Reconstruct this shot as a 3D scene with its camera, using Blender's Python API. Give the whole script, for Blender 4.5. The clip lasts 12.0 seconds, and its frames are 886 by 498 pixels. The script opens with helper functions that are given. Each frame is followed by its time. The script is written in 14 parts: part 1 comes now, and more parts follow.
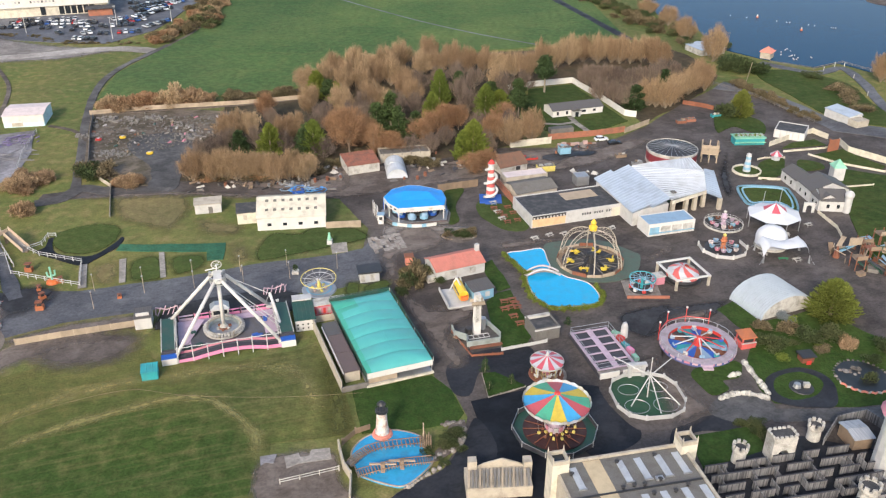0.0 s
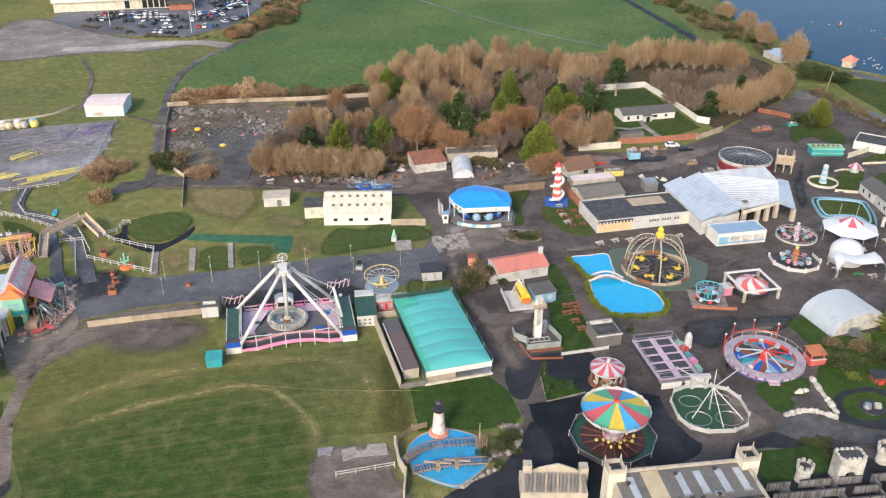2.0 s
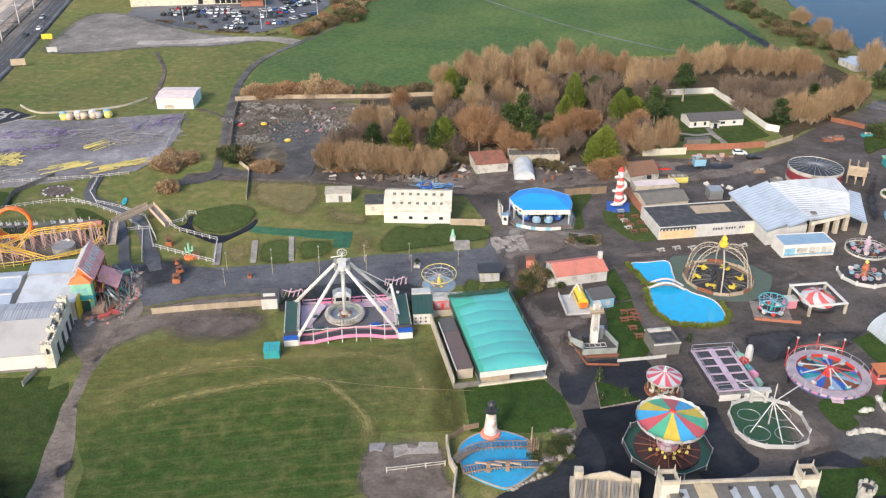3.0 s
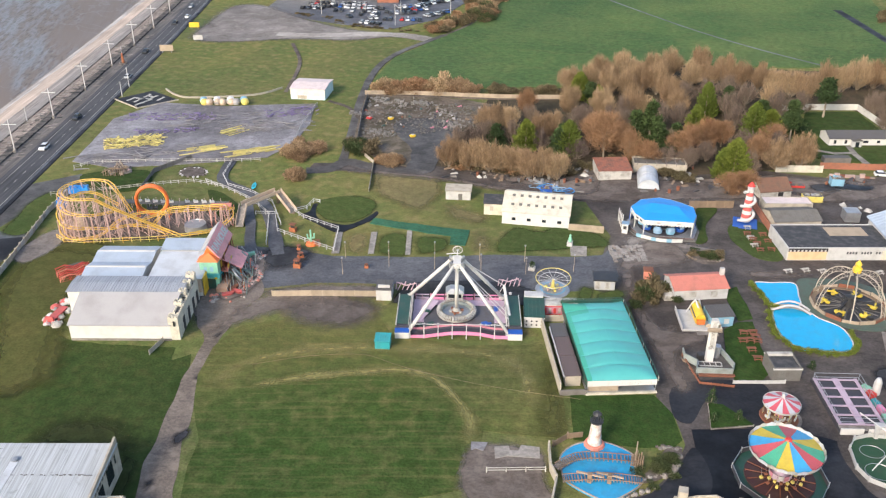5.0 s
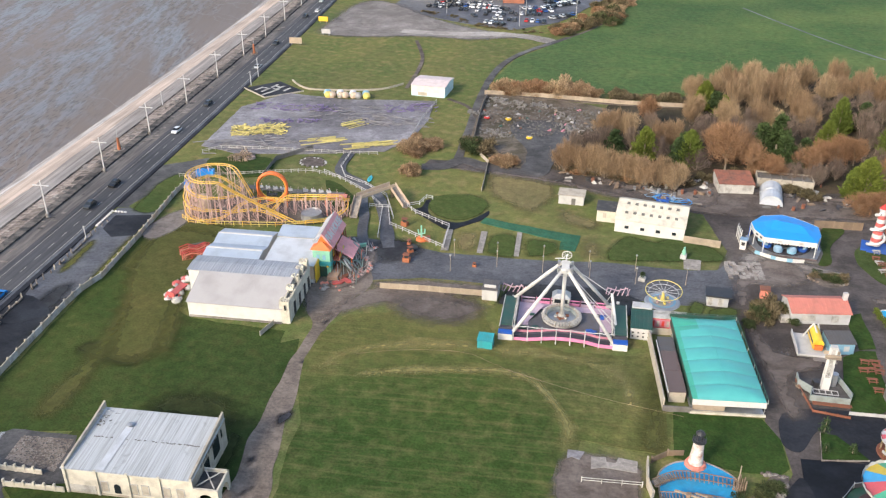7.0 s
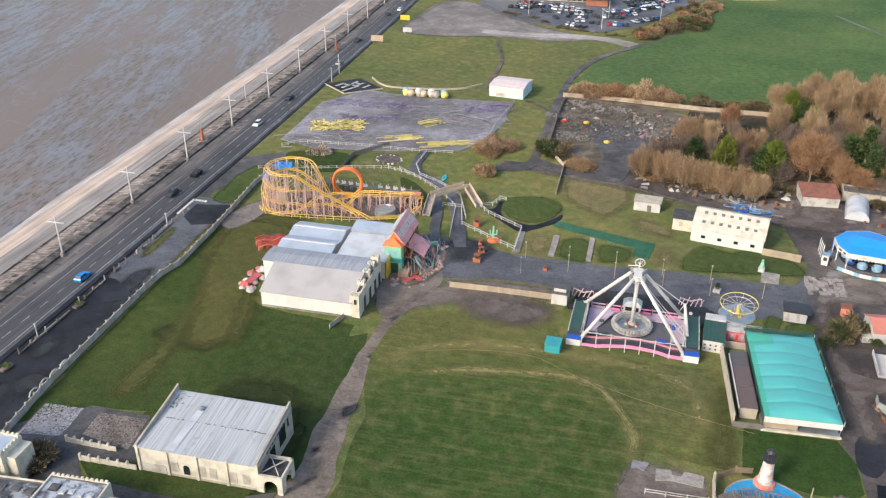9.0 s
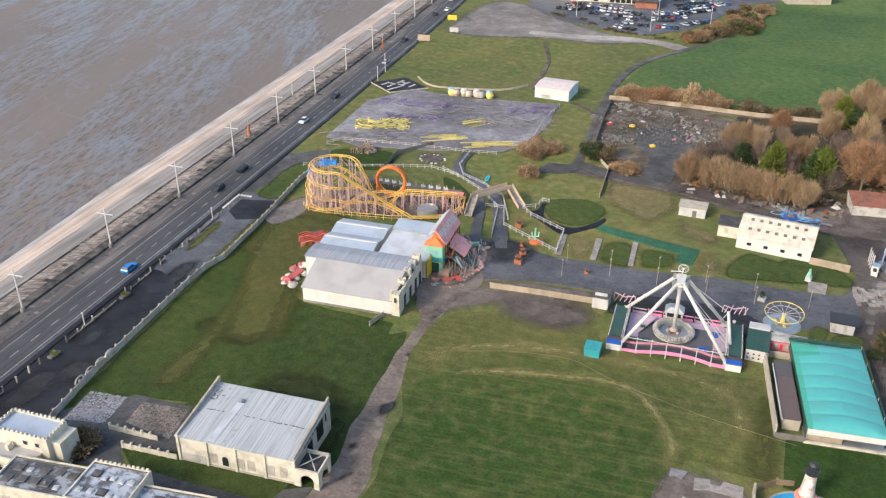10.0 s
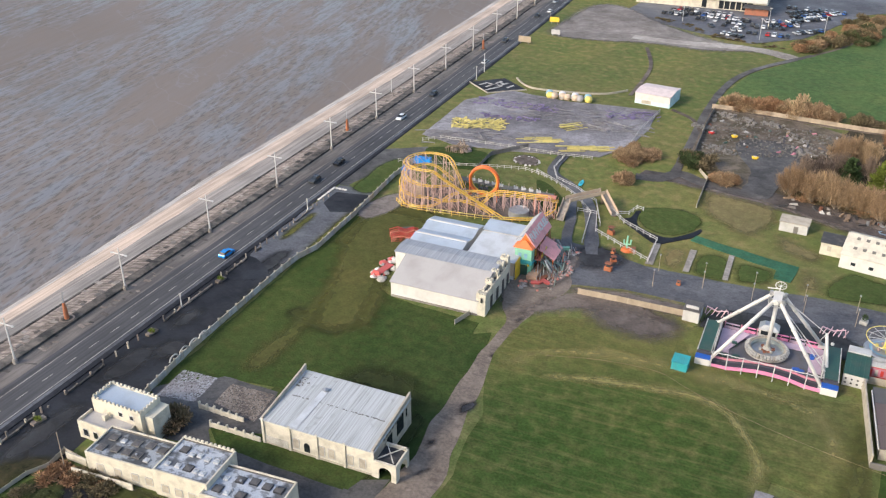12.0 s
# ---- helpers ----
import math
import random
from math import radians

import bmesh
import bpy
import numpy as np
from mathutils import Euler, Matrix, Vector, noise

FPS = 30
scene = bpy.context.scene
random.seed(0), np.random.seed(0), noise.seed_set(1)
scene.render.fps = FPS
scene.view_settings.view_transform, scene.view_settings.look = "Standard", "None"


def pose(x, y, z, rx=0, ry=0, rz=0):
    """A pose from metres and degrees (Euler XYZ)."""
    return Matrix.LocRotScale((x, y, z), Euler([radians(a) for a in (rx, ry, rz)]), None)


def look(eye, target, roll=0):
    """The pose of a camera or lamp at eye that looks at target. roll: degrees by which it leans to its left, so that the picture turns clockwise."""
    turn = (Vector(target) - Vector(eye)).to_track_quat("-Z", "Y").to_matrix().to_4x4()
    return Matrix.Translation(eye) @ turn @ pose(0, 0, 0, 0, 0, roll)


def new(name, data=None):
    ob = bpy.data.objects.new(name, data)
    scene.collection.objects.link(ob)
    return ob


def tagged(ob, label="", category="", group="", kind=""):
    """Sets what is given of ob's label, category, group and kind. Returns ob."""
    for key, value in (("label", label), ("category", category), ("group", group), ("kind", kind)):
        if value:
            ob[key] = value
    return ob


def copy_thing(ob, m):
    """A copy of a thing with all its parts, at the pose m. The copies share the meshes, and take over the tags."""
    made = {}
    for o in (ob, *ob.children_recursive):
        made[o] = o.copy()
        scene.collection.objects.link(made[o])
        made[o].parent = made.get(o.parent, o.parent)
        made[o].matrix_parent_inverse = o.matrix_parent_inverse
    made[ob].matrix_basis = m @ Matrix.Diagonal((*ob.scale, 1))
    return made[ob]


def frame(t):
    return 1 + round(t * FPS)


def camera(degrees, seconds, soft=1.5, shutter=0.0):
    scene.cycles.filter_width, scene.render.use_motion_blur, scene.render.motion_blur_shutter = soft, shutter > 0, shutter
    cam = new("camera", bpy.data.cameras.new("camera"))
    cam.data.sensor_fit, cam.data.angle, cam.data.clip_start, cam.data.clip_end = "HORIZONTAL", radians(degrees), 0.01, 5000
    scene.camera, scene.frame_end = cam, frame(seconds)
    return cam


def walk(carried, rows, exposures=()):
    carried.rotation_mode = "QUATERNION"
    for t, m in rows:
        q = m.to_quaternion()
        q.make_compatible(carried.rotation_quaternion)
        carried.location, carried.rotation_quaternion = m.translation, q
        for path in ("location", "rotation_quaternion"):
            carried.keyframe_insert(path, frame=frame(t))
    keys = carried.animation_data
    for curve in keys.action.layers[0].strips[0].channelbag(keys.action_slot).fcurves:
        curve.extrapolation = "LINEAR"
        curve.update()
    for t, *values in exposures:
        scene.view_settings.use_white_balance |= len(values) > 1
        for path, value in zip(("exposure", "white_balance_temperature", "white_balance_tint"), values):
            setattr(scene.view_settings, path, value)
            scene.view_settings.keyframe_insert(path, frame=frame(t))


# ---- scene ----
# ---- camera: a drone that hovers and turns on the spot ----
cam = camera(54.12, 12.0, 1.25)
EYE, TILT, LEAN = 100.0, -28.2, 0.23
YAW = [
    (0.0, 0.0), (0.5, 0.3), (1.0, 1.4), (1.5, 3.0), (2.0, 4.76), (2.5, 6.92), (3.0, 9.13),
    (5.0, 17.79), (5.5, 20.1), (6.0, 22.09), (6.5, 24.37), (7.0, 25.94),
    (9.0, 31.27), (9.5, 32.8), (10.0, 34.36), (10.5, 36.21), (11.0, 38.39), (11.5, 40.72), (12.0, 41.04),
]
walk(cam, [(t, pose(0, 0, EYE, 90 + TILT, 0, yaw) @ pose(0, 0, 0, 0, 0, LEAN)) for t, yaw in YAW],
     exposures=[(0.0, 0.945), (3.0, 1.005), (6.0, 1.04), (9.0, 0.955), (12.0, 0.905)])

# ---- sky and sun: hazy winter afternoon, sun low behind the eye ----
SUN_EL, SUN_AZ = 31.0, 198.0          # degrees; azimuth from +y towards +x, where the sun stands
world = bpy.data.worlds.new("sky")
scene.world = world
world.use_nodes = True
wn = world.node_tree
sky = wn.nodes.new("ShaderNodeTexSky")
sky.sky_type, sky.sun_disc = "NISHITA", False
sky.sun_elevation, sky.sun_rotation = radians(SUN_EL), radians(SUN_AZ)
sky.air_density, sky.dust_density, sky.ozone_density = 1.0, 2.5, 1.0
wn.links.new(sky.outputs[0], wn.nodes["Background"].inputs[0])
wn.nodes["Background"].inputs[1].default_value = 0.15
sun_data = bpy.data.lights.new("sun", "SUN")
sun_data.energy, sun_data.angle, sun_data.color = 1.48, radians(11.0), (1.0, 0.88, 0.74)
sun = new("sun", sun_data)
el, az = radians(SUN_EL), radians(SUN_AZ)
sun_way = Vector((math.sin(az) * math.cos(el), math.cos(az) * math.cos(el), math.sin(el)))
sun.matrix_world = look(sun_way * 400, (0, 0, 0))


# ---- materials ----
def nodes_of(name):
    m = bpy.data.materials.new(name)
    m.use_nodes = True
    nt = m.node_tree
    return m, nt, nt.nodes["Principled BSDF"]


def noise_at(nt, scale, detail=3.0, stretch=None, turn=0.0):
    geo = nt.nodes.new("ShaderNodeNewGeometry")
    tex = nt.nodes.new("ShaderNodeTexNoise")
    tex.inputs["Scale"].default_value, tex.inputs["Detail"].default_value = scale, detail
    if stretch:
        mp = nt.nodes.new("ShaderNodeMapping")
        mp.vector_type = "TEXTURE"
        mp.inputs["Rotation"].default_value = (0, 0, radians(turn))
        mp.inputs["Scale"].default_value = stretch
        nt.links.new(geo.outputs["Position"], mp.inputs[0])
        nt.links.new(mp.outputs[0], tex.inputs["Vector"])
    else:
        nt.links.new(geo.outputs["Position"], tex.inputs["Vector"])
    return tex.outputs["Fac"]


def ramp_of(nt, fac, stops):
    r = nt.nodes.new("ShaderNodeValToRGB")
    els = r.color_ramp.elements
    while len(els) < len(stops):
        els.new(0.5)
    for e, (p, c) in zip(els, stops):
        e.position, e.color = p, (*c, 1) if len(c) == 3 else c
    nt.links.new(fac, r.inputs[0])
    return r.outputs[0]


def mix_of(nt, fac, a, b, how="MIX"):
    n = nt.nodes.new("ShaderNodeMix")
    n.data_type, n.blend_type = "RGBA", how
    for key, val in ((0, fac), (6, a), (7, b)):
        if isinstance(val, (int, float)):
            n.inputs[key].default_value = val
        elif isinstance(val, tuple):
            n.inputs[key].default_value = (*val, 1)
        else:
            nt.links.new(val, n.inputs[key])
    return n.outputs[2]


def bump_of(nt, bsdf, fac, strength, dist=0.05):
    b = nt.nodes.new("ShaderNodeBump")
    b.inputs["Strength"].default_value, b.inputs["Distance"].default_value = strength, dist
    nt.links.new(fac, b.inputs["Height"])
    nt.links.new(b.outputs[0], bsdf.inputs["Normal"])


def paint(name, base, rough=0.6, metal=0.0, dirt=0.25, scale=0.6, fine=6.0, bump=0.15, vary=0.0, dirt_colour=(0.10, 0.085, 0.065)):
    """A worn coat: a base colour, stains and streaks at two scales, and slight relief."""
    m, nt, bsdf = nodes_of(name)
    big, small = noise_at(nt, scale, 4.0), noise_at(nt, fine, 3.0)
    stain = ramp_of(nt, big, [(0.45, (0, 0, 0)), (0.72, (dirt,) * 3)])
    col = mix_of(nt, stain, base, dirt_colour)
    grain = ramp_of(nt, small, [(0.3, (1 - dirt * 0.5,) * 3), (0.7, (1.0,) * 3)])
    col = mix_of(nt, 1.0, col, grain, "MULTIPLY")
    if vary:
        info = nt.nodes.new("ShaderNodeObjectInfo")
        shade = ramp_of(nt, info.outputs["Random"], [(0.0, (1 - vary,) * 3), (1.0, (1.0,) * 3)])
        col = mix_of(nt, 1.0, col, shade, "MULTIPLY")
    nt.links.new(col, bsdf.inputs["Base Color"])
    bsdf.inputs["Roughness"].default_value, bsdf.inputs["Metallic"].default_value = rough, metal
    if bump:
        bump_of(nt, bsdf, small, bump, 0.02)
    return m


def soften(nt, bsdf):
    """Lets the cover thin out in tufts towards its edge, by the mesh's own 'soft' value."""
    at, tuft = nt.nodes.new("ShaderNodeAttribute"), noise_at(nt, 0.5, 6.0)
    at.attribute_name = "soft"
    add = nt.nodes.new("ShaderNodeMath")
    add.operation, add.inputs[1].default_value = "MULTIPLY_ADD", 0.55
    nt.links.new(tuft, add.inputs[0])
    nt.links.new(at.outputs["Fac"], add.inputs[2])
    cover = ramp_of(nt, add.outputs[0], [(0.30, (0,) * 3), (0.60, (0.35,) * 3), (1.0, (0.92,) * 3)])
    mix, clear = nt.nodes.new("ShaderNodeMixShader"), nt.nodes.new("ShaderNodeBsdfTransparent")
    nt.links.new(cover, mix.inputs[0])
    nt.links.new(clear.outputs[0], mix.inputs[1])
    nt.links.new(bsdf.outputs[0], mix.inputs[2])
    nt.links.new(mix.outputs[0], nt.nodes["Material Output"].inputs["Surface"])


def turf(name, a, b, c, worn=0.5, scale=0.035, streak=None, turn=0.0, rings=None, soft=False):
    """Grass: broad patches of two greens, straw-coloured wear, fine blades."""
    m, nt, bsdf = nodes_of(name)
    broad, mid, fine = noise_at(nt, scale, 3.0), noise_at(nt, scale * 8, 5.0), noise_at(nt, 2.2, 4.0)
    col = mix_of(nt, ramp_of(nt, broad, [(0.38, (0,) * 3), (0.62, (1,) * 3)]), a, b)
    col = mix_of(nt, ramp_of(nt, mid, [(0.48, (0,) * 3), (0.75, (worn,) * 3)]), col, c)
    if streak:
        rows = noise_at(nt, 1.0, 4.0, streak, turn)
        col = mix_of(nt, ramp_of(nt, rows, [(0.50, (0,) * 3), (0.68, (0.42,) * 3)]), col, c)
    if rings:
        geo, away = nt.nodes.new("ShaderNodeNewGeometry"), nt.nodes.new("ShaderNodeVectorMath")
        away.operation = "DISTANCE"
        nt.links.new(geo.outputs["Position"], away.inputs[0])
        away.inputs[1].default_value = (*rings[0], 0.5)
        wave, far = noise_at(nt, 0.07, 4.0), nt.nodes.new("ShaderNodeMath")
        far.operation, far.inputs[1].default_value = "MULTIPLY_ADD", 11.0
        nt.links.new(wave, far.inputs[0])
        nt.links.new(away.outputs["Value"], far.inputs[2])
        unit = nt.nodes.new("ShaderNodeMath")
        unit.operation, unit.inputs[1].default_value = "DIVIDE", 80.0
        nt.links.new(far.outputs[0], unit.inputs[0])
        col = mix_of(nt, ramp_of(nt, unit.outputs[0], [(k / 80, (v,) * 3) for k, v in rings[1]]), col, rings[2])
    slow = noise_at(nt, 0.016, 3.0)
    col = mix_of(nt, 1.0, col, ramp_of(nt, slow, [(0.38, (0.80, 0.84, 0.86)), (0.62, (1.20, 1.10, 1.04))]), "MULTIPLY")
    tuft = noise_at(nt, 0.45, 6.0)
    col = mix_of(nt, 1.0, col, ramp_of(nt, tuft, [(0.30, (0.80,) * 3), (0.70, (1.18,) * 3)]), "MULTIPLY")
    col = mix_of(nt, 1.0, col, ramp_of(nt, fine, [(0.25, (0.72,) * 3), (0.75, (1.22,) * 3)]), "MULTIPLY")
    nt.links.new(col, bsdf.inputs["Base Color"])
    bsdf.inputs["Roughness"].default_value = 0.95
    bsdf.inputs["Specular IOR Level"].default_value = 0.1
    bump_of(nt, bsdf, fine, 0.7, 0.15)
    if soft:
        soften(nt, bsdf)
    return m


def tarmac(name, a, b, rough=0.85, scale=0.12, patch_amount=0.8, soft=False):
    m, nt, bsdf = nodes_of(name)
    broad, mid, fine = noise_at(nt, scale, 8.0), noise_at(nt, 1.7, 7.0), noise_at(nt, 9.0, 2.0)
    col = mix_of(nt, ramp_of(nt, broad, [(0.40, (0,) * 3), (0.60, (patch_amount,) * 3)]), a, b)
    col = mix_of(nt, 1.0, col, ramp_of(nt, mid, [(0.32, (0.80,) * 3), (0.68, (1.20,) * 3)]), "MULTIPLY")
    col = mix_of(nt, 1.0, col, ramp_of(nt, fine, [(0.3, (0.82,) * 3), (0.7, (1.14,) * 3)]), "MULTIPLY")
    dust, damp = noise_at(nt, 0.28, 6.0), noise_at(nt, 0.5, 7.0, (1.6, 0.8, 1.0), 25.0)
    col = mix_of(nt, ramp_of(nt, dust, [(0.53, (0,) * 3), (0.64, (0.40,) * 3)]), col, tuple(1.45 * v for v in b))
    col = mix_of(nt, 1.0, col, ramp_of(nt, damp, [(0.55, (1.0,) * 3), (0.62, (0.80,) * 3)]), "MULTIPLY")
    wide = noise_at(nt, 0.035, 2.0)
    col = mix_of(nt, 1.0, col, ramp_of(nt, wide, [(0.35, (0.74, 0.72, 0.70)), (0.65, (1.16, 1.15, 1.12))]), "MULTIPLY")
    scuff = noise_at(nt, 1.0, 3.0, (7.0, 0.5, 1.0), 38.0)
    col = mix_of(nt, 1.0, col, ramp_of(nt, scuff, [(0.56, (1.0,) * 3), (0.68, (0.90,) * 3)]), "MULTIPLY")
    bsdf.inputs["Specular IOR Level"].default_value = 0.22
    nt.links.new(col, bsdf.inputs["Base Color"])
    nt.links.new(ramp_of(nt, broad, [(0.4, (rough,) * 3), (0.65, (rough - 0.25,) * 3)]), bsdf.inputs["Roughness"])
    bump_of(nt, bsdf, fine, 0.3, 0.02)
    if soft:
        soften(nt, bsdf)
    return m


def crown_mat(name, a, b):
    m, nt, bsdf = nodes_of(name)
    info = nt.nodes.new("ShaderNodeObjectInfo")
    geo = nt.nodes.new("ShaderNodeNewGeometry")
    col = mix_of(nt, info.outputs["Random"], a, b)
    shade = ramp_of(nt, geo.outputs["Random Per Island"], [(0.0, (0.55,) * 3), (1.0, (1.35,) * 3)])
    col = mix_of(nt, 1.0, col, shade, "MULTIPLY")
    nt.links.new(col, bsdf.inputs["Base Color"])
    bsdf.inputs["Roughness"].default_value = 0.9
    bsdf.inputs["Specular IOR Level"].default_value = 0.15
    return m


GRASS = turf("rough_grass", (0.105, 0.136, 0.044), (0.145, 0.152, 0.054), (0.230, 0.190, 0.090), 0.8)
DEADGRASS = turf("dead_winter_grass", (0.172, 0.154, 0.075), (0.205, 0.175, 0.088), (0.110, 0.118, 0.044), 0.7, 0.08, soft=True)
FIELD = turf("field_grass", (0.066, 0.122, 0.043), (0.092, 0.143, 0.051), (0.122, 0.141, 0.055), 0.4, 0.02)
LAWN = turf("mown_lawn", (0.034, 0.061, 0.016), (0.049, 0.073, 0.021), (0.092, 0.090, 0.032), 0.45, 0.05)
GARDEN = turf("garden_lawn", (0.029, 0.062, 0.014), (0.040, 0.072, 0.018), (0.058, 0.072, 0.023), 0.40, 0.08)
MUDDY = turf("trodden_muddy_turf", (0.036, 0.046, 0.018), (0.044, 0.056, 0.019), (0.060, 0.062, 0.028), 0.5, 0.2, soft=True)
SOFT_GREEN = turf("soft_green_grass", (0.056, 0.088, 0.026), (0.070, 0.098, 0.030), (0.11, 0.11, 0.044), 0.4, 0.08, soft=True)
OLIVE = turf("olive_winter_grass", (0.078, 0.088, 0.029), (0.092, 0.094, 0.033), (0.070, 0.086, 0.027), 0.6, 0.1, soft=True)
TURF_DARK = turf("artificial_turf", (0.050, 0.078, 0.024), (0.060, 0.086, 0.028), (0.085, 0.090, 0.036), 0.4, 0.1)
TURF_TEAL = turf("teal_carpet", (0.036, 0.120, 0.075), (0.042, 0.130, 0.080), (0.07, 0.125, 0.06), 0.5, 0.1)
BANK = turf("bank_grass", (0.042, 0.077, 0.018), (0.060, 0.094, 0.024), (0.168, 0.150, 0.060), 0.5, 0.045, (16.0, 1.1, 1.0), 18.0,
            ((-54.0, 100.0), [(20, 0.0), (29, 0.06), (31.5, 0.22), (34, 0.18), (39, 0.25), (41, 0.32), (46, 0.30), (52, 0.40)], (0.205, 0.172, 0.070)))
# brown litter, kept dark so the colour fills in shade under the trees
WOODFLOOR = turf("woodland_floor", (0.060, 0.050, 0.034), (0.090, 0.070, 0.048), (0.050, 0.062, 0.028), 0.6, 0.1)
TAR = tarmac("worn_tarmac", (0.066, 0.058, 0.055), (0.106, 0.090, 0.082))
WORN = tarmac("worn_brown_tarmac", (0.128, 0.106, 0.093), (0.182, 0.153, 0.136), 0.9, 0.2, soft=True)
PATCHED = tarmac("dark_patched_tarmac", (0.034, 0.035, 0.040), (0.052, 0.052, 0.056), 0.8, 0.2, soft=True)
DIRT_SOFT = tarmac("trodden_dirt", (0.150, 0.126, 0.112), (0.215, 0.180, 0.158), 0.95, 0.09, soft=True)
PALE_SOFT = tarmac("pale_dusty_ground", (0.200, 0.180, 0.168), (0.260, 0.238, 0.225), 0.95, 0.1, soft=True)
DAMP_SOIL = tarmac("damp_bare_soil", (0.104, 0.088, 0.080), (0.160, 0.134, 0.120), 0.95, 0.3, soft=True)
STRAW_SOFT = turf("straw_coloured_grass", (0.245, 0.225, 0.088), (0.300, 0.262, 0.112), (0.180, 0.185, 0.064), 0.8, 0.25, soft=True)
BOG = turf("boggy_winter_grass", (0.030, 0.032, 0.017), (0.046, 0.043, 0.024), (0.085, 0.066, 0.042), 0.8, 0.12, soft=True)
TAR_NEW_SOFT = tarmac("wet_black_ground", (0.012, 0.012, 0.014), (0.022, 0.020, 0.020), 0.5, 0.2, soft=True)
GREY_SOFT = tarmac("grey_patched_tarmac", (0.030, 0.032, 0.036), (0.046, 0.047, 0.050), 0.85, 0.2, soft=True)
DRIVE = tarmac("stony_drive", (0.165, 0.137, 0.116), (0.235, 0.196, 0.166), 0.9, 0.1)
TAR_BLUE = tarmac("avenue_tarmac", (0.090, 0.094, 0.108), (0.126, 0.128, 0.140), 0.8, 0.06)
TAR_MID = tarmac("lane_tarmac", (0.074, 0.074, 0.077), (0.108, 0.105, 0.104), 0.85, 0.15)
TAR_NEW = tarmac("fresh_tarmac", (0.0085, 0.0100, 0.0145), (0.012, 0.0135, 0.018), 0.75, 0.2)
TAR_DARK = tarmac("dark_tarmac", (0.017, 0.019, 0.025), (0.029, 0.030, 0.035), 0.8, 0.1)
TAR_CAR = tarmac("car_park_tarmac", (0.100, 0.106, 0.125), (0.132, 0.137, 0.152), 0.8, 0.05)
YARD = tarmac("yard_concrete", (0.190, 0.184, 0.200), (0.245, 0.238, 0.255), 0.9, 0.07)
DIRT = tarmac("yard_dirt", (0.095, 0.080, 0.070), (0.150, 0.124, 0.106), 0.95, 0.09)
SCRAPDIRT = tarmac("scrap_yard_dirt", (0.098, 0.086, 0.060), (0.175, 0.140, 0.112), 0.95, 0.16)
PATH_GREY = tarmac("worn_grey_path", (0.085, 0.081, 0.082), (0.122, 0.116, 0.112), 0.85, 0.12)
GRAVEL = tarmac("gravel", (0.280, 0.260, 0.240), (0.350, 0.320, 0.295), 0.95, 0.04)
SHINGLE = tarmac("pale_shingle", (0.330, 0.305, 0.290), (0.440, 0.410, 0.385), 0.95, 0.2)
CONC = tarmac("concrete", (0.240, 0.220, 0.202), (0.300, 0.275, 0.250), 0.9, 0.2)
STONE = tarmac("stone_slope", (0.165, 0.140, 0.124), (0.270, 0.232, 0.204), 0.9, 0.25, 1.0)
ROCK = tarmac("rock_wall", (0.052, 0.052, 0.052), (0.150, 0.132, 0.116), 0.9, 0.35)

WHITE = paint("white_paint", (0.52, 0.515, 0.50), 0.55)
CHALK = paint("bright_white_render", (0.61, 0.595, 0.56), 0.7, dirt=0.15)
DUSTY = paint("dusty_rose_steel", (0.48, 0.34, 0.30), 0.6, dirt=0.3)
HUT_BLUE = paint("slate_blue_sheet", (0.24, 0.37, 0.50), 0.55, dirt=0.2)
CREAM = paint("cream_render", (0.63, 0.585, 0.475), 0.8, dirt=0.35)
IVORY = paint("ivory_render", (0.46, 0.41, 0.33), 0.8, dirt=0.4)
WHITE_DIRTY = paint("weathered_white_wall", (0.55, 0.53, 0.48), 0.8, dirt=0.65)
SALMON = paint("faded_salmon_sheet", (0.80, 0.36, 0.35), 0.7, dirt=0.3)
MAST_DECK = paint("worn_grey_deck", (0.125, 0.120, 0.135), 0.7, dirt=0.5, scale=0.8)
PIPE_GREY = paint("grey_green_pipe", (0.30, 0.34, 0.325), 0.6, dirt=0.4)
GREY_ROOF = paint("grey_sheet_roof", (0.36, 0.375, 0.395), 0.55, dirt=0.4, scale=0.25)
PALE_ROOF = paint("pale_felt_roof", (0.40, 0.385, 0.375), 0.8, dirt=0.25, scale=0.2)
BLUE_ROOF = paint("pale_blue_sheet_roof", (0.38, 0.445, 0.525), 0.5, dirt=0.25, scale=0.3)
SILVER_ROOF = paint("silver_sheet_roof", (0.54, 0.57, 0.60), 0.45, dirt=0.3, scale=0.3)
DARK_ROOF = paint("black_felt_roof", (0.045, 0.047, 0.052), 0.85, dirt=0.5, dirt_colour=(0.16, 0.15, 0.14))
PEACH = paint("peach_fibreglass", (0.60, 0.46, 0.33), 0.5, dirt=0.25)
QUONSET = paint("blue_white_corrugated_sheet", (0.36, 0.415, 0.47), 0.5, dirt=0.12)
TENT = paint("bright_white_canvas", (0.60, 0.61, 0.63), 0.6, dirt=0.08)
STORE_ROOF = paint("purple_brown_felt", (0.13, 0.095, 0.092), 0.85, dirt=0.3)
RUSTY = paint("faded_rust_orange", (0.46, 0.15, 0.06), 0.65, dirt=0.4)
FELT = paint("grey_brown_felt", (0.158, 0.150, 0.138), 0.9, dirt=0.5)
SLATE = paint("slate_roof", (0.10, 0.095, 0.095), 0.7, dirt=0.4)
PINK_ROOF = paint("faded_pink_roof", (0.66, 0.56, 0.54), 0.7, dirt=0.2)
CORAL = paint("coral_roof", (0.66, 0.24, 0.17), 0.7, dirt=0.2)
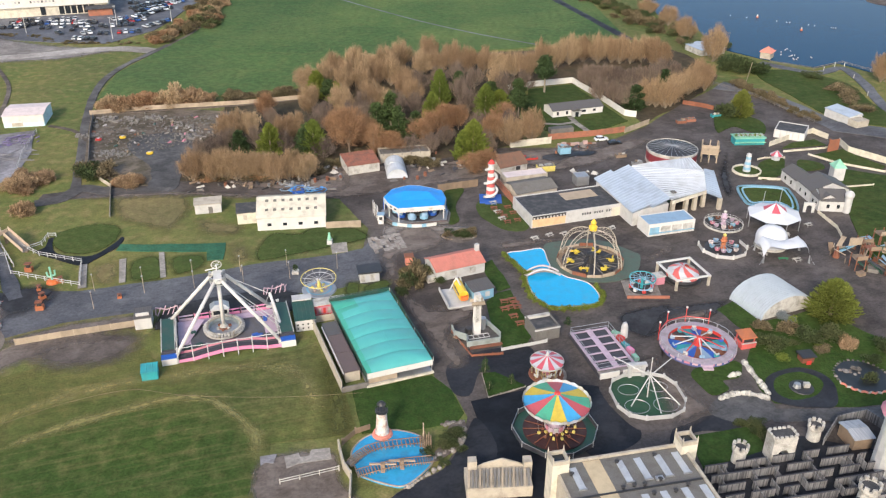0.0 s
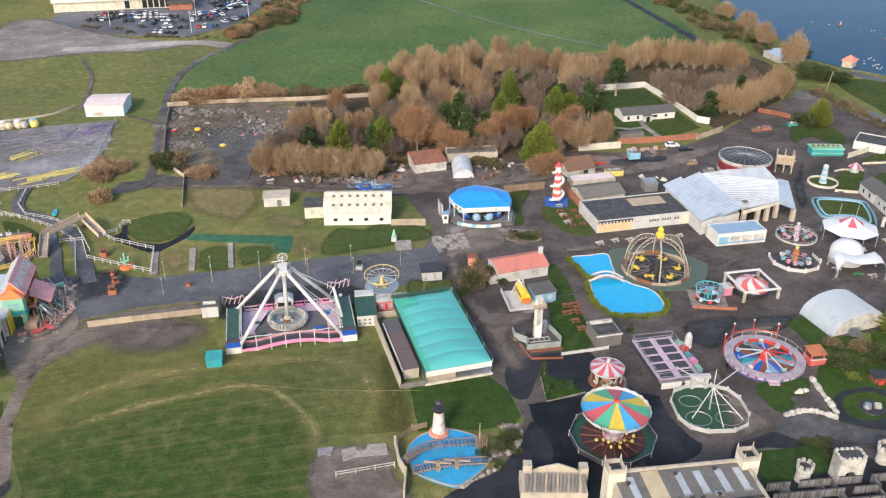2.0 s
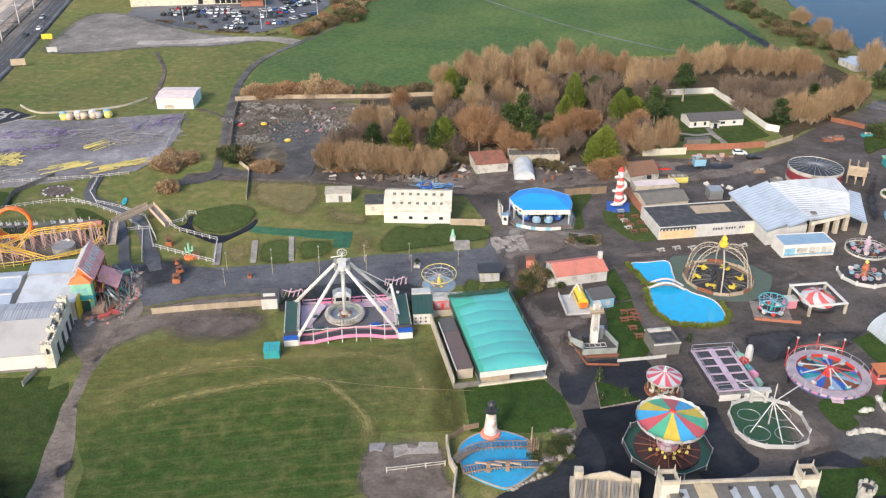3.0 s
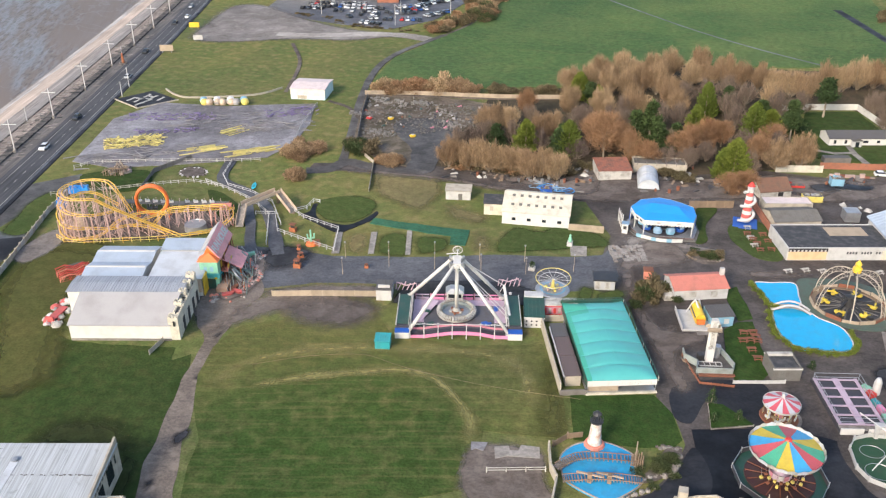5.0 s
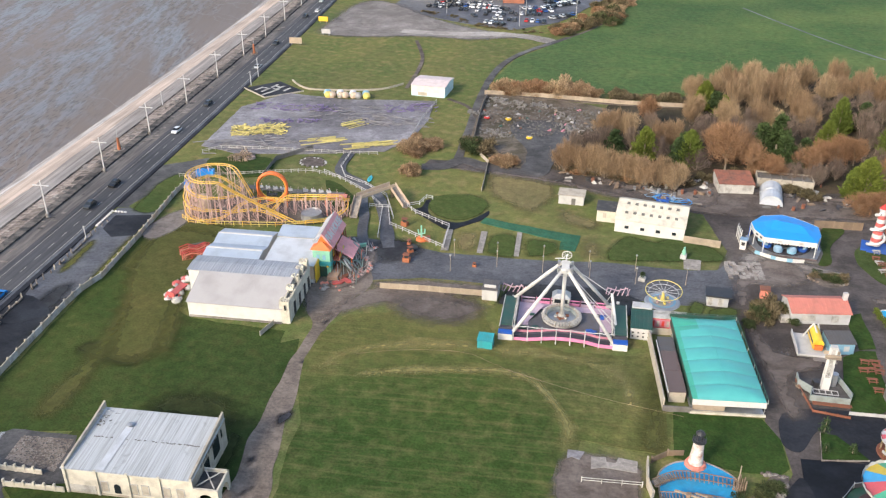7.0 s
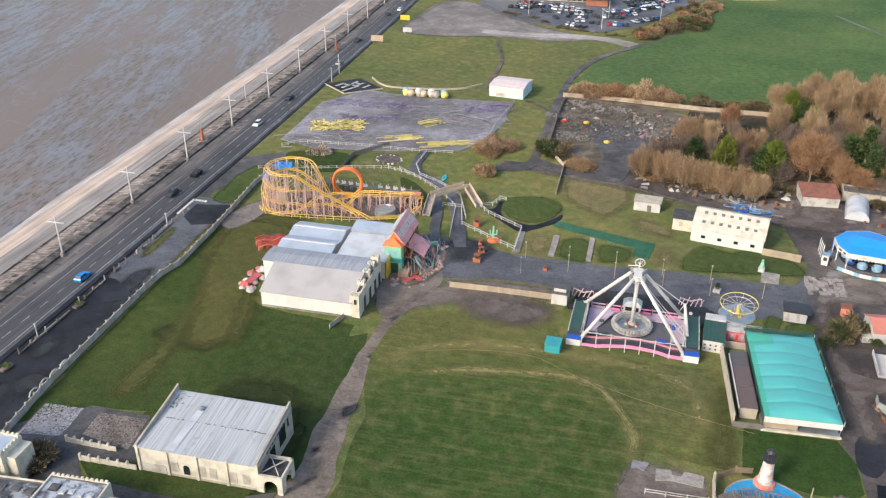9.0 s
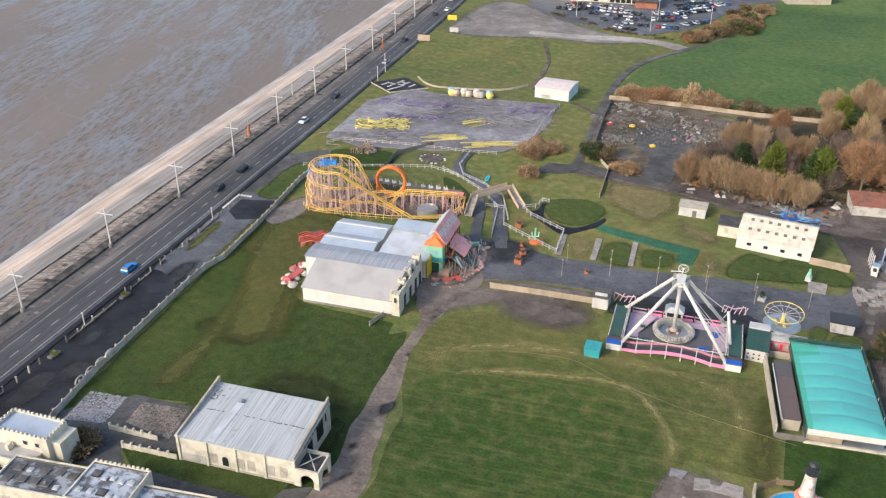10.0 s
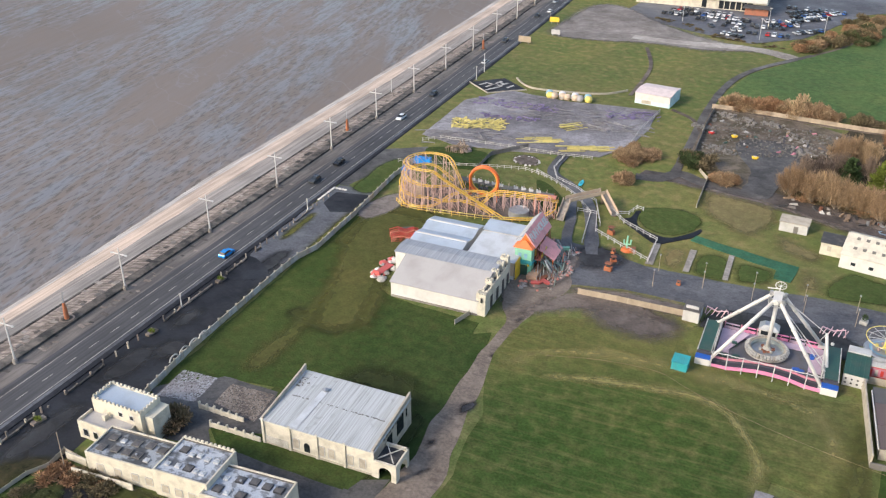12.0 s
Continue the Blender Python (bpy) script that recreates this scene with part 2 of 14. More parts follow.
RED = paint("red_paint", (0.55, 0.045, 0.035), 0.45, dirt=0.2)
PINK = paint("pink_paint", (0.72, 0.25, 0.42), 0.5, dirt=0.2)
LILAC = paint("lilac_paint", (0.50, 0.38, 0.46), 0.55, dirt=0.25)
ROSE = paint("faded_rose_paint", (0.55, 0.22, 0.28), 0.6, dirt=0.3)
ORANGE = paint("orange_paint", (0.72, 0.17, 0.035), 0.5, dirt=0.2)
YELLOW = paint("yellow_paint", (0.80, 0.52, 0.04), 0.5, dirt=0.25)
STRAW = paint("faded_yellow_paint", (0.72, 0.60, 0.15), 0.6, dirt=0.3)
GREEN = paint("green_paint", (0.03, 0.22, 0.09), 0.55, dirt=0.25)
MINT = paint("mint_paint", (0.25, 0.55, 0.38), 0.55, dirt=0.3)
DARK_GREEN = paint("dark_green_sheet", (0.022, 0.075, 0.055), 0.5, dirt=0.35)
TEAL = paint("teal_paint", (0.03, 0.30, 0.33), 0.5, dirt=0.25)
TURQ = paint("turquoise_pvc", (0.085, 0.39, 0.37), 0.4, dirt=0.16, scale=0.2, fine=0.8, bump=0.2)
TURQ_GREEN = paint("green_pvc", (0.055, 0.33, 0.24), 0.45, dirt=0.12, scale=0.15, fine=1.5, bump=0.35)
BLUE = paint("blue_paint", (0.020, 0.10, 0.42), 0.45, dirt=0.2)
SKYBLUE = paint("sky_blue_pvc", (0.015, 0.27, 0.72), 0.5, dirt=0.1)
PALE_BLUE = paint("pale_blue_paint", (0.22, 0.42, 0.55), 0.55, dirt=0.25)
WOOD = paint("weathered_wood", (0.30, 0.215, 0.145), 0.85, dirt=0.4, fine=9, vary=0.3)
WOOD_RED = paint("red_brown_wood", (0.27, 0.10, 0.055), 0.8, dirt=0.3, vary=0.3)
WOOD_PALE = paint("pale_fence_wood", (0.46, 0.37, 0.27), 0.85, dirt=0.4, vary=0.25)
WOOD_GREY = paint("silvered_wood", (0.25, 0.23, 0.21), 0.9, dirt=0.4, vary=0.3)
BRICK = paint("red_brick", (0.36, 0.14, 0.085), 0.85, dirt=0.4, fine=5)
STEEL = paint("galvanised_steel", (0.42, 0.43, 0.44), 0.4, 0.6, dirt=0.3)
DARK = paint("black_steel", (0.028, 0.028, 0.030), 0.5, dirt=0.2)
RUBBER = paint("rubber", (0.020, 0.020, 0.021), 0.8, dirt=0.3)
GREYMESH = paint("grey_safety_mesh", (0.045, 0.045, 0.055), 0.7, dirt=0.2)
CANVAS = paint("white_canvas", (0.46, 0.47, 0.49), 0.6, dirt=0.12)
REDCANVAS = paint("red_canvas", (0.50, 0.085, 0.115), 0.6, dirt=0.15)
POOL = paint("painted_pool_floor", (0.015, 0.37, 0.66), 0.12, dirt=0.12, bump=0.25, fine=1.8)
POOL_PALE = paint("pale_painted_pool_floor", (0.035, 0.33, 0.60), 0.15, dirt=0.25, bump=0.25, fine=1.8)
GLASSY = paint("dark_glass", (0.02, 0.025, 0.03), 0.08, dirt=0.05, bump=0)
SKYLIGHT = paint("milky_skylight", (0.42, 0.45, 0.48), 0.25, dirt=0.25)
BARK = paint("bark", (0.31, 0.255, 0.19), 0.95, dirt=0.4)
TAN_TWIG = crown_mat("tan_twigs", (0.255, 0.168, 0.100), (0.385, 0.278, 0.168))
RUST_TWIG = crown_mat("russet_twigs", (0.255, 0.145, 0.080), (0.315, 0.190, 0.108))
# grey-brown twigs, with the shade inside the wood put into the colour
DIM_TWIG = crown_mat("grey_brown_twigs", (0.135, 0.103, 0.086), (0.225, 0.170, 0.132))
FIR_LEAF = crown_mat("dark_fir_needles", (0.038, 0.064, 0.025), (0.058, 0.088, 0.030))
LIME_LEAF = crown_mat("golden_cypress_leaves", (0.165, 0.200, 0.036), (0.120, 0.160, 0.032))
GOLD_LEAF = crown_mat("gold_green_leaves", (0.135, 0.160, 0.034), (0.165, 0.185, 0.042))
SHRUB_LEAF = crown_mat("shrub_leaves", (0.040, 0.062, 0.024), (0.085, 0.095, 0.040))
GORSE = crown_mat("dry_scrub", (0.105, 0.090, 0.048), (0.165, 0.130, 0.078))


def mudflat():
    """Tidal mud: smooth brown banks, wet blue-grey sheets between them, and fields of fine ripples and runnels."""
    m, nt, bsdf = nodes_of("wet_mudflat")
    bank = noise_at(nt, 1.0, 3.0, (150, 34, 1), 128)
    band = noise_at(nt, 1.0, 6.0, (60, 11, 1), 122)
    ripple = noise_at(nt, 1.0, 7.0, (17, 3.0, 1), 118)
    fine = noise_at(nt, 1.0, 6.0, (4.2, 1.1, 1), 112)
    wide = noise_at(nt, 0.006, 2.0)
    dry = ramp_of(nt, bank, [(0.50, (0, 0, 0)), (0.60, (1, 1, 1))])
    sheet = ramp_of(nt, band, [(0.46, (0, 0, 0)), (0.62, (1, 1, 1))])
    rough = ramp_of(nt, ripple, [(0.46, (0, 0, 0)), (0.54, (1, 1, 1))])
    wet = mix_of(nt, 0.55, sheet, rough)
    wet = mix_of(nt, mix_of(nt, 1.0, dry, (0.82,) * 3, "MULTIPLY"), wet, (0.0, 0.0, 0.0))
    col = mix_of(nt, wet, (0.186, 0.148, 0.120), (0.166, 0.162, 0.162))
    pits = ramp_of(nt, fine, [(0.40, (0.58,) * 3), (0.47, (1.0,) * 3), (0.60, (1.05,) * 3)])
    smooth = mix_of(nt, dry, pits, (1.0, 1.0, 1.0))
    col = mix_of(nt, 1.0, col, smooth, "MULTIPLY")
    col = mix_of(nt, 1.0, col, ramp_of(nt, wide, [(0.38, (0.90, 0.88, 0.86)), (0.62, (1.08, 1.08, 1.10))]), "MULTIPLY")
    creek = noise_at(nt, 1.0, 4.0, (70, 30, 1), 150)
    col = mix_of(nt, ramp_of(nt, creek, [(0.494, (0, 0, 0)), (0.50, (0.45, 0.45, 0.45)), (0.506, (0, 0, 0))]), col, (0.24, 0.235, 0.235))
    nt.links.new(col, bsdf.inputs["Base Color"])
    nt.links.new(ramp_of(nt, wet, [(0.1, (0.62,) * 3), (0.8, (0.36,) * 3)]), bsdf.inputs["Roughness"])
    bump_of(nt, bsdf, ripple, 0.5, 0.3)
    return m


def old_roof(name, pale, dark, share=0.5, scale=0.5):
    """Weathered flat roofing: pale sheet or felt under sharp-edged dark moss and ponding stains."""
    m, nt, bsdf = nodes_of(name)
    big, mid, fine = noise_at(nt, scale * 0.45, 4.0), noise_at(nt, scale * 2.2, 8.0), noise_at(nt, 7.0, 4.0)
    patchy = ramp_of(nt, big, [(0.40 + 0.2 * (1 - share), (0,) * 3), (0.47 + 0.2 * (1 - share), (0.9,) * 3)])
    spots = ramp_of(nt, mid, [(0.52, (0,) * 3), (0.60, (0.65,) * 3)])
    col = mix_of(nt, mix_of(nt, 1.0, patchy, spots, "SCREEN"), pale, dark)
    col = mix_of(nt, 1.0, col, ramp_of(nt, fine, [(0.3, (0.78,) * 3), (0.7, (1.1,) * 3)]), "MULTIPLY")
    nt.links.new(col, bsdf.inputs["Base Color"])
    bsdf.inputs["Roughness"].default_value = 0.7
    bump_of(nt, bsdf, mid, 0.3, 0.03)
    return m


def streaked_sheet(name, pale, dull, turn):
    """Ribbed sheet metal with rain streaks and moss that run down the slope."""
    m, nt, bsdf = nodes_of(name)
    run, rib, moss = noise_at(nt, 1.0, 5.0, (9.0, 0.35, 1.0), turn), noise_at(nt, 1.0, 3.0, (40.0, 0.16, 1.0), turn), noise_at(nt, 0.5, 7.0)
    col = mix_of(nt, ramp_of(nt, run, [(0.42, (0,) * 3), (0.66, (0.9,) * 3)]), pale, dull)
    col = mix_of(nt, 1.0, col, ramp_of(nt, rib, [(0.35, (0.80,) * 3), (0.65, (1.08,) * 3)]), "MULTIPLY")
    col = mix_of(nt, ramp_of(nt, moss, [(0.62, (0,) * 3), (0.74, (0.5,) * 3)]), col, (0.16, 0.16, 0.14))
    nt.links.new(col, bsdf.inputs["Base Color"])
    bsdf.inputs["Roughness"].default_value = 0.55
    bump_of(nt, bsdf, rib, 0.25, 0.03)
    return m


def lake_water():
    m, nt, bsdf = nodes_of("lake_water")
    broad, ripple = noise_at(nt, 0.03, 3.0), noise_at(nt, 1.2, 3.0)
    nt.links.new(mix_of(nt, broad, (0.003, 0.032, 0.080), (0.005, 0.040, 0.092)), bsdf.inputs["Base Color"])
    bsdf.inputs["Roughness"].default_value = 0.20
    bsdf.inputs["IOR"].default_value = 1.33
    bsdf.inputs["Specular IOR Level"].default_value = 0.05
    bump_of(nt, bsdf, ripple, 0.35, 0.05)
    return m


def shore(name, a, b, long=16.0, broad=0.7, rough=0.92, amount=0.85, rib=None):
    """Sand, shingle or worn concrete drawn out in streaks that follow the coast, with fine grain; rib adds courses
    across, with groove shade painted in.
    """
    m, nt, bsdf = nodes_of(name)
    wide, thin = noise_at(nt, 1.0, 4.0, (long * 3, broad * 3.2, 1.0), 107.2), noise_at(nt, 1.0, 4.0, (long, broad, 1.0), 107.2)
    grain, blot = noise_at(nt, 5.0, 3.0), noise_at(nt, 0.07, 5.0)
    col = mix_of(nt, ramp_of(nt, wide, [(0.40, (0,) * 3), (0.60, (amount,) * 3)]), a, b)
    col = mix_of(nt, 1.0, col, ramp_of(nt, thin, [(0.36, (0.78,) * 3), (0.64, (1.14,) * 3)]), "MULTIPLY")
    col = mix_of(nt, 1.0, col, ramp_of(nt, grain, [(0.3, (0.90,) * 3), (0.7, (1.08,) * 3)]), "MULTIPLY")
    col = mix_of(nt, 1.0, col, ramp_of(nt, blot, [(0.38, (0.86,) * 3), (0.62, (1.08,) * 3)]), "MULTIPLY")
    if rib:
        course = noise_at(nt, 1.0, 3.0, (rib, 3.5, 1.0), 118.0)
        # shade in the grooves between courses, multiplied into the colour
        col = mix_of(nt, 1.0, col, ramp_of(nt, course, [(0.42, (0.60,) * 3), (0.58, (1.16,) * 3)]), "MULTIPLY")
        bump_of(nt, bsdf, course, 0.5, 0.2)
    else:
        bump_of(nt, bsdf, thin, 0.3, 0.1)
    nt.links.new(col, bsdf.inputs["Base Color"])
    bsdf.inputs["Roughness"].default_value = rough
    bsdf.inputs["Specular IOR Level"].default_value = 0.2
    return m


def upright_boards(name, pale, dark):
    """Weathered upright boards: each board a shade of its own, dark gaps between, stains running down."""
    m, nt, bsdf = nodes_of(name)
    board, stain, grain = noise_at(nt, 1.0, 2.0, (0.32, 0.32, 40.0)), noise_at(nt, 0.5, 5.0), noise_at(nt, 1.0, 3.0, (0.07, 0.07, 3.0))
    col = mix_of(nt, ramp_of(nt, board, [(0.40, (1,) * 3), (0.50, (0.25,) * 3), (0.62, (0,) * 3)]), pale, dark)
    col = mix_of(nt, 1.0, col, ramp_of(nt, stain, [(0.35, (0.72,) * 3), (0.65, (1.1,) * 3)]), "MULTIPLY")
    col = mix_of(nt, 1.0, col, ramp_of(nt, grain, [(0.3, (0.85,) * 3), (0.7, (1.08,) * 3)]), "MULTIPLY")
    nt.links.new(col, bsdf.inputs["Base Color"])
    bsdf.inputs["Roughness"].default_value = 0.9
    bump_of(nt, bsdf, board, 0.4, 0.05)
    return m


MUD, LAKE = mudflat(), lake_water()
MAZE_WOOD = upright_boards("grey_boards", (0.235, 0.230, 0.228), (0.085, 0.084, 0.088))
SAND = shore("beach_sand", (0.530, 0.425, 0.345), (0.450, 0.372, 0.312), 22.0, 0.9)
RIDGE = shore("pale_tide_shingle", (0.50, 0.47, 0.44), (0.35, 0.315, 0.288), 9.0, 0.5)
DRIFT = shore("grey_shingle_drift", (0.355, 0.322, 0.294), (0.235, 0.212, 0.194), 20.0, 0.45, amount=1.0)
SEA_WALK = shore("worn_sea_walk", (0.315, 0.290, 0.268), (0.250, 0.228, 0.210), 14.0, 0.8)
PITCHED = shore("pitched_stone", (0.345, 0.288, 0.248), (0.225, 0.190, 0.165), 9.0, 0.8, amount=1.0, rib=0.55)
PROM = shore("damp_promenade", (0.110, 0.102, 0.097), (0.195, 0.173, 0.157), 8.0, 0.8)
CARRIAGEWAY = shore("coast_road_tarmac", (0.070, 0.070, 0.074), (0.088, 0.087, 0.089), 30.0, 0.6, 0.75, 0.7)
ARCADE_DARK = old_roof("mossy_felt_roof", (0.30, 0.325, 0.35), (0.045, 0.046, 0.048), 0.78, 0.55)
ARCADE_PALE = old_roof("pale_stained_roof", (0.40, 0.435, 0.485), (0.070, 0.073, 0.080), 0.36, 0.5)
HALL_SHEET = streaked_sheet("streaked_grey_sheet", (0.45, 0.472, 0.482), (0.33, 0.34, 0.335), 108.0)
RIDGE_SHEET = streaked_sheet("streaked_ribbed_sheet", (0.36, 0.38, 0.41), (0.27, 0.28, 0.30), 107.5)
SNACK_ROOF = paint("faded_brick_red_sheet", (0.52, 0.185, 0.14), 0.7, dirt=0.25)
FADED_RED = paint("sun_faded_red", (0.58, 0.11, 0.10), 0.6, dirt=0.3)
DUSTY_PINK = paint("pale_dusty_pink", (0.62, 0.42, 0.45), 0.6, dirt=0.3)
COASTER_YELLOW = paint("weathered_yellow_rail", (0.80, 0.50, 0.075), 0.5, dirt=0.25)
COASTER_PINK = paint("faded_pink_trestle", (0.66, 0.46, 0.41), 0.6, dirt=0.3)
CHUTE_GREEN = paint("dull_green_pipe", (0.165, 0.240, 0.220), 0.55, dirt=0.5)


# ---- shapes ----
class Shape:
    """Collects faces of one mesh."""

    def __init__(self, move=None):
        self.v, self.f, self.move = [], [], move

    def add(self, verts, faces, m=None):
        k = len(self.v)
        for p in verts:
            p = Vector(p)
            self.v.append(m @ p if m else p)
        self.f += [tuple(k + i for i in face) for face in faces]
        return self

    def box(self, a, b, m=None):
        (x0, y0, z0), (x1, y1, z1) = a, b
        vs = [(x0, y0, z0), (x1, y0, z0), (x1, y1, z0), (x0, y1, z0), (x0, y0, z1), (x1, y0, z1), (x1, y1, z1), (x0, y1, z1)]
        return self.add(vs, [(3, 2, 1, 0), (4, 5, 6, 7), (0, 1, 5, 4), (1, 2, 6, 5), (2, 3, 7, 6), (3, 0, 4, 7)], m)

    def block(self, c, s, rz=0.0):
        """A box that stands on c, with the size s, turned by rz degrees."""
        return self.box((-s[0] / 2, -s[1] / 2, 0), (s[0] / 2, s[1] / 2, s[2]), pose(*c, 0, 0, rz))

    def cyl(self, p0, p1, r0, r1=None, n=8):
        p0, p1 = Vector(p0), Vector(p1)
        r1 = r0 if r1 is None else r1
        q = (p1 - p0).to_track_quat("Z", "Y")
        ring = [Vector((math.cos(2 * math.pi * i / n), math.sin(2 * math.pi * i / n), 0)) for i in range(n)]
        vs = [p0 + q @ (c * r0) for c in ring] + [p1 + q @ (c * r1) for c in ring]
        fs = [(i, (i + 1) % n, n + (i + 1) % n, n + i) for i in range(n)]
        return self.add(vs, fs + [tuple(reversed(range(n))), tuple(range(n, 2 * n))])

    def beam(self, p0, p1, w, h=None):
        p0, p1 = Vector(p0), Vector(p1)
        h = h or w
        q = (p1 - p0).to_track_quat("Z", "Y").to_matrix().to_4x4()
        return self.box((-w / 2, -h / 2, 0), (w / 2, h / 2, (p1 - p0).length), Matrix.Translation(p0) @ q)

    def tube(self, pts, r, n=6, closed=False):
        pts = [Vector(p) for p in pts]
        k, vs = len(pts), []
        for i, p in enumerate(pts):
            a, b = pts[(i - 1) % k if closed else max(i - 1, 0)], pts[(i + 1) % k if closed else min(i + 1, k - 1)]
            q = (b - a).to_track_quat("Z", "Y")
            vs += [p + q @ Vector((r * math.cos(2 * math.pi * j / n), r * math.sin(2 * math.pi * j / n), 0)) for j in range(n)]
        fs = []
        for i in range(k if closed else k - 1):
            a, b = i * n, ((i + 1) % k) * n
            fs += [(a + j, a + (j + 1) % n, b + (j + 1) % n, b + j) for j in range(n)]
        if not closed:
            fs += [tuple(reversed(range(n))), tuple(range((k - 1) * n, k * n))]
        return self.add(vs, fs)

    def lathe(self, prof, n=24, c=(0, 0, 0), a0=0.0, a1=360.0):
        """Turns a profile of (radius, height) round the upright through c."""
        full = abs(a1 - a0) >= 359.9
        k = n if full else n + 1
        vs, fs, w = [], [], len(prof)
        for i in range(k):
            a = radians(a0 + (a1 - a0) * i / n)
            vs += [(c[0] + r * math.cos(a), c[1] + r * math.sin(a), c[2] + z) for r, z in prof]
        for i in range(n):
            a, b = i * w, ((i + 1) % k) * w
            fs += [(a + j, b + j, b + j + 1, a + j + 1) for j in range(w - 1)]
        return self.add(vs, fs)

    def prism(self, pts, z0, z1):
        n = len(pts)
        area = sum(a[0] * b[1] - b[0] * a[1] for a, b in zip(pts, pts[1:] + pts[:1]))
        pts = pts if area > 0 else pts[::-1]
        vs = [(x, y, z0) for x, y in pts] + [(x, y, z1) for x, y in pts]
        return self.add(vs, [(i, (i + 1) % n, n + (i + 1) % n, n + i) for i in range(n)] + [tuple(range(n, 2 * n)), tuple(reversed(range(n)))])

    def wall(self, pts, h, w, z=0.0):
        """An upright wall of width w along a line on the ground."""
        for a, b in zip(pts, pts[1:]):
            d = (Vector(b) - Vector(a))
            self.box((-w / 2, -w / 2, z), (d.length + w / 2, w / 2, z + h), pose(a[0], a[1], 0, 0, 0, math.degrees(math.atan2(d.y, d.x))))
        return self

    def mesh(self, name, mat, smooth=False):
        me = bpy.data.meshes.new(name)
        me.from_pydata([tuple(p) for p in self.v], [], self.f)
        me.materials.append(mat)
        if smooth:
            me.polygons.foreach_set("use_smooth", [True] * len(me.polygons))
        me.update()
        return me


def part(name, shape, mat, parent=None, label="", smooth=False):
    ob = new(name, shape.mesh(name, mat, smooth))
    ob.parent = parent
    return tagged(ob, label)


def thing(name, xy, label, category, rz=0.0, z=0.0, group=""):
    ob = new(name)
    ob.matrix_basis = pose(xy[0], xy[1], z, 0, 0, rz)
    return tagged(ob, label, category, group)


def heading(a, b):
    return math.degrees(math.atan2(b[1] - a[1], b[0] - a[0]))


def dist(a, b):
    return math.hypot(b[0] - a[0], b[1] - a[1])


def smooth_line(pts, steps=6, closed=False):
    """A soft curve through points of any size."""
    pts = [Vector(p) for p in pts]
    n, out = len(pts), []
    for i in range(n if closed else n - 1):
        p0, p1, p2, p3 = (pts[j % n] if closed else pts[min(max(j, 0), n - 1)] for j in (i - 1, i, i + 1, i + 2))
        for s in range(steps):
            t = s / steps
            out.append(0.5 * ((2 * p1) + (p2 - p0) * t + (2 * p0 - 5 * p1 + 4 * p2 - p3) * t * t + (3 * p1 - p0 - 3 * p2 + p3) * t ** 3))
    return out if closed else out + [pts[-1]]


def rough_edge(pts, step=2.5, wob=0.25):
    out = []
    for a, b in zip(pts, pts[1:] + pts[:1]):
        a, b = Vector(a), Vector(b)
        k = max(1, int((b - a).length / step))
        for i in range(k):
            p = a.lerp(b, i / k)
            d = noise.noise_vector((p.x * 0.23, p.y * 0.23, 1.7))
            out.append((p.x + d.x * wob, p.y + d.y * wob))
    return out


def rods(name, parent, mat, pairs, r, n=6, label=""):
    """One part for each straight tube."""
    for a, b in pairs:
        part(name, Shape().cyl(a, b, r, None, n), mat, parent, label)


LAYERS = [0]


def layer():
    """Each area of the ground lies a little over the one before it."""
    LAYERS[0] += 1
    return 0.01 + 0.0022 * LAYERS[0]


def patch(name, pts, rise, mat, label, category, soft=True, wob=0.35, step=2.5):
    """A flat area of the ground with a real edge, a kerb's height higher where rise says so."""
    z = layer() + (0.08 if rise >= 0.08 else 0.0)
    pts = [(p.x, p.y) for p in smooth_line([(*p, 0) for p in pts], 5, True)] if soft else pts
    sh = Shape().prism(rough_edge(pts, step, wob), -0.05, z)
    sh.f.pop()
    ob = part(name, sh, mat)
    return tagged(ob, label, category, kind="structure")


def soft_patch(name, pts, mat, label, category, width=3.0, cell=1.2):
    """A thin cover on the ground that fades out over a few metres at its edge."""
    z, pts = layer(), [p.xy for p in smooth_line([(*p, 0) for p in pts], 4, True)]
    x0, x1, y0, y1 = min(p.x for p in pts), max(p.x for p in pts), min(p.y for p in pts), max(p.y for p in pts)
    nx, ny = max(2, int((x1 - x0) / cell)), max(2, int((y1 - y0) / cell))
    sh, vals = Shape(), []
    for j in range(ny + 1):
        for i in range(nx + 1):
            p = Vector((x0 + (x1 - x0) * i / nx, y0 + (y1 - y0) * j / ny))
            inside, near = False, 1e9
            for a, b in zip(pts, pts[1:] + pts[:1]):
                if (a.y > p.y) != (b.y > p.y) and p.x < a.x + (b.x - a.x) * (p.y - a.y) / (b.y - a.y):
                    inside = not inside
                d = b - a
                t = min(max((p - a).dot(d) / max(d.length_squared, 1e-9), 0), 1)
                near = min(near, (a + d * t - p).length)
            sh.v.append(Vector((p.x, p.y, z)))
            vals.append(min(1.0, near / width) if inside else 0.0)
    for j in range(ny):
        for i in range(nx):
            f = (j * (nx + 1) + i, j * (nx + 1) + i + 1, (j + 1) * (nx + 1) + i + 1, (j + 1) * (nx + 1) + i)
            if max(vals[k] for k in f) > 0:
                sh.f.append(f)
    ob = part(name, sh, mat)
    ob.data.attributes.new("soft", "FLOAT", "POINT").data.foreach_set("value", vals)
    return tagged(ob, label, category, kind="structure")


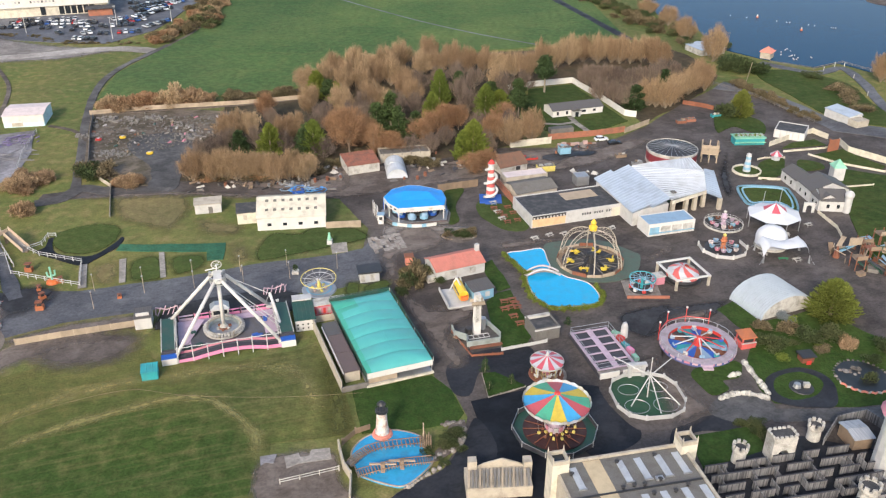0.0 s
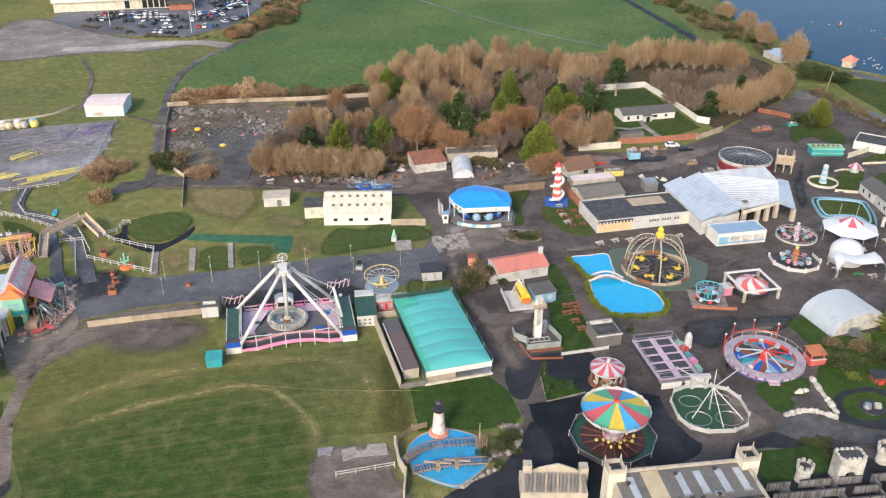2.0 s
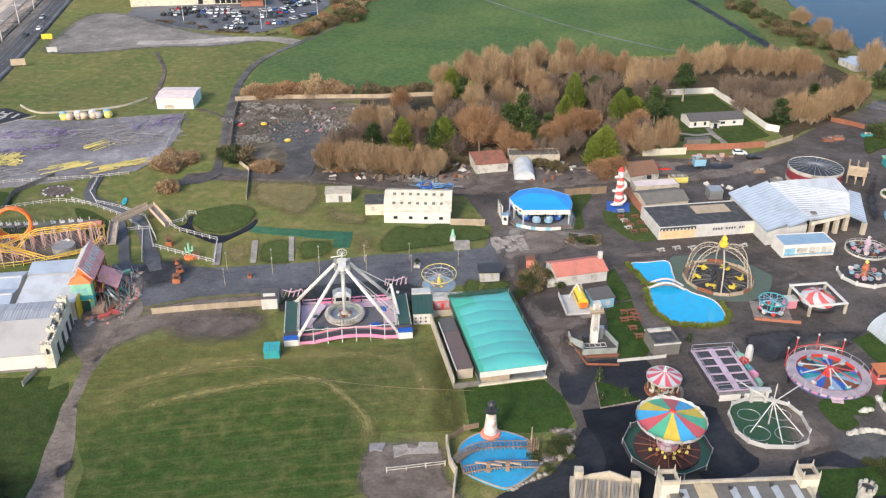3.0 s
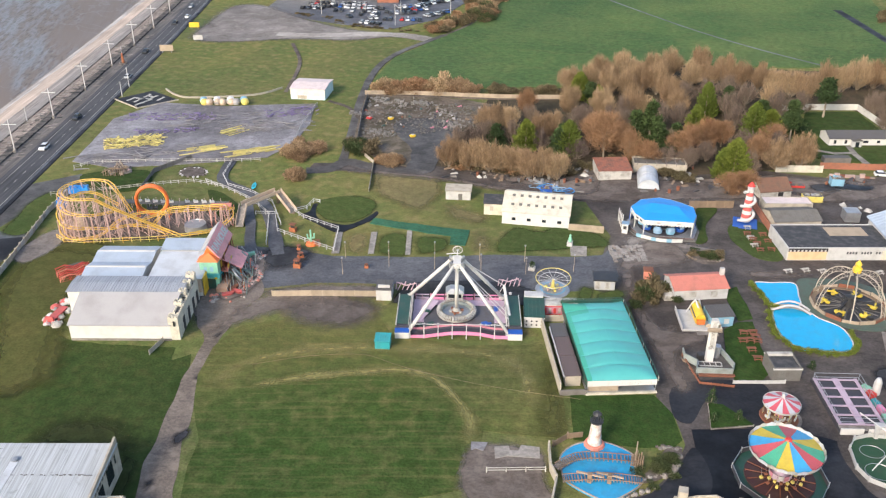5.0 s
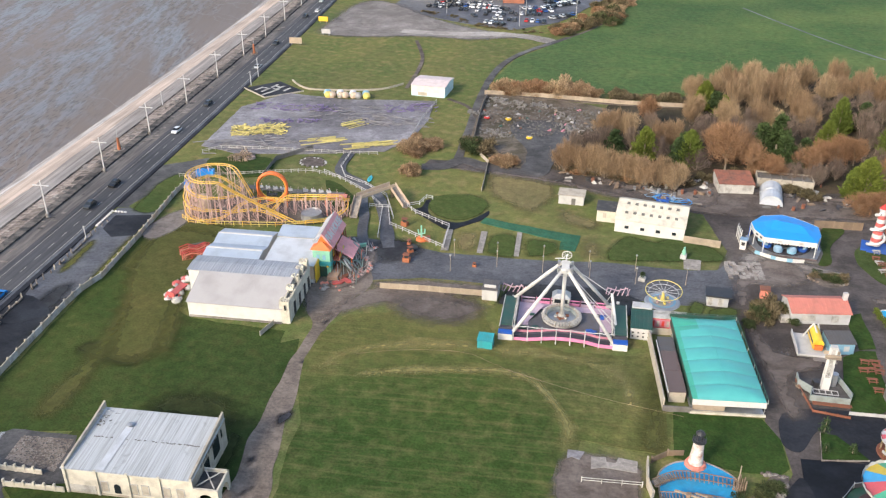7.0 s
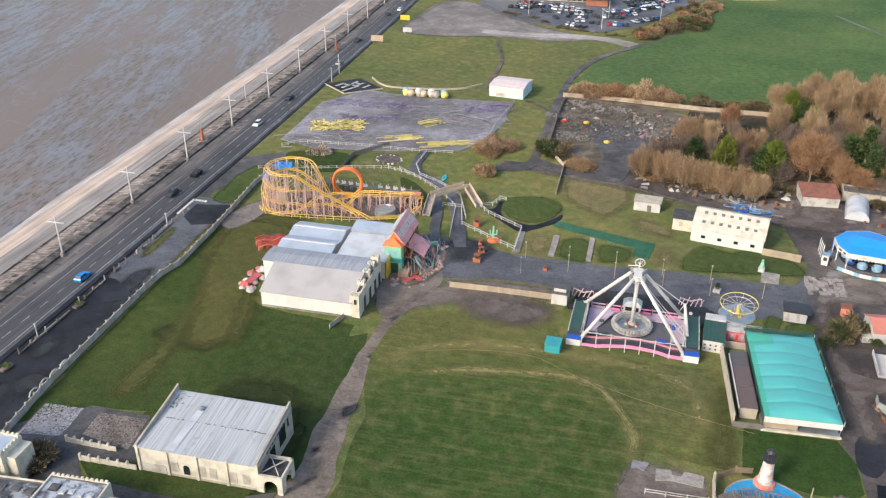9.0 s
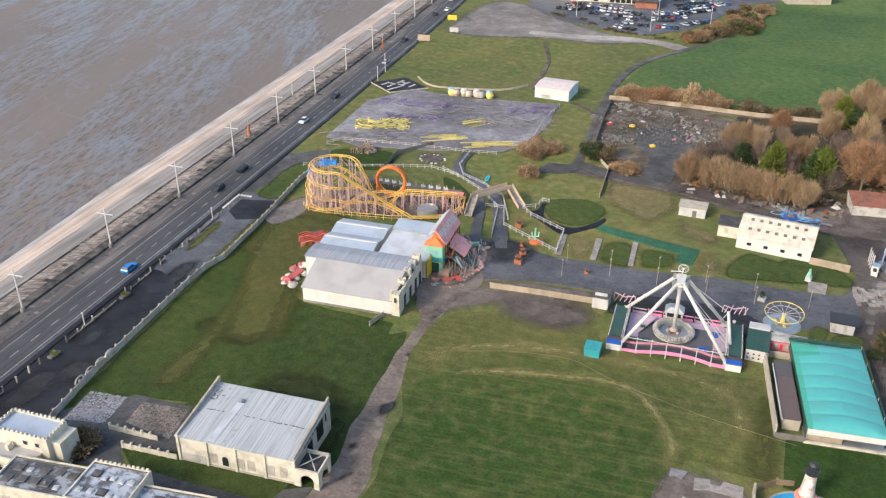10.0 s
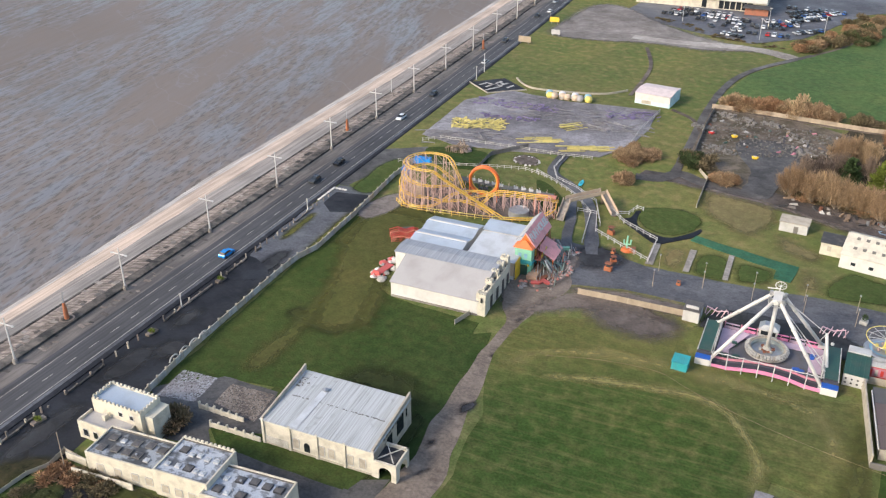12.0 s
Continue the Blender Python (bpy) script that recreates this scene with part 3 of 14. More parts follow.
def ribbon(name, pts, width, rise, mat, label, category, soft=True):
    z = layer() + (0.08 if rise >= 0.08 else 0.0)
    pts = smooth_line([(*p, 0) for p in pts], 6) if soft else [Vector((*p, 0)) for p in pts]
    left, right = [], []
    for i, p in enumerate(pts):
        d = (pts[min(i + 1, len(pts) - 1)] - pts[max(i - 1, 0)]).normalized()
        k = noise.noise((p.x * 0.2, p.y * 0.2, 3.0)) * 0.12 * width
        left.append((p.x - d.y * (width / 2 + k), p.y + d.x * (width / 2 + k)))
        right.append((p.x + d.y * (width / 2 + k), p.y - d.x * (width / 2 + k)))
    sh, n = Shape(), len(left)
    vs = [(x, y, z) for x, y in left + right] + [(x, y, -0.05) for x, y in left + right]
    fs = [(n + i, n + i + 1, i + 1, i) for i in range(n - 1)]
    fs += [(i, i + 1, 2 * n + i + 1, 2 * n + i) for i in range(n - 1)] + [(n + i + 1, n + i, 3 * n + i, 3 * n + i + 1) for i in range(n - 1)]
    ob = part(name, sh.add(vs, fs), mat)
    return tagged(ob, label, category, kind="structure")


ROAD_A, ROAD_N, ROAD_M = Vector((-147.2, 49.4)), Vector((-0.2954, 0.9554)), Vector((0.9554, 0.2954))


def coast(s, o):
    """A place s metres along the coast road and o metres inland of its seaward edge; the coast bends gently away."""
    p = ROAD_A + ROAD_N * s + ROAD_M * (o - 4.0 * (max(s, 0) / 250) ** 2)
    return (p.x, p.y)


def strip(name, o0, o1, s0, s1, z0, z1, mat, label, category, step=12.0):
    """A long band beside the road, from height z0 at o0 to z1 at o1; an edge may be a function of s giving (offset, height)."""
    n = max(2, int((s1 - s0) / step))
    vs, fs = [], []
    for i in range(n + 1):
        s = s0 + (s1 - s0) * i / n
        (a, za), (b, zb) = o0(s) if callable(o0) else (o0, z0), o1(s) if callable(o1) else (o1, z1)
        vs += [(*coast(s, a), za), (*coast(s, b), zb), (*coast(s, b), -3.0), (*coast(s, a), -3.0)]
    for i in range(n):
        a, b = 4 * i, 4 * i + 4
        fs += [(a, a + 1, b + 1, b), (a + 1, a + 2, b + 2, b + 1), (a + 3, a, b, b + 3)]
    ob = part(name, Shape().add(vs, fs), mat)
    return tagged(ob, label, category, kind="structure")


def beach_edge(share, ragged):
    """A line along the beach, share of the way from the tide line (0) to the walkway (1); the beach is narrower at its near end."""
    def line(s):
        tide = -27.4 - 4.6 * min(1.0, max(0.0, (s - 15) / 80))
        o = tide + (-18.9 - tide) * share + ragged * (noise.noise((s * 0.06, share * 9, 1.0)) + 0.5 * noise.noise((s * 0.21, share * 9, 4.0)))
        return o, -2.06 + 1.2 * (o - tide) / (-18.9 - tide)
    return line


# ---- ground, sea and lake ----
edge = [coast(s, -4.5) for s in (-1200, -300, -100, 0, 60, 120, 180, 240, 300, 380, 470)]
edge += [(-1500, 1600), (-2500, 4000)]
outline = [(x, y) for x, y in edge] + [(4500, 4500), (4500, -3500), (600, -3500)]
sheet = Shape().prism(outline, -0.6, 0.0)
tagged(part("ground", sheet, GRASS), "rough winter grassland of the seafront", "ground", kind="structure")
sea = Shape().add([(-6000, -4000, -2.0), (1500, -4000, -2.0), (1500, 5000, -2.0), (-6000, 5000, -2.0)], [(0, 1, 2, 3)])
tagged(part("water", sea, MUD), "wet brown mudflat with shallow tidal water", "mudflat", kind="structure")

tide, ridge, drift = beach_edge(0.0, 0.7), beach_edge(0.24, 0.6), beach_edge(0.70, 0.7)
strip("tide_line", tide, ridge, -260, 460, 0, 0, RIDGE, "ridge of pale grey shingle along the tide line", "beach", 3.0)
strip("beach", ridge, drift, -260, 460, 0, 0, SAND, "pale smooth sand beach slope", "beach", 3.0)
strip("shingle_drift", drift, beach_edge(1.0, 0.0), -260, 460, 0, 0, DRIFT, "grey streaks of shingle beside the walkway", "beach", 3.0)
strip("sea_walk", -18.9, -15.2, -260, 460, -0.45, -0.42, SEA_WALK, "weathered concrete walkway beside the beach", "pavement")
strip("sea_kerb", -15.2, -14.7, -260, 460, -0.15, -0.15, ROCK, "dark stone kerb of the lower walkway", "kerb")
strip("stone_slope", -14.7, -9.2, -260, 460, -0.30, 0.35, PITCHED, "stone pitched sea slope with shingle drifts", "sea wall")
strip("sea_wall", -9.2, -6.7, -260, 460, 0.45, 0.50, ROCK, "dark worn stone sea wall beside the promenade", "wall")
strip("promenade", -6.7, -1.9, -260, 460, 0.05, 0.05, PROM, "worn grey promenade tarmac with sand drifts", "pavement")
strip("gutter", -1.9, -0.5, -260, 460, 0.10, 0.10, CARRIAGEWAY, "dark cycle margin beside the carriageway", "pavement")
strip("road", -0.5, 6.6, -260, 460, 0.06, 0.06, CARRIAGEWAY, "two-lane grey coast road", "road")
strip("pavement", 7.3, 8.6, -260, 460, 0.17, 0.17, TAR_DARK, "dark tarmac pavement along the coast road", "pavement")
strip("kerb", 6.6, 7.3, -260, 460, 0.18, 0.18, TAR_CAR, "grey kerb strip of the coast road", "kerb")
strip("edge_line", -0.2, -0.05, -260, 460, 0.07, 0.07, SHINGLE, "worn yellow line along the road edge", "road marking")
strip("edge_line", 6.0, 6.14, -260, 460, 0.07, 0.07, WHITE_DIRTY, "worn white line along the road edge", "road marking")
dash = Shape()
for i in range(-30, 70):
    (xa, ya), (xb, yb) = coast(i * 6.05, 3.05), coast(i * 6.05 + 2.6, 3.05)
    dash.beam((xa, ya, 0.066), (xb, yb, 0.066), 0.13, 0.012)
tagged(part("centre_line", dash, WHITE_DIRTY), "white dashed centre line of the coast road", "road marking", kind="stuff")
# sand drifts and shingle ribs over the stone slope
rng = random.Random(5)
for mat, many, o0, o1, label in ((CONC, 90, -14.3, -9.6, "pale worn stones over the sea slope"), (ROCK, 60, -11.0, -9.4, "dark weedy stones over the sea slope"), (PITCHED, 160, -14.3, -9.5, "brown stones of the sea slope"), (PROM, 80, -11.5, -9.4, "grey patched stones of the sea slope")):
    ribs = Shape()
    for i in range(many):
        s, o = rng.uniform(-60, 400), rng.uniform(o0, o1)
        sx, sy = rng.uniform(0.5, 1.9), rng.uniform(0.5, 1.8)
        ribs.block((*coast(s, o), -0.6), (sx, sy, 0.36 + 0.118 * (o + 14.7) + rng.uniform(0.03, 0.07)), heading((0, 0), ROAD_M) + rng.uniform(-8, 8))
    tagged(part("slope_stone", ribs, mat), label, "sea wall stone", kind="stuff")
# sand and rubble drifted against the wall, over the promenade
for mat, many, label in ((ROCK, 70, "dark rubble strewn beside the promenade wall"), (STONE, 70, "pale broken slabs on the promenade")):
    ribs = Shape()
    for i in range(many):
        s, o = rng.uniform(-30, 380), rng.uniform(-6.5, -3.0)
        ribs.block((*coast(s, o), 0.0), (rng.uniform(0.4, 2.6), rng.uniform(0.3, 1.0), rng.uniform(0.07, 0.13)), heading((0, 0), ROAD_M) + rng.uniform(-20, 20))
    tagged(part("promenade_rubble", ribs, mat), label, "rubble", kind="stuff")

# car parks and margins beside the road
patch("seafront_car_park", [coast(-90, 8.4), coast(40, 8.4), coast(86, 8.3), coast(92, 12), coast(92, 20.5), coast(60, 21.0), coast(5, 22.5), coast(-90, 24)], 0.05, TAR_DARK, "dark worn seafront car park tarmac", "car park", soft=False)
patch("car_park_apron", [coast(103.2, 8.5), coast(132, 8.0), coast(140, 20), coast(128, 26), coast(118, 15), coast(104, 11.5), coast(103.2, 13.0)], 0.06, TAR_MID, "patched tarmac apron beside the road", "car park", soft=False)
patch("seafront_lane", [coast(58, 9.2), coast(92, 8.8), coast(103, 9.0), coast(103, 20.6), coast(60, 21.2), coast(54, 15.0)], 0.065, TAR_CAR, "grey worn lane beside the boundary wall", "lane", soft=False, wob=0.8)
for ring, label in (([(102.0, 13.1), (112, 12.7), (121.0, 12.6), (128.5, 16.7), (121.0, 21.2), (102.0, 20.6)], "green grass verge between lane and wall"),
                    ([(69, 11.0), (83.5, 10.8), (83.0, 13.4), (69, 13.6)], "thin grass strip beside the lane"),
                    ([(56, 20.6), (67, 19.8), (88.5, 19.6), (88, 22.2), (66, 22.8), (56, 21.4)], "grass strip along the boundary wall"),
                    ([(28, 20.4), (44, 19.6), (54, 19.6), (54, 21.0), (30, 22)], "mossy strip along the boundary wall")):
    soft_patch("verge", [coast(*p) for p in ring], SOFT_GREEN if "green" in label else OLIVE, label, "grass", 1.4, 0.9)
patch("parking_bay", [coast(86.6, 15.3), coast(90.5, 11.0), coast(98.4, 10.6), coast(100.0, 20.3), coast(88.5, 20.8)], 0.075, TAR_DARK, "black tarmac bay in the lane", "car park", soft=False)
stones = thing("kerb_stones", (0, 0), "row of whitewashed stones round the bay", "stones")
for k in range(13):
    q = coast(91.7 + 8.5 * k / 8, 8.9) if k < 9 else coast(100.2, 8.9 + 0.9 * (k - 8))
    part("stone", Shape().lathe([(0, 0), (0.4, 0.05), (0.34, 0.35), (0, 0.45)], 7, (*q, 0.05)), CHALK, stones)
for s0, o0, ls, lo in ((-20, 12, 18, 5), (4, 11, 14, 6), (14, 15.5, 9, 5.5), (24, 12, 10, 4), (48, 14, 16, 5), (-44, 14, 20, 7)):
    soft_patch("worn_patch", [coast(s0, o0), coast(s0 + ls * 0.6, o0 - 1.2), coast(s0 + ls, o0 + 1.0), coast(s0 + ls, o0 + lo), coast(s0 + ls * 0.4, o0 + lo + 1.0), coast(s0, o0 + lo * 0.7)], GREY_SOFT, "worn grey patch in the car park", "tarmac", 3.0, 1.0)
patch("pavement", [coast(46, 9.5), coast(57, 9.5), coast(55, 16), coast(50, 19)], 0.07, TAR_DARK, "worn grey tarmac beside the wall", "pavement")

# park surfaces
patch("woodland_floor", [(-75.0, 226.3), (-78.8, 258.2), (-76.2, 291.0), (-62.0, 300.4), (-52.2, 317.2), (-41.7, 337.9), (-10.8, 358.8), (27.5, 363.8), (52.4, 371.3), (82.1, 373.6), (99.6, 364.8), (106.8, 333.9), (94.7, 308.9), (68.6, 278.2), (65.3, 281.0), (48.7, 319.9), (25.1, 311.4), (26.5, 264.4), (18.6, 253.5), (-4.2, 242.6), (-27.8, 240.2), (-36.6, 230.0)], 0.02, WOODFLOOR, "brown leaf litter below the bare trees", "woodland floor", wob=1.2)
patch("park_ground", [(-19.7, 184.6), (-19.0, 197.3), (-28.5, 215.3), (-75.9, 219.4), (-99.3, 214.7), (-110.1, 211.0), (-110.3, 217.2), (-102.8, 219.9), (-80.8, 227.9), (-70.7, 226.4), (-36.6, 230.0), (-27.9, 241.1), (-4.2, 242.6), (18.6, 253.5), (38.0, 253.7), (55.3, 261.7), (66.6, 272.7), (84.3, 296.0), (100.6, 313.7), (113.3, 308.5), (123.1, 284.0), (127.9, 269.2), (150.0, 266.8), (186.8, 238.1), (135.5, 148.6), (85.9, 101.0), (57.0, 84.7), (-6.5, 84.3), (-12.1, 94.7), (-7.4, 103.9), (-0.0, 109.4), (3.8, 116.2), (4.4, 122.8), (2.4, 129.7), (-1.4, 134.9), (-9.8, 164.2), (-15.6, 169.1), (-18.4, 169.5)], 0.02, TAR, "worn brown-grey tarmac of the amusement park", "tarmac", soft=False)
patch("avenue", [(-11.7, 189.7), (-18.1, 190.8), (-19.9, 186.6), (-25.1, 183.7), (-44.5, 178.5), (-58.9, 172.5), (-78.3, 166.8), (-81.1, 165.8), (-96.1, 165.4), (-105.2, 163.4), (-117.9, 145.1), (-102.6, 137.8), (-90.6, 146.4), (-79.9, 152.9), (-65.8, 157.2), (-47.7, 162.7), (-26.9, 166.0), (-18.4, 169.8), (-12.6, 180.4)], 0.04, TAR_BLUE, "blue-grey tarmac of the main avenue", "tarmac", soft=False)
soft_patch("dirt_margin", [(-102.6, 137.8), (-90.6, 146.4), (-79.9, 152.9), (-65.8, 157.2), (-60.7, 158.4), (-63.0, 150.3), (-85.7, 144.6), (-92.0, 139.5), (-91.6, 127.5), (-96.6, 129.1)], DIRT_SOFT, "brown trodden dirt beside the avenue", "dirt", 3.0)
patch("lawn", [(-109.9, 77.4), (-110.3, 89.0), (-104.1, 105.0), (-90.7, 119.6), (-77.1, 91.2), (-71.0, 73.1), (-76.8, 66.3), (-89.6, 63.4), (-104.7, 61.0)], 0.02, LAWN, "green lawn round the exhibition hall", "lawn", soft=False)
patch("drive", [(-67.4, 59.7), (-68.4, 72.0), (-70.0, 80.2), (-74.1, 88.8), (-77.8, 96.8), (-79.6, 102.0), (-83.4, 109.6), (-86.3, 117.6), (-88.2, 125.6), (-89.3, 135.6), (-89.0, 146.2), (-97.0, 152.3), (-100.6, 140.5), (-97.0, 132.0), (-91.2, 124.6), (-89.2, 117.0), (-87.2, 110.3), (-83.6, 98.6), (-81.2, 90.4), (-79.2, 85.2), (-77.0, 79.6), (-76.0, 72.0), (-75.0, 67.1), (-75.5, 58.2)], 0.03, DRIVE, "worn grey-brown drive between the lawns", "drive", wob=0.6)
for pts in ([(-80.6, 97.5), (-78.9, 100.8), (-77.4, 98.2), (-78.6, 94.8)], [(-86.6, 112.5), (-85.4, 116.0), (-84.2, 113.0)], [(-78.6, 86.0), (-77.0, 88.4), (-76.6, 84.0)], [(-90.4, 127.0), (-89.0, 131.0), (-88.6, 126.0)], [(-74.6, 80.0), (-72.8, 82.0), (-73.6, 77.5)]):
    soft_patch("puddle_stain", pts, PATCHED, "damp dark stain on the drive", "puddle", 1.2, 0.5)
# mud beside the hall; its dark colour also paints in the building's shadow
soft_patch("shaded_mud", [(-78.2, 74.0), (-79.6, 84.0), (-82.6, 91.0), (-85.4, 90.0), (-82.8, 82.0), (-80.4, 72.0)], MUDDY, "muddy ground between hall and drive", "mud", 1.6, 0.7)
patch("side_drive", [(-75.0, 67.1), (-76.5, 74.9), (-79.8, 71.7), (-80.0, 68.8), (-87.7, 66.5), (-99.2, 63.9), (-105.1, 60.7), (-112.1, 64.5), (-121.3, 67.3), (-121.8, 64.5), (-111.4, 61.0), (-107.1, 57.0), (-96.2, 59.3), (-75.5, 58.2)], 0.04, TAR_MID, "grey tarmac lane behind the flat-roofed building", "drive", soft=False)
patch("dark_yard", [(-126.6, 62.6), (-127.5, 70.8), (-119.4, 74.2), (-108.2, 77.7), (-101.3, 68.3), (-109.4, 63.4), (-107.2, 58.8), (-115.2, 55.6), (-120.9, 61.0)], 0.04, TAR_MID, "dark tarmac yard between the buildings", "yard", soft=False, wob=0.6)
def broken_slabs(a, b, c, d, nu, nv, mats, label, seed):
    """Uneven slabs laid over a four-cornered yard, with open joints and some missing."""
    rng, z = random.Random(seed), layer()
    a, b, c, d = (Vector(p) for p in (a, b, c, d))
    turn = heading(a, b)
    for k, mat in enumerate(mats):
        sh = Shape()
        for i in range(nu):
            for j in range(nv):
                if rng.random() > (0.86, 0.22)[k]:
                    continue
                u, v = (i + 0.5 + rng.uniform(-0.2, 0.2)) / nu, (j + 0.5 + rng.uniform(-0.2, 0.2)) / nv
                p = (a * (1 - u) + b * u) * (1 - v) + (d * (1 - u) + c * u) * v
                sh.block((p.x, p.y, 0.0), ((b - a).length / nu * rng.uniform(0.75, 1.1), (d - a).length / nv * rng.uniform(0.75, 1.1), z + 0.02 + 0.03 * k + rng.uniform(0.0, 0.02)), turn + rng.uniform(-9, 9))
        tagged(part("broken_paving", sh, mat), label, "paving", kind="stuff")


broken_slabs((-127.4, 70.2), (-120.2, 72.9), (-117.4, 65.8), (-124.4, 62.3), 30, 24, (YARD, GREY_ROOF), "broken pale paving beside the wall", 1)
broken_slabs((-116.8, 73.6), (-108.0, 76.8), (-104.7, 69.4), (-114.6, 68.1), 38, 28, (STONE, CONC), "broken stone paving beside the hall", 2)
patch("lawn", [(-109.4, 63.4), (-99.1, 66.9), (-82.5, 71.8), (-80.5, 68.3), (-89.4, 65.6), (-104.3, 61.3)], 0.06, LAWN, "dark mown lawn strip in front of the hall", "lawn", soft=False)
patch("lawn", [coast(8, 23.5), coast(60, 22.0), coast(88, 23.0), (-145.7, 148.1), (-131.3, 133.2), (-126.6, 119.0), (-114.9, 116.1), (-94.9, 121.0), (-92.5, 115.3), (-87.9, 103.8), (-81.3, 89.9), (-91.2, 91.5), (-110.3, 89.0), (-108.3, 78.8), (-119.8, 73.8)], 0.03, LAWN, "dark green lawn between the wall and the drive", "lawn", soft=False, wob=0.6)
patch("lawn", [(-88.3, 123.1), (-86.6, 131.9), (-62.6, 147.2), (-56.3, 139.3), (-40.3, 139.5), (-25.5, 145.0), (-20.1, 137.7), (-14.8, 117.8), (-29.4, 115.5), (-28.9, 100.4), (-40.7, 93.4), (-55.7, 77.5), (-68.4, 76.9), (-69.7, 82.6), (-73.6, 91.3), (-75.5, 97.8), (-81.5, 105.9), (-86.1, 114.2)], 0.03, BANK, "large green lawn with straw-coloured ridges", "lawn", soft=False, wob=0.5)
soft_patch("bare_ground", [(-92.5, 132.8), (-88.4, 145.3), (-75.7, 150.8), (-62.6, 148.8), (-67.8, 142.2), (-80.1, 139.2), (-90.9, 126.6)], DIRT_SOFT, "bare stony ground behind the plank fence", "dirt", 4.0)
soft_patch("bare_ground", [(-83.4, 141.0), (-79.2, 147.0), (-67.9, 150.5), (-60.6, 150.4), (-59.4, 143.0), (-63.4, 137.0), (-72.2, 134.6), (-79.6, 135.8)], DAMP_SOIL, "damp bare soil behind the plank fence", "dirt", 7.0)
patch("lawn", [(-17.2, 132.0), (-14.1, 131.0), (-2.0, 135.3), (1.8, 130.7), (3.8, 123.8), (2.5, 121.3), (-2.3, 119.7), (-14.1, 118.1)], 0.06, GARDEN, "mown lawn in front of the dodgem pavilion", "lawn", soft=False)
soft_patch("paved_yard", [(-31.0, 111.3), (-18.6, 114.2), (-15.9, 106.7), (-12.6, 100.5), (-28.0, 98.0)], WORN, "brown paved yard beside the pond", "paving", 2.0)
patch("concrete_pad", [(-26.7, 112.0), (-24.3, 113.0), (-23.8, 111.9), (-22.3, 112.2), (-22.2, 113.7), (-19.0, 114.2), (-18.6, 111.6), (-23.8, 110.4), (-25.7, 109.1)], 0.09, CONC, "worn concrete pad in the grass", "paving", soft=False)
patch("concrete_pad", [(-30.8, 112.2), (-28.1, 112.7), (-28.1, 110.3), (-29.5, 110.6), (-30.0, 109.8)], 0.09, YARD, "small broken concrete pad in the grass", "paving", soft=False)
patch("fresh_tarmac", [(5.2, 127.2), (14.7, 130.5), (17.7, 130.8), (19.9, 105.6), (13.1, 100.6), (8.3, 111.9)], 0.045, TAR_NEW, "fresh black tarmac in front of the swing ride", "tarmac", soft=False, wob=0.05)
patch("fresh_tarmac", [(1.9, 139.8), (17.3, 145.3), (17.3, 132.6), (14.5, 130.8), (10.5, 135.2), (7.3, 136.1), (4.9, 129.0), (1.8, 130.7)], 0.035, TAR_DARK, "dark tarmac beside the flower bed", "tarmac", wob=0.3)
patch("dark_tarmac_path", [(6.0, 122.5), (9.4, 113.6), (4.3, 103.0), (-11.6, 89.3), (-15.4, 93.5), (-7.4, 103.5), (0.2, 109.4), (3.8, 116.5)], 0.04, TAR_DARK, "smooth dark tarmac path round the pond", "path", wob=0.2)
patch("tarmac_round", [(24.1, 130.9), (31.5, 130.9), (34.2, 124.3), (34.6, 117.4), (29.6, 113.7), (24.7, 113.7)], 0.04, TAR_DARK, "dark tarmac round the swing ride", "tarmac")
patch("tarmac_round", [(41.2, 120.4), (49.6, 123.6), (55.5, 122.8), (51.5, 119.7), (44.3, 118.9), (39.5, 115.2)], 0.04, TAR_DARK, "dark tarmac curve in front of the garden", "tarmac")
patch("tarmac_round", [(48.6, 123.6), (49.8, 127.3), (53.3, 129.4), (59.3, 128.6), (60.5, 125.3), (58.2, 122.1), (53.9, 121.0)], 0.05, TAR_MID, "grey tarmac semicircle by the rock wall", "tarmac")
patch("tarmac_round", [(33.0, 140.0), (42.3, 141.9), (53.9, 156.6), (68.9, 166.0), (61.1, 156.6), (43.9, 143.9), (47.1, 126.0), (43.9, 121.2), (34.5, 119.6), (29.4, 130.9)], 0.03, TAR, "worn tarmac between the rides", "tarmac")
soft_patch("dark_strip", [(39.4, 156.4), (51.4, 161.1), (63.1, 163.6), (58.7, 156.6), (49.5, 153.2), (42.4, 147.9)], PATCHED, "dark patched tarmac between the rides", "tarmac", 2.5)
patch("lawn", [(8.7, 208.6), (10.4, 215.0), (14.9, 218.4), (18.9, 212.9), (22.3, 198.7), (17.3, 196.1), (12.0, 201.2)], 0.08, TURF_DARK, "bright green lawn with picnic tables", "lawn")
patch("lawn", [(9.7, 161.9), (12.1, 165.6), (15.3, 166.8), (16.2, 160.8), (18.8, 149.4), (17.4, 146.1), (12.1, 144.5), (10.3, 149.8)], 0.08, GARDEN, "small lawn with picnic tables", "lawn", soft=False)
patch("lawn", [(8.8, 178.4), (11.6, 181.2), (15.4, 168.0), (12.2, 166.1)], 0.08, GARDEN, "grass strip beside the snack bar", "lawn", soft=False)
patch("flower_bed", [(7.6, 135.7), (10.1, 136.1), (15.7, 131.9), (8.5, 128.6)], 0.15, GARDEN, "triangular grass bed with stone edging", "flower bed", soft=False, wob=0.1)
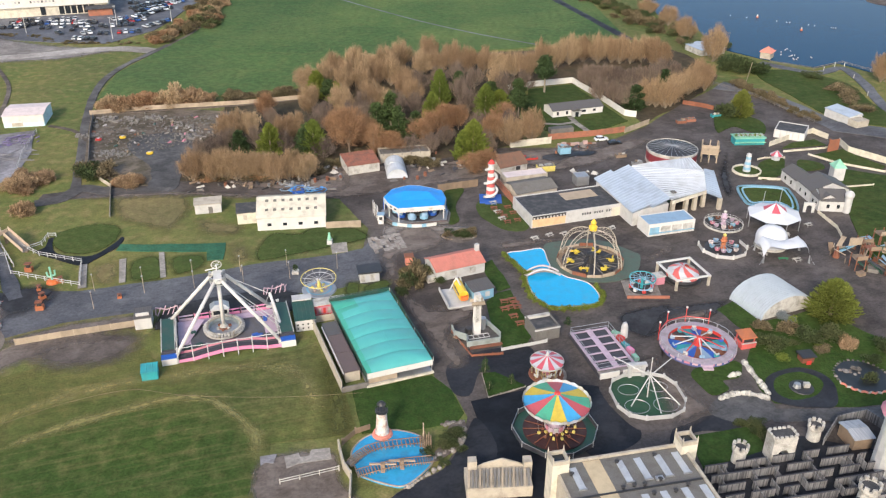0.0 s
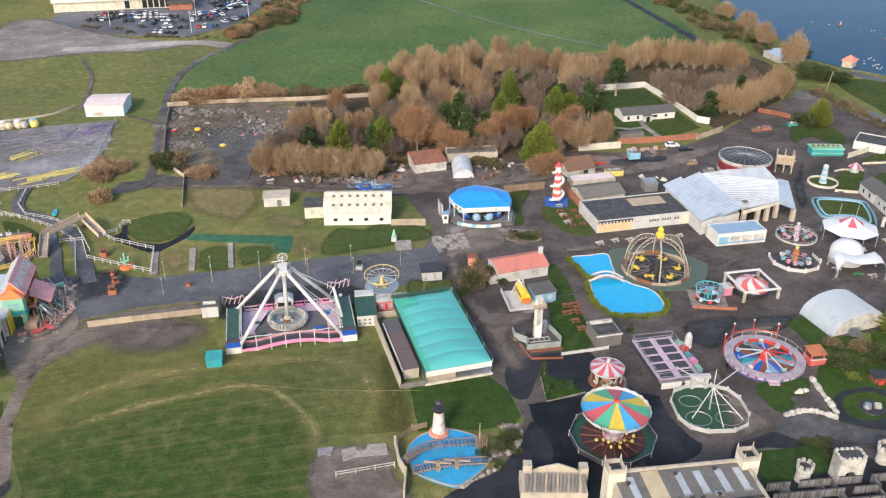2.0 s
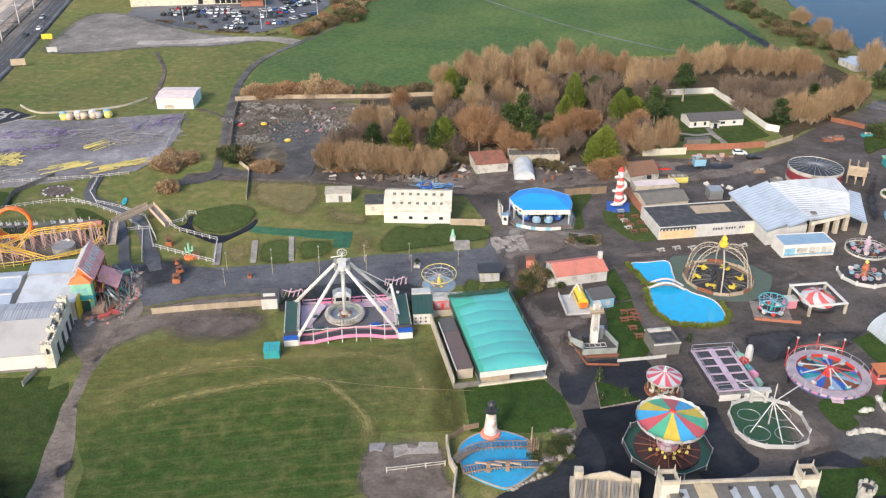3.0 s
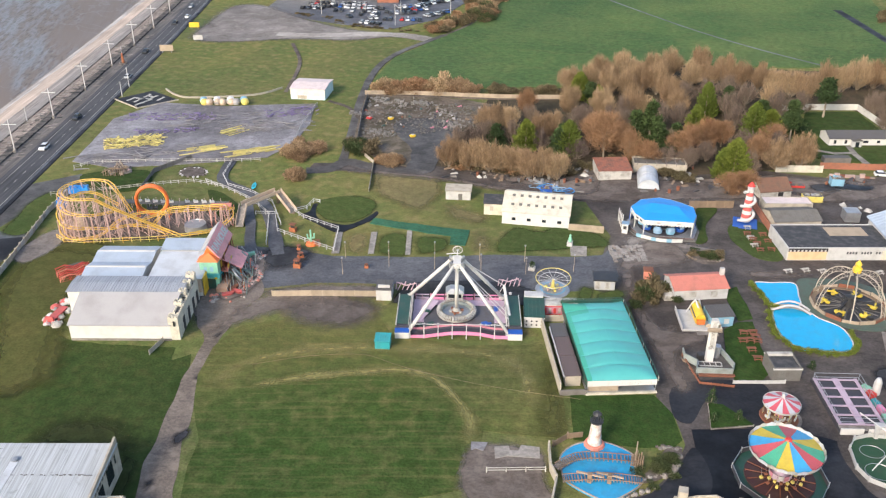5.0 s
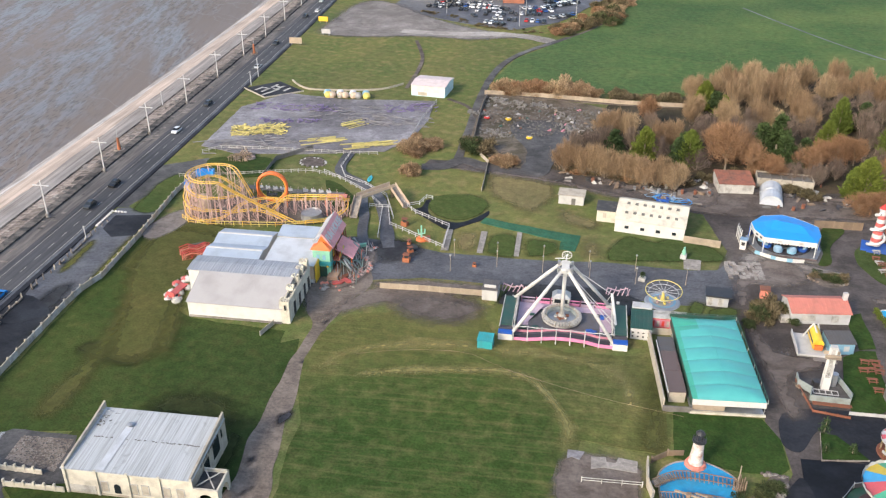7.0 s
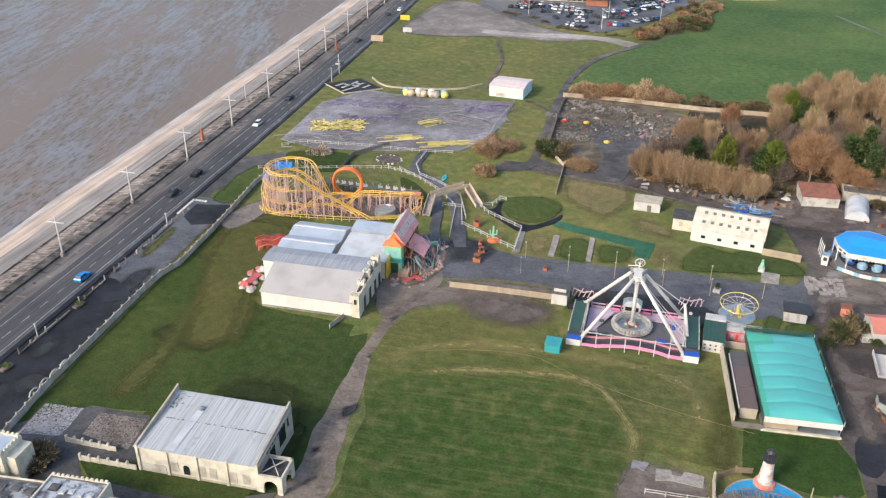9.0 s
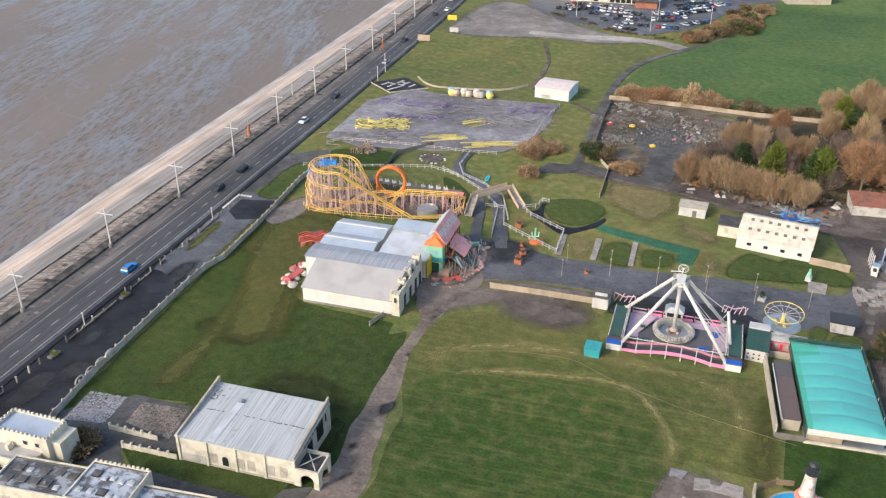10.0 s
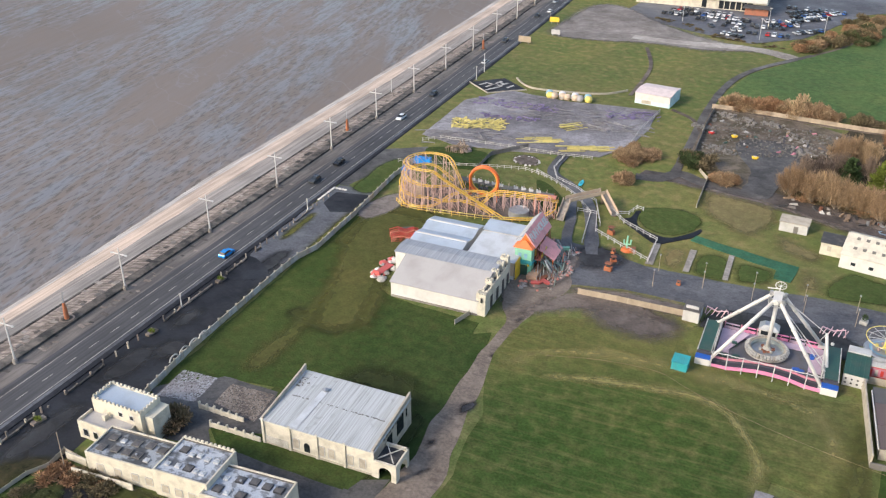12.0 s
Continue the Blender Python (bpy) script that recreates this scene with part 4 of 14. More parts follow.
patch("lawn", [(59.2, 159.3), (63.6, 162.6), (67.2, 154.4), (74.5, 156.7), (80.1, 159.5), (90.0, 148.3), (95.5, 140.4), (86.9, 127.1), (73.9, 125.8), (60.9, 126.9), (59.6, 131.1), (59.2, 139.2), (63.9, 148.1), (61.4, 153.3)], 0.06, GARDEN, "garden lawn with shrubs", "lawn", soft=False)
patch("lawn", [(48.5, 137.3), (57.5, 140.1), (57.2, 135.5), (53.5, 133.7), (53.8, 131.1), (50.3, 129.3), (48.3, 132.8)], 0.08, GARDEN, "small curved lawn by the rock wall", "lawn")
patch("lawn", [(43.7, 117.9), (54.7, 120.5), (55.5, 116.0), (53.0, 111.8), (43.4, 109.7), (43.2, 113.8)], 0.08, GARDEN, "lawn behind the castle gatehouse", "lawn", soft=False)
patch("garden_path", [(60.9, 132.8), (64.1, 136.4), (69.2, 138.0), (73.2, 136.2), (74.0, 131.2), (71.8, 126.2), (67.7, 125.8), (61.0, 127.4)], 0.09, TAR_DARK, "dark tarmac ring path round a lawn", "path")
patch("lawn", [(62.4, 132.2), (64.7, 135.2), (68.7, 136.7), (71.7, 135.1), (71.9, 131.9), (68.8, 128.8), (64.8, 127.8), (62.5, 129.4)], 0.14, GARDEN, "oval lawn with a small stone at its middle", "lawn")
patch("garden_walk", [(58.3, 125.3), (86.3, 125.9), (84.6, 122.2), (59.1, 121.6)], 0.05, TAR_MID, "grey walk behind the castle maze", "path", soft=False)
soft_patch("lawn", [(-32.1, 201.4), (-20.8, 197.3), (-18.2, 191.4), (-26.8, 186.6), (-35.7, 182.2), (-44.0, 179.3), (-46.0, 186.4), (-43.4, 194.9), (-36.3, 194.9)], SOFT_GREEN, "dark green mown lawn in front of the cream hall", "lawn", 2.0, 0.9)
soft_patch("yard_dirt", [(-70.5, 225.6), (-55.7, 228.1), (-36.6, 230.0), (-27.8, 240.2), (-2.5, 242.7), (18.5, 252.5), (37.9, 252.7), (49.1, 257.2), (43.5, 243.1), (35.9, 236.5), (19.3, 238.1), (7.6, 236.2), (-0.7, 225.9), (-22.7, 219.9), (-28.8, 217.9), (-52.6, 220.3)], DIRT_SOFT, "brown trodden dirt of the service yard", "dirt", 5.0)
soft_patch("puddled_tarmac", [(30.3, 247.5), (41.1, 250.9), (46.1, 249.1), (38.4, 243.1), (30.7, 242.6)], PATCHED, "wet dark tarmac in the service yard", "tarmac", 1.6)
for pts in ([(-2.9, 159.5), (0.8, 160.7), (1.9, 149.7), (-1.0, 147.6)], [(35.2, 140.0), (42.4, 142.3), (43.3, 136.3), (36.0, 132.7)], [(47.9, 156.5), (58.5, 160.0), (55.7, 154.4), (48.0, 152.2)], [(47.5, 178.7), (52.0, 187.2), (57.5, 187.3), (53.8, 182.9)], [(13.4, 189.9), (24.9, 193.0), (30.4, 191.8), (15.9, 185.5)]):
    soft_patch("worn_patch", pts, WORN, "worn brown patch in the tarmac", "tarmac", 3.0, 1.0)
for pts in ([(37.0, 156.4), (42.5, 159.9), (50.1, 161.1), (45.9, 153.2), (42.4, 147.9), (38.2, 150.0)], [(90.3, 257.6), (79.8, 232.8), (77.8, 217.1), (81.3, 220.9), (84.4, 237.0)]):
    soft_patch("tarmac_repair", pts, PATCHED, "darker repaired tarmac in the park", "tarmac", 2.0, 1.0)
soft_patch("kerbed_grass", [(-22.6, 169.0), (-19.6, 170.8), (-18.1, 165.8), (-21.1, 164.1)], SOFT_GREEN, "small square of dark grass", "lawn", 1.0)
soft_patch("kerbed_grass", [(-18.1, 168.3), (-13.2, 171.6), (-11.3, 168.3), (-16.8, 165.3)], SOFT_GREEN, "small square of dark grass", "lawn", 1.0)
patch("lawn", [(0.9, 220.9), (5.9, 221.7), (3.3, 211.0), (4.1, 202.4), (1.7, 199.8), (0.1, 205.7)], 0.08, LAWN, "curved grass edge beside the carousel", "lawn")
soft_patch("worn_concrete", [(-16.0, 195.1), (-13.7, 199.6), (6.7, 199.2), (7.9, 193.5), (-6.2, 191.2), (-12.3, 187.9)], PALE_SOFT, "cracked pale concrete in front of the carousel", "paving", 3.0)

# dead winter grass on the middle lawns
for pts in ([(-90.4, 214.8), (-81.6, 217.4), (-70.8, 217.5), (-66.2, 209.3), (-66.4, 201.1), (-69.0, 194.7), (-78.5, 197.8), (-85.8, 202.2)], [(-64.8, 203.4), (-56.2, 201.2), (-49.9, 198.7), (-51.4, 192.3), (-61.8, 194.1)], [(-91.7, 198.3), (-87.6, 200.9), (-82.8, 199.7), (-85.8, 197.7)], [(-52.9, 189.3), (-47.0, 187.6), (-44.8, 180.2), (-50.9, 178.4)], [(-82.9, 177.6), (-76.3, 179.9), (-73.4, 169.8), (-79.3, 167.8)]):
    soft_patch("dead_grass", pts, DEADGRASS, "patch of tan dead winter grass", "grass", 5.0)
# crazy golf and go-kart lawns
soft_patch("turf", [(-97.4, 190.7), (-96.5, 195.1), (-89.3, 199.6), (-82.2, 197.7), (-80.5, 190.6), (-83.4, 183.8), (-89.4, 182.6), (-94.6, 185.4)], SOFT_GREEN, "dark artificial turf oval", "lawn", 1.2, 0.8)
patch("black_path", [(-97.8, 190.4), (-96.8, 191.3), (-95.8, 187.4), (-92.2, 183.1), (-87.0, 181.8), (-83.2, 183.2), (-80.9, 188.5), (-80.3, 191.8), (-79.4, 190.6), (-79.7, 186.1), (-82.7, 180.1), (-84.8, 177.6), (-90.2, 179.5), (-96.1, 182.5), (-98.5, 183.9), (-97.1, 186.0)], 0.05, TAR_NEW, "black tarmac path curling round the turf", "path")
patch("teal_carpet", [(-79.2, 184.7), (-79.3, 187.9), (-69.9, 188.0), (-53.5, 189.0), (-52.2, 180.7), (-56.1, 180.1), (-57.1, 184.3), (-68.9, 184.5)], 0.05, TURF_TEAL, "faded teal green carpet on the grass", "carpet", soft=False)
soft_patch("turf", [(-74.5, 179.9), (-67.7, 182.8), (-63.5, 171.2), (-71.6, 169.9)], SOFT_GREEN, "square of green grass", "lawn", 2.5, 0.8)
soft_patch("turf", [(-65.5, 181.9), (-57.0, 183.4), (-55.7, 176.2), (-62.2, 172.5)], SOFT_GREEN, "square of green grass", "lawn", 2.5, 0.8)
for a, b, w in (((-76.1, 180.4), (-72.6, 169.3), 1.6), ((-67.9, 183.9), (-64.0, 171.7), 1.2), ((-84.5, 177.6), (-80.8, 166.8), 1.8)):
    ribbon("paved_path", [a, b], w, 0.08, CONC, "narrow brick-paved path over the grass", "path", soft=False)
patch("concrete_pad", [(-27.7, 188.9), (-24.0, 189.6), (-23.0, 184.8), (-26.7, 183.7)], 0.07, CONC, "concrete slab beside the avenue", "paving", soft=False)

# yards, paths and fields beyond the park
patch("plank_yard", [(-179.1, 195.5), (-190.9, 230.7), (-185.1, 250.8), (-163.2, 253.8), (-133.0, 266.9), (-126.7, 249.2), (-123.1, 229.4), (-125.7, 216.5), (-149.4, 202.3), (-166.2, 195.0)], 0.05, YARD, "grey concrete yard with stored ride parts", "yard", soft=False)
patch("scrap_yard", [(-104.9, 235.1), (-118.8, 272.2), (-118.8, 281.6), (-89.2, 287.8), (-70.4, 282.2), (-76.1, 258.2), (-75.4, 235.4), (-77.0, 223.2), (-94.2, 227.0)], 0.04, SCRAPDIRT, "scrap yard of brown dirt and debris", "yard", wob=1.2)
patch("scrap_yard_tarmac", [(-98.3, 252.2), (-96.3, 263.0), (-80.3, 264.2), (-76.0, 252.4), (-76.6, 239.7), (-74.9, 221.3), (-82.1, 220.1), (-85.7, 235.3)], 0.06, TAR_MID, "old dark tarmac in the scrap yard", "yard", wob=0.8)
patch("far_car_park", [(-219.2, 388.9), (-227.3, 428.8), (-217.1, 510.9), (-126.7, 642.0), (-106.9, 493.4), (-127.1, 462.1), (-130.5, 414.6), (-132.7, 396.5), (-146.4, 373.8), (-171.2, 375.2), (-194.1, 380.3)], 0.05, TAR_CAR, "blue-grey supermarket car park", "car park", soft=False)
soft_patch("gravel_lot", [(-225.2, 329.4), (-234.5, 359.1), (-240.3, 393.5), (-224.6, 400.8), (-192.1, 382.1), (-166.5, 371.3), (-143.7, 367.6), (-124.8, 366.8), (-121.7, 358.3), (-137.8, 359.8), (-155.0, 347.8), (-178.8, 342.2), (-206.9, 327.2)], PALE_SOFT, "grey gravel lot beside the field", "yard", 6.0, 2.5)
ribbon("gravel_track", [(-191.2, 349.1), (-171.4, 353.9), (-149.6, 363.6), (-135.3, 365.5), (-122.3, 362.2)], 7.0, 0.05, GRAVEL, "pale gravel track beside the field", "path")
patch("field", [(-123.7, 297.8), (-127.5, 329.2), (-121.6, 357.2), (-113.2, 393.8), (-112.4, 451.2), (-125.0, 557.6), (65.5, 602.5), (82.1, 386.9), (53.0, 376.9), (27.7, 367.3), (-10.8, 360.6), (-41.8, 339.5), (-52.0, 315.8), (-79.0, 303.4), (-111.6, 303.0)], 0.03, FIELD, "broad smooth green playing field", "field", soft=False)
ribbon("field_path", [(-101.5, 217.2), (-108.9, 241.5), (-118.2, 270.6), (-125.3, 296.5), (-129.1, 319.0), (-128.4, 338.3), (-123.5, 357.2), (-118.8, 372.4)], 2.7, 0.06, PATH_GREY, "worn grey tarmac path between fields", "path")
ribbon("field_path", [(-118.8, 372.4), (-113.7, 395.8), (-112.1, 433.7), (-117.2, 475.5)], 1.5, 0.05, DIRT, "narrow worn path beside the hedge", "path")
ribbon("service_lane", [(-109.8, 211.0), (-103.9, 214.6), (-100.8, 221.0), (-91.6, 219.2), (-76.2, 220.1)], 4.5, 0.05, PATH_GREY, "worn tarmac service lane", "path")
ribbon("wet_track", [(-58.7, 468.2), (-35.8, 442.4), (-9.6, 414.6), (16.5, 391.8), (40.5, 374.8)], 1.3, 0.05, TAR_CAR, "narrow wet track across the field", "path")
ribbon("lake_path", [(53.5, 481.6), (64.3, 445.4), (73.7, 413.8), (82.6, 383.0)], 4.2, 0.06, TAR_DARK, "dark tarmac path above the lake", "path")
ribbon("dirt_track", [(-177.4, 337.3), (-163.3, 315.5), (-155.7, 296.7), (-149.2, 274.9)], 1.5, 0.04, DIRT, "muddy wheel track in the grass", "path")
ribbon("dirt_track", [(-130.1, 271.1), (-120.3, 266.6), (-112.4, 257.0)], 1.5, 0.04, DIRT, "muddy wheel track in the grass", "path")
ribbon("hedge_bank", [(-119.8, 282.8), (-95.2, 288.3), (-72.8, 293.4), (-46.0, 302.5)], 3.0, 0.25, DIRT, "bare earth strip along the yard wall", "bank")

# lake and its bank
patch("lake", [(96.9, 562.4), (106.2, 468.5), (105.1, 432.6), (117.8, 405.8), (116.6, 372.3), (131.0, 354.1), (148.5, 341.4), (160.5, 348.7), (169.0, 336.2), (187.0, 336.5), (258.8, 289.1), (473.8, 401.1), (601.1, 637.8), (353.6, 809.3)], 0.04, LAKE, "broad blue boating lake", "lake", soft=False, wob=0.8, step=6)
patch("far_shore", [(224.1, 470.7), (227.2, 452.1), (254.2, 430.4), (304.6, 469.4), (251.9, 513.0)], 0.6, DIRT, "low far shore of the lake", "bank")
patch("lakeside_road", [(100.6, 313.7), (113.3, 308.5), (123.1, 284.0), (127.9, 269.2), (162.2, 255.0), (166.4, 262.9), (132.5, 278.4), (127.0, 294.7), (118.8, 312.6), (106.8, 322.1)], 0.035, TAR_BLUE, "grey access road below the lake", "road", soft=False)
patch("lake_lawn", [(128.1, 338.0), (142.0, 335.9), (153.3, 319.9), (152.9, 296.8), (153.2, 273.7), (133.9, 281.8), (127.0, 306.0), (122.3, 330.3)], 0.05, LAWN, "green slope beside the lake", "lawn")
ribbon("lake_walk", [(129.2, 348.3), (145.9, 334.4), (159.6, 340.7), (159.8, 320.0), (155.9, 287.8), (170.7, 271.3)], 4.0, 0.08, TAR_CAR, "grey walk along the lake", "path")


# ---- raised grass bank in front of the pendulum ride ----
def bank(name, pts, rise, mat, label):
    pts = [Vector((*p, 0)) for p in pts]
    c = sum(pts, Vector()) / len(pts)
    ring = smooth_line(pts, 8, True)
    n, sh, vs, fs = len(ring), Shape(), [], []
    levels = [(1.0, 0.01), (0.95, 0.15 * rise), (0.88, 0.6 * rise), (0.80, 0.95 * rise), (0.70, 1.0 * rise), (0.6, 0.92 * rise), (0.5, 0.85 * rise), (0.25, 0.8 * rise)]
    for k, z in levels:
        vs += [(*(c.lerp(p, k)).xy, max(0.02, z * (1 + 0.25 * noise.noise((p.x * 0.08, p.y * 0.08, k * 3))))) for p in ring]
    for j in range(len(levels) - 1):
        a, b = j * n, (j + 1) * n
        fs += [(a + i, a + (i + 1) % n, b + (i + 1) % n, b + i) for i in range(n)]
    fs.append(tuple(range((len(levels) - 1) * n, len(levels) * n)))
    ob = part(name, sh.add(vs, fs), mat, smooth=True)
    return tagged(ob, label, "bank", kind="structure")



soft_patch("overgrown_yard", [(-116.5, 39.7), (-115.2, 42.9), (-104.1, 47.5), (-96.0, 49.4), (-92.0, 43.7), (-108.5, 29.3), (-115.0, 35.1)], DIRT_SOFT, "overgrown brown yard beside the arcade", "yard", 3.0)
soft_patch("damp_lawn", [(-129.9, 96.0), (-127.5, 101.8), (-115.4, 102.9), (-112.8, 97.3), (-122.0, 94.7)], MUDDY, "broad damp patch on the lawn", "lawn", 3.0)
# darker turf along the back edge of the exhibition hall
soft_patch("damp_lawn", [(-103.5, 83.0), (-103.7, 94.9), (-92.8, 99.5), (-83.5, 93.9), (-84.7, 87.6), (-97.5, 86.0)], MUDDY, "broad damp hollow on the lawn", "lawn", 6.0)
soft_patch("dead_grass", [(-125.9, 109.5), (-133.4, 131.4), (-125.5, 127.1), (-114.2, 113.6), (-109.3, 100.4)], OLIVE, "olive winter grass on the lawn", "grass", 5.0)
soft_patch("dead_grass", [(-121.9, 78.8), (-126.3, 96.8), (-139.6, 125.9), (-131.4, 121.8), (-118.0, 92.7), (-115.0, 78.8)], OLIVE, "olive winter grass beside the wall", "grass", 4.0)
soft_patch("dead_grass", [(-24.8, 139.6), (-20.1, 137.7), (-14.7, 119.3), (-20.3, 116.3), (-22.8, 128.9)], OLIVE, "olive dead grass beside the pavilion", "grass", 4.0)
soft_patch("boggy_verge", [(-127.0, 38.0), (-121.5, 42.5), (-114.0, 43.5), (-104.0, 47.0), (-92.0, 48.0), (-84.0, 46.0), (-84.0, 34.0), (-100.0, 22.0), (-122.0, 16.0), (-131.0, 24.0)], BOG, "boggy dead grass beside the arcade", "verge", 2.5)
line = smooth_line([(*p, 0.38) for p in ((-77.5, 120.0), (-68.7, 125.8), (-58.5, 129.8), (-51.5, 128.9), (-46.0, 128.1), (-31.1, 127.8), (-14.8, 129.2))], 8)
cable = part("cable", Shape().tube(line, 0.028, 5), WOOD)
tagged(cable, "pale cable lying across the great lawn", "cable")
soft_patch("overgrown_yard", [(-123.4, 33.6), (-121.8, 37.6), (-120.5, 41.8), (-116.2, 43.5), (-103.2, 48.0), (-93.3, 48.6), (-89.2, 41.9), (-109.0, 24.5)], MUDDY, "overgrown dark grass beside the arcade", "yard", 2.0)
soft_patch("worn_patch", [(-15.5, 178.7), (-10.6, 180.4), (-8.5, 170.4), (-2.3, 159.3), (5.7, 161.2), (7.8, 156.2), (1.9, 150.1), (5.4, 139.8), (1.8, 136.4), (-2.4, 145.2), (-7.4, 156.1), (-11.3, 166.6)], WORN, "brown worn track between the rides", "tarmac", 3.0)
soft_patch("worn_patch", [(38.6, 140.0), (44.4, 136.3), (48.0, 129.3), (49.8, 124.4), (41.2, 118.2), (39.9, 126.0)], WORN, "brown worn ground beside the boats", "tarmac", 4.0)
soft_patch("dark_patch", [(-99.1, 160.9), (-95.3, 168.2), (-87.7, 168.7), (-84.3, 165.0), (-86.1, 158.3), (-92.3, 153.6)], PATCHED, "darker patched tarmac before the fun house", "tarmac", 4.0)
soft_patch("worn_lane", [(-100.0, 216.0), (-76.0, 220.5), (-50.0, 219.5), (-30.0, 222.0), (-26.0, 234.0), (10.0, 242.0), (30.0, 240.0), (36.0, 246.0), (60.0, 262.0), (66.0, 258.0), (44.0, 238.0), (24.0, 232.0), (4.0, 226.0), (-18.0, 217.0), (-40.0, 213.0), (-74.0, 215.0), (-98.0, 212.5)], WORN, "brown muddy service lane behind the park", "lane", 4.0, 0.75)
soft_patch("boggy_pool", [(-115.4, 40.0), (-110.1, 43.0), (-106.5, 42.6), (-107.0, 38.6), (-112.0, 36.4)], TAR_NEW_SOFT, "dark standing water on the boggy verge", "puddle", 1.4, 0.6)
soft_patch("grass_margin", [(-121.9, 36.4), (-121.0, 39.7), (-119.5, 39.0), (-119.2, 33.0), (-118.0, 26.0), (-121.0, 27.0)], SOFT_GREEN, "green grass along the verge fence", "grass", 1.2, 0.6)
soft_patch("dead_grass", [(-150.5, 144.0), (-147.0, 153.0), (-137.0, 155.5), (-129.0, 151.0), (-132.0, 138.0), (-137.0, 127.0), (-145.0, 124.0), (-149.5, 134.0)], OLIVE, "olive worn grass behind the halls", "grass", 4.0, 1.2)
soft_patch("dead_grass", [(-151.0, 146.0), (-132.0, 150.0), (-126.0, 130.0), (-119.0, 116.0), (-112.0, 102.0), (-121.0, 96.0), (-133.0, 112.0), (-144.0, 126.0)], OLIVE, "olive trodden grass beside the halls", "grass", 5.0, 1.4)
broken_slabs((-18.9, 191.4), (-11.1, 194.6), (-8.6, 186.7), (-16.4, 183.8), 10, 5, (CONC, STONE), "cracked pale slabs on the avenue beside the waltzer", 3)
soft_patch("worn_patch", [(-16.8, 182.3), (-12.1, 197.4), (-3.5, 199.1), (2.2, 191.3), (-1.9, 185.3), (-9.3, 182.4), (-12.4, 176.9)], WORN, "dusty worn tarmac beside the waltzer", "tarmac", 4.0)
bank("grass_bank", [(-86.8, 120.3), (-83.4, 127.4), (-61.3, 139.3), (-52.8, 136.6), (-39.2, 139.5), (-27.0, 143.4), (-21.0, 135.9), (-17.0, 122.4), (-21.9, 117.8), (-30.9, 113.4), (-30.2, 100.3), (-51.4, 100.2), (-69.3, 94.1), (-80.0, 106.0)], 0.22, BANK, "low grassy bank with straw-coloured rim")


def soft_band(name, pts, width, z, mat, label, full=1.0):
    """A band of ground cover along a curve that thins out to both sides."""
    line = smooth_line([(*p, z) for p in pts], 10)
    sh, vals, n = Shape(), [], len(line)
    across = (-1.0, -0.5, 0.0, 0.5, 1.0)
    for i, p in enumerate(line):
        d = (line[min(i + 1, n - 1)] - line[max(i - 1, 0)]).normalized()
        w = width * (0.5 + 0.35 * noise.noise((p.x * 0.15, p.y * 0.15, 5.0)))
        end = min(1.0, i / 6, (n - 1 - i) / 6)
        for k in across:
            sh.v.append(Vector((p.x - d.y * w * k, p.y + d.x * w * k, z)))
            vals.append((1.0 - abs(k)) * end * full)
    sh.f += [(5 * i + j, 5 * i + j + 1, 5 * i + j + 6, 5 * i + j + 5) for i in range(n - 1) for j in range(4)]
    ob = part(name, sh, mat)
    ob.data.attributes.new("soft", "FLOAT", "POINT").data.foreach_set("value", vals)
    return tagged(ob, label, "grass", kind="structure")


outer = [(-82.4, 110.2), (-79.3, 119.6), (-72.0, 126.3), (-62.0, 131.2), (-51.3, 134.4), (-39.3, 137.1), (-30.5, 137.0), (-25.5, 131.7), (-22.2, 123.3)]
inner = [(-75.2, 112.7), (-68.8, 117.9), (-59.6, 123.0), (-49.9, 127.4), (-43.5, 127.3), (-37.1, 122.9), (-32.4, 117.3), (-31.0, 111.0)]
soft_band("straw_band", outer, 6.0, 0.30, STRAW_SOFT, "band of straw-coloured grass on the bank", 0.5)
soft_band("straw_band", inner, 3.8, 0.306, STRAW_SOFT, "band of straw-coloured grass below the bank", 0.6)

# ---- buildings ----
def openings(house, spots, mat=None, name="window"):
    """Windows or doors on the front, each (x, z, width, height) or (x, z, width, height, y)."""
    for x, z, w, h, *y in spots:
        y = y[0] if y else 0.0
        win = part(name, Shape().box((x - w / 2, y - 0.05, z), (x + w / 2, y + 0.06, z + h)), mat or GLASSY, house)
        sh = Shape()
        for a, b in (((x - w / 2 - 0.08, z - 0.08), (x + w / 2 + 0.08, z)), ((x - w / 2 - 0.08, z + h), (x + w / 2 + 0.08, z + h + 0.08)), ((x - w / 2 - 0.08, z), (x - w / 2, z + h)), ((x + w / 2, z), (x + w / 2 + 0.08, z + h))):
            sh.box((a[0], y - 0.09, a[1]), (b[0], y + 0.05, b[1]))
        part("frame", sh, WHITE, win)


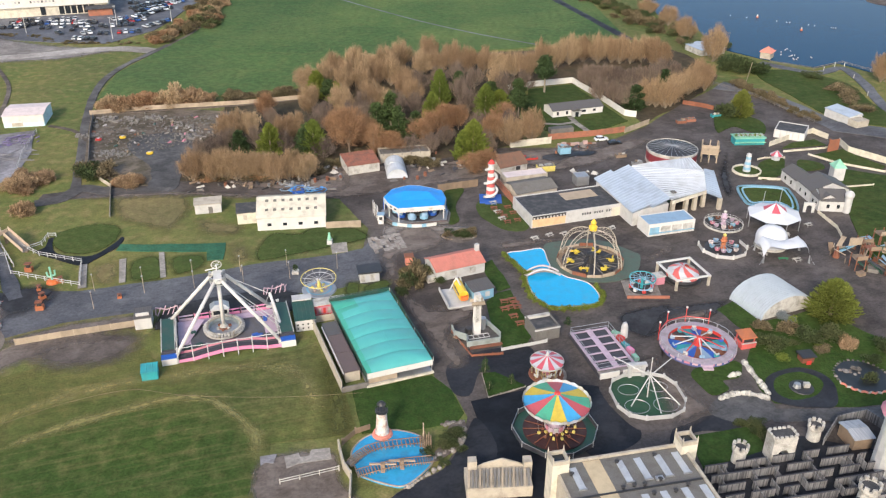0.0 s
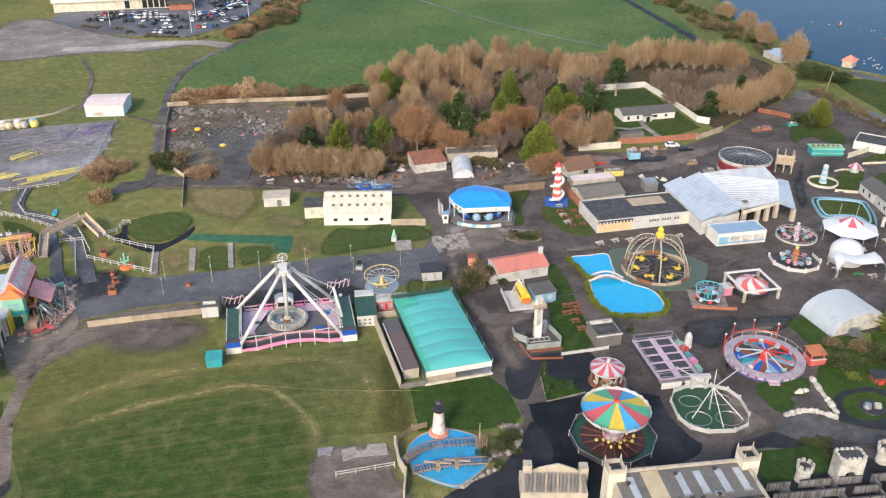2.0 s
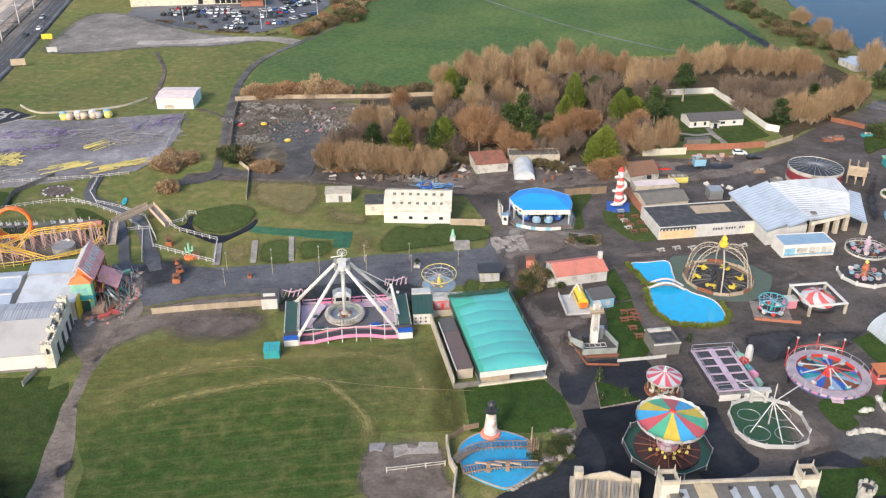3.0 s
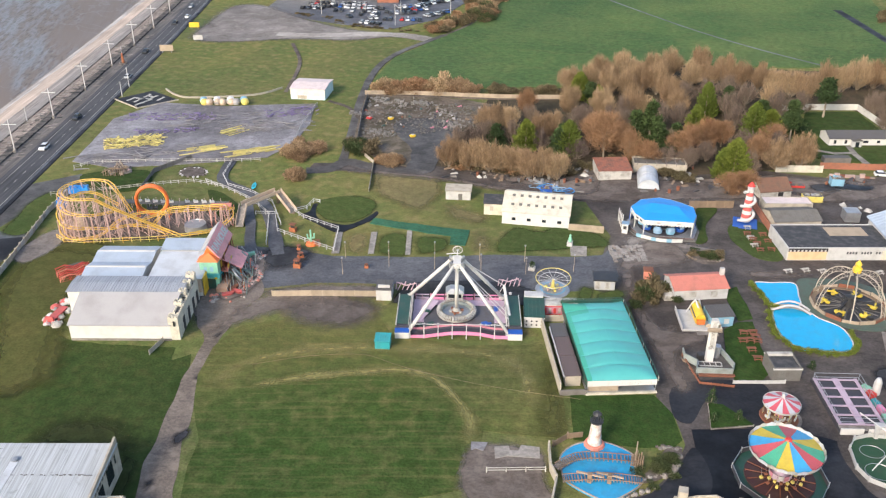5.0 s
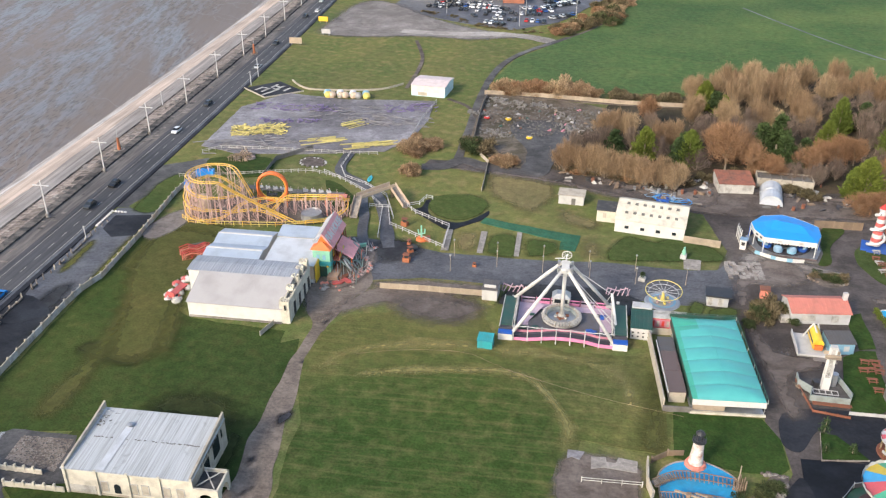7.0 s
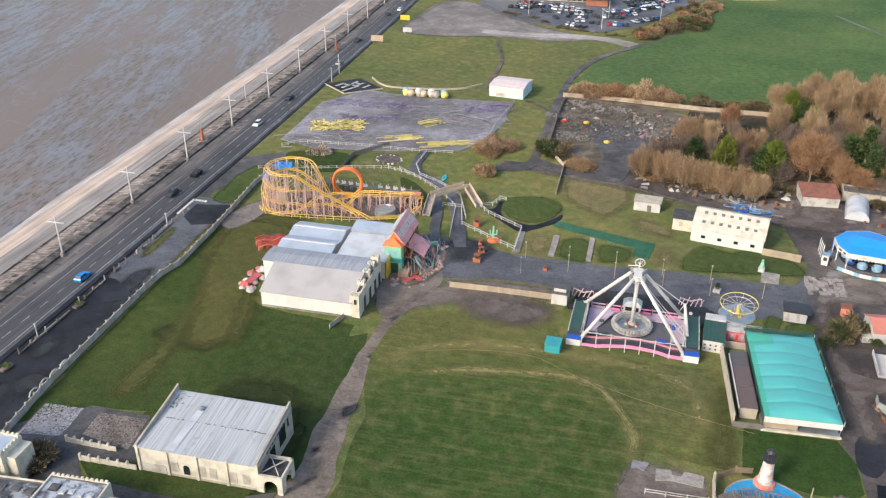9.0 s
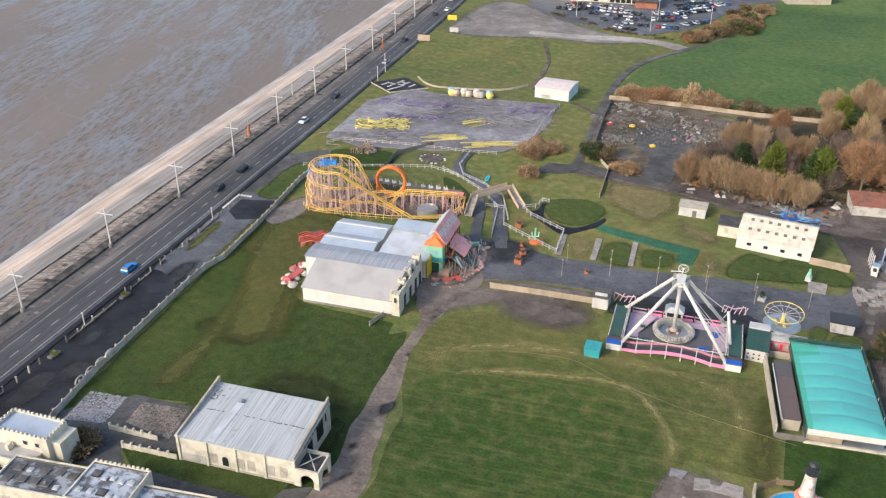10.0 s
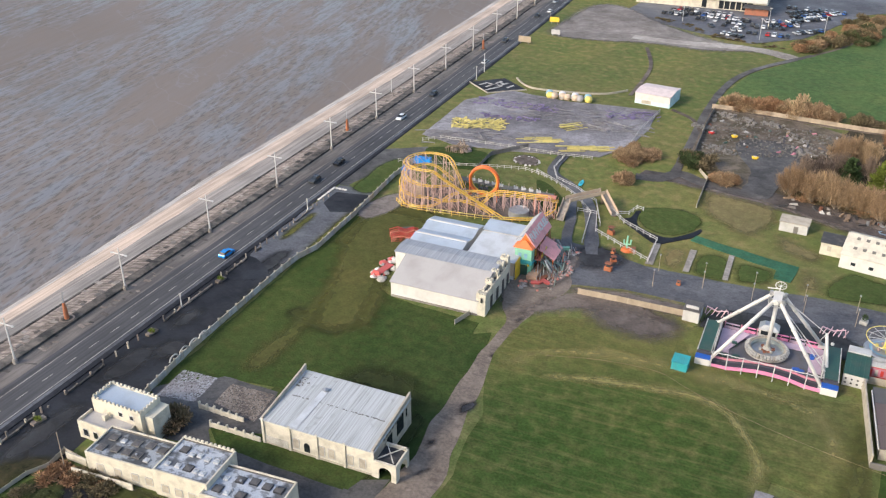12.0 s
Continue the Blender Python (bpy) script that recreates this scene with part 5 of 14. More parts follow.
def sheet_roof(sh, x0, x1, y0, z0, y1, z1, rib=1.0, over=0.25, thick=0.12):
    """A sloping sheet roof from (y0, z0) to (y1, z1), its raised ribs folded in one piece."""
    d = Vector((0, y1 - y0, z1 - z0))
    up = Vector((0, -d.z, d.y)).normalized() * (1 if y1 > y0 else -1)
    a, b = Vector((0, y0, z0)) - d.normalized() * over, Vector((0, y1, z1))
    n = int((x1 - x0) / rib) if rib else 0
    prof = [(x0 - over, thick)]
    for i in range(n + 1 if n else 0):
        x = x0 + (x1 - x0) * i / n
        prof += [(x - 0.07, thick), (x - 0.03, thick + 0.05), (x + 0.03, thick + 0.05), (x + 0.07, thick)]
    prof.append((x1 + over, thick))
    vs, k = [], len(prof)
    for e in (a, b):
        vs += [Vector((x, e.y, e.z)) + up * t for x, t in prof]
    vs += [(x0 - over, a.y, a.z), (x1 + over, a.y, a.z), (x0 - over, b.y, b.z), (x1 + over, b.y, b.z)]
    fs = [(i, i + 1, k + i + 1, k + i) for i in range(k - 1)]
    fs += [(2 * k, 2 * k + 2, 2 * k + 3, 2 * k + 1), (0, k, 2 * k + 2, 2 * k), (k - 1, 2 * k + 1, 2 * k + 3, 2 * k - 1), (2 * k, 2 * k + 1, *range(k - 1, -1, -1)), (2 * k + 3, 2 * k + 2, *range(k, 2 * k))]
    return sh.add(vs, fs)


def hall(name, p0, p1, depth, eave, ridge, wall, roof, label, category="hall", at=0.5, rib=1.0, rear=None):
    """A shed-roofed or gabled hall along its front p0 to p1; the ridge lies at the share 'at' of its depth."""
    house = thing(name, p0, label, category, heading(p0, p1))
    w, ym, rear = dist(p0, p1), depth * at, eave if rear is None else rear
    prof = [(0, 0), (depth, 0), (depth, rear), (ym, ridge), (0, eave)]
    n = len(prof)
    vs = [(0, y, z) for y, z in prof] + [(w, y, z) for y, z in prof]
    part("wall", Shape().add(vs, [tuple(range(n)), tuple(reversed(range(n, 2 * n)))] + [(i, n + i, n + (i + 1) % n, (i + 1) % n) for i in range(n)]), wall, house)
    if at > 0.02:
        part("roof", sheet_roof(Shape(), 0, w, 0, eave, ym, ridge, rib), roof, house)
    if at < 0.98:
        part("roof", sheet_roof(Shape(), 0, w, depth, rear, ym, ridge, rib), roof, house)
    return house, w


def flat_house(name, p0, p1, depth, high, wall, roof, label, category="building", parapet=0.45, crenel=0.0):
    house = thing(name, p0, label, category, heading(p0, p1))
    w = dist(p0, p1)
    part("wall", Shape().box((0, 0, 0), (w, depth, high)), wall, house)
    part("roof", Shape().box((0.25, 0.25, high), (w - 0.25, depth - 0.25, high + 0.06)), roof, house)
    if parapet:
        sh = Shape()
        for a, b in (((0, 0), (w, 0.25)), ((0, depth - 0.25), (w, depth)), ((0, 0.25), (0.25, depth - 0.25)), ((w - 0.25, 0.25), (w, depth - 0.25))):
            sh.box((*a, high), (*b, high + parapet))
        if crenel:
            merlons(house, wall, [(0.12, 0.12), (w - 0.12, 0.12), (w - 0.12, depth - 0.12), (0.12, depth - 0.12), (0.12, 0.12)], high + parapet, crenel)
        part("parapet", sh, wall, house)
    return house, w


def merlons(parent, mat, line, z, size, thick=0.25):
    for a, b in zip(line, line[1:]):
        n = max(2, round(dist(a, b) / (2 * size)))
        for i in range(n):
            t = (i + 0.5) / n
            part("merlon", Shape().block((a[0] + (b[0] - a[0]) * t, a[1] + (b[1] - a[1]) * t, z), (size, thick, size * 0.9), heading(a, b)), mat, parent)


def arch_panel(sh, x0, x1, y0, y1, high, a0, a1, spring):
    """A wall panel along x with one round-headed opening from a0 to a1."""
    r, c = (a1 - a0) / 2, (a0 + a1) / 2
    arc = [(c + r * math.cos(radians(a)), spring + r * math.sin(radians(a))) for a in range(0, 181, 20)]
    left = [(x0, 0), (a0, 0), (a0, spring)] + arc[::-1][:5] + [(c, high), (x0, high)]
    right = [(x1, 0), (x1, high), (c, high)] + arc[::-1][4:] + [(a1, 0)]
    for prof in (left, right):
        n = len(prof)
        sh.add([(x, y0, z) for x, z in prof] + [(x, y1, z) for x, z in prof], [tuple(range(n)), tuple(reversed(range(n, 2 * n)))] + [(i, n + i, n + (i + 1) % n, (i + 1) % n) for i in range(n)])


def round_tower(name, xy, r, high, wall, label, cap=None, crenel=True):
    t = thing(name, xy, label, "tower")
    part("shaft", Shape().lathe([(0, 0), (r * 1.08, 0), (r, high - 1.0), (r * 1.22, high - 0.5), (r * 1.22, high), (0, high)], 16), wall, t)
    if crenel:
        for i in range(8):
            a = radians(i * 45)
            part("merlon", Shape().block((r * 1.1 * math.cos(a), r * 1.1 * math.sin(a), high), (0.35, r * 0.5, 0.7), i * 45), wall, t)
        part("walkway", Shape().lathe([(0, high + 0.02), (r * 0.95, high + 0.02)], 16), DARK_ROOF, t)
    if cap:
        part("cap", Shape().lathe([(r * 1.3, high), (r * 0.9, high + r * 0.7), (0.05, high + r * 1.1)], 16), cap, t, smooth=True)
    return t


# -- exhibition hall with arched porch --
p0, p1 = (-99.3, 67.3), (-79.1, 73.9)
h, w = hall("exhibition_hall", p0, p1, 14.2, 5.0, 5.7, CREAM, HALL_SHEET, "cream hall with a grey sheet roof and arched porch", "hall", at=1.0, rib=0)
for x in (0.0, w - 0.3):
    part("end_wall", Shape().add([(x, 0, 0), (x, 14.4, 0), (x, 14.4, 7.0), (x, 12.5, 6.7), (x, 0, 5.5), (x + 0.35, 0, 0), (x + 0.35, 14.4, 0), (x + 0.35, 14.4, 7.0), (x + 0.35, 12.5, 6.7), (x + 0.35, 0, 5.5)],
                                 [(4, 3, 2, 1, 0), (5, 6, 7, 8, 9), (0, 1, 6, 5), (1, 2, 7, 6), (2, 3, 8, 7), (3, 4, 9, 8), (4, 0, 5, 9)]), IVORY, h)
part("gutter", Shape().box((0, -0.2, 4.85), (w, 0.0, 5.05)), WHITE, h)
part("plinth", Shape().box((0.3, -0.12, 0), (w - 0.3, 0.0, 0.35)), IVORY, h)
for i in range(5):
    part("pilaster", Shape().box((i * w / 4.05, -0.25, 0), (i * w / 4.05 + 0.45, 0.0, 5.2)), CREAM, h)
openings(h, [(x, 0.9, 1.15, 2.0) for x in (6.6, 11.5, 13.4, 16.9, 19.2)], IVORY, "blind_window")
part("arched_window", Shape().lathe([(0, 0), (0.55, 0)], 12, (0, 0, 0)).box((-0.55, -1.4, -0.02), (0.55, 0, 0.0)), GLASSY, h).matrix_basis = pose(8.7, -0.06, 2.1, 90, 0, 0)
part("blind_panel", Shape().box((0.6, -0.1, 0.35), (5.0, 0.0, 1.7)), WHITE_DIRTY, h)
for y, z, d, e in ((4.8, 1.2, 2.0, 2.8), (8.6, 1.6, 2.6, 3.4), (12.2, 3.2, 0.5, 1.6)):
    part("opening", Shape().box((w + 0.04, y, z), (w + 0.10, y + d, z + e)), GLASSY, h)
for i in range(7):
    part("lettering_bar", Shape().box((w + 0.06, 3.6 + i * 1.05, 4.3 + i * 0.08), (w + 0.12, 4.2 + i * 1.05, 5.1 + i * 0.08)), FELT, h)
part("vent", Shape().lathe([(0.4, 0), (0.4, 0.5), (0.6, 0.5), (0, 0.75)], 10, (6.6, 10.3, 5.5)), STEEL, h)
rng = random.Random(91)
moss = Shape()
for i in range(46):
    x = rng.choice((rng.uniform(1.6, 5.2), rng.uniform(6.0, 20.4), rng.uniform(10.5, 20.4)))
    moss.block((x, 7.2 + rng.uniform(-0.12, 0.12), 5.46), (rng.uniform(0.10, 0.5), rng.uniform(0.06, 0.15), 0.08), rng.uniform(-6, 6))
for i in range(16):
    moss.block((rng.uniform(1.0, 3.4), rng.uniform(9.5, 13.4), 5.62), (rng.uniform(0.2, 0.5), rng.uniform(0.1, 0.3), 0.14), rng.uniform(-40, 40))
tagged(part("roof_moss", moss, FELT, h), "dark moss along the sheet lap", kind="stuff")
rods("stay", h, STEEL, [((0.35, y, 6.4), (2.0 + 0.2 * k, y + 0.5, 5.75)) for k, y in enumerate((10.6, 11.7, 12.8))], 0.05)
part("roof_strip", Shape().add([(5.6, 0.1, 5.20), (6.9, 0.1, 5.20), (7.3, 10.0, 5.68), (6.0, 10.0, 5.68)], [(0, 1, 2, 3)]), SILVER_ROOF, h)
porch = Shape()
arch_panel(porch, w + 0.1, w + 4.2, -0.3, 0.1, 3.6, w + 1.0, w + 3.3, 1.5)
arch_panel(porch, 0, 4.6, -0.15, 0.15, 3.6, 0.9, 3.7, 1.3)
k = len(porch.v) // 2
for i in range(k, len(porch.v)):
    v = porch.v[i]
    porch.v[i] = Vector((w + 4.05 - v.y, v.x + 0.1, v.z))
porch.box((w + 0.1, 4.4, 0), (w + 4.2, 4.7, 3.6))
part("porch", porch, CREAM, h)
part("porch_roof", Shape().box((w + 0.1, 0.1, 2.9), (w + 3.9, 4.4, 3.0)), DARK_ROOF, h)
part("porch_beam", Shape().beam((w + 0.5, 0.4, 3.6), (w + 3.6, 4.0, 3.9), 0.15).beam((w + 3.4, 0.4, 3.5), (w + 0.6, 4.0, 3.9), 0.15), WHITE_DIRTY, h)

# -- seafront office with battlements, and the long flat-roofed arcade --
a, b = Vector((-124.6, 50.6)), Vector((-114.4, 53.7))
h, w = flat_house("seafront_office", tuple(a), tuple(b), 5.0, 5.8, CREAM, BLUE_ROOF, "two-storey cream building with battlements", "building", 0.4, 0.42)
part("terrace", Shape().box((-0.6, -3.4, 0), (w - 1.6, 0.0, 3.2)), CREAM, h)
part("terrace_roof", Shape().box((-0.3, -3.1, 3.2), (w - 1.9, 0, 3.26)), PALE_ROOF, h)
part("terrace_parapet", Shape().box((-0.6, -3.4, 3.2), (w - 1.6, -3.15, 3.75)).box((-0.6, -3.4, 3.2), (-0.35, 0, 3.75)), CREAM, h)
part("chimney", Shape().box((3.2, -1.4, 3.2), (3.8, -0.4, 4.4)), CREAM, h)
part("annexe", Shape().box((w - 0.8, 0.8, 0), (w + 1.8, 5.0, 5.2)), CREAM, h)
openings(h, [(1.0, 0.8, 1.0, 1.4, -3.4), (3.2, 0.8, 1.0, 1.4, -3.4), (6.2, 4.2, 0.8, 0.8), (8.6, 4.2, 0.8, 0.8)])
for p, q, d, high, roof in ((Vector((-114.9, 43.6)), Vector((-102.4, 48.5)), 6.9, 4.1, ARCADE_DARK), (Vector((-102.2, 48.1)), Vector((-92.8, 51.6)), 8.3, 4.9, ARCADE_PALE), (Vector((-93.0, 50.3)), Vector((-81.0, 55.0)), 7.4, 4.0, ARCADE_PALE)):
    h, w = flat_house("arcade_block", tuple(p), tuple(q), d, high, CREAM, roof, "cream flat-roofed arcade block with roof lights", "building", 0.35)
    h["group"] = "seafront arcade blocks"
    if high > 4.5:
        merlons(h, CREAM, [(0.12, d - 0.12), (w - 0.12, d - 0.12)], high + 0.35, 0.4)
    rng = random.Random(int(w * 10))
    tall = high > 4.5
    for i in range(10):
        x, y = 1.0 + (i % 5) * (w - 1.8) / 5 + (0.5 if i > 4 else 0.0) + rng.uniform(-0.15, 0.25), d * (0.20 if i < 5 else 0.58) + rng.uniform(-0.25, 0.35)
        dark = (i in (2, 5)) if tall else (i not in (4, 6) if roof is ARCADE_DARK else i not in (1, 3, 5))
        k = 1.18 if dark else 0.72
        box = part("roof_light", Shape().box((x, y, high), (x + 1.25 * k, y + 1.2 * k, high + 0.28)), (FELT if roof is ARCADE_DARK else DARK) if dark else WHITE, h)
        e = 0.10
        cap = Shape().add([(x + e, y + e, high + 0.28), (x + 1.25 * k - e, y + e, high + 0.28), (x + 1.25 * k - e, y + 1.2 * k - e, high + 0.28), (x + e, y + 1.2 * k - e, high + 0.28),
                           (x + 0.45 * k, y + 0.45 * k, high + 0.36), (x + 0.8 * k, y + 0.45 * k, high + 0.36), (x + 0.8 * k, y + 0.75 * k, high + 0.36), (x + 0.45 * k, y + 0.75 * k, high + 0.36)],
                          [(0, 1, 5, 4), (1, 2, 6, 5), (2, 3, 7, 6), (3, 0, 4, 7), (4, 5, 6, 7)])
        part("pane", cap, SLATE if dark else SKYLIGHT, box)
    for i in range(3):
        x, y = rng.uniform(1.0, w - 1.5), rng.uniform(0.8, d - 1.2)
        part("roof_vent", Shape().cyl((x, y, high), (x, y, high + 0.55), 0.12, 0.12, 8).cyl((x, y, high + 0.5), (x, y, high + 0.62), 0.2, 0.2, 8), STEEL, h)
    part("flashing", Shape().box((0.25, 0.25, high + 0.06), (w - 0.25, 0.5, high + 0.16)).box((0.25, d - 0.5, high + 0.06), (w - 0.25, d - 0.25, high + 0.16)), FELT, h)
    openings(h, [(w * t, 1.0, 1.3, 1.5) for t in (0.2, 0.45, 0.7, 0.9)], IVORY, "blind_window")
for i in range(3):
    part("lettering_bar", Shape().box((2.0 + i * 0.8, -0.08, 3.4), (2.55 + i * 0.8, 0.0, 4.1)), DARK, h)

# -- the fun house and its halls --
FH0, FH1 = (-116.9, 116.8), (-97.3, 123.0)
h, w = hall("fun_hall", FH0, FH1, 8.7, 3.5, 6.2, CHALK, PALE_ROOF, "white hall with a pale grey pitched roof", "hall", at=0.97, rib=0)
part("plinth", Shape().box((0.2, -0.4, 0), (w, -0.01, 0.3)), CONC, h)
FHR = heading(FH0, FH1)
FHM = pose(*FH0, 0, 0, 0, FHR)


def fh(x, y):
    p = FHM @ Vector((x, y, 0))
    return (p.x, p.y)


h, w = hall("ribbed_hall", fh(-3.2, 8.9), fh(21.0, 8.9), 6.2, 6.0, 6.3, CHALK, RIDGE_SHEET, "white-walled hall with a grey ribbed roof", "hall", at=0.5, rib=0.6)
for x0, x1, y0, y1, z0, z1, roof in ((-3.4, 9.6, 17.0, 24.0, 4.6, 5.4, BLUE_ROOF), (-3.4, 9.6, 24.2, 31.5, 4.6, 5.4, BLUE_ROOF), (11.2, 22.6, 17.2, 28.0, 4.4, 5.4, SILVER_ROOF), (11.0, 22.8, 28.3, 33.0, 5.6, 6.2, BLUE_ROOF)):
    h, w = hall("low_hall", fh(x0, y0), fh(x1, y0), y1 - y0, z0, z1, CHALK, roof, "low white hall with a pale blue sheet roof", "hall", at=0.5 if x0 < 0 else 0.97, rib=0)
    if x0 < 0:
        part("ridge_cap", Shape().box((0, (y1 - y0) / 2 - 0.28, z1 + 0.10), (w, (y1 - y0) / 2 + 0.28, z1 + 0.24)), CHALK, h)
    elif roof is SILVER_ROOF:
        part("front_board", Shape().box((0.1, -0.12, 1.0), (w, -0.01, z0 - 0.05)), PEACH, h, "peach painted upper front")
part("walkway_cover", Shape().box((w + 0.1, -11.0, 0), (w + 0.3, -0.1, 4.6)), YELLOW, h)
wall_y = flat_house("mock_castle", fh(20.8, 0.4), fh(22.2, 0.4), 15.5, 4.8, CREAM, FELT, "cream mock-castle front with battlements", "facade", 0.3, 0.42)[0]
for y, s, z in ((-0.4, 1.7, 5.2), (4.6, 1.2, 5.8), (8.4, 1.2, 6.2), (11.6, 1.2, 6.4), (14.2, 1.4, 6.8)):
    t = part("turret", Shape().box((-0.6, y, 0), (-0.6 + s + 0.4, y + s, z)), CREAM, wall_y)
    merlons(t, CREAM, [(-0.5, y + 0.1), (-0.3 + s, y + 0.1), (-0.3 + s, y + s - 0.1), (-0.5, y + s - 0.1), (-0.5, y + 0.1)], z, 0.34, 0.25)
for y in (3.0, 6.6, 10.2, 13.2):
    part("archway", Shape().box((1.38, y, 0.0), (1.46, y + 1.3, 3.2)), DARK, wall_y)
part("arrow_slit", Shape().box((0.5, -0.68, 3.4), (0.9, -0.6, 4.6)), DARK, wall_y)

fun = thing("fun_house", (-98.5, 145.6), "gaudy fun house front with a pink sign roof", "fun house", FHR + 90)
# local x runs along the front, y to the back (away from the plaza)
part("front_wall", Shape().box((0.6, 0.8, 0), (11.8, 4.2, 6.8)), WOOD_RED, fun, "rust brown painted front")
part("rock_base", Shape().box((-3.4, -1.4, 0), (0.2, 1.0, 1.2)).box((0.2, -1.2, 0), (11.4, 0.6, 0.8)), paint("rusty_rockwork", (0.52, 0.33, 0.22), 0.85, dirt=0.4), fun, "rust-coloured low rockwork base")
sh = Shape().add([(-0.2, 0.0, 6.8), (12.0, 0.0, 6.8), (12.0, 2.6, 10.2), (-0.2, 2.6, 10.2), (-0.2, 0.2, 6.6), (12.0, 0.2, 6.6), (12.0, 2.8, 10.0), (-0.2, 2.8, 10.0)], [(0, 1, 2, 3), (7, 6, 5, 4), (0, 4, 5, 1), (2, 6, 7, 3), (1, 5, 6, 2), (3, 7, 4, 0)])
part("sign_roof", sh, SALMON, fun, "faded pink roof that carries the sign")
part("back_roof", sheet_roof(Shape(), 0, 11.8, 4.6, 8.2, 2.7, 10.1, 0.9), GREY_ROOF, fun, "grey sheet roof behind the sign")
part("gable", Shape().add([(-0.1, 0.1, 6.7), (-0.1, 4.4, 6.7), (-0.1, 2.7, 10.0), (0.3, 0.1, 6.7), (0.3, 4.4, 6.7), (0.3, 2.7, 10.0)], [(0, 2, 1), (3, 4, 5), (0, 1, 4, 3), (1, 2, 5, 4), (2, 0, 3, 5)]), ORANGE, fun)
part("lower_canopy", sheet_roof(Shape(), 3.0, 9.6, -3.4, 2.9, 0.6, 5.0, 0), SALMON, fun)
rods("canopy_post", fun, ORANGE, [((x, -3.2, 0), (x, -3.2, 3.0)) for x in (3.2, 6.3, 9.4)], 0.15)
tower = part("side_tower", Shape().box((-1.5, 0.6, 0), (0.6, 4.6, 7.0)), MINT, fun, "teal tower at the corner")
part("tower_balcony", Shape().box((-1.8, 0.3, 3.0), (0.7, 4.8, 3.3)).box((-1.8, 0.3, 3.3), (-1.65, 4.8, 4.0)), TEAL, tower)
part("tower_door", Shape().box((-1.56, 1.4, 0.0), (-1.49, 3.6, 2.6)), DARK_GREEN, tower)
part("tower_window", Shape().box((-1.56, 1.6, 4.4), (-1.49, 2.3, 5.6)).box((-1.56, 3.0, 4.4), (-1.49, 3.7, 5.6)), PALE_BLUE, tower)
part("tower_lamp", Shape().lathe([(0, 0.5), (0.3, 0.35), (0.3, 0.0)], 8, (-1.7, 1.2, 2.7)), YELLOW, tower)
part("tower_roof", Shape().add([(-2.0, 0.2, 7.0), (1.0, 0.2, 7.0), (1.0, 5.0, 7.0), (-2.0, 5.0, 7.0), (-0.4, 2.6, 8.6)], [(0, 1, 4), (1, 2, 4), (2, 3, 4), (3, 0, 4), (3, 2, 1, 0)]), ORANGE, fun)
rods("front_beam", fun, WOOD_RED, [((x, -0.2, 0), (x + 0.3, 0.4, 6.6)) for x in (1.4, 2.9, 9.9, 11.4)], 0.14)
part("front_gallery", Shape().box((1.0, -0.9, 3.0), (11.6, 0.7, 3.2)).box((1.0, -0.9, 3.2), (11.6, -0.8, 4.0)), CORAL, fun)
rng = random.Random(61)
for i in range(9):
    part("painted_shape", Shape().lathe([(0, 0.1), (rng.uniform(0.3, 0.6), 0.08), (0.1, 0.0)], 8), (YELLOW, ORANGE, YELLOW, MINT)[i % 4], fun).matrix_basis = pose(1.2 + 0.55 * i, -0.95 + 0.05 * (i % 3), 3.6 + 1.4 * rng.random(), 90)
for x, z, mat in ((1.8, 3.6, YELLOW), (4.2, 4.9, YELLOW), (8.6, 3.4, TEAL), (10.2, 4.9, ORANGE), (6.4, 5.2, ORANGE), (2.2, 1.2, TEAL)):
    part("painted_panel", Shape().box((x, 0.68, z), (x + 1.3, 0.78, z + 1.5)), mat, fun)
curve = bpy.data.curves.new("sign_text", "FONT")
curve.body, curve.size, curve.extrude, curve.align_x = "FUN HOUSE", 2.5, 0.04, "CENTER"
curve.offset = 0.07
txt = new("lettering", curve)
txt.data.materials.append(CHALK)
txt.parent = fun
slope = math.degrees(math.atan2(3.4, 2.6))
txt.matrix_basis = pose(5.9, 0.95, 8.05, slope, 0, 0) @ pose(0, 0.0, 0.06) @ Matrix.Diagonal((0.82, 1.0, 1.0, 1.0))

# -- halls behind the avenue --
h, w = hall("cream_hall", (-46.9, 195.8), (-29.9, 197.9), 13.5, 3.5, 6.2, CHALK, CREAM, "cream hall with rows of small windows", "hall", at=0.5, rib=0)
openings(h, [(x, 1.2, 1.0, 0.8) for x in (3.0, 6.9, 10.8, 14.7)])
for row, n, t in ((0, 7, 0.36), (1, 7, 0.80)):
    for i in range(n):
        x, y = 2.4 + i * 2.05, 6.75 * t
        part("roof_light", Shape().box((x - 0.4, -0.4, 0.1), (x + 0.4, 0.4, 0.24), pose(0, y, 3.5 + 2.7 * t, 21.8)), FELT, h)
h, w = hall("pump_house", (-52.7, 199.3), (-48.0, 200.3), 5.5, 3.2, 3.7, CREAM, DARK_ROOF, "small cream outbuilding with a dark flat roof", "outbuilding", at=0.9, rib=0)
openings(h, [(2.0, 1.2, 0.9, 1.3)], IVORY, "blind_window")
h, w = hall("store_hut", (-65.1, 205.1), (-58.5, 206.6), 4.5, 2.6, 2.9, WHITE, IVORY, "low white store hut with worn paint", "hut", at=0.9, rib=0)
openings(h, [(4.0, 0.0, 1.1, 1.9)], FELT, "door")
tagged(part("plank_screen", Shape().wall([(-29.7, 197.2), (-21.1, 198.3)], 1.9, 0.2), WOOD_PALE), "pale timber screen beside the cream hall", "fence")

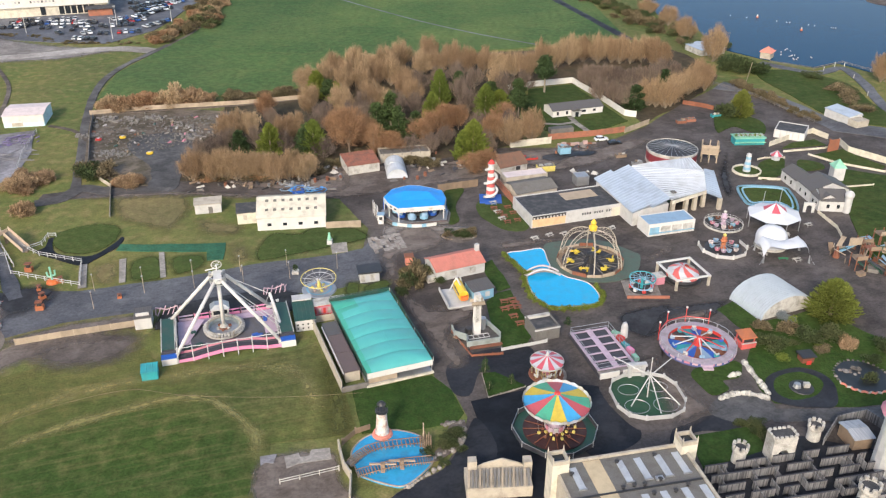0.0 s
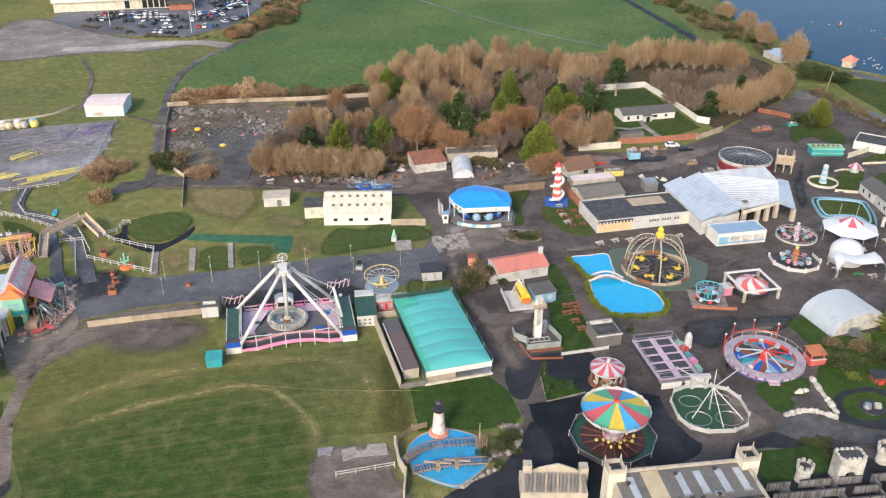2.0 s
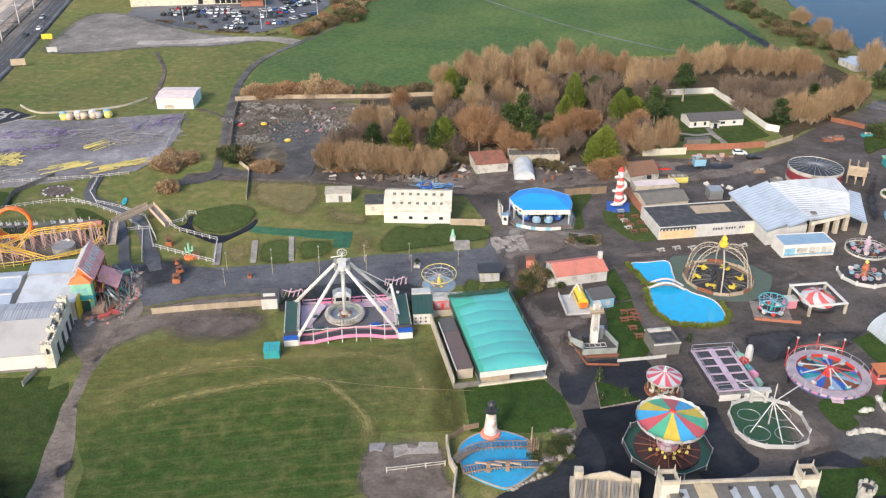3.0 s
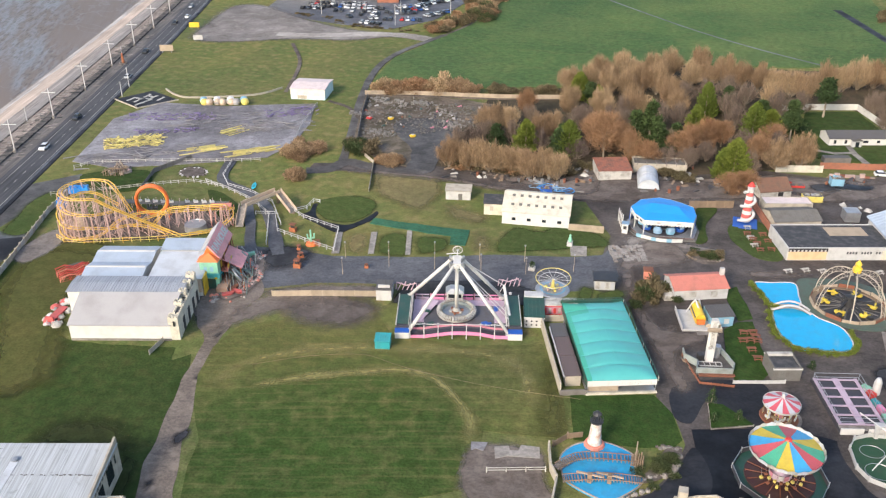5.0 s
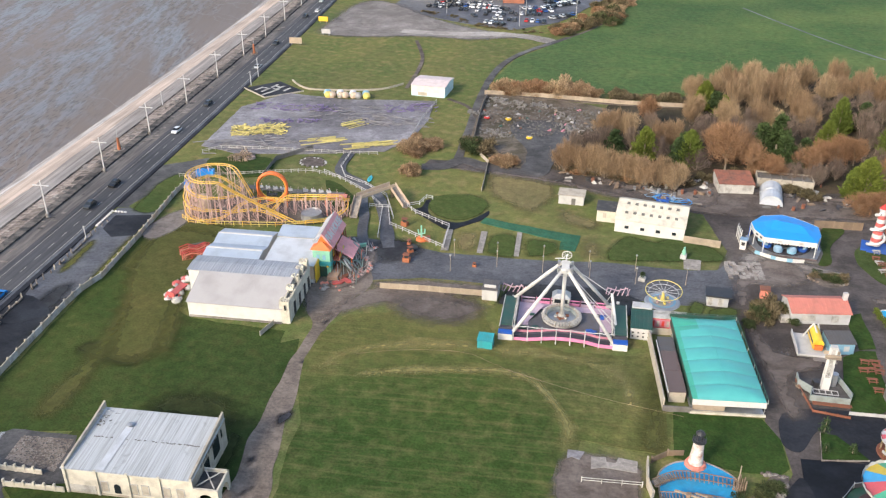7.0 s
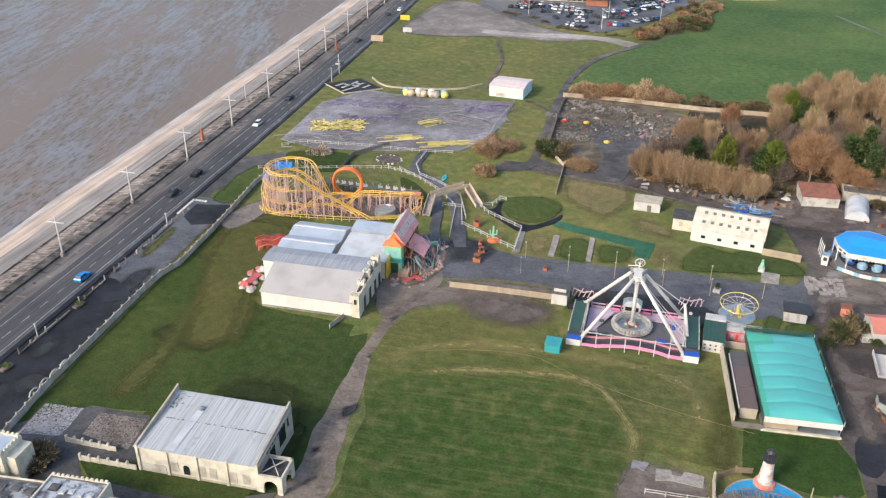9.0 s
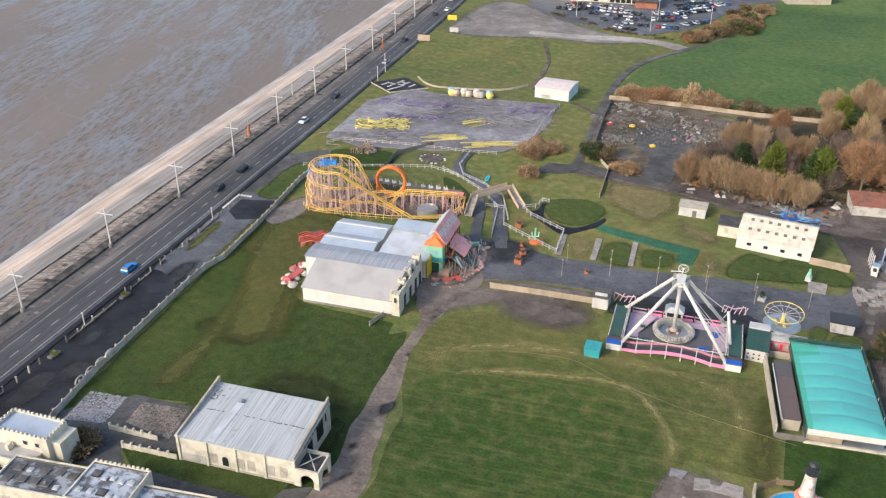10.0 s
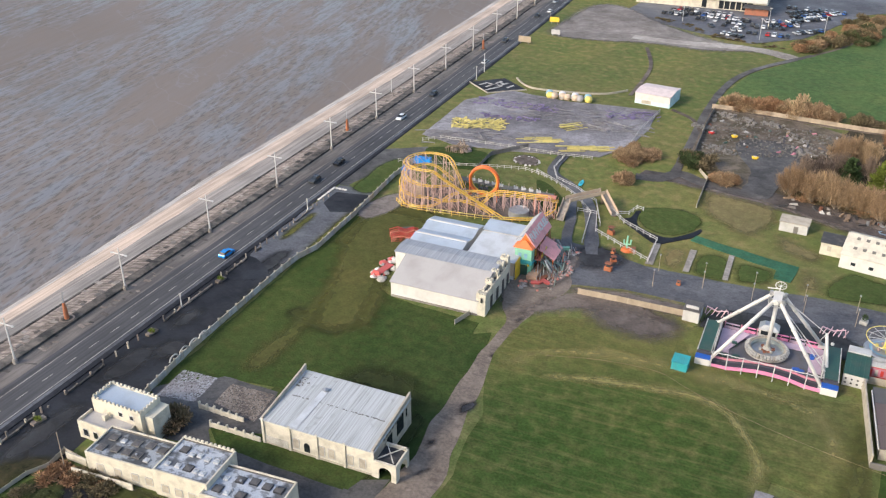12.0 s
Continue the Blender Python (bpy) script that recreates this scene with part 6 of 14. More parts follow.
rng = random.Random(29)
hose = thing("blue_hose_heap", (-38.8, 220.6), "tangled heap of blue pipes on the dirt", "pipe heap")
for i in range(16):
    c, r, q = (rng.gauss(0, 2.0), rng.gauss(0, 0.9)), rng.uniform(0.8, 2.0), rng.uniform(0, 6.28)
    part("pipe", Shape().tube([(c[0] + r * 1.5 * math.cos(q + t), c[1] + r * 0.8 * math.sin(q + 1.2 * t), 0.15 + 0.5 * rng.random()) for t in [k * 0.7 for k in range(7)]], 0.09, 5), HUT_BLUE if i % 3 else SKYBLUE, hose)
# -- long low restaurant with black roof --
p0, p1 = (22.5, 197.7), (50.2, 206.9)
h, w = flat_house("restaurant", p0, p1, 12.5, 3.2, WHITE, DARK_ROOF, "long low white restaurant with a black felt roof", "restaurant", 0.25)
part("orange_panel", Shape().box((0.3, -0.06, 0.2), (9.5, 0.0, 2.4)), paint("peach_render", (0.72, 0.47, 0.27), 0.8), h)
part("striped_fascia", Shape().box((0.2, -0.25, 2.5), (9.5, -0.07, 3.3)), DARK, h)
for i in range(10):
    part("fascia_stripe", Shape().box((0.4 + i * 0.92, -0.29, 2.5), (0.85 + i * 0.92, -0.26, 3.0)), WHITE, h)
part("end_panel", Shape().box((w - 6.5, -0.06, 0.2), (w - 0.3, 0, 2.6)), CREAM, h)
part("roof_patch", Shape().box((12.5, 6.5, 3.27), (22.0, 11.0, 3.33)), paint("tan_felt", (0.42, 0.33, 0.23), 0.85), h)
for i in range(16):
    part("lettering_bar", Shape().box((13.5 + i * 0.7, -0.05, 1.7), (13.9 + i * 0.7, 0.0, 2.3)), GREYMESH if i % 5 else WHITE, h)
h, w = hall("kitchen_block", (19.9, 212.2), (31.1, 216.7), 8.0, 3.0, 4.2, IVORY, FELT, "old kitchen block with a brown pitched roof", "outbuilding", at=0.5, rib=1.5)
h, w = flat_house("store_block", (17.5, 222.6), (29.5, 226.2), 4.5, 3.0, IVORY, PINK_ROOF, "long pale store with a flat roof", "outbuilding", 0.2)
h, w = flat_house("water_tank", (37.6, 224.3), (41.2, 225.1), 3.6, 2.6, STEEL, STEEL, "grey steel tank on the yard", "tank", 0.15)
# boundary brick wall beside the lawn
tagged(part("yard_wall", Shape().wall([(15.0, 226.1), (18.5, 213.6), (19.7, 208.7)], 2.2, 0.3), BRICK), "red-brown brick yard wall", "wall", kind="structure")

# -- pavilion with great silver roofs --
pav = thing("pavilion", (52.0, 204.0), "pavilion with broad silver sheet roofs", "pavilion", 17.0)
inv = pav.matrix_basis.inverted()


def to_pav(xy):
    p = inv @ Vector((*xy, 0))
    return p.x, p.y


def roof_quad(name, corners, mat, parent, thick=0.25):
    """A roof plane from four corners (x, y, z) in order, with ribs along its first side."""
    c = [Vector(p) for p in corners]
    sh = Shape().add([*c, *[p - Vector((0, 0, thick)) for p in c]], [(0, 1, 2, 3), (7, 6, 5, 4), (0, 4, 5, 1), (1, 5, 6, 2), (2, 6, 7, 3), (3, 7, 4, 0)])
    n = max(2, int((c[1] - c[0]).length / 1.2))
    top, row = [], []
    for i in range(n + 1):
        for k, lift in ((-0.1, 0.0), (-0.04, 0.1), (0.04, 0.1), (0.1, 0.0)):
            t = min(max((i + k) / n, 0), 1)
            top.append(c[0].lerp(c[1], t) + Vector((0, 0, 0.01 + lift)))
            row.append(c[3].lerp(c[2], t) + Vector((0, 0, 0.01 + lift)))
    m = len(top)
    sh = Shape().add([*top, *row, *[p - Vector((0, 0, thick)) for p in c]], [(i, i + 1, m + i + 1, m + i) for i in range(m - 1)] + [(2 * m + 3, 2 * m + 2, 2 * m + 1, 2 * m), (0, 2 * m, 2 * m + 1, m - 1), (m, 2 * m - 1, 2 * m + 2, 2 * m + 3)])
    return part(name, sh, mat, parent)


roofs = [
    ("roof", [(41.6, 220.0, 4.4), (48.0, 198.5, 4.2), (53.2, 201.0, 5.6), (46.5, 222.5, 5.8)], BLUE_ROOF),
    ("roof", [(46.8, 222.7, 4.8), (53.6, 201.0, 4.6), (58.8, 203.6, 6.0), (52.0, 225.5, 6.2)], BLUE_ROOF),
    ("main_roof", [(*(52.5, 224.5), 6.0), (*(59.2, 204.6), 5.2), (*(69.8, 210.4), 5.2), (*(72.4, 222.5), 5.6)], SILVER_ROOF),
    ("back_roof", [(*(52.7, 224.9), 6.0), (*(72.3, 222.9), 5.6), (*(70.6, 230.9), 6.2), (*(60.0, 227.8), 6.2)], SILVER_ROOF),
    ("side_roof", [(*(72.9, 224.8), 5.3), (*(69.8, 209.6), 4.9), (*(73.9, 208.9), 3.6), (*(76.6, 226.7), 3.8)], BLUE_ROOF),
]
for nm, cs, mt in roofs:
    roof_quad(nm, [(*to_pav((x, y)), z) for x, y, z in cs], mt, pav)
body = Shape().prism([to_pav(p) for p in ((42.2, 219.5), (48.4, 199.2), (53.4, 201.6), (53.8, 201.8), (58.6, 204.2), (58.0, 207.0), (52.5, 226.0))], 0, 4.2)
part("wall", body, WHITE, pav)
part("front_fascia", Shape().beam((*to_pav((59.4, 203.9)), 4.6), (*to_pav((70.0, 210.6)), 4.6), 0.3, 0.9), CREAM, pav)
for xy in ((59.8, 204.6), (64.0, 207.4), (66.8, 209.2), (69.6, 211.2), (73.6, 209.6), (75.4, 223.0)):
    x, y = to_pav(xy)
    part("column", Shape().box((x - 0.5, y - 0.5, 0), (x + 0.5, y + 0.5, 3.4 if xy[0] > 73 else 4.8)), IVORY, pav)
part("inner_wall", Shape().prism([to_pav(p) for p in ((60.0, 213.0), (68.0, 218.0), (67.0, 228.0), (55.5, 226.0))], 0, 4.9), DARK_GREEN, pav)
for i in range(6):
    x, y = to_pav((52.5 + i * 1.0, 200.3 + i * 0.5))
    part("front_stall", Shape().box((x - 0.4, y - 0.4, 0), (x + 0.4, y + 0.4, 1.4 + 0.3 * (i % 2))), (GREEN, STRAW, RED, WHITE, GREEN, ROSE)[i], pav)
part("roof_hatch", Shape().box((-0.6, -0.6, 0), (0.6, 0.6, 0.35), pose(*to_pav((60.5, 208.0)), 5.6)), FELT, pav)

# -- blue and white ticket kiosk --
h, w = flat_house("sweet_kiosk", (51.3, 193.2), (63.8, 196.8), 5.8, 3.2, CHALK, HUT_BLUE, "white kiosk with pale blue roof and shutters", "kiosk", 0.2)
for i in range(4):
    part("shutter", Shape().box((0.4 + i * 3.1, -0.08, 0.5), (3.0 + i * 3.1, 0.0, 2.5)), PALE_BLUE if i == 0 else WHITE_DIRTY, h)
part("counter", Shape().box((0.2, -0.5, 0.9), (w - 0.2, -0.09, 1.0)), PALE_BLUE, h)

# -- snack bar with coral roof --
h, w = hall("snack_bar", (-1.4, 170.4), (9.7, 175.2), 7.0, 2.7, 4.0, WHITE, SNACK_ROOF, "white snack bar with a coral pitched roof", "snack bar", at=0.55, rib=0.9)
openings(h, [(3.5, 0.8, 3.0, 1.4), (9.0, 0.6, 1.6, 1.6)], WHITE_DIRTY, "shutter")
part("chimney", Shape().box((w - 0.8, 3.4, 3.4), (w + 0.1, 4.2, 5.6)), WHITE, h)
part("side_ramp", Shape().box((-2.0, 0.2, 0), (-0.1, 6.5, 1.4)), WHITE_DIRTY, h)

h, w = hall("blue_hut", (6.7, 161.9), (11.2, 163.9), 4.4, 2.6, 3.0, PALE_BLUE, SLATE, "pale blue timber hut with a grey roof", "hut", at=0.9, rib=0.6)
openings(h, [(3.4, 0.9, 0.9, 1.0)], WHITE, "window")
h, w = flat_house("souvenir_kiosk", (-18.7, 169.8), (-14.4, 170.8), 3.2, 2.6, WHITE, DARK_ROOF, "black and white open kiosk", "kiosk", 0.0)
part("canopy", Shape().box((-0.5, -0.8, 2.7), (w + 0.5, 3.4, 3.0)), DARK, h)
for i in range(4):
    part("panel", Shape().box((0.15 + i * w / 4, -0.06, 0.3), (w / 4 - 0.1 + i * w / 4, 0.0, 2.0)), CANVAS if i % 2 else WHITE_DIRTY, h)
h, w = flat_house("grey_gatehouse", (18.8, 146.5), (23.9, 148.2), 5.5, 2.6, FELT, DARK_ROOF, "grey rendered gatehouse with white trim", "kiosk", 0.45)
part("upper_box", Shape().box((0.3, 4.4, 2.7), (w - 0.3, 5.2, 3.2)), WHITE_DIRTY, h)
part("trim", Shape().box((-0.1, -0.1, 2.6), (w + 0.1, 0.2, 2.9)).box((-0.1, 5.2, 2.6), (w + 0.1, 5.5, 2.95)), WHITE, h)

# -- arched metal hut --
quon = thing("arched_hut", (73.8, 157.6), "blue-white corrugated arched hut", "hut", 114.0)
sh, n, r, ln = Shape(), 24, 6.9, 10.0
for j in range(65):
    t = (j - (0.25 if j % 4 == 2 else -0.25 if j % 4 == 1 else 0)) / 64
    k = 0.42 if j % 4 in (1, 2) else 0.0
    for i in range(n + 1):
        a = math.pi * i / n
        sh.v.append(Vector((t * ln, -math.cos(a) * (r + k), 0.05 + math.sin(a) * (4.2 + k))))
sh.f = [(j * (n + 1) + i, j * (n + 1) + i + 1, (j + 1) * (n + 1) + i + 1, (j + 1) * (n + 1) + i) for j in range(64) for i in range(n)]
part("shell", sh, QUONSET, quon, smooth=False)
ends = [(0.15, -math.cos(math.pi * i / n) * r, 0.05 + math.sin(math.pi * i / n) * 4.2) for i in range(n + 1)]
part("end_wall", Shape().add(ends, [tuple(range(n + 1))]).add([(ln - 0.15, y, z) for x, y, z in ends], [tuple(reversed(range(n + 1)))]), WHITE_DIRTY, quon)

# -- sheds behind the carousel --
h, w = hall("rusty_shed", (-27.4, 230.9), (-18.6, 234.3), 9.0, 3.0, 3.8, WHITE_DIRTY, paint("rusted_roof_sheet", (0.33, 0.125, 0.080), 0.8, dirt=0.7, scale=0.7), "old shed with a rusty red roof", "shed", at=0.9, rib=0.8)
h, w = flat_house("ruined_shed", (-18.8, 240.3), (-3.9, 243.5), 5.5, 2.4, IVORY, FELT, "roofless ruined shed with open frames", "shed", 0.5)
for i in range(5):
    part("roof_frame", Shape().beam((1 + i * 2.8, 0, 2.9), (1 + i * 2.8, 5.4, 2.9), 0.2).beam((1 + i * 2.8, 0, 2.4), (1 + i * 2.8, 0, 3.4), 0.2), WOOD_GREY, h)
green = thing("greenhouse", (-16.1, 228.5), "grey arched polythene greenhouse", "greenhouse", 8.0)
sh = Shape()
for j in range(2):
    for i in range(13):
        a = math.pi * i / 12
        sh.v.append(Vector((3.0 - math.cos(a) * 3.0, j * 11.0, math.sin(a) * 3.0 + 0.02)))
sh.f = [(13 + i, 14 + i, i + 1, i) for i in range(12)] + [tuple(range(13)), tuple(reversed(range(13, 26)))]
part("cover", sh, SILVER_ROOF, green)
part("hoop", Shape().tube([(3.0 - math.cos(a) * 3.05, 5.5, math.sin(a) * 3.05) for a in [math.pi * i / 12 for i in range(13)]], 0.06), STEEL, green)

# -- bungalow in its garden --
p0, p1 = (37.1, 280.7), (54.9, 286.6)
h, w = hall("bungalow", p0, p1, 7.5, 2.5, 3.9, CHALK, SLATE, "white bungalow with a grey roof", "bungalow", at=0.5, rib=0)
openings(h, [(1.8, 0.9, 0.8, 1.2), (5.2, 0.9, 0.8, 1.2), (11.5, 1.1, 1.6, 0.8), (15.5, 1.1, 1.0, 0.8)])
part("porch", Shape().box((6.8, -1.6, 0), (9.6, 0, 2.3)), WHITE, h)
part("porch_roof", Shape().add([(6.5, -1.9, 2.3), (9.9, -1.9, 2.3), (8.2, -1.9, 3.4), (6.5, 1.5, 2.3), (9.9, 1.5, 2.3), (8.2, 1.5, 3.4)], [(0, 1, 2), (5, 4, 3), (0, 2, 5, 3), (1, 4, 5, 2)]), SLATE, h)
part("porch_door", Shape().box((7.6, -1.66, 0), (8.8, -1.6, 2.0)), GLASSY, h)
h, w = hall("rusty_barn", (16.6, 232.0), (24.6, 235.9), 8.5, 2.2, 4.4, WHITE_DIRTY, paint("rotten_brown_roof", (0.20, 0.105, 0.068), 0.9, dirt=0.6, scale=0.8), "dilapidated shed with a rotten brown roof", "shed", at=0.5, rib=0.5)
openings(h, [(5.8, 0.2, 1.6, 1.7)], DARK, "doorway")
bw = thing("rubble_wall", (35.6, 254.6), "low brown rubble wall beside the yard", "wall", 13.0)
rng = random.Random(71)
for i in range(9):
    part("wall_block", Shape().block((0.8 + i * 1.42, rng.uniform(-0.15, 0.15), 0), (1.4, 0.6, rng.uniform(0.5, 1.3)), rng.uniform(-5, 5)), rng.choice((STONE, DUSTY, WOOD_RED, STONE)), bw)
soft_patch("puddle", [(36.1, 250.1), (36.9, 245.6), (45.6, 246.6), (47.0, 251.1)], TAR_NEW_SOFT, "dark wet ground in the yard", "tarmac", 1.6, 0.9)
patch("garden_lawn", [(28.8, 292.2), (31.4, 311.4), (48.5, 318.5), (61.9, 278.1), (51.0, 268.8), (33.3, 268.6)], 0.05, LAWN, "garden lawn of the bungalow", "lawn", soft=False)
ribbon("garden_path", [(43.0, 281.9), (44.4, 275.2), (48.5, 264.7)], 2.0, 0.05, CONC, "pale garden path to the bungalow", "path", soft=False)
ribbon("garden_path", [(33.0, 275.1), (38.6, 274.0), (43.6, 276.3)], 1.8, 0.05, CONC, "pale garden path beside the bungalow", "path", soft=False)
h, w = flat_house("garden_store", (34.9, 265.5), (42.5, 267.7), 2.5, 1.6, WOOD_GREY, SLATE, "low grey garden store", "shed", 0.0)

# -- pale blue store on the far yard --
h, w = hall("boat_store", (-144.0, 269.2), (-131.6, 271.5), 12.0, 3.9, 4.6, paint("aqua_render", (0.55, 0.72, 0.74), 0.7), PINK_ROOF, "pale aqua store with a faded pink roof", "store", at=0.5, rib=0)
part("upper_band", Shape().box((-0.05, -0.06, 1.5), (w + 0.05, 0.0, 3.9)), CHALK, h)
openings(h, [(4.2, 0.3, 3.4, 1.9)], IVORY, "shutter")

# -- supermarket beyond its car park --
p0, p1 = (-226.7, 413.2), (-165.6, 432.8)
h, w = flat_house("supermarket", p0, p1, 60.0, 9.0, CREAM, SILVER_ROOF, "long cream supermarket with a white fascia", "supermarket", 0.6)
part("fascia", Shape().box((-0.5, -1.2, 4.8), (w + 0.5, 0, 9.2)), CHALK, h)
for i in range(9):
    part("shop_window", Shape().box((w * 0.52 + i * 2.8, -0.1, 0.6), (w * 0.52 + 2.3 + i * 2.8, 0.0, 4.4)), GLASSY if i not in (1, 2) else CREAM, h)
for i in range(22):
    if i not in (9, 10, 13, 14):
        part("lettering_bar", Shape().box((4 + i * 1.7, -1.26, 6.8), (4.8 + i * 1.7, -1.2, 7.8)), STEEL if i % 3 else SLATE, h)
part("entrance", Shape().box((w - 9, -7, 0), (w + 2, 0, 3.4)), BRICK, h)
part("bay_roof", Shape().box((w - 10, -8, 3.4), (w + 3, 0, 3.9)), DARK_ROOF, h)
h, w = flat_house("retail_block", (-178.2, 456.7), (-161.6, 471.6), 25.0, 7.0, IVORY, SILVER_ROOF, "pale retail block beyond the field hedge", "shop", 0.5)
h.matrix_basis = pose(*(-110.6, 476.1), 0, 0, 0, 32)

# -- lakeside buildings --
h, w = hall("lake_cafe", (130.7, 284.6), (135.0, 275.1), 6.0, 2.8, 3.4, WHITE, BLUE_ROOF, "white lakeside building with a pale roof", "cafe", at=0.9, rib=1.0)
part("side_wing", Shape().box((w, -0.3, 0), (w + 3.8, 5.0, 2.4)), IVORY, h)
h, w = flat_house("boat_hut", (131.1, 354.9), (134.5, 352.5), 5.0, 2.8, IVORY, CORAL, "small boathouse with a red roof", "boathouse", 0.0)
part("roof_top", Shape().add([(-0.6, -0.6, 2.9), (w + 0.6, -0.6, 2.9), (w + 0.6, 5.6, 2.9), (-0.6, 5.6, 2.9), (w / 2, 2.5, 4.9)], [(0, 1, 4), (1, 2, 4), (2, 3, 4), (3, 0, 4)]), CORAL, h)
h, w = hall("rowing_shed", (103.4, 368.4), (107.5, 358.0), 12.0, 2.4, 2.9, WHITE_DIRTY, BLUE_ROOF, "long pale rowing shed among trees", "shed", at=0.5, rib=1.0)
h, w = flat_house("white_store", (106.3, 263.8), (114.5, 259.4), 9.0, 2.4, WHITE, DARK_ROOF, "whitewashed store with a dark felt roof", "store", 0.3)
for i in range(5):
    part("wall_panel", Shape().box((0.4 + i * w / 5, -0.1, 0.2), (w / 5 - 0.1 + i * w / 5, 0.0, 2.3)), CHALK, h)

# -- cottages at the park's edge --
for p, q, d, e, r in (((97.0, 229.7), (98.4, 222.0), 6.0, 3.0, 4.6), ((98.5, 221.6), (99.4, 214.0), 11.0, 3.4, 5.6), ((99.5, 213.6), (99.8, 208.9), 5.0, 3.2, 4.6), ((100.2, 208.6), (106.8, 208.1), 7.5, 3.1, 5.0)):
    h, w = hall("cottage", p, q, d, e, r, WHITE, SLATE, "whitewashed cottage with a grey slate roof", "cottage", at=0.5, rib=0)
    h["group"] = "park cottages"
    openings(h, [(w * 0.3, 1.0, 0.8, 1.1), (w * 0.7, 1.0, 0.8, 1.1)])
round_tower("white_silo", (107.1, 208.1), 0.95, 5.2, WHITE, "round white tower with a domed top", WHITE, False)
gate = thing("arched_gate", (97.0, 208.0), "white arched garden gate", "gate", -10.0)
sh = Shape()
arch_panel(sh, -1.4, 1.4, -0.25, 0.25, 2.8, -0.7, 0.7, 1.4)
part("arch", sh, WHITE, gate)

# -- great hall by the castle, seen from above --
p0, p1 = (14.4, 93.2), (42.6, 96.6)
q = pose(17.2, 102.8, 0, 0, 0, 12.6)
big = thing("great_hall", (17.2, 103.0), "great hall with a grey-brown felt roof and roof lights", "hall", 12.6)
part("wall", Shape().box((0, -24, 0), (21.5, 0, 6.8)), IVORY, big)
part("roof", Shape().box((0.4, -23.5, 6.8), (21.3, -0.5, 6.95)), FELT, big)
part("parapet", Shape().box((0, -0.45, 6.8), (21.5, 0.0, 7.35)).box((21.3, -24, 6.8), (21.75, 0, 7.3)), IVORY, big)
part("roof_band", Shape().box((4.6, -14.5, 6.95), (7.4, -0.6, 7.0)), paint("cream_felt", (0.52, 0.42, 0.27), 0.8), big, "cream stripe of roof felt")
part("ridge_beam", Shape().box((0.4, -8.1, 6.95), (21.3, -7.8, 7.12)), DARK, big)
for i, x in enumerate((2.6, 10.2, 13.2, 16.6, 19.6)):
    sky_light = part("roof_light", Shape().box((x - 0.55, -6.3, 6.95), (x + 0.55, -1.6, 7.1)), SKYLIGHT, big)
    part("rim", Shape().box((x - 0.65, -6.5, 6.95), (x + 0.65, -6.3, 7.2)), STEEL, sky_light)
    part("roof_light", Shape().box((x + 0.4, -13.6, 6.95), (x + 1.5, -9.2, 7.1)), SKYLIGHT, big)
for x, y in ((8.6, -7.3), (10.4, -7.2), (12.0, -7.4), (14.8, -6.9), (16.0, -9.6), (2.0, -3.0), (9.8, -1.9), (16.2, -1.6), (12.6, -9.4), (18.4, -8.8)):
    part("roof_vent", Shape().lathe([(0.28, 6.95), (0.28, 7.4), (0.4, 7.4), (0, 7.6)], 8, (x, y, 0)), DARK, big)
part("hatch", Shape().box((14.2, -7.0, 6.95), (15.4, -6.2, 7.3)), STEEL, big)
for x in (-0.9, 20.4):
    tur = part("turret", Shape().box((x, -2.3, 0), (x + 2.7, 0.4, 8.6)), CREAM, big)
    part("turret_well", Shape().box((x + 0.35, -1.95, 8.6), (x + 2.35, 0.05, 8.66)), GLASSY, tur)
    part("rim", Shape().box((x, -2.3, 8.6), (x + 2.7, -1.95, 9.3)).box((x, 0.05, 8.6), (x + 2.7, 0.4, 9.3)).box((x, -1.95, 8.6), (x + 0.35, 0.05, 9.3)).box((x + 2.35, -1.95, 8.6), (x + 2.7, 0.05, 9.3)), IVORY, tur)
    for i in (0, 2.5):
        for j in (-2.3, 0.2):
            part("finial", Shape().cyl((x + i + 0.1, j + 0.1, 9.3), (x + i + 0.1, j + 0.1, 10.2), 0.16, 0.05), IVORY, tur)

# -- ivory workshop with a slatted lean-to --
ws = thing("workshop", (3.9, 102.4), "ivory workshop with a gabled front and slatted lean-to roof", "workshop", 4.0)
part("wall", Shape().box((0, 0, 0), (10.5, 5.0, 2.2)), IVORY, ws)
part("gable", Shape().add([(1.6, 5.0, 2.2), (10.0, 5.0, 2.2), (9.0, 5.0, 2.8), (6.2, 5.0, 3.9), (3.4, 5.0, 3.1), (1.6, 4.7, 2.2), (10.0, 4.7, 2.2), (9.0, 4.7, 2.8), (6.2, 4.7, 3.9), (3.4, 4.7, 3.1)], [(4, 3, 2, 1, 0), (5, 6, 7, 8, 9), (0, 1, 6, 5), (1, 2, 7, 6), (2, 3, 8, 7), (3, 4, 9, 8), (4, 0, 5, 9)]), IVORY, ws)
part("tower_stub", Shape().box((0.6, 4.2, 0), (2.0, 5.6, 3.9)), IVORY, ws)
part("tower_stub", Shape().box((9.6, 4.0, 0), (11.0, 5.6, 3.6)), IVORY, ws)
for i in range(17):
    part("slat", Shape().beam((0.3 + i * 0.6, 0.1, 2.3), (0.7 + i * 0.6, 3.6, 2.8), 0.34, 0.10), WOOD_GREY if i % 3 else WOOD_PALE, ws)
openings(ws, [(10.2, 1.4, 0.6, 0.8, 3.95)])

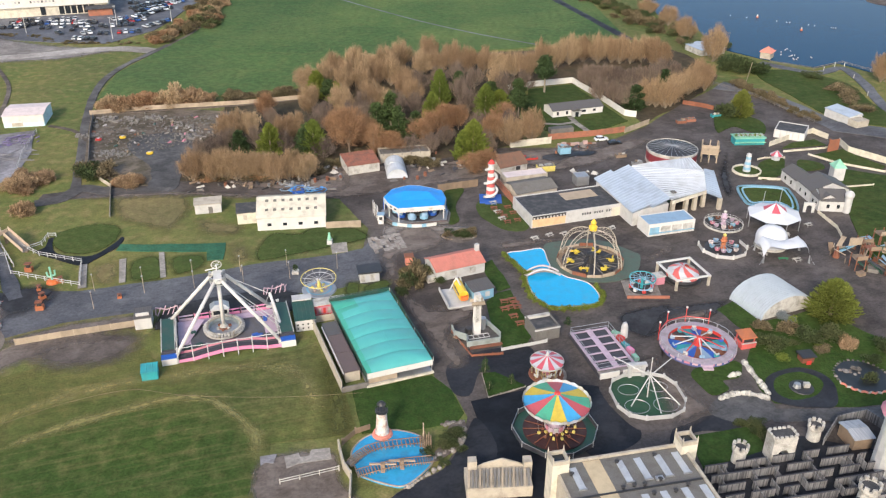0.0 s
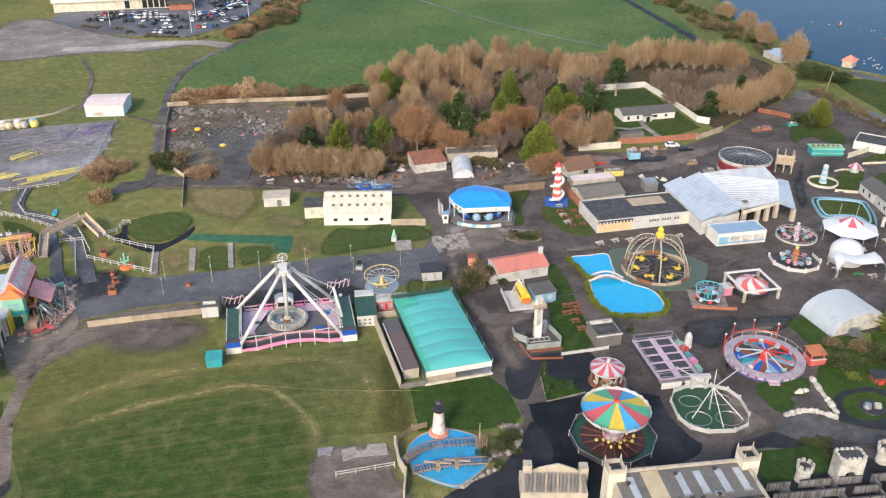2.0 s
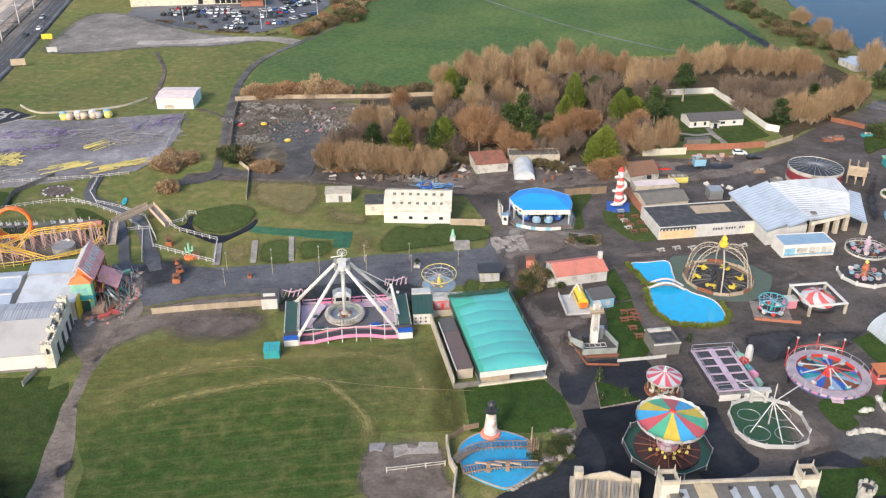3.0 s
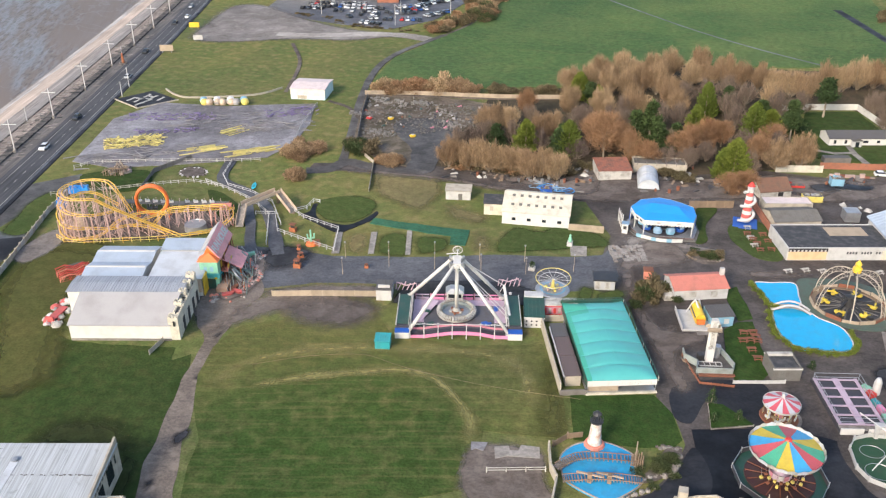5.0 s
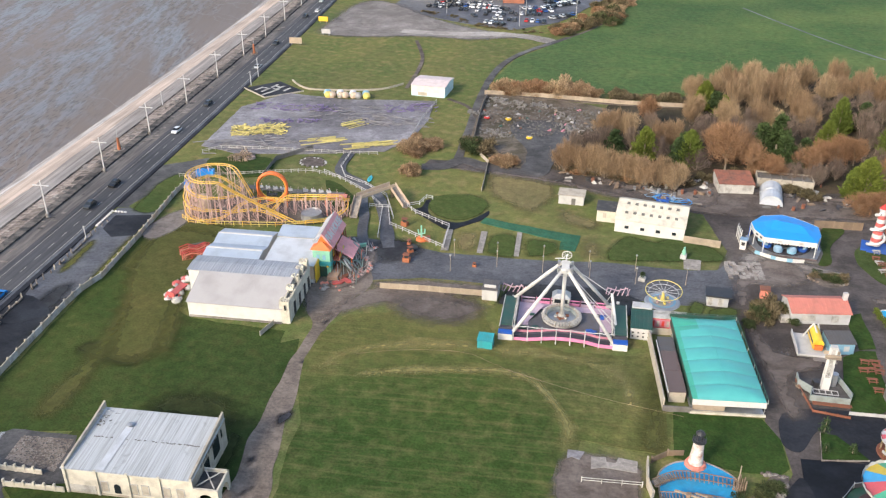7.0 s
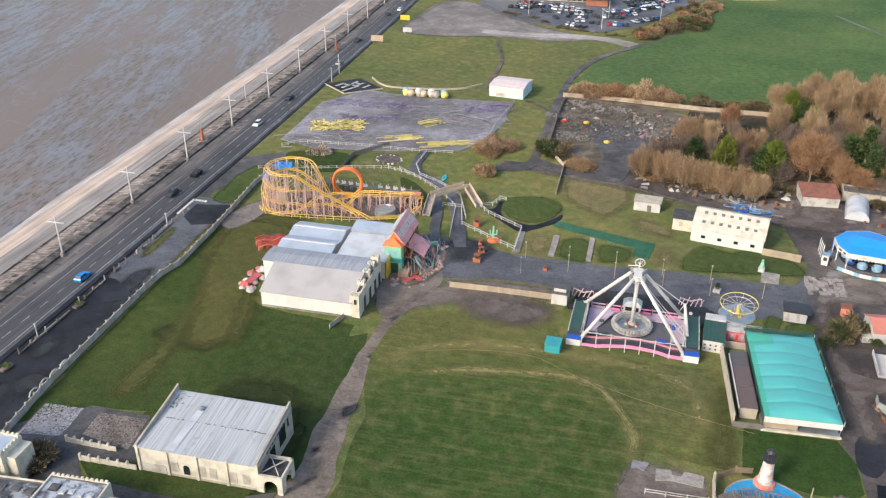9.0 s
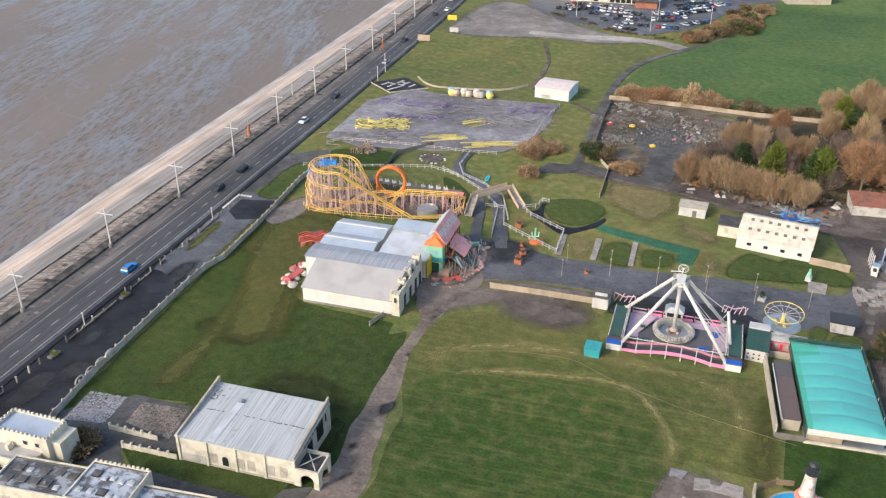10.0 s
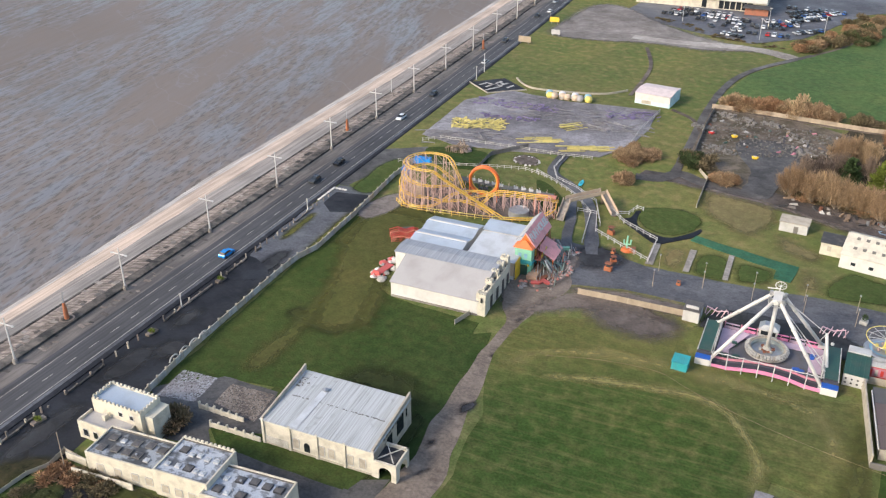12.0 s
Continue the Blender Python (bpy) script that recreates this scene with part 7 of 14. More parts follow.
# -- castle gatehouses, turrets and the timber maze --
for xy, r, hh in (((49.5, 111.3), 1.1, 3.2), ((64.2, 117.1), 1.1, 3.2)):
    round_tower("castle_turret", xy, r, hh, WHITE_DIRTY, "round whitewashed turret with battlements")
gh = thing("castle_gate", (54.7, 110.8), "whitewashed castle gatehouse with battlements", "gatehouse", 10.0)
sh = Shape()
arch_panel(sh, 0, 4.2, 0, 0.4, 5.2, 1.2, 3.0, 1.9)
part("front", sh, WHITE_DIRTY, gh)
part("body", Shape().box((0, 0.4, 0), (1.0, 2.6, 5.2)).box((3.2, 0.4, 0), (4.2, 2.6, 5.2)).box((0, 0.4, 4.2), (4.2, 2.6, 5.2)), WHITE_DIRTY, gh)
part("deck", Shape().box((0.2, 0.2, 5.2), (4.0, 2.4, 5.26)), DARK_ROOF, gh)
merlons(gh, WHITE_DIRTY, [(0.0, 0.1), (4.2, 0.1), (4.2, 2.5), (0.0, 2.5), (0.0, 0.1)], 5.2, 0.45, 0.35)
round_tower("castle_turret", (66.6, 101.5), 1.4, 4.0, WHITE_DIRTY, "round whitewashed turret with battlements")
round_tower("white_tower", (74.9, 109.8), 3.4, 11.5, WHITE, "large white tower with a pink dome", ROSE, False)

maze = thing("timber_maze", (43.0, 108.1), "weathered grey timber maze", "maze", 12.0)
rng = random.Random(11)
for i in range(7):
    x = 0.0
    while x < 27:
        ln = rng.uniform(2.4, 6.0)
        part("fence_panel", Shape().box((x, -i * 2.3, 0), (min(x + ln, 28), -i * 2.3 + 0.12, 1.9)), MAZE_WOOD, maze)
        part("top_rail", Shape().box((x, -i * 2.3 - 0.05, 1.9), (min(x + ln, 28), -i * 2.3 + 0.17, 2.0)), GREYMESH, maze)
        x += ln + rng.choice((0.0, 1.2, 1.5))
for i in range(34):
    x, k = rng.uniform(0, 28), rng.randrange(6)
    part("fence_panel", Shape().box((x, -k * 2.3 - 2.3, 0), (x + 0.12, -k * 2.3, 1.9)), MAZE_WOOD, maze)
patch("maze_floor", [(42.7, 109.0), (62.6, 117.5), (74.8, 114.0), (76.1, 100.9), (43.0, 93.8)], 0.02, TAR_DARK, "dark rubber floor of the maze", "floor", soft=False)
h, w = hall("maze_hut", (69.8, 114.0), (73.2, 114.6), 4.5, 2.6, 3.0, WOOD, RIDGE_SHEET, "wooden hut with a blue-grey roof beside the maze", "hut", at=0.5, rib=0)
ring = Shape()
for a, b in (((65.3, 115.4), (69.8, 121.1)), ((69.8, 121.1), (75.8, 123.0)), ((75.8, 123.0), (77.5, 119.9)), ((77.5, 119.9), (72.5, 111.9))):
    ring.wall([a, b], 2.0, 0.15)
tagged(part("yard_fence", ring, MAZE_WOOD), "grey plank fence round the maze hut", "fence")

# ---- rides ----
def polar(r, deg, z=0.0):
    return (r * math.cos(radians(deg)), r * math.sin(radians(deg)), z)


def striped_canopy(parent, r, z0, z1, n, mats, sag=0.0, name="canopy_panel", turn=0.0, rings=4):
    """A round tent roof; each panel is a part of its own."""
    for i in range(n):
        a0, a1 = turn + 360 * i / n, turn + 360 * (i + 1) / n
        vs, fs = [], []
        for k in range(rings + 1):
            t = k / rings
            z = z0 + (z1 - z0) * (1 - t) - sag * math.sin(math.pi * t)
            for a in (a0, (a0 + a1) / 2, a1):
                dz = -0.05 if a == (a0 + a1) / 2 else 0.0
                vs.append(polar(max(r * t, 0.02), a, z + dz))
        for k in range(rings):
            for j in (0, 1):
                p = k * 3 + j
                fs.append((p, p + 3, p + 4, p + 1))
        part(name, Shape().add(vs, fs), mats[i % len(mats)], parent, smooth=False)


def ring_fence(parent, r, high, n, mat, rails=(0.5, 1.0), gap=0):
    for i in range(n):
        part("post", Shape().cyl(polar(r, 360 * i / n), polar(r, 360 * i / n, high), 0.06, None, 6), mat, parent)
    for z in rails:
        part("rail", Shape().tube([polar(r, 360 * i / n, high * z) for i in range(n - gap + (1 if gap else 0))], 0.045, 5, not gap), mat, parent)


def panel_fence(parent, pts, high, mat, name="fence_panel", thick=0.12, closed=True):
    for a, b in zip(pts, pts[1:] + (pts[:1] if closed else [])):
        part(name, Shape().wall([a, b], high, thick), mat, parent)
        part("post", Shape().box((a[0] - 0.15, a[1] - 0.15, 0), (a[0] + 0.15, a[1] + 0.15, high + 0.25)), mat, parent)


# -- pendulum ride --
ride = thing("pendulum_ride", (-54.4, 138.6), "white A-frame pendulum ride with pink ramps", "ride", 16.6)
AX, AY, AZ = 12.2, 8.0, 14.0
part("platform", Shape().box((2.8, 0.6, 0), (22.8, 13.6, 0.5)), MAST_DECK, ride)
part("platform_walk", Shape().box((3.0, 11.4, 0.5), (22.6, 13.5, 0.62)).box((3.0, 4.6, 0.5), (5.4, 11.4, 0.62)).box((20.2, 4.6, 0.5), (22.6, 11.4, 0.62)), LILAC, ride, "faded lilac walkway round the gondola")
for x in (-0.2, 22.9):
    tr = part("trailer", Shape().box((x, 0.4, 0.5), (x + 2.7, 12.6, 2.4)), GREYMESH, ride, "long service trailer")
    part("trailer_roof", Shape().box((x + 0.15, 1.0, 2.4), (x + 2.55, 12.4, 2.55)), DARK_GREEN, tr)
    part("trailer_edge", Shape().box((x - 0.04, 0.5, 2.4), (x + 0.15, 12.6, 2.62)).box((x + 2.55, 0.5, 2.4), (x + 2.74, 12.6, 2.62)), WHITE_DIRTY, tr)
    part("trailer_nose", Shape().box((x - 0.1, -1.0, 0.0), (x + 2.8, 0.4, 1.5)), CHALK, tr)
    part("blue_band", Shape().box((x - 0.12, -1.02, 1.5), (x + 2.82, 0.45, 1.78)), BLUE, tr)
    for y in (2.2, 10.6):
        part("wheel", Shape().cyl((x + 0.2, y, 0.5), (x + 2.5, y, 0.5), 0.48, None, 12), RUBBER, tr)
    inner = x + 3.0 if x < 5 else x - 0.3
    for y in (1.6, 3.8, 6.0, 8.2, 10.4, 12.4):
        part("side_frame", Shape().cyl((inner, y, 0.5), (inner, y, 3.9), 0.07, None, 6).beam((inner, y - 2.1 if y > 2 else y, 3.8), (inner, y, 3.8), 0.10).cyl((inner, max(1.6, y - 2.2), 0.6), (inner, y, 3.7), 0.045, None, 5), WHITE, ride)
feet = [(2.2, -0.2, 0.9), (2.0, 12.2, 2.4), (22.9, 0.0, 0.9), (21.9, 12.4, 2.4)]
for f in feet:
    front = f[1] < 8
    top = (AX + (-0.55 if f[0] < 10 else 0.55), AY + (-1.5 if front else 1.5), AZ - (0.8 if front else 0.4))
    leg = part("leg", Shape().cyl(f, top, 0.36, 0.36, 12), CHALK, ride, "white steel leg", smooth=True)
    part("foot_plate", Shape().box((f[0] - 0.6, f[1] - 0.6, f[2] - 0.5), (f[0] + 0.6, f[1] + 0.6, f[2] + 0.1)), WHITE, leg)
    for k in (0.36, 0.66):
        part("collar", Shape().cyl(Vector(f).lerp(Vector(top), k), Vector(f).lerp(Vector(top), k + 0.02), 0.46, None, 12), WHITE, leg)
    part("cable_duct", Shape().cyl(Vector(f).lerp(Vector(top), 0.05) + Vector((0, 0, 0.42)), Vector(f).lerp(Vector(top), 0.92) + Vector((0, 0, 0.42)), 0.05, None, 5), STEEL, leg)
# erecting ram on the far side: a short mast with stays to both legs
part("side_mast", Shape().cyl((22.2, 10.4, 6.4), (23.5, 3.6, 1.6), 0.30, None, 10), CHALK, ride)
rods("stay", ride, WHITE, [((AX + 2.2, AY - 1.2, AZ - 3.0), (22.9, 4.2, 3.2)), ((AX + 2.6, AY - 1.2, AZ - 4.0), (23.2, 3.0, 2.4)), ((AX + 2.0, AY + 1.6, AZ - 2.0), (22.3, 10.2, 6.3)), ((22.2, 10.4, 6.3), (21.0, 12.2, 2.6)), ((22.3, 9.6, 5.9), (22.6, 6.4, 0.6)), ((22.8, 7.0, 4.0), (21.4, 9.6, 0.6))], 0.08)
part("arm", Shape().cyl((AX, AY, AZ - 1.0), (AX, AY, 2.0), 0.40, None, 12), CHALK, ride, "white pendulum arm", smooth=True)
hub = part("hub", Shape().lathe([(0, 1.1), (0.9, 1.1), (0.9, 1.5), (0.5, 2.1), (0, 2.1)], 16, (AX, AY, 0)), WHITE_DIRTY, ride)
part("hub_collar", Shape().lathe([(0.92, 1.25), (1.2, 1.3), (1.15, 1.45), (0.9, 1.52)], 16, (AX, AY, 0)), WOOD_RED, hub)
for i in range(6):
    c = polar(1.25, i * 60 + 15)
    part("hub_drive", Shape().block((AX + c[0], AY + c[1], 1.2), (0.5, 0.45, 0.4), i * 60 + 15), WHITE_DIRTY if i % 2 else WOOD_RED, hub)
part("gondola_floor", Shape().lathe([(0.5, 1.05), (2.9, 0.95), (2.9, 1.08), (0.5, 1.2)], 32, (AX, AY, 0)), STEEL, ride)
part("gondola_band", Shape().lathe([(2.9, 0.9), (3.25, 1.0), (3.3, 1.75), (2.95, 1.7), (2.9, 1.1)], 40, (AX, AY, 0)), PIPE_GREY, ride, "grey-green inner band of the gondola")
part("gondola_trim", Shape().lathe([(3.28, 1.76), (3.42, 1.86), (3.28, 1.95), (3.1, 1.86), (3.28, 1.76)], 40, (AX, AY, 0)), IVORY, ride, "pale trim of the gondola")
part("gondola_ring", Shape().lathe([(3.4, 0.8), (4.15, 0.9), (4.2, 1.15), (3.4, 1.1)], 40, (AX, AY, 0)), WHITE_DIRTY, ride, "footwell ring below the seats")
for i in range(36):
    a = i * 10.0
    u = pose(AX, AY, 0, 0, 0, a)
    st = part("seat", Shape().box((3.45, -0.22, 1.1), (3.75, 0.22, 2.05), u).box((3.75, -0.22, 1.1), (4.1, 0.22, 1.35), u), WHITE_DIRTY if i % 5 else IVORY, ride)
    part("harness", Shape().beam(u @ Vector((3.6, -0.16, 2.1)), u @ Vector((4.25, -0.12, 1.55)), 0.09).beam(u @ Vector((3.6, 0.16, 2.1)), u @ Vector((4.25, 0.12, 1.55)), 0.09), WHITE, st)
head = part("bearing_head", Shape().box((AX - 0.8, AY - 1.9, AZ - 1.4), (AX + 0.8, AY + 1.9, AZ - 0.3)), CHALK, ride)
part("axle", Shape().cyl((AX, AY - 2.3, AZ - 0.8), (AX, AY + 2.3, AZ - 0.8), 0.42, None, 14), WHITE, head)
for k in (-1, 1):
    for x in (-1.35, 1.35):
        part("motor", Shape().cyl((AX + x, AY + 1.4 * k, AZ - 1.1), (AX + x, AY + 1.4 * k, AZ - 0.2), 0.32, None, 10), STEEL, head)
        part("motor_bracket", Shape().beam((AX + x, AY + 1.4 * k, AZ - 0.7), (AX + 0.5 * x, AY + 1.0 * k, AZ - 0.7), 0.3), WHITE, head)
part("service_ring", Shape().tube([(AX + 1.5 * math.cos(a), AY + 1.5 * math.sin(a), AZ - 2.1) for a in [i * math.pi / 9 for i in range(18)]], 0.09, 6, True), WHITE, head)
rods("ring_stay", head, WHITE, [((AX + 1.5 * math.cos(a), AY + 1.5 * math.sin(a), AZ - 2.1), (AX + 0.8 * math.cos(a), AY + 0.8 * math.sin(a), AZ - 1.0)) for a in [i * math.pi / 4 for i in range(8)]], 0.06)
part("top_wheel", Shape().tube([(AX + 0.1 + 1.0 * math.cos(a), AY + 1.8, AZ + 1.0 + 0.85 * math.sin(a)) for a in [i * math.pi / 10 for i in range(20)]], 0.10, 6, True), WHITE_DIRTY, head)
rods("wheel_spoke", head, STEEL, [((AX + 0.1, AY + 1.8, AZ + 1.0), (AX + 0.1 + math.cos(a), AY + 1.8, AZ + 1.0 + 0.85 * math.sin(a))) for a in [i * math.pi / 4 for i in range(8)]], 0.05)
part("wheel_post", Shape().cyl((AX, AY + 1.8, AZ - 0.4), (AX + 0.1, AY + 1.8, AZ + 1.0), 0.14, None, 8), WHITE, head)
part("lamp_bar", Shape().cyl((AX - 2.2, AY + 1.2, AZ + 0.35), (AX + 0.2, AY + 1.4, AZ + 0.5), 0.11, None, 8), CHALK, head)
# wavy front fence with its ramp and lamps, and the back fence
rise = [0.7, 0.8, 1.3, 1.7, 1.75, 1.5, 0.9, 0.8]
for i in range(7):
    x0, x1 = 2.8 + i * 2.87, 5.67 + i * 2.87
    z0, z1 = rise[i:i + 2]
    for name, y, low, high, mat in (("ramp_panel", -0.7, -0.75, 0.0, PINK), ("rail_panel", 1.3, 0.1, 0.6, ROSE)):
        vs = [(x, yy, z) for yy in (y, y + 0.14) for x, z in ((x0, max(0.02, z0 + low)), (x1, max(0.02, z1 + low)), (x1, z1 + high), (x0, z0 + high))]
        part(name, Shape().add(vs, [(0, 1, 2, 3), (7, 6, 5, 4), (3, 2, 6, 7), (0, 4, 5, 1), (0, 3, 7, 4), (1, 5, 6, 2)]), mat, ride)
    part("ramp_deck", Shape().add([(x, y, z) for y in (-0.5, 1.2) for x, z in ((x0, z0 - 0.25), (x1, z1 - 0.25), (x1, z1 - 0.4), (x0, z0 - 0.4))], [(0, 1, 5, 4), (3, 7, 6, 2), (0, 3, 2, 1), (4, 5, 6, 7), (0, 4, 7, 3), (1, 2, 6, 5)]), GREYMESH, ride)
    part("lamp_post", Shape().cyl((x0, -0.8, 0), (x0, -0.8, 3.3), 0.11, None, 8).cyl((x0, -0.8, 3.2), (x0, -0.2, 3.5), 0.07, None, 6), WHITE, ride)
    sag = [(x0 + (x1 - x0) * t, -0.3, 3.3 - 0.5 * t * (1 - t)) for t in (0, 0.25, 0.5, 0.75, 1)]
    part("lamp_rail", Shape().tube(sag, 0.09, 6), WHITE, ride)
for i in range(6):
    x0 = 3.2 + i * 3.2
    bp = part("back_panel", Shape().box((x0, 13.9, 0.4), (x0 + 3.0, 14.02, 1.0)).box((x0, 13.9, 1.5), (x0 + 3.0, 14.02, 1.75)), PINK if i % 2 else LILAC, ride)
    part("back_post", Shape().box((x0, 13.85, 0.0), (x0 + 0.15, 14.08, 2.0)).box((x0 + 1.5, 13.9, 1.0), (x0 + 1.6, 14.0, 1.5)), ROSE, bp)
ramp = [(3.2, 5.0, 0.64), (4.6, 4.4, 0.64), (8.4, 11.6, 1.5), (7.0, 12.4, 1.5)]
part("lilac_ramp", Shape().add(ramp + [(x, y, z - 0.14) for x, y, z in ramp], [(0, 1, 2, 3), (7, 6, 5, 4), (0, 4, 5, 1), (1, 5, 6, 2), (2, 6, 7, 3), (3, 7, 4, 0)]), LILAC, ride)
cab = part("control_cabin", Shape().box((10.0, 13.0, 0.6), (13.6, 15.6, 2.6)), WHITE_DIRTY, ride, "white control cabin behind the gondola")
part("cabin_roof", Shape().add([(9.8, 12.8, 2.6), (13.8, 12.8, 2.6), (13.8, 15.8, 2.6), (9.8, 15.8, 2.6), (10.8, 13.4, 3.5), (12.8, 13.4, 3.5), (12.8, 15.2, 3.5), (10.8, 15.2, 3.5)], [(0, 1, 5, 4), (1, 2, 6, 5), (2, 3, 7, 6), (3, 0, 4, 7), (4, 5, 6, 7), (3, 2, 1, 0)]), STEEL, cab)
part("cabin_window", Shape().box((10.4, 12.94, 1.4), (13.2, 13.0, 2.3)), GLASSY, cab)
part("floodlight", Shape().lathe([(0, 0.5), (0.35, 0.4), (0.3, 0.0)], 10, (23.8, 12.9, 2.6)), CHALK, ride)
for x, y in ((4.5, 2.6), (6.8, 3.2), (17.9, 3.6), (18.8, 3.2), (20.6, 9.5), (6.0, 8.0)):
    part("equipment_case", Shape().block((x, y, 0.5), (1.0, 0.7, 0.8), x * 31).block((x + 0.5, y + 0.7, 0.5), (0.5, 0.5, 0.5), x * 17), BLUE if x > 10 else DARK_GREEN, ride)

soft_patch("worn_tarmac", [(-60.5, 153.0), (-59.5, 149.0), (-57.0, 150.5), (-40.0, 155.0), (-32.0, 157.5), (-28.5, 158.5), (-29.5, 163.5), (-38.5, 166.5), (-57.5, 160.5)], GREY_SOFT, "worn dark tarmac behind the pendulum ride", "tarmac", 1.0, 0.8)

# decorative pink folded frames beside the ride
for xy, rz in (((-58.7, 156.4), 10), ((-37.4, 165.2), 20)):
    fr = thing("folded_frame", xy, "folded pink ride frame standing on the tarmac", "ride part", rz)
    for i in range(5):
        part("strut", Shape().beam((-2 + i, -0.5, 0.1), (-1.2 + i, 0.5, 1.6 + 0.4 * (i % 2)), 0.15), DUSTY_PINK, fr)
    part("frame", Shape().tube([(-2.4, 0, 0.1), (-2.2, 0, 1.9), (0, 0, 1.3), (2.2, 0, 2.0), (2.5, 0, 0.1)], 0.14), DUSTY_PINK, fr)

# booths beside the ride
for xy, label, wallm, roofm, sx, sy, hh, rz in (((-63.6, 150.3), "white ticket booth with a grey roof", WHITE, SLATE, 3.4, 3.8, 2.6, 14), ((-30.3, 149.9), "green roofed booth with white spotted front", WHITE, DARK_GREEN, 4.2, 7.0, 2.6, 14), ((-56.8, 132.6), "small teal metal container", TEAL, TEAL, 3.0, 2.6, 2.0, 14)):
    b = thing("booth", xy, label, "booth", rz)
    part("body", Shape().box((0, 0, 0), (sx, sy, hh)), wallm, b)
    part("roof", sheet_roof(Shape(), 0, sx, 0, hh, sy, hh + 0.4, 0.8, 0.1), roofm, b)
    if sx > 4:
        for i in range(8):
            part("spot", Shape().lathe([(0, 0), (0.22, 0)], 8).add([], []), DARK, b).matrix_basis = pose(0.5 + (i % 4) * 1.05, -0.01, 0.7 + (i // 4) * 0.9, 90)
        part("upper_shed", Shape().box((0.1, sy, 0), (sx - 0.1, sy + 2.2, 3.4)), WHITE, b)
    elif sx > 3.2:
        part("sign_board", Shape().box((0.4, 0.6, hh + 0.3), (sx - 0.4, 0.8, hh + 1.0)), WHITE, b)

pay = thing("red_paybox", (-27.6, 155.5), "faded red ride front with painted panels", "paybox", 18)
part("body", Shape().box((0, 0, 0), (7.4, 2.6, 2.6)), RED, pay)
part("front_panel", Shape().box((0.1, -0.08, 0.5), (7.3, 0, 2.3)), ROSE, pay)
part("top_rail", Shape().box((-0.1, -0.2, 2.6), (7.5, 2.8, 2.8)), WHITE_DIRTY, pay)
for i in range(7):
    part("figure_panel", Shape().box((0.3 + i * 1.0, -0.14, 0.7), (0.85 + i * 1.0, -0.09, 2.0)), WHITE_DIRTY if i % 2 else RED, pay)
part("low_wall", Shape().box((0.2, -2.2, 0), (6.6, -2.0, 1.5)), IVORY, pay)

# -- dodgem pavilion under a turquoise tent --
dg = thing("dodgem_pavilion", (-14.1, 131.6), "dodgem track under a turquoise PVC tent roof", "pavilion", 21.0)
DW, DD, DE, DR = 13.0, 27.4, 3.0, 4.1
NX, NY = 14, 91
vs = []
for j in range(NY + 1):
    for i in range(NX + 1):
        u, v = i / NX, j / NY
        x, y = u * DW, v * DD
        hip = min(1.0, y / 4.5, (DD - y) / 5.5)
        ridge = 1 - abs(2 * u - 1)
        z = DE + (DR - DE) * (1 - (1 - min(ridge, hip)) ** 1.9)
        fold = abs(math.sin(math.pi * y / 3.9)) ** 0.35
        z += 0.62 * (fold - 1) * min(1, 3 * ridge) * (1 - ridge * 0.45) + 0.04 * noise.noise((x * 0.4, y * 0.4, 2))
        vs.append((x, y, z))
quad = lambda i, j: (j * (NX + 1) + i, j * (NX + 1) + i + 1, (j + 1) * (NX + 1) + i + 1, (j + 1) * (NX + 1) + i)
part("roof_skin", Shape().add(vs, [quad(i, j) for j in range(NY) for i in range(1, NX) if not (i < 5 and j > NY - 20)]), TURQ, dg, "turquoise PVC roof skin", smooth=True)
part("roof_edge_skin", Shape().add(vs, [quad(i, j) for j in range(NY) for i in range(NX) if i < 1 or (i < 5 and j > NY - 20)]), TURQ_GREEN, dg, "sun-faded green strip of the roof", smooth=True)
for k in range(1, 7):
    j = min(NY - 1, round(k * 3.9 / DD * NY))
    part("roof_seam", Shape().tube([Vector(vs[j * (NX + 1) + i]) + Vector((0, 0, 0.05)) for i in range(NX + 1)], 0.03, 5), TURQ, dg)
part("roof_seam", Shape().tube([Vector(vs[j * (NX + 1) + NX // 2]) + Vector((0, 0, 0.05)) for j in range(16, NY - 18)], 0.03, 5), TURQ, dg)
sc = Shape()
for i in range(26):
    x0, x1 = DW * i / 26, DW * (i + 1) / 26
    k = -0.035 if i % 2 else 0.0
    sc.v += [Vector((x0, -0.25, DE + 0.06)), Vector((x0, -0.4 + k, DE - 1.05 - k)), Vector((x1, -0.25, DE + 0.06)), Vector((x1, -0.4 - k, DE - 1.05 + k))]
    sc.f.append((4 * i + 1, 4 * i + 3, 4 * i + 2, 4 * i))
part("valance", sc, CHALK, dg, "white scalloped front valance")
part("side_valance", Shape().box((DW, 0, DE - 0.7), (DW + 0.06, DD, DE + 0.02)), DARK_GREEN, dg)
part("side_valance", Shape().box((-0.06, 0, DE - 1.6), (0.0, DD, DE + 0.02)), DARK_GREEN, dg)
part("back_truss", Shape().box((-0.2, DD, DE - 0.6), (DW + 0.2, DD + 0.3, DE + 0.5)), DARK_GREEN, dg)
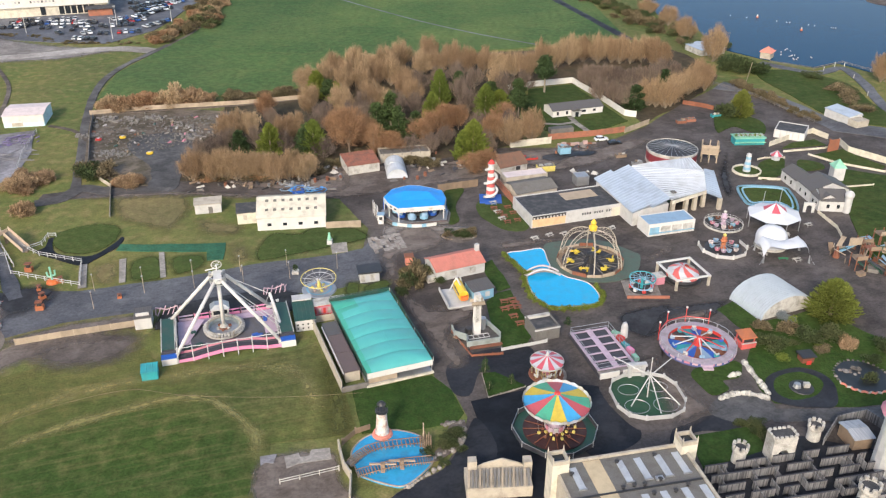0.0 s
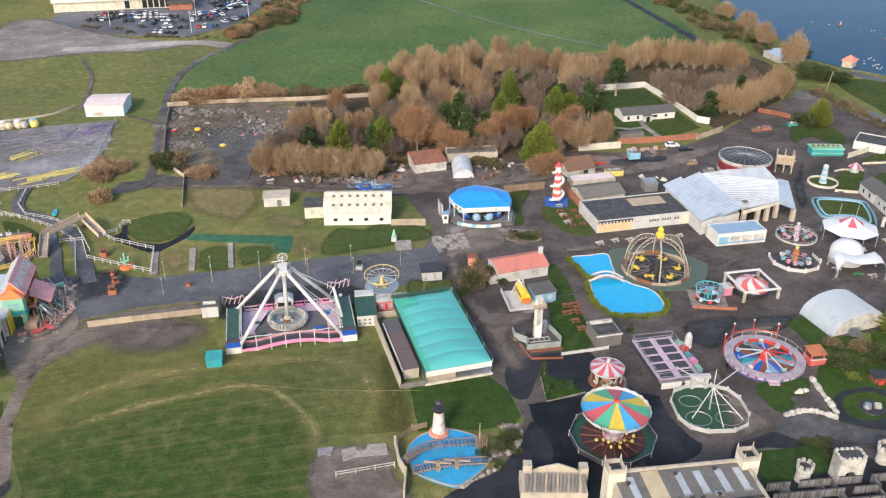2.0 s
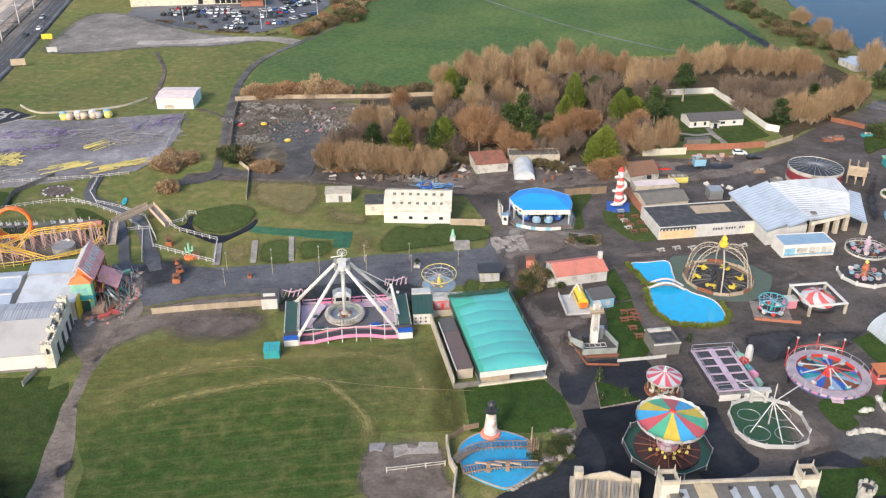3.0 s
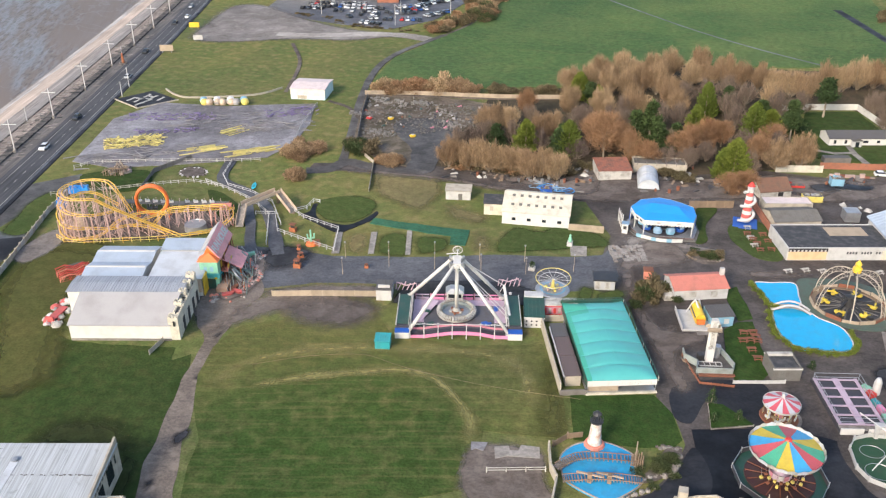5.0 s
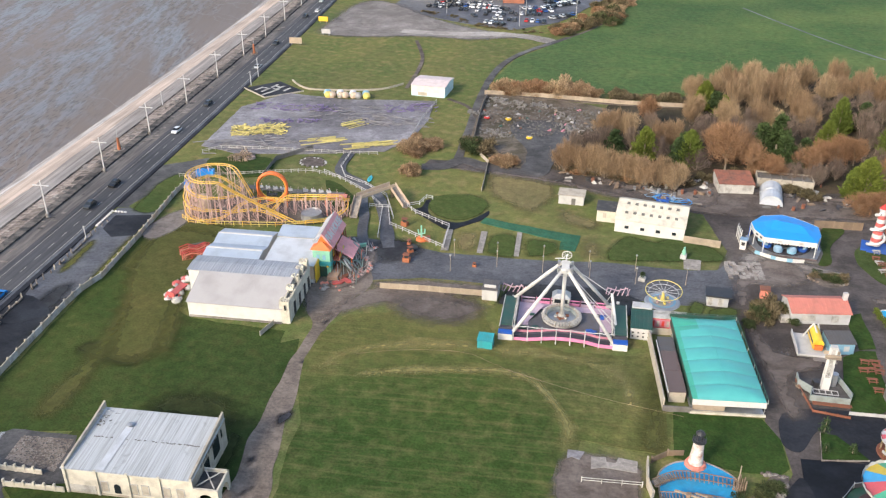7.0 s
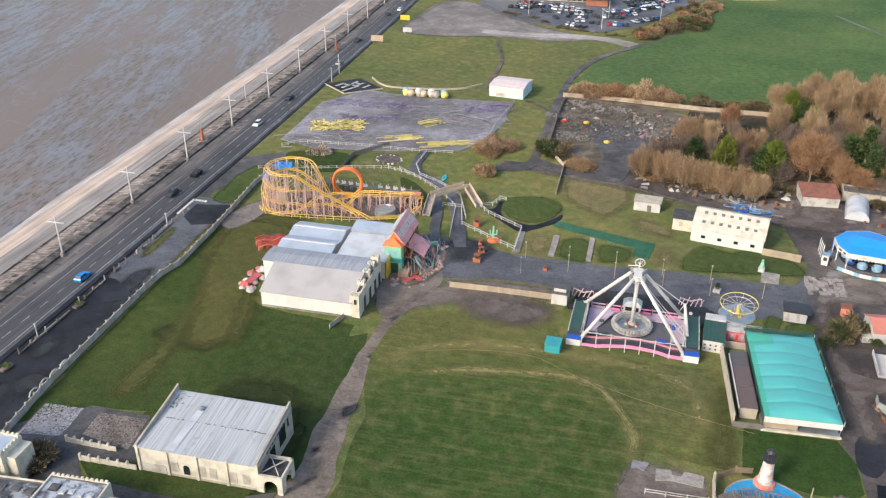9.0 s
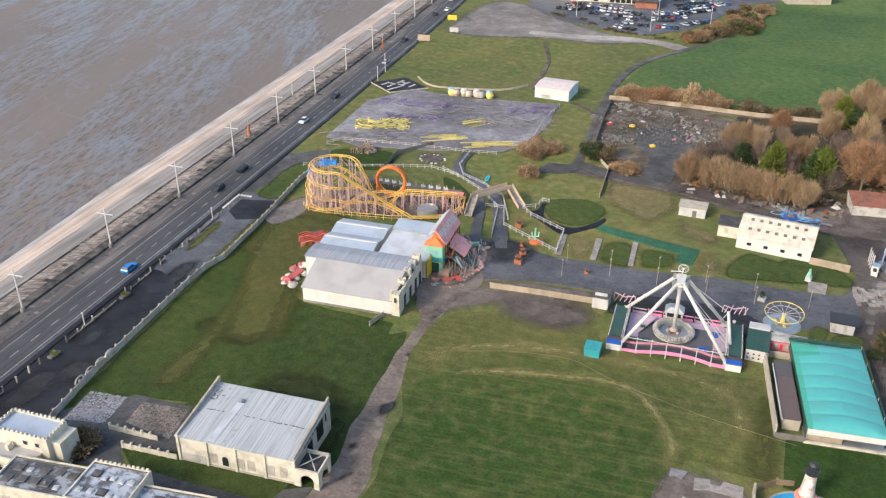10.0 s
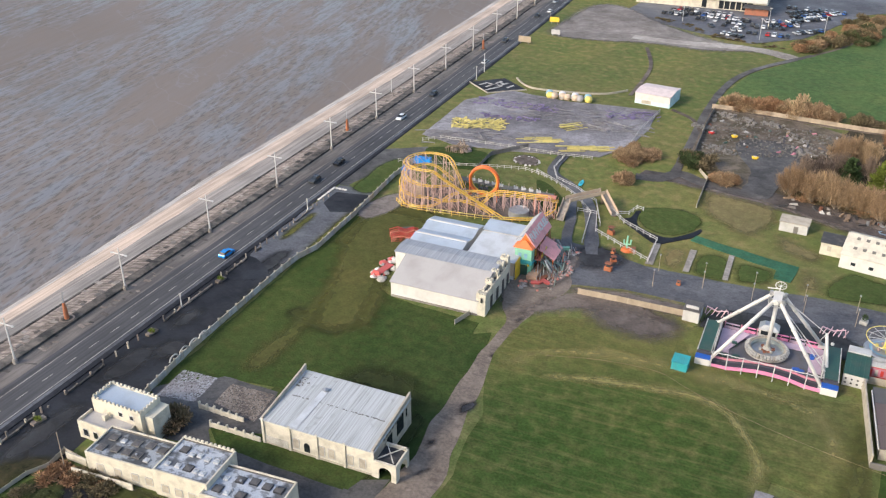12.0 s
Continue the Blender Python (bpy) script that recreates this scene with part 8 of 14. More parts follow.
for (x0, y0), (x1, y1), many in (((DW + 0.25, 0.0), (DW + 0.25, DD), 20), ((0.0, DD + 0.4), (DW, DD + 0.4), 11)):
    part("truss_rail", Shape().beam((x0, y0, DE + 0.65), (x1, y1, DE + 0.65), 0.1), DARK_GREEN, dg)
    for k in range(many + 1):
        px, py = x0 + (x1 - x0) * k / many, y0 + (y1 - y0) * k / many
        part("truss_strut", Shape().beam((px, py, DE - 0.5), (px, py, DE + 0.65), 0.1), DARK_GREEN if k % 4 else WHITE_DIRTY, dg)
part("track_floor", Shape().box((0, 0, 0.05), (DW, DD, 0.35)), STEEL, dg)
part("front_wall", Shape().box((0.2, 0.3, 0.35), (6.0, 0.5, 2.2)), WOOD_PALE, dg)
part("back_wall", Shape().box((0.2, DD - 0.4, 0.35), (DW - 0.2, DD - 0.2, DE - 0.2)), WOOD, dg)
part("kerb", Shape().box((-0.2, -0.5, 0), (DW + 0.2, 0.0, 0.35)), CREAM, dg)
for j in range(8):
    for x in (0.1, DW - 0.1):
        part("post", Shape().cyl((x, j * DD / 7, 0), (x, j * DD / 7, DE), 0.09), STEEL, dg)
for i in range(7):
    cx, cy = 2.5 + (i % 3) * 3.6, 3.0 + i * 3.2
    c = part("dodgem_car", Shape().lathe([(0, 0.4), (0.8, 0.4), (0.85, 0.7), (0.6, 0.95), (0, 0.8)], 12, (cx, cy, 0)), (RED, BLUE, YELLOW)[i % 3], dg)
    part("seat_back", Shape().box((cx - 0.5, cy + 0.2, 0.8), (cx + 0.5, cy + 0.4, 1.3)), DARK, c)
# stores and wall along the pavilion
st = thing("pavilion_store", (-14.6, 133.6), "brown roofed lean-to stores beside the pavilion", "store", 21.0)
for i, (y0, y1, mt, rf) in enumerate(((0.5, 7.0, IVORY, STORE_ROOF), (7.2, 13.5, IVORY, STORE_ROOF), (13.7, 18.5, DARK, SLATE))):
    bx = part("unit", Shape().box((-3.8, y0, 0), (-0.9, y1, 2.2)), mt, st)
    part("unit_roof", Shape().box((-3.9, y0, 2.2), (-0.8, y1 + 0.1, 2.32)), rf, bx)
part("boundary_wall", Shape().box((-5.3, -2.0, 0), (-5.05, 22.0, 2.6)), IVORY, st)
part("end_wall", Shape().box((-5.3, -2.4, 0), (-0.2, -2.1, 1.2)), WOOD_GREY, st)
part("pipe", Shape().cyl((-4.2, 0, 2.5), (-4.2, 17, 2.5), 0.12), WHITE, st)

# -- flat wheel ride --
fw = thing("wheel_ride", (-27.7, 167.0), "small flying wheel ride on a round grey base", "ride")
part("base", Shape().lathe([(0, 0.3), (3.7, 0.3), (3.9, 0.05)], 28), STEEL, fw)
part("base_ring", Shape().lathe([(2.4, 0.31), (2.9, 0.33)], 28), PALE_BLUE, fw)
part("column", Shape().lathe([(0.5, 0.3), (0.4, 1.6), (0.25, 2.6), (0, 2.7)], 12), STRAW, fw)
part("wheel_rim", Shape().tube([polar(3.9, i * 12, 3.0 + 0.35 * math.sin(radians(i * 12))) for i in range(30)], 0.09, 6, True), STRAW, fw, "yellow wheel rim")
part("wheel_rim", Shape().tube([polar(3.2, i * 12, 2.4 + 0.3 * math.sin(radians(i * 12))) for i in range(30)], 0.08, 6, True), STEEL, fw)
rods("spoke", fw, WHITE, [((0, 0, 2.6), polar(3.9, i * 30, 3.0 + 0.35 * math.sin(radians(i * 30)))) for i in range(12)], 0.045)
for i in range(6):
    part("seat", Shape().block(polar(1.5, i * 60, 0.35), (0.55, 0.45, 0.5), i * 60), STRAW if i % 2 else DUSTY, fw)

# -- wave swinger --
sw = thing("swing_carousel", (19.7, 119.2), "swing carousel with a striped multicoloured canopy", "ride")
part("deck", Shape().lathe([(0, 0.45), (5.6, 0.4), (5.6, 0.1)], 36), paint("maroon_deck", (0.050, 0.018, 0.018), 0.6), sw)
part("mesh_ground", Shape().lathe([(5.6, 0.14), (7.3, 0.14)], 20), DARK_GREEN, sw)
for i in range(16):
    part("deck_rib", Shape().beam(polar(1.6, i * 22.5, 0.5), polar(5.5, i * 22.5, 0.5), 0.13, 0.1), WOOD_RED, sw)
part("column", Shape().lathe([(1.5, 0.4), (1.5, 1.2), (0.9, 1.8), (0.9, 4.6), (1.9, 5.4), (2.0, 6.2)], 20), LILAC, sw, "painted central column", smooth=True)
for i in range(12):
    part("column_panel", Shape().block(polar(1.75, i * 30, 1.0), (0.1, 0.75, 0.9), i * 30), (WHITE, ROSE, LILAC)[i % 3], sw)
striped_canopy(sw, 5.75, 6.3, 8.2, 12, [paint("faded_yellow_canvas", (0.60, 0.44, 0.05), 0.6), paint("faded_blue_canvas", (0.05, 0.33, 0.60), 0.6), paint("faded_red_canvas", (0.47, 0.085, 0.10), 0.6), paint("green_canvas", (0.07, 0.36, 0.22), 0.6)], 0.1, turn=12)
for i in range(24):
    a = i * 15
    part("rim_board", Shape().add([polar(5.8, a, 6.0), polar(5.8, a + 15, 6.0), polar(5.95, a + 15, 6.6), polar(5.98, a + 7.5, 6.85), polar(5.95, a, 6.6)], [(0, 1, 2, 3, 4)]).add([polar(5.75, a, 6.0), polar(5.75, a + 15, 6.0), polar(5.9, a + 15, 6.6), polar(5.93, a + 7.5, 6.85), polar(5.9, a, 6.6)], [(4, 3, 2, 1, 0)]), SILVER_ROOF if i % 2 else WHITE_DIRTY, sw)
part("cap", Shape().lathe([(0.6, 8.15), (0.45, 8.4), (0, 8.45)], 12), RED, sw)
part("soffit", Shape().lathe([(1.9, 5.9), (5.75, 6.0)], 24), DARK, sw)
for i in range(16):
    a = 200 + i * 12
    seat = part("swing_seat", Shape().block(polar(2.4 + (i % 2) * 1.1, a, 0.9), (0.45, 0.4, 0.4), a), STRAW if i % 3 else WOOD_RED, sw)
    part("chain", Shape().cyl(polar(2.4 + (i % 2) * 1.1, a, 1.3), polar(3.2 + (i % 2) * 1.1, a, 6.0), 0.02, None, 4), STEEL, seat)
for i in range(10):
    a, b = polar(7.5, i * 36, 0), polar(7.5, i * 36 + 36, 0)
    part("fence_panel", Shape().wall([a[:2], b[:2]], 1.05, 0.05), GREYMESH, sw)
    part("fence_rail", Shape().beam((*a[:2], 1.1), (*b[:2], 1.1), 0.1), STEEL, sw)
    part("fence_post", Shape().cyl(a, (*a[:2], 1.35), 0.09), WHITE, sw)

# -- small red and white gallopers --
gl = thing("small_carousel", (19.9, 135.6), "small carousel with a red and white canopy", "ride")
part("deck", Shape().lathe([(0, 0.35), (3.3, 0.35), (3.4, 0.05)], 28), WOOD_RED, gl)
striped_canopy(gl, 3.2, 3.3, 4.6, 16, [REDCANVAS, CANVAS], 0.12)
part("column", Shape().lathe([(0.8, 0.35), (0.7, 3.4)], 12), ROSE, gl)
part("finial", Shape().lathe([(0.35, 4.5), (0.3, 5.0), (0.08, 5.3), (0.0, 6.0)], 10), WHITE, gl)
part("rim", Shape().lathe([(3.25, 2.95), (3.3, 3.35)], 28), WHITE, gl)
for i in range(18):
    r = 2.8 if i % 2 else 2.0
    hz = part("horse", Shape().box((-0.5, -0.12, 0.8), (0.4, 0.12, 1.25), pose(*polar(r, i * 20), 0, 0, i * 20 + 90)).box((0.25, -0.1, 1.1), (0.55, 0.1, 1.7), pose(*polar(r, i * 20), 0, 0, i * 20 + 90)), WHITE if i % 3 else WOOD, gl)
    part("pole", Shape().cyl(polar(r, i * 20, 0.35), polar(r, i * 20, 3.3), 0.04, None, 5), STRAW, hz)
part("paved_round", Shape().lathe([(0, 0.06), (4.0, 0.05)], 28), CONC, gl)

# -- green track for small cars --
tr = thing("car_track", (37.9, 128.6), "green octagonal track with a white fence and mast", "ride", 8.0)
oct_pts = [(6.6 * math.copysign(abs(math.cos(radians(a))) ** 0.75, math.cos(radians(a))), 6.6 * math.copysign(abs(math.sin(radians(a))) ** 0.75, math.sin(radians(a)))) for a in [i * 30 + 15 for i in range(12)]]
part("floor", Shape().prism(oct_pts, 0.0, 0.22), paint("green_floor", (0.018, 0.070, 0.032), 0.8, dirt=0.3), tr)
panel_fence(tr, oct_pts, 1.0, WHITE)
for k, (x, y) in enumerate(((-2.8, -2.6), (2.6, -2.8), (2.8, 2.6), (-2.8, 2.4))):
    part("guide_rail", Shape().tube([(x + (2.3 if k < 2 else 2.0) * math.cos(a), y + 2.0 * math.sin(a) * (1 if k < 2 else 0.8), 0.3) for a in [i * math.pi / 10 for i in range(20)]], 0.06, 5, True), STEEL, tr)
part("mast", Shape().cyl((0, 0, 0.2), (0, 0, 9.0), 0.14, 0.08), WHITE, tr)
rods("boom", tr, WHITE, [((0, 0, 5.0), (5.8, 4.2, 5.6)), ((0, 0, 5.0), (-5.2, 5.6, 5.8)), ((0, 0, 5.2), (-4.6, -4.0, 1.6)), ((0, 0, 5.2), (4.4, -4.6, 1.4)), ((0, 0, 5.2), (0.3, -6.2, 1.2))], 0.11)
gt = part("gate_arch", Shape().box((-1.6, 6.0, 0), (-1.0, 6.8, 2.6)).box((1.0, 6.0, 0), (1.6, 6.8, 2.6)).box((-1.9, 5.9, 2.6), (1.9, 6.9, 3.1)), WHITE, tr)

# -- trampolines --
tp = thing("trampolines", (29.9, 134.2), "block of pink framed trampolines", "trampoline", 16.0)
TW, TD = 8.6, 15.0
part("frame_base", Shape().box((0, 0, 0), (TW, TD, 0.9)), GREYMESH, tp)
for i in range(2):
    for j in range(5):
        part("jump_mat", Shape().box((0.9 + i * 4.1, 1.6 + j * 2.6, 0.9), (3.6 + i * 4.1, 3.5 + j * 2.6, 0.95)), GREYMESH, tp)
part("pink_pad", Shape().box((0.2, 1.2, 0.95), (0.8, TD - 0.2, 1.1)).box((3.7, 1.2, 0.95), (4.9, TD - 0.2, 1.1)).box((7.8, 1.2, 0.95), (8.4, TD - 0.2, 1.1)), LILAC, tp)
for j in range(6):
    part("cross_pad", Shape().box((0.8, 1.2 + j * 2.6, 0.96), (TW - 0.8, 1.55 + j * 2.6, 1.12)), LILAC, tp)
    for x in (0.1, TW - 0.1):
        part("post", Shape().cyl((x, 1.2 + j * 2.6, 0.9), (x, 1.2 + j * 2.6, 2.6), 0.05), STEEL, tp)
rods("rail", tp, STEEL, [((x, 1.2, z), (x, 14.3, z)) for x in (0.1, TW - 0.1) for z in (1.7, 2.6)] + [((0.1, y, z), (TW - 0.1, y, z)) for y in (1.2, 14.3) for z in (1.7, 2.6)], 0.05)
part("front_board", Shape().box((0, -0.4, 0), (4.0, -0.2, 1.4)), CHALK, tp)
part("front_board", Shape().box((4.8, -0.4, 0), (TW, -0.2, 1.4)), CHALK, tp)
part("step", Shape().box((4.0, -0.9, 0), (4.8, -0.2, 0.5)), CONC, tp)
part("front_deck", Shape().box((0, -0.2, 0.9), (TW, 1.1, 0.95)), CONC, tp)
for i in range(5):
    part("side_toy", Shape().block((TW + 1.0, 4 + i * 2.2, 0), (0.9, 1.6, 0.9 + 0.3 * (i % 2)), 10 * i), (MINT, PINK, TEAL, RED, MINT)[i], tp)

# -- round speed ride with red spokes --
mi = thing("speed_ride", (51.5, 145.4), "round ride with pink deck, blue well and red spokes", "ride")
part("skirt", Shape().lathe([(7.6, 0.0), (7.6, 0.9)], 40), paint("navy_skirt", (0.075, 0.10, 0.26), 0.6, dirt=0.3), mi)
for i in range(30):
    part("skirt_panel", Shape().block(polar(7.63, i * 12, 0.45), (0.06, 1.1, 0.42), i * 12), (DUSTY_PINK, LILAC, ROSE)[i % 3], mi)
part("deck", Shape().lathe([(5.9, 1.0), (7.65, 0.92)], 40), paint("worn_mauve_deck", (0.40, 0.34, 0.38), 0.7, dirt=0.4), mi, "dusty pink walkway deck")
part("deck_edge", Shape().lathe([(5.9, 0.3), (5.9, 1.05)], 40), RED, mi)
for i in range(16):
    a0, a1 = i * 22.5, i * 22.5 + 22.5
    part("floor_panel", Shape().add([polar(0.4, a0, 0.45), polar(5.9, a0, 0.3), polar(5.95, a0 + 11, 0.3), polar(5.9, a1, 0.3), polar(0.4, a1, 0.45)], [(0, 1, 2, 3, 4)]), (TEAL, BLUE, WOOD_RED, GREYMESH)[(i * 3) % 4] if i < 9 else (HUT_BLUE, BLUE, WOOD_RED)[i % 3], mi)
part("hub", Shape().lathe([(0.9, 0.4), (0.8, 1.8), (0.4, 2.4), (0, 2.5)], 14), RED, mi)
for i in range(10):
    a = i * 36 + 12
    sp = part("spoke", Shape().beam(polar(0.5, a, 2.2), polar(5.2, a, 1.0), 0.22, 0.15), WHITE if i % 3 else RED, mi)
    car = part("car", Shape().lathe([(0, 0.55), (0.5, 0.6), (0.58, 0.95), (0.4, 1.1), (0, 0.85)], 10, polar(5.1, a)), (BLUE, WHITE_DIRTY, HUT_BLUE, TEAL, HUT_BLUE)[i % 5], sp)
    part("canopy", Shape().block(polar(5.35, a, 1.0), (0.12, 0.8, 0.5), a), (WHITE, HUT_BLUE)[i % 2], car)
for i in range(16):
    if i not in (12, 13):
        part("rail_post", Shape().cyl(polar(7.5, i * 22.5, 0.9), polar(7.5, i * 22.5, 1.9), 0.06), WHITE, mi)
part("rail", Shape().tube([polar(7.5, -60 + i * 10, 1.9) for i in range(31)], 0.05), STEEL, mi)
part("steps", Shape().box((-1.0, -8.6, 0), (1.0, -7.4, 0.5)).box((-1.0, -7.9, 0.5), (1.0, -7.4, 0.9)), LILAC, mi)
for i, a in enumerate((60, 95, 130, 165)):
    part("lamp_post", Shape().cyl(polar(7.8, a, 0), polar(7.8, a, 4.2), 0.09), RED, mi)
    part("globe", Shape().lathe([(0, 4.1), (0.22, 4.25), (0.22, 4.5), (0, 4.65)], 8, polar(7.8, a)), WHITE, mi)
rods("red_rail", mi, RED, [(polar(7.8, a, 2.2), polar(7.8, b, 2.2)) for a, b in ((60, 95), (95, 130), (130, 165))], 0.09)
bx = thing("red_ticket_booth", (60.1, 144.4), "red and white ticket booth beside the speed ride", "booth", 14)
part("base", Shape().box((-0.2, -0.3, 0), (3.0, 2.6, 1.3)), FADED_RED, bx)
part("window_band", Shape().box((0.15, 0.15, 1.3), (2.55, 2.15, 2.3)), DARK, bx)
for x, y in ((0, 0), (2.55, 0), (0, 2.15), (2.55, 2.15)):
    part("corner_post", Shape().box((x, y, 1.3), (x + 0.25, y + 0.25, 2.35)), FADED_RED, bx)
part("sill", Shape().box((-0.25, -0.4, 1.3), (3.05, -0.1, 1.4)), WHITE, bx)
part("roof", Shape().add([(-0.3, -0.3, 2.35), (3.0, -0.3, 2.35), (3.0, 2.6, 2.75), (-0.3, 2.6, 2.75), (-0.3, -0.3, 2.6), (3.0, -0.3, 2.6), (3.0, 2.6, 3.0), (-0.3, 2.6, 3.0)], [(3, 2, 1, 0), (4, 5, 6, 7), (0, 1, 5, 4), (1, 2, 6, 5), (2, 3, 7, 6), (3, 0, 4, 7)]), RUSTY, bx)

patch("green_carpet", [(24.9, 188.4), (30.0, 190.6), (36.0, 191.5), (41.5, 189.6), (46.0, 185.0), (47.4, 183.2), (46.2, 177.4), (43.0, 173.0), (38.5, 170.8), (33.0, 170.8), (28.8, 173.4), (26.9, 174.2), (25.3, 177.3), (24.6, 182.2)], 0.05, paint("worn_green_carpet", (0.085, 0.125, 0.100), 0.9, dirt=0.5, scale=0.5), "worn grey-green carpet round the spider ride", "carpet", wob=0.2)
# -- arched spider ride --
sp = thing("spider_ride", (34.9, 180.0), "spider ride under six lattice arches", "ride")
part("floor", Shape().lathe([(0, 0.34), (7.8, 0.32), (7.8, 0.0)], 36), DARK, sp)
for i in range(24):
    part("deck_board", Shape().beam(polar(1.6, i * 15 + 4, 0.42), polar(5.6 + 0.7 * (i % 3), i * 15 + 4, 0.40), 0.28, 0.1), (GREYMESH, WOOD_GREY, FELT)[i % 3], sp)
part("deck_ring", Shape().lathe([(6.7, 0.30), (6.75, 0.46), (7.7, 0.44), (7.8, 0.1)], 36), WOOD, sp, "brown timber walkway ring")
part("crown", Shape().lathe([(0.9, 8.7), (1.0, 9.6), (0.5, 10.0), (0.7, 10.6), (0.3, 11.2), (0, 11.6)], 12), YELLOW, sp, "golden crown over the arches")
for i in range(6):
    a = i * 60 + 28
    line = [polar(7.9 * math.cos(t) ** 0.7 if math.cos(t) > 0.05 else 0.6, a, 9.0 * math.sin(t)) for t in [j * math.pi / 20 for j in range(11)]]
    arch = part("arch", Shape().tube(line, 0.10), IVORY, sp, "pale lattice arch")
    inner = [(x * 0.90, y * 0.90, z * 0.88) for x, y, z in line]
    part("inner_chord", Shape().tube(inner, 0.07), IVORY, arch)
    rods("lacing", arch, IVORY, [(line[j], inner[min(j + 1, 10)]) for j in range(0, 10)] + [(inner[j], line[j]) for j in range(0, 10)], 0.04, 5)
for i in range(14):
    a = i * 360 / 14
    part("fence_panel", Shape().wall([polar(7.9, a)[:2], polar(7.9, a + 23)[:2]], 1.0 + 0.2 * (i % 2), 0.15), WOOD_PALE if i % 3 else WOOD_RED, sp)
part("hub", Shape().lathe([(1.2, 0.1), (1.0, 2.6), (0, 2.9)], 12), DARK, sp)
for i in range(6):
    a = i * 60
    arm = part("arm", Shape().beam((0, 0, 2.2), polar(5.0, a, 1.3), 0.3), DARK, sp)
    part("bug_car", Shape().lathe([(0, 0.5), (0.65, 0.55), (0.8, 0.9), (0.45, 1.2), (0, 1.15)], 10, polar(5.0, a)).lathe([(0, 0.6), (0.45, 0.65), (0.5, 0.95), (0, 1.1)], 8, polar(4.4, a + 12)).beam(polar(5.0, a, 0.9), polar(5.9, a + 16, 0.9), 0.35), paint("worn_yellow_shell", (0.66, 0.50, 0.05), 0.5, dirt=0.3), arm, "yellow bug car")
    part("car_seat", Shape().block(polar(6.3, a + 8, 0.3), (1.0, 1.0, 0.9), a), DARK, arm)

# -- teal umbrella ride --
um = thing("teal_umbrella_ride", (44.6, 167.6), "small teal ride with ring frame and cars", "ride")
part("plinth", Shape().box((-3.9, -3.6, 0), (3.9, 3.6, 0.25)), CONC, um)
part("base", Shape().lathe([(0, 0.45), (2.7, 0.4), (2.8, 0.2)], 24), DARK, um)
part("column", Shape().lathe([(0.35, 0.4), (0.3, 3.2), (0, 3.3)], 10), TEAL, um)
part("top_ring", Shape().tube([polar(2.9, i * 15, 3.1) for i in range(24)], 0.13, 6, True), TEAL, um)
part("seat_ring", Shape().tube([polar(2.5, i * 15, 1.3) for i in range(24)], 0.15, 6, True), PALE_BLUE, um)
rods("spoke", um, PALE_BLUE, [((0, 0, 3.2), polar(2.9, i * 30, 3.1)) for i in range(12)] + [(polar(2.9, i * 30, 3.1), polar(2.5, i * 30, 1.2)) for i in range(12)], 0.05)
for i in range(8):
    part("car", Shape().block(polar(2.4, i * 45, 0.6), (0.8, 0.7, 0.7), i * 45), (RED, WHITE)[i % 2], um)
part("edge_wall", Shape().box((-3.9, -4.0, 0), (5.5, -3.7, 0.7)), BRICK, um)

# -- red and white dome under a square frame --
dm = thing("dome_ride", (54.9, 172.4), "red and white striped dome under a square white frame", "ride", 17.0)
for x in (-4.1, 4.1):
    for y in (-4.3, 4.3):
        part("post", Shape().box((x - 0.25, y - 0.25, 0), (x + 0.25, y + 0.25, 2.5)), IVORY, dm)
for a, b in (((-4.4, -4.6), (4.4, -4.1)), ((-4.4, 4.1), (4.4, 4.6)), ((-4.4, -4.1), (-3.9, 4.1)), ((3.9, -4.1), (4.4, 4.1))):
    part("frame_beam", Shape().box((*a, 2.5), (*b, 2.8)), CHALK, dm)
for i in range(12):
    a0 = i * 30
    vs = [polar(3.8 * math.cos(radians(e)), a + (0.55 * e if i < 6 else -0.55 * e), 1.3 + 2.2 * math.sin(radians(e))) for e in (0, 25, 50, 75, 89) for a in (a0, a0 + 15, a0 + 30)]
    part("dome_panel", Shape().add(vs, [(r * 3 + j, r * 3 + j + 1, r * 3 + j + 4, r * 3 + j + 3) for r in range(4) for j in range(2)]), FADED_RED if i % 2 else CANVAS, dm)
part("base", Shape().lathe([(0, 0.4), (4.2, 0.4), (4.2, 0.05)], 24), DARK, dm)
part("skirt", Shape().lathe([(3.7, 1.3), (3.5, 0.4)], 24), GREYMESH, dm)
bx = thing("red_hut", (48.2, 169.3), "small red wooden pay hut", "hut", 17)
part("body", Shape().box((0, 0, 0), (2.2, 2.0, 2.0)), ROSE, bx)
part("roof", Shape().box((-0.2, -0.2, 2.0), (2.4, 2.2, 2.2)), WHITE_DIRTY, bx)

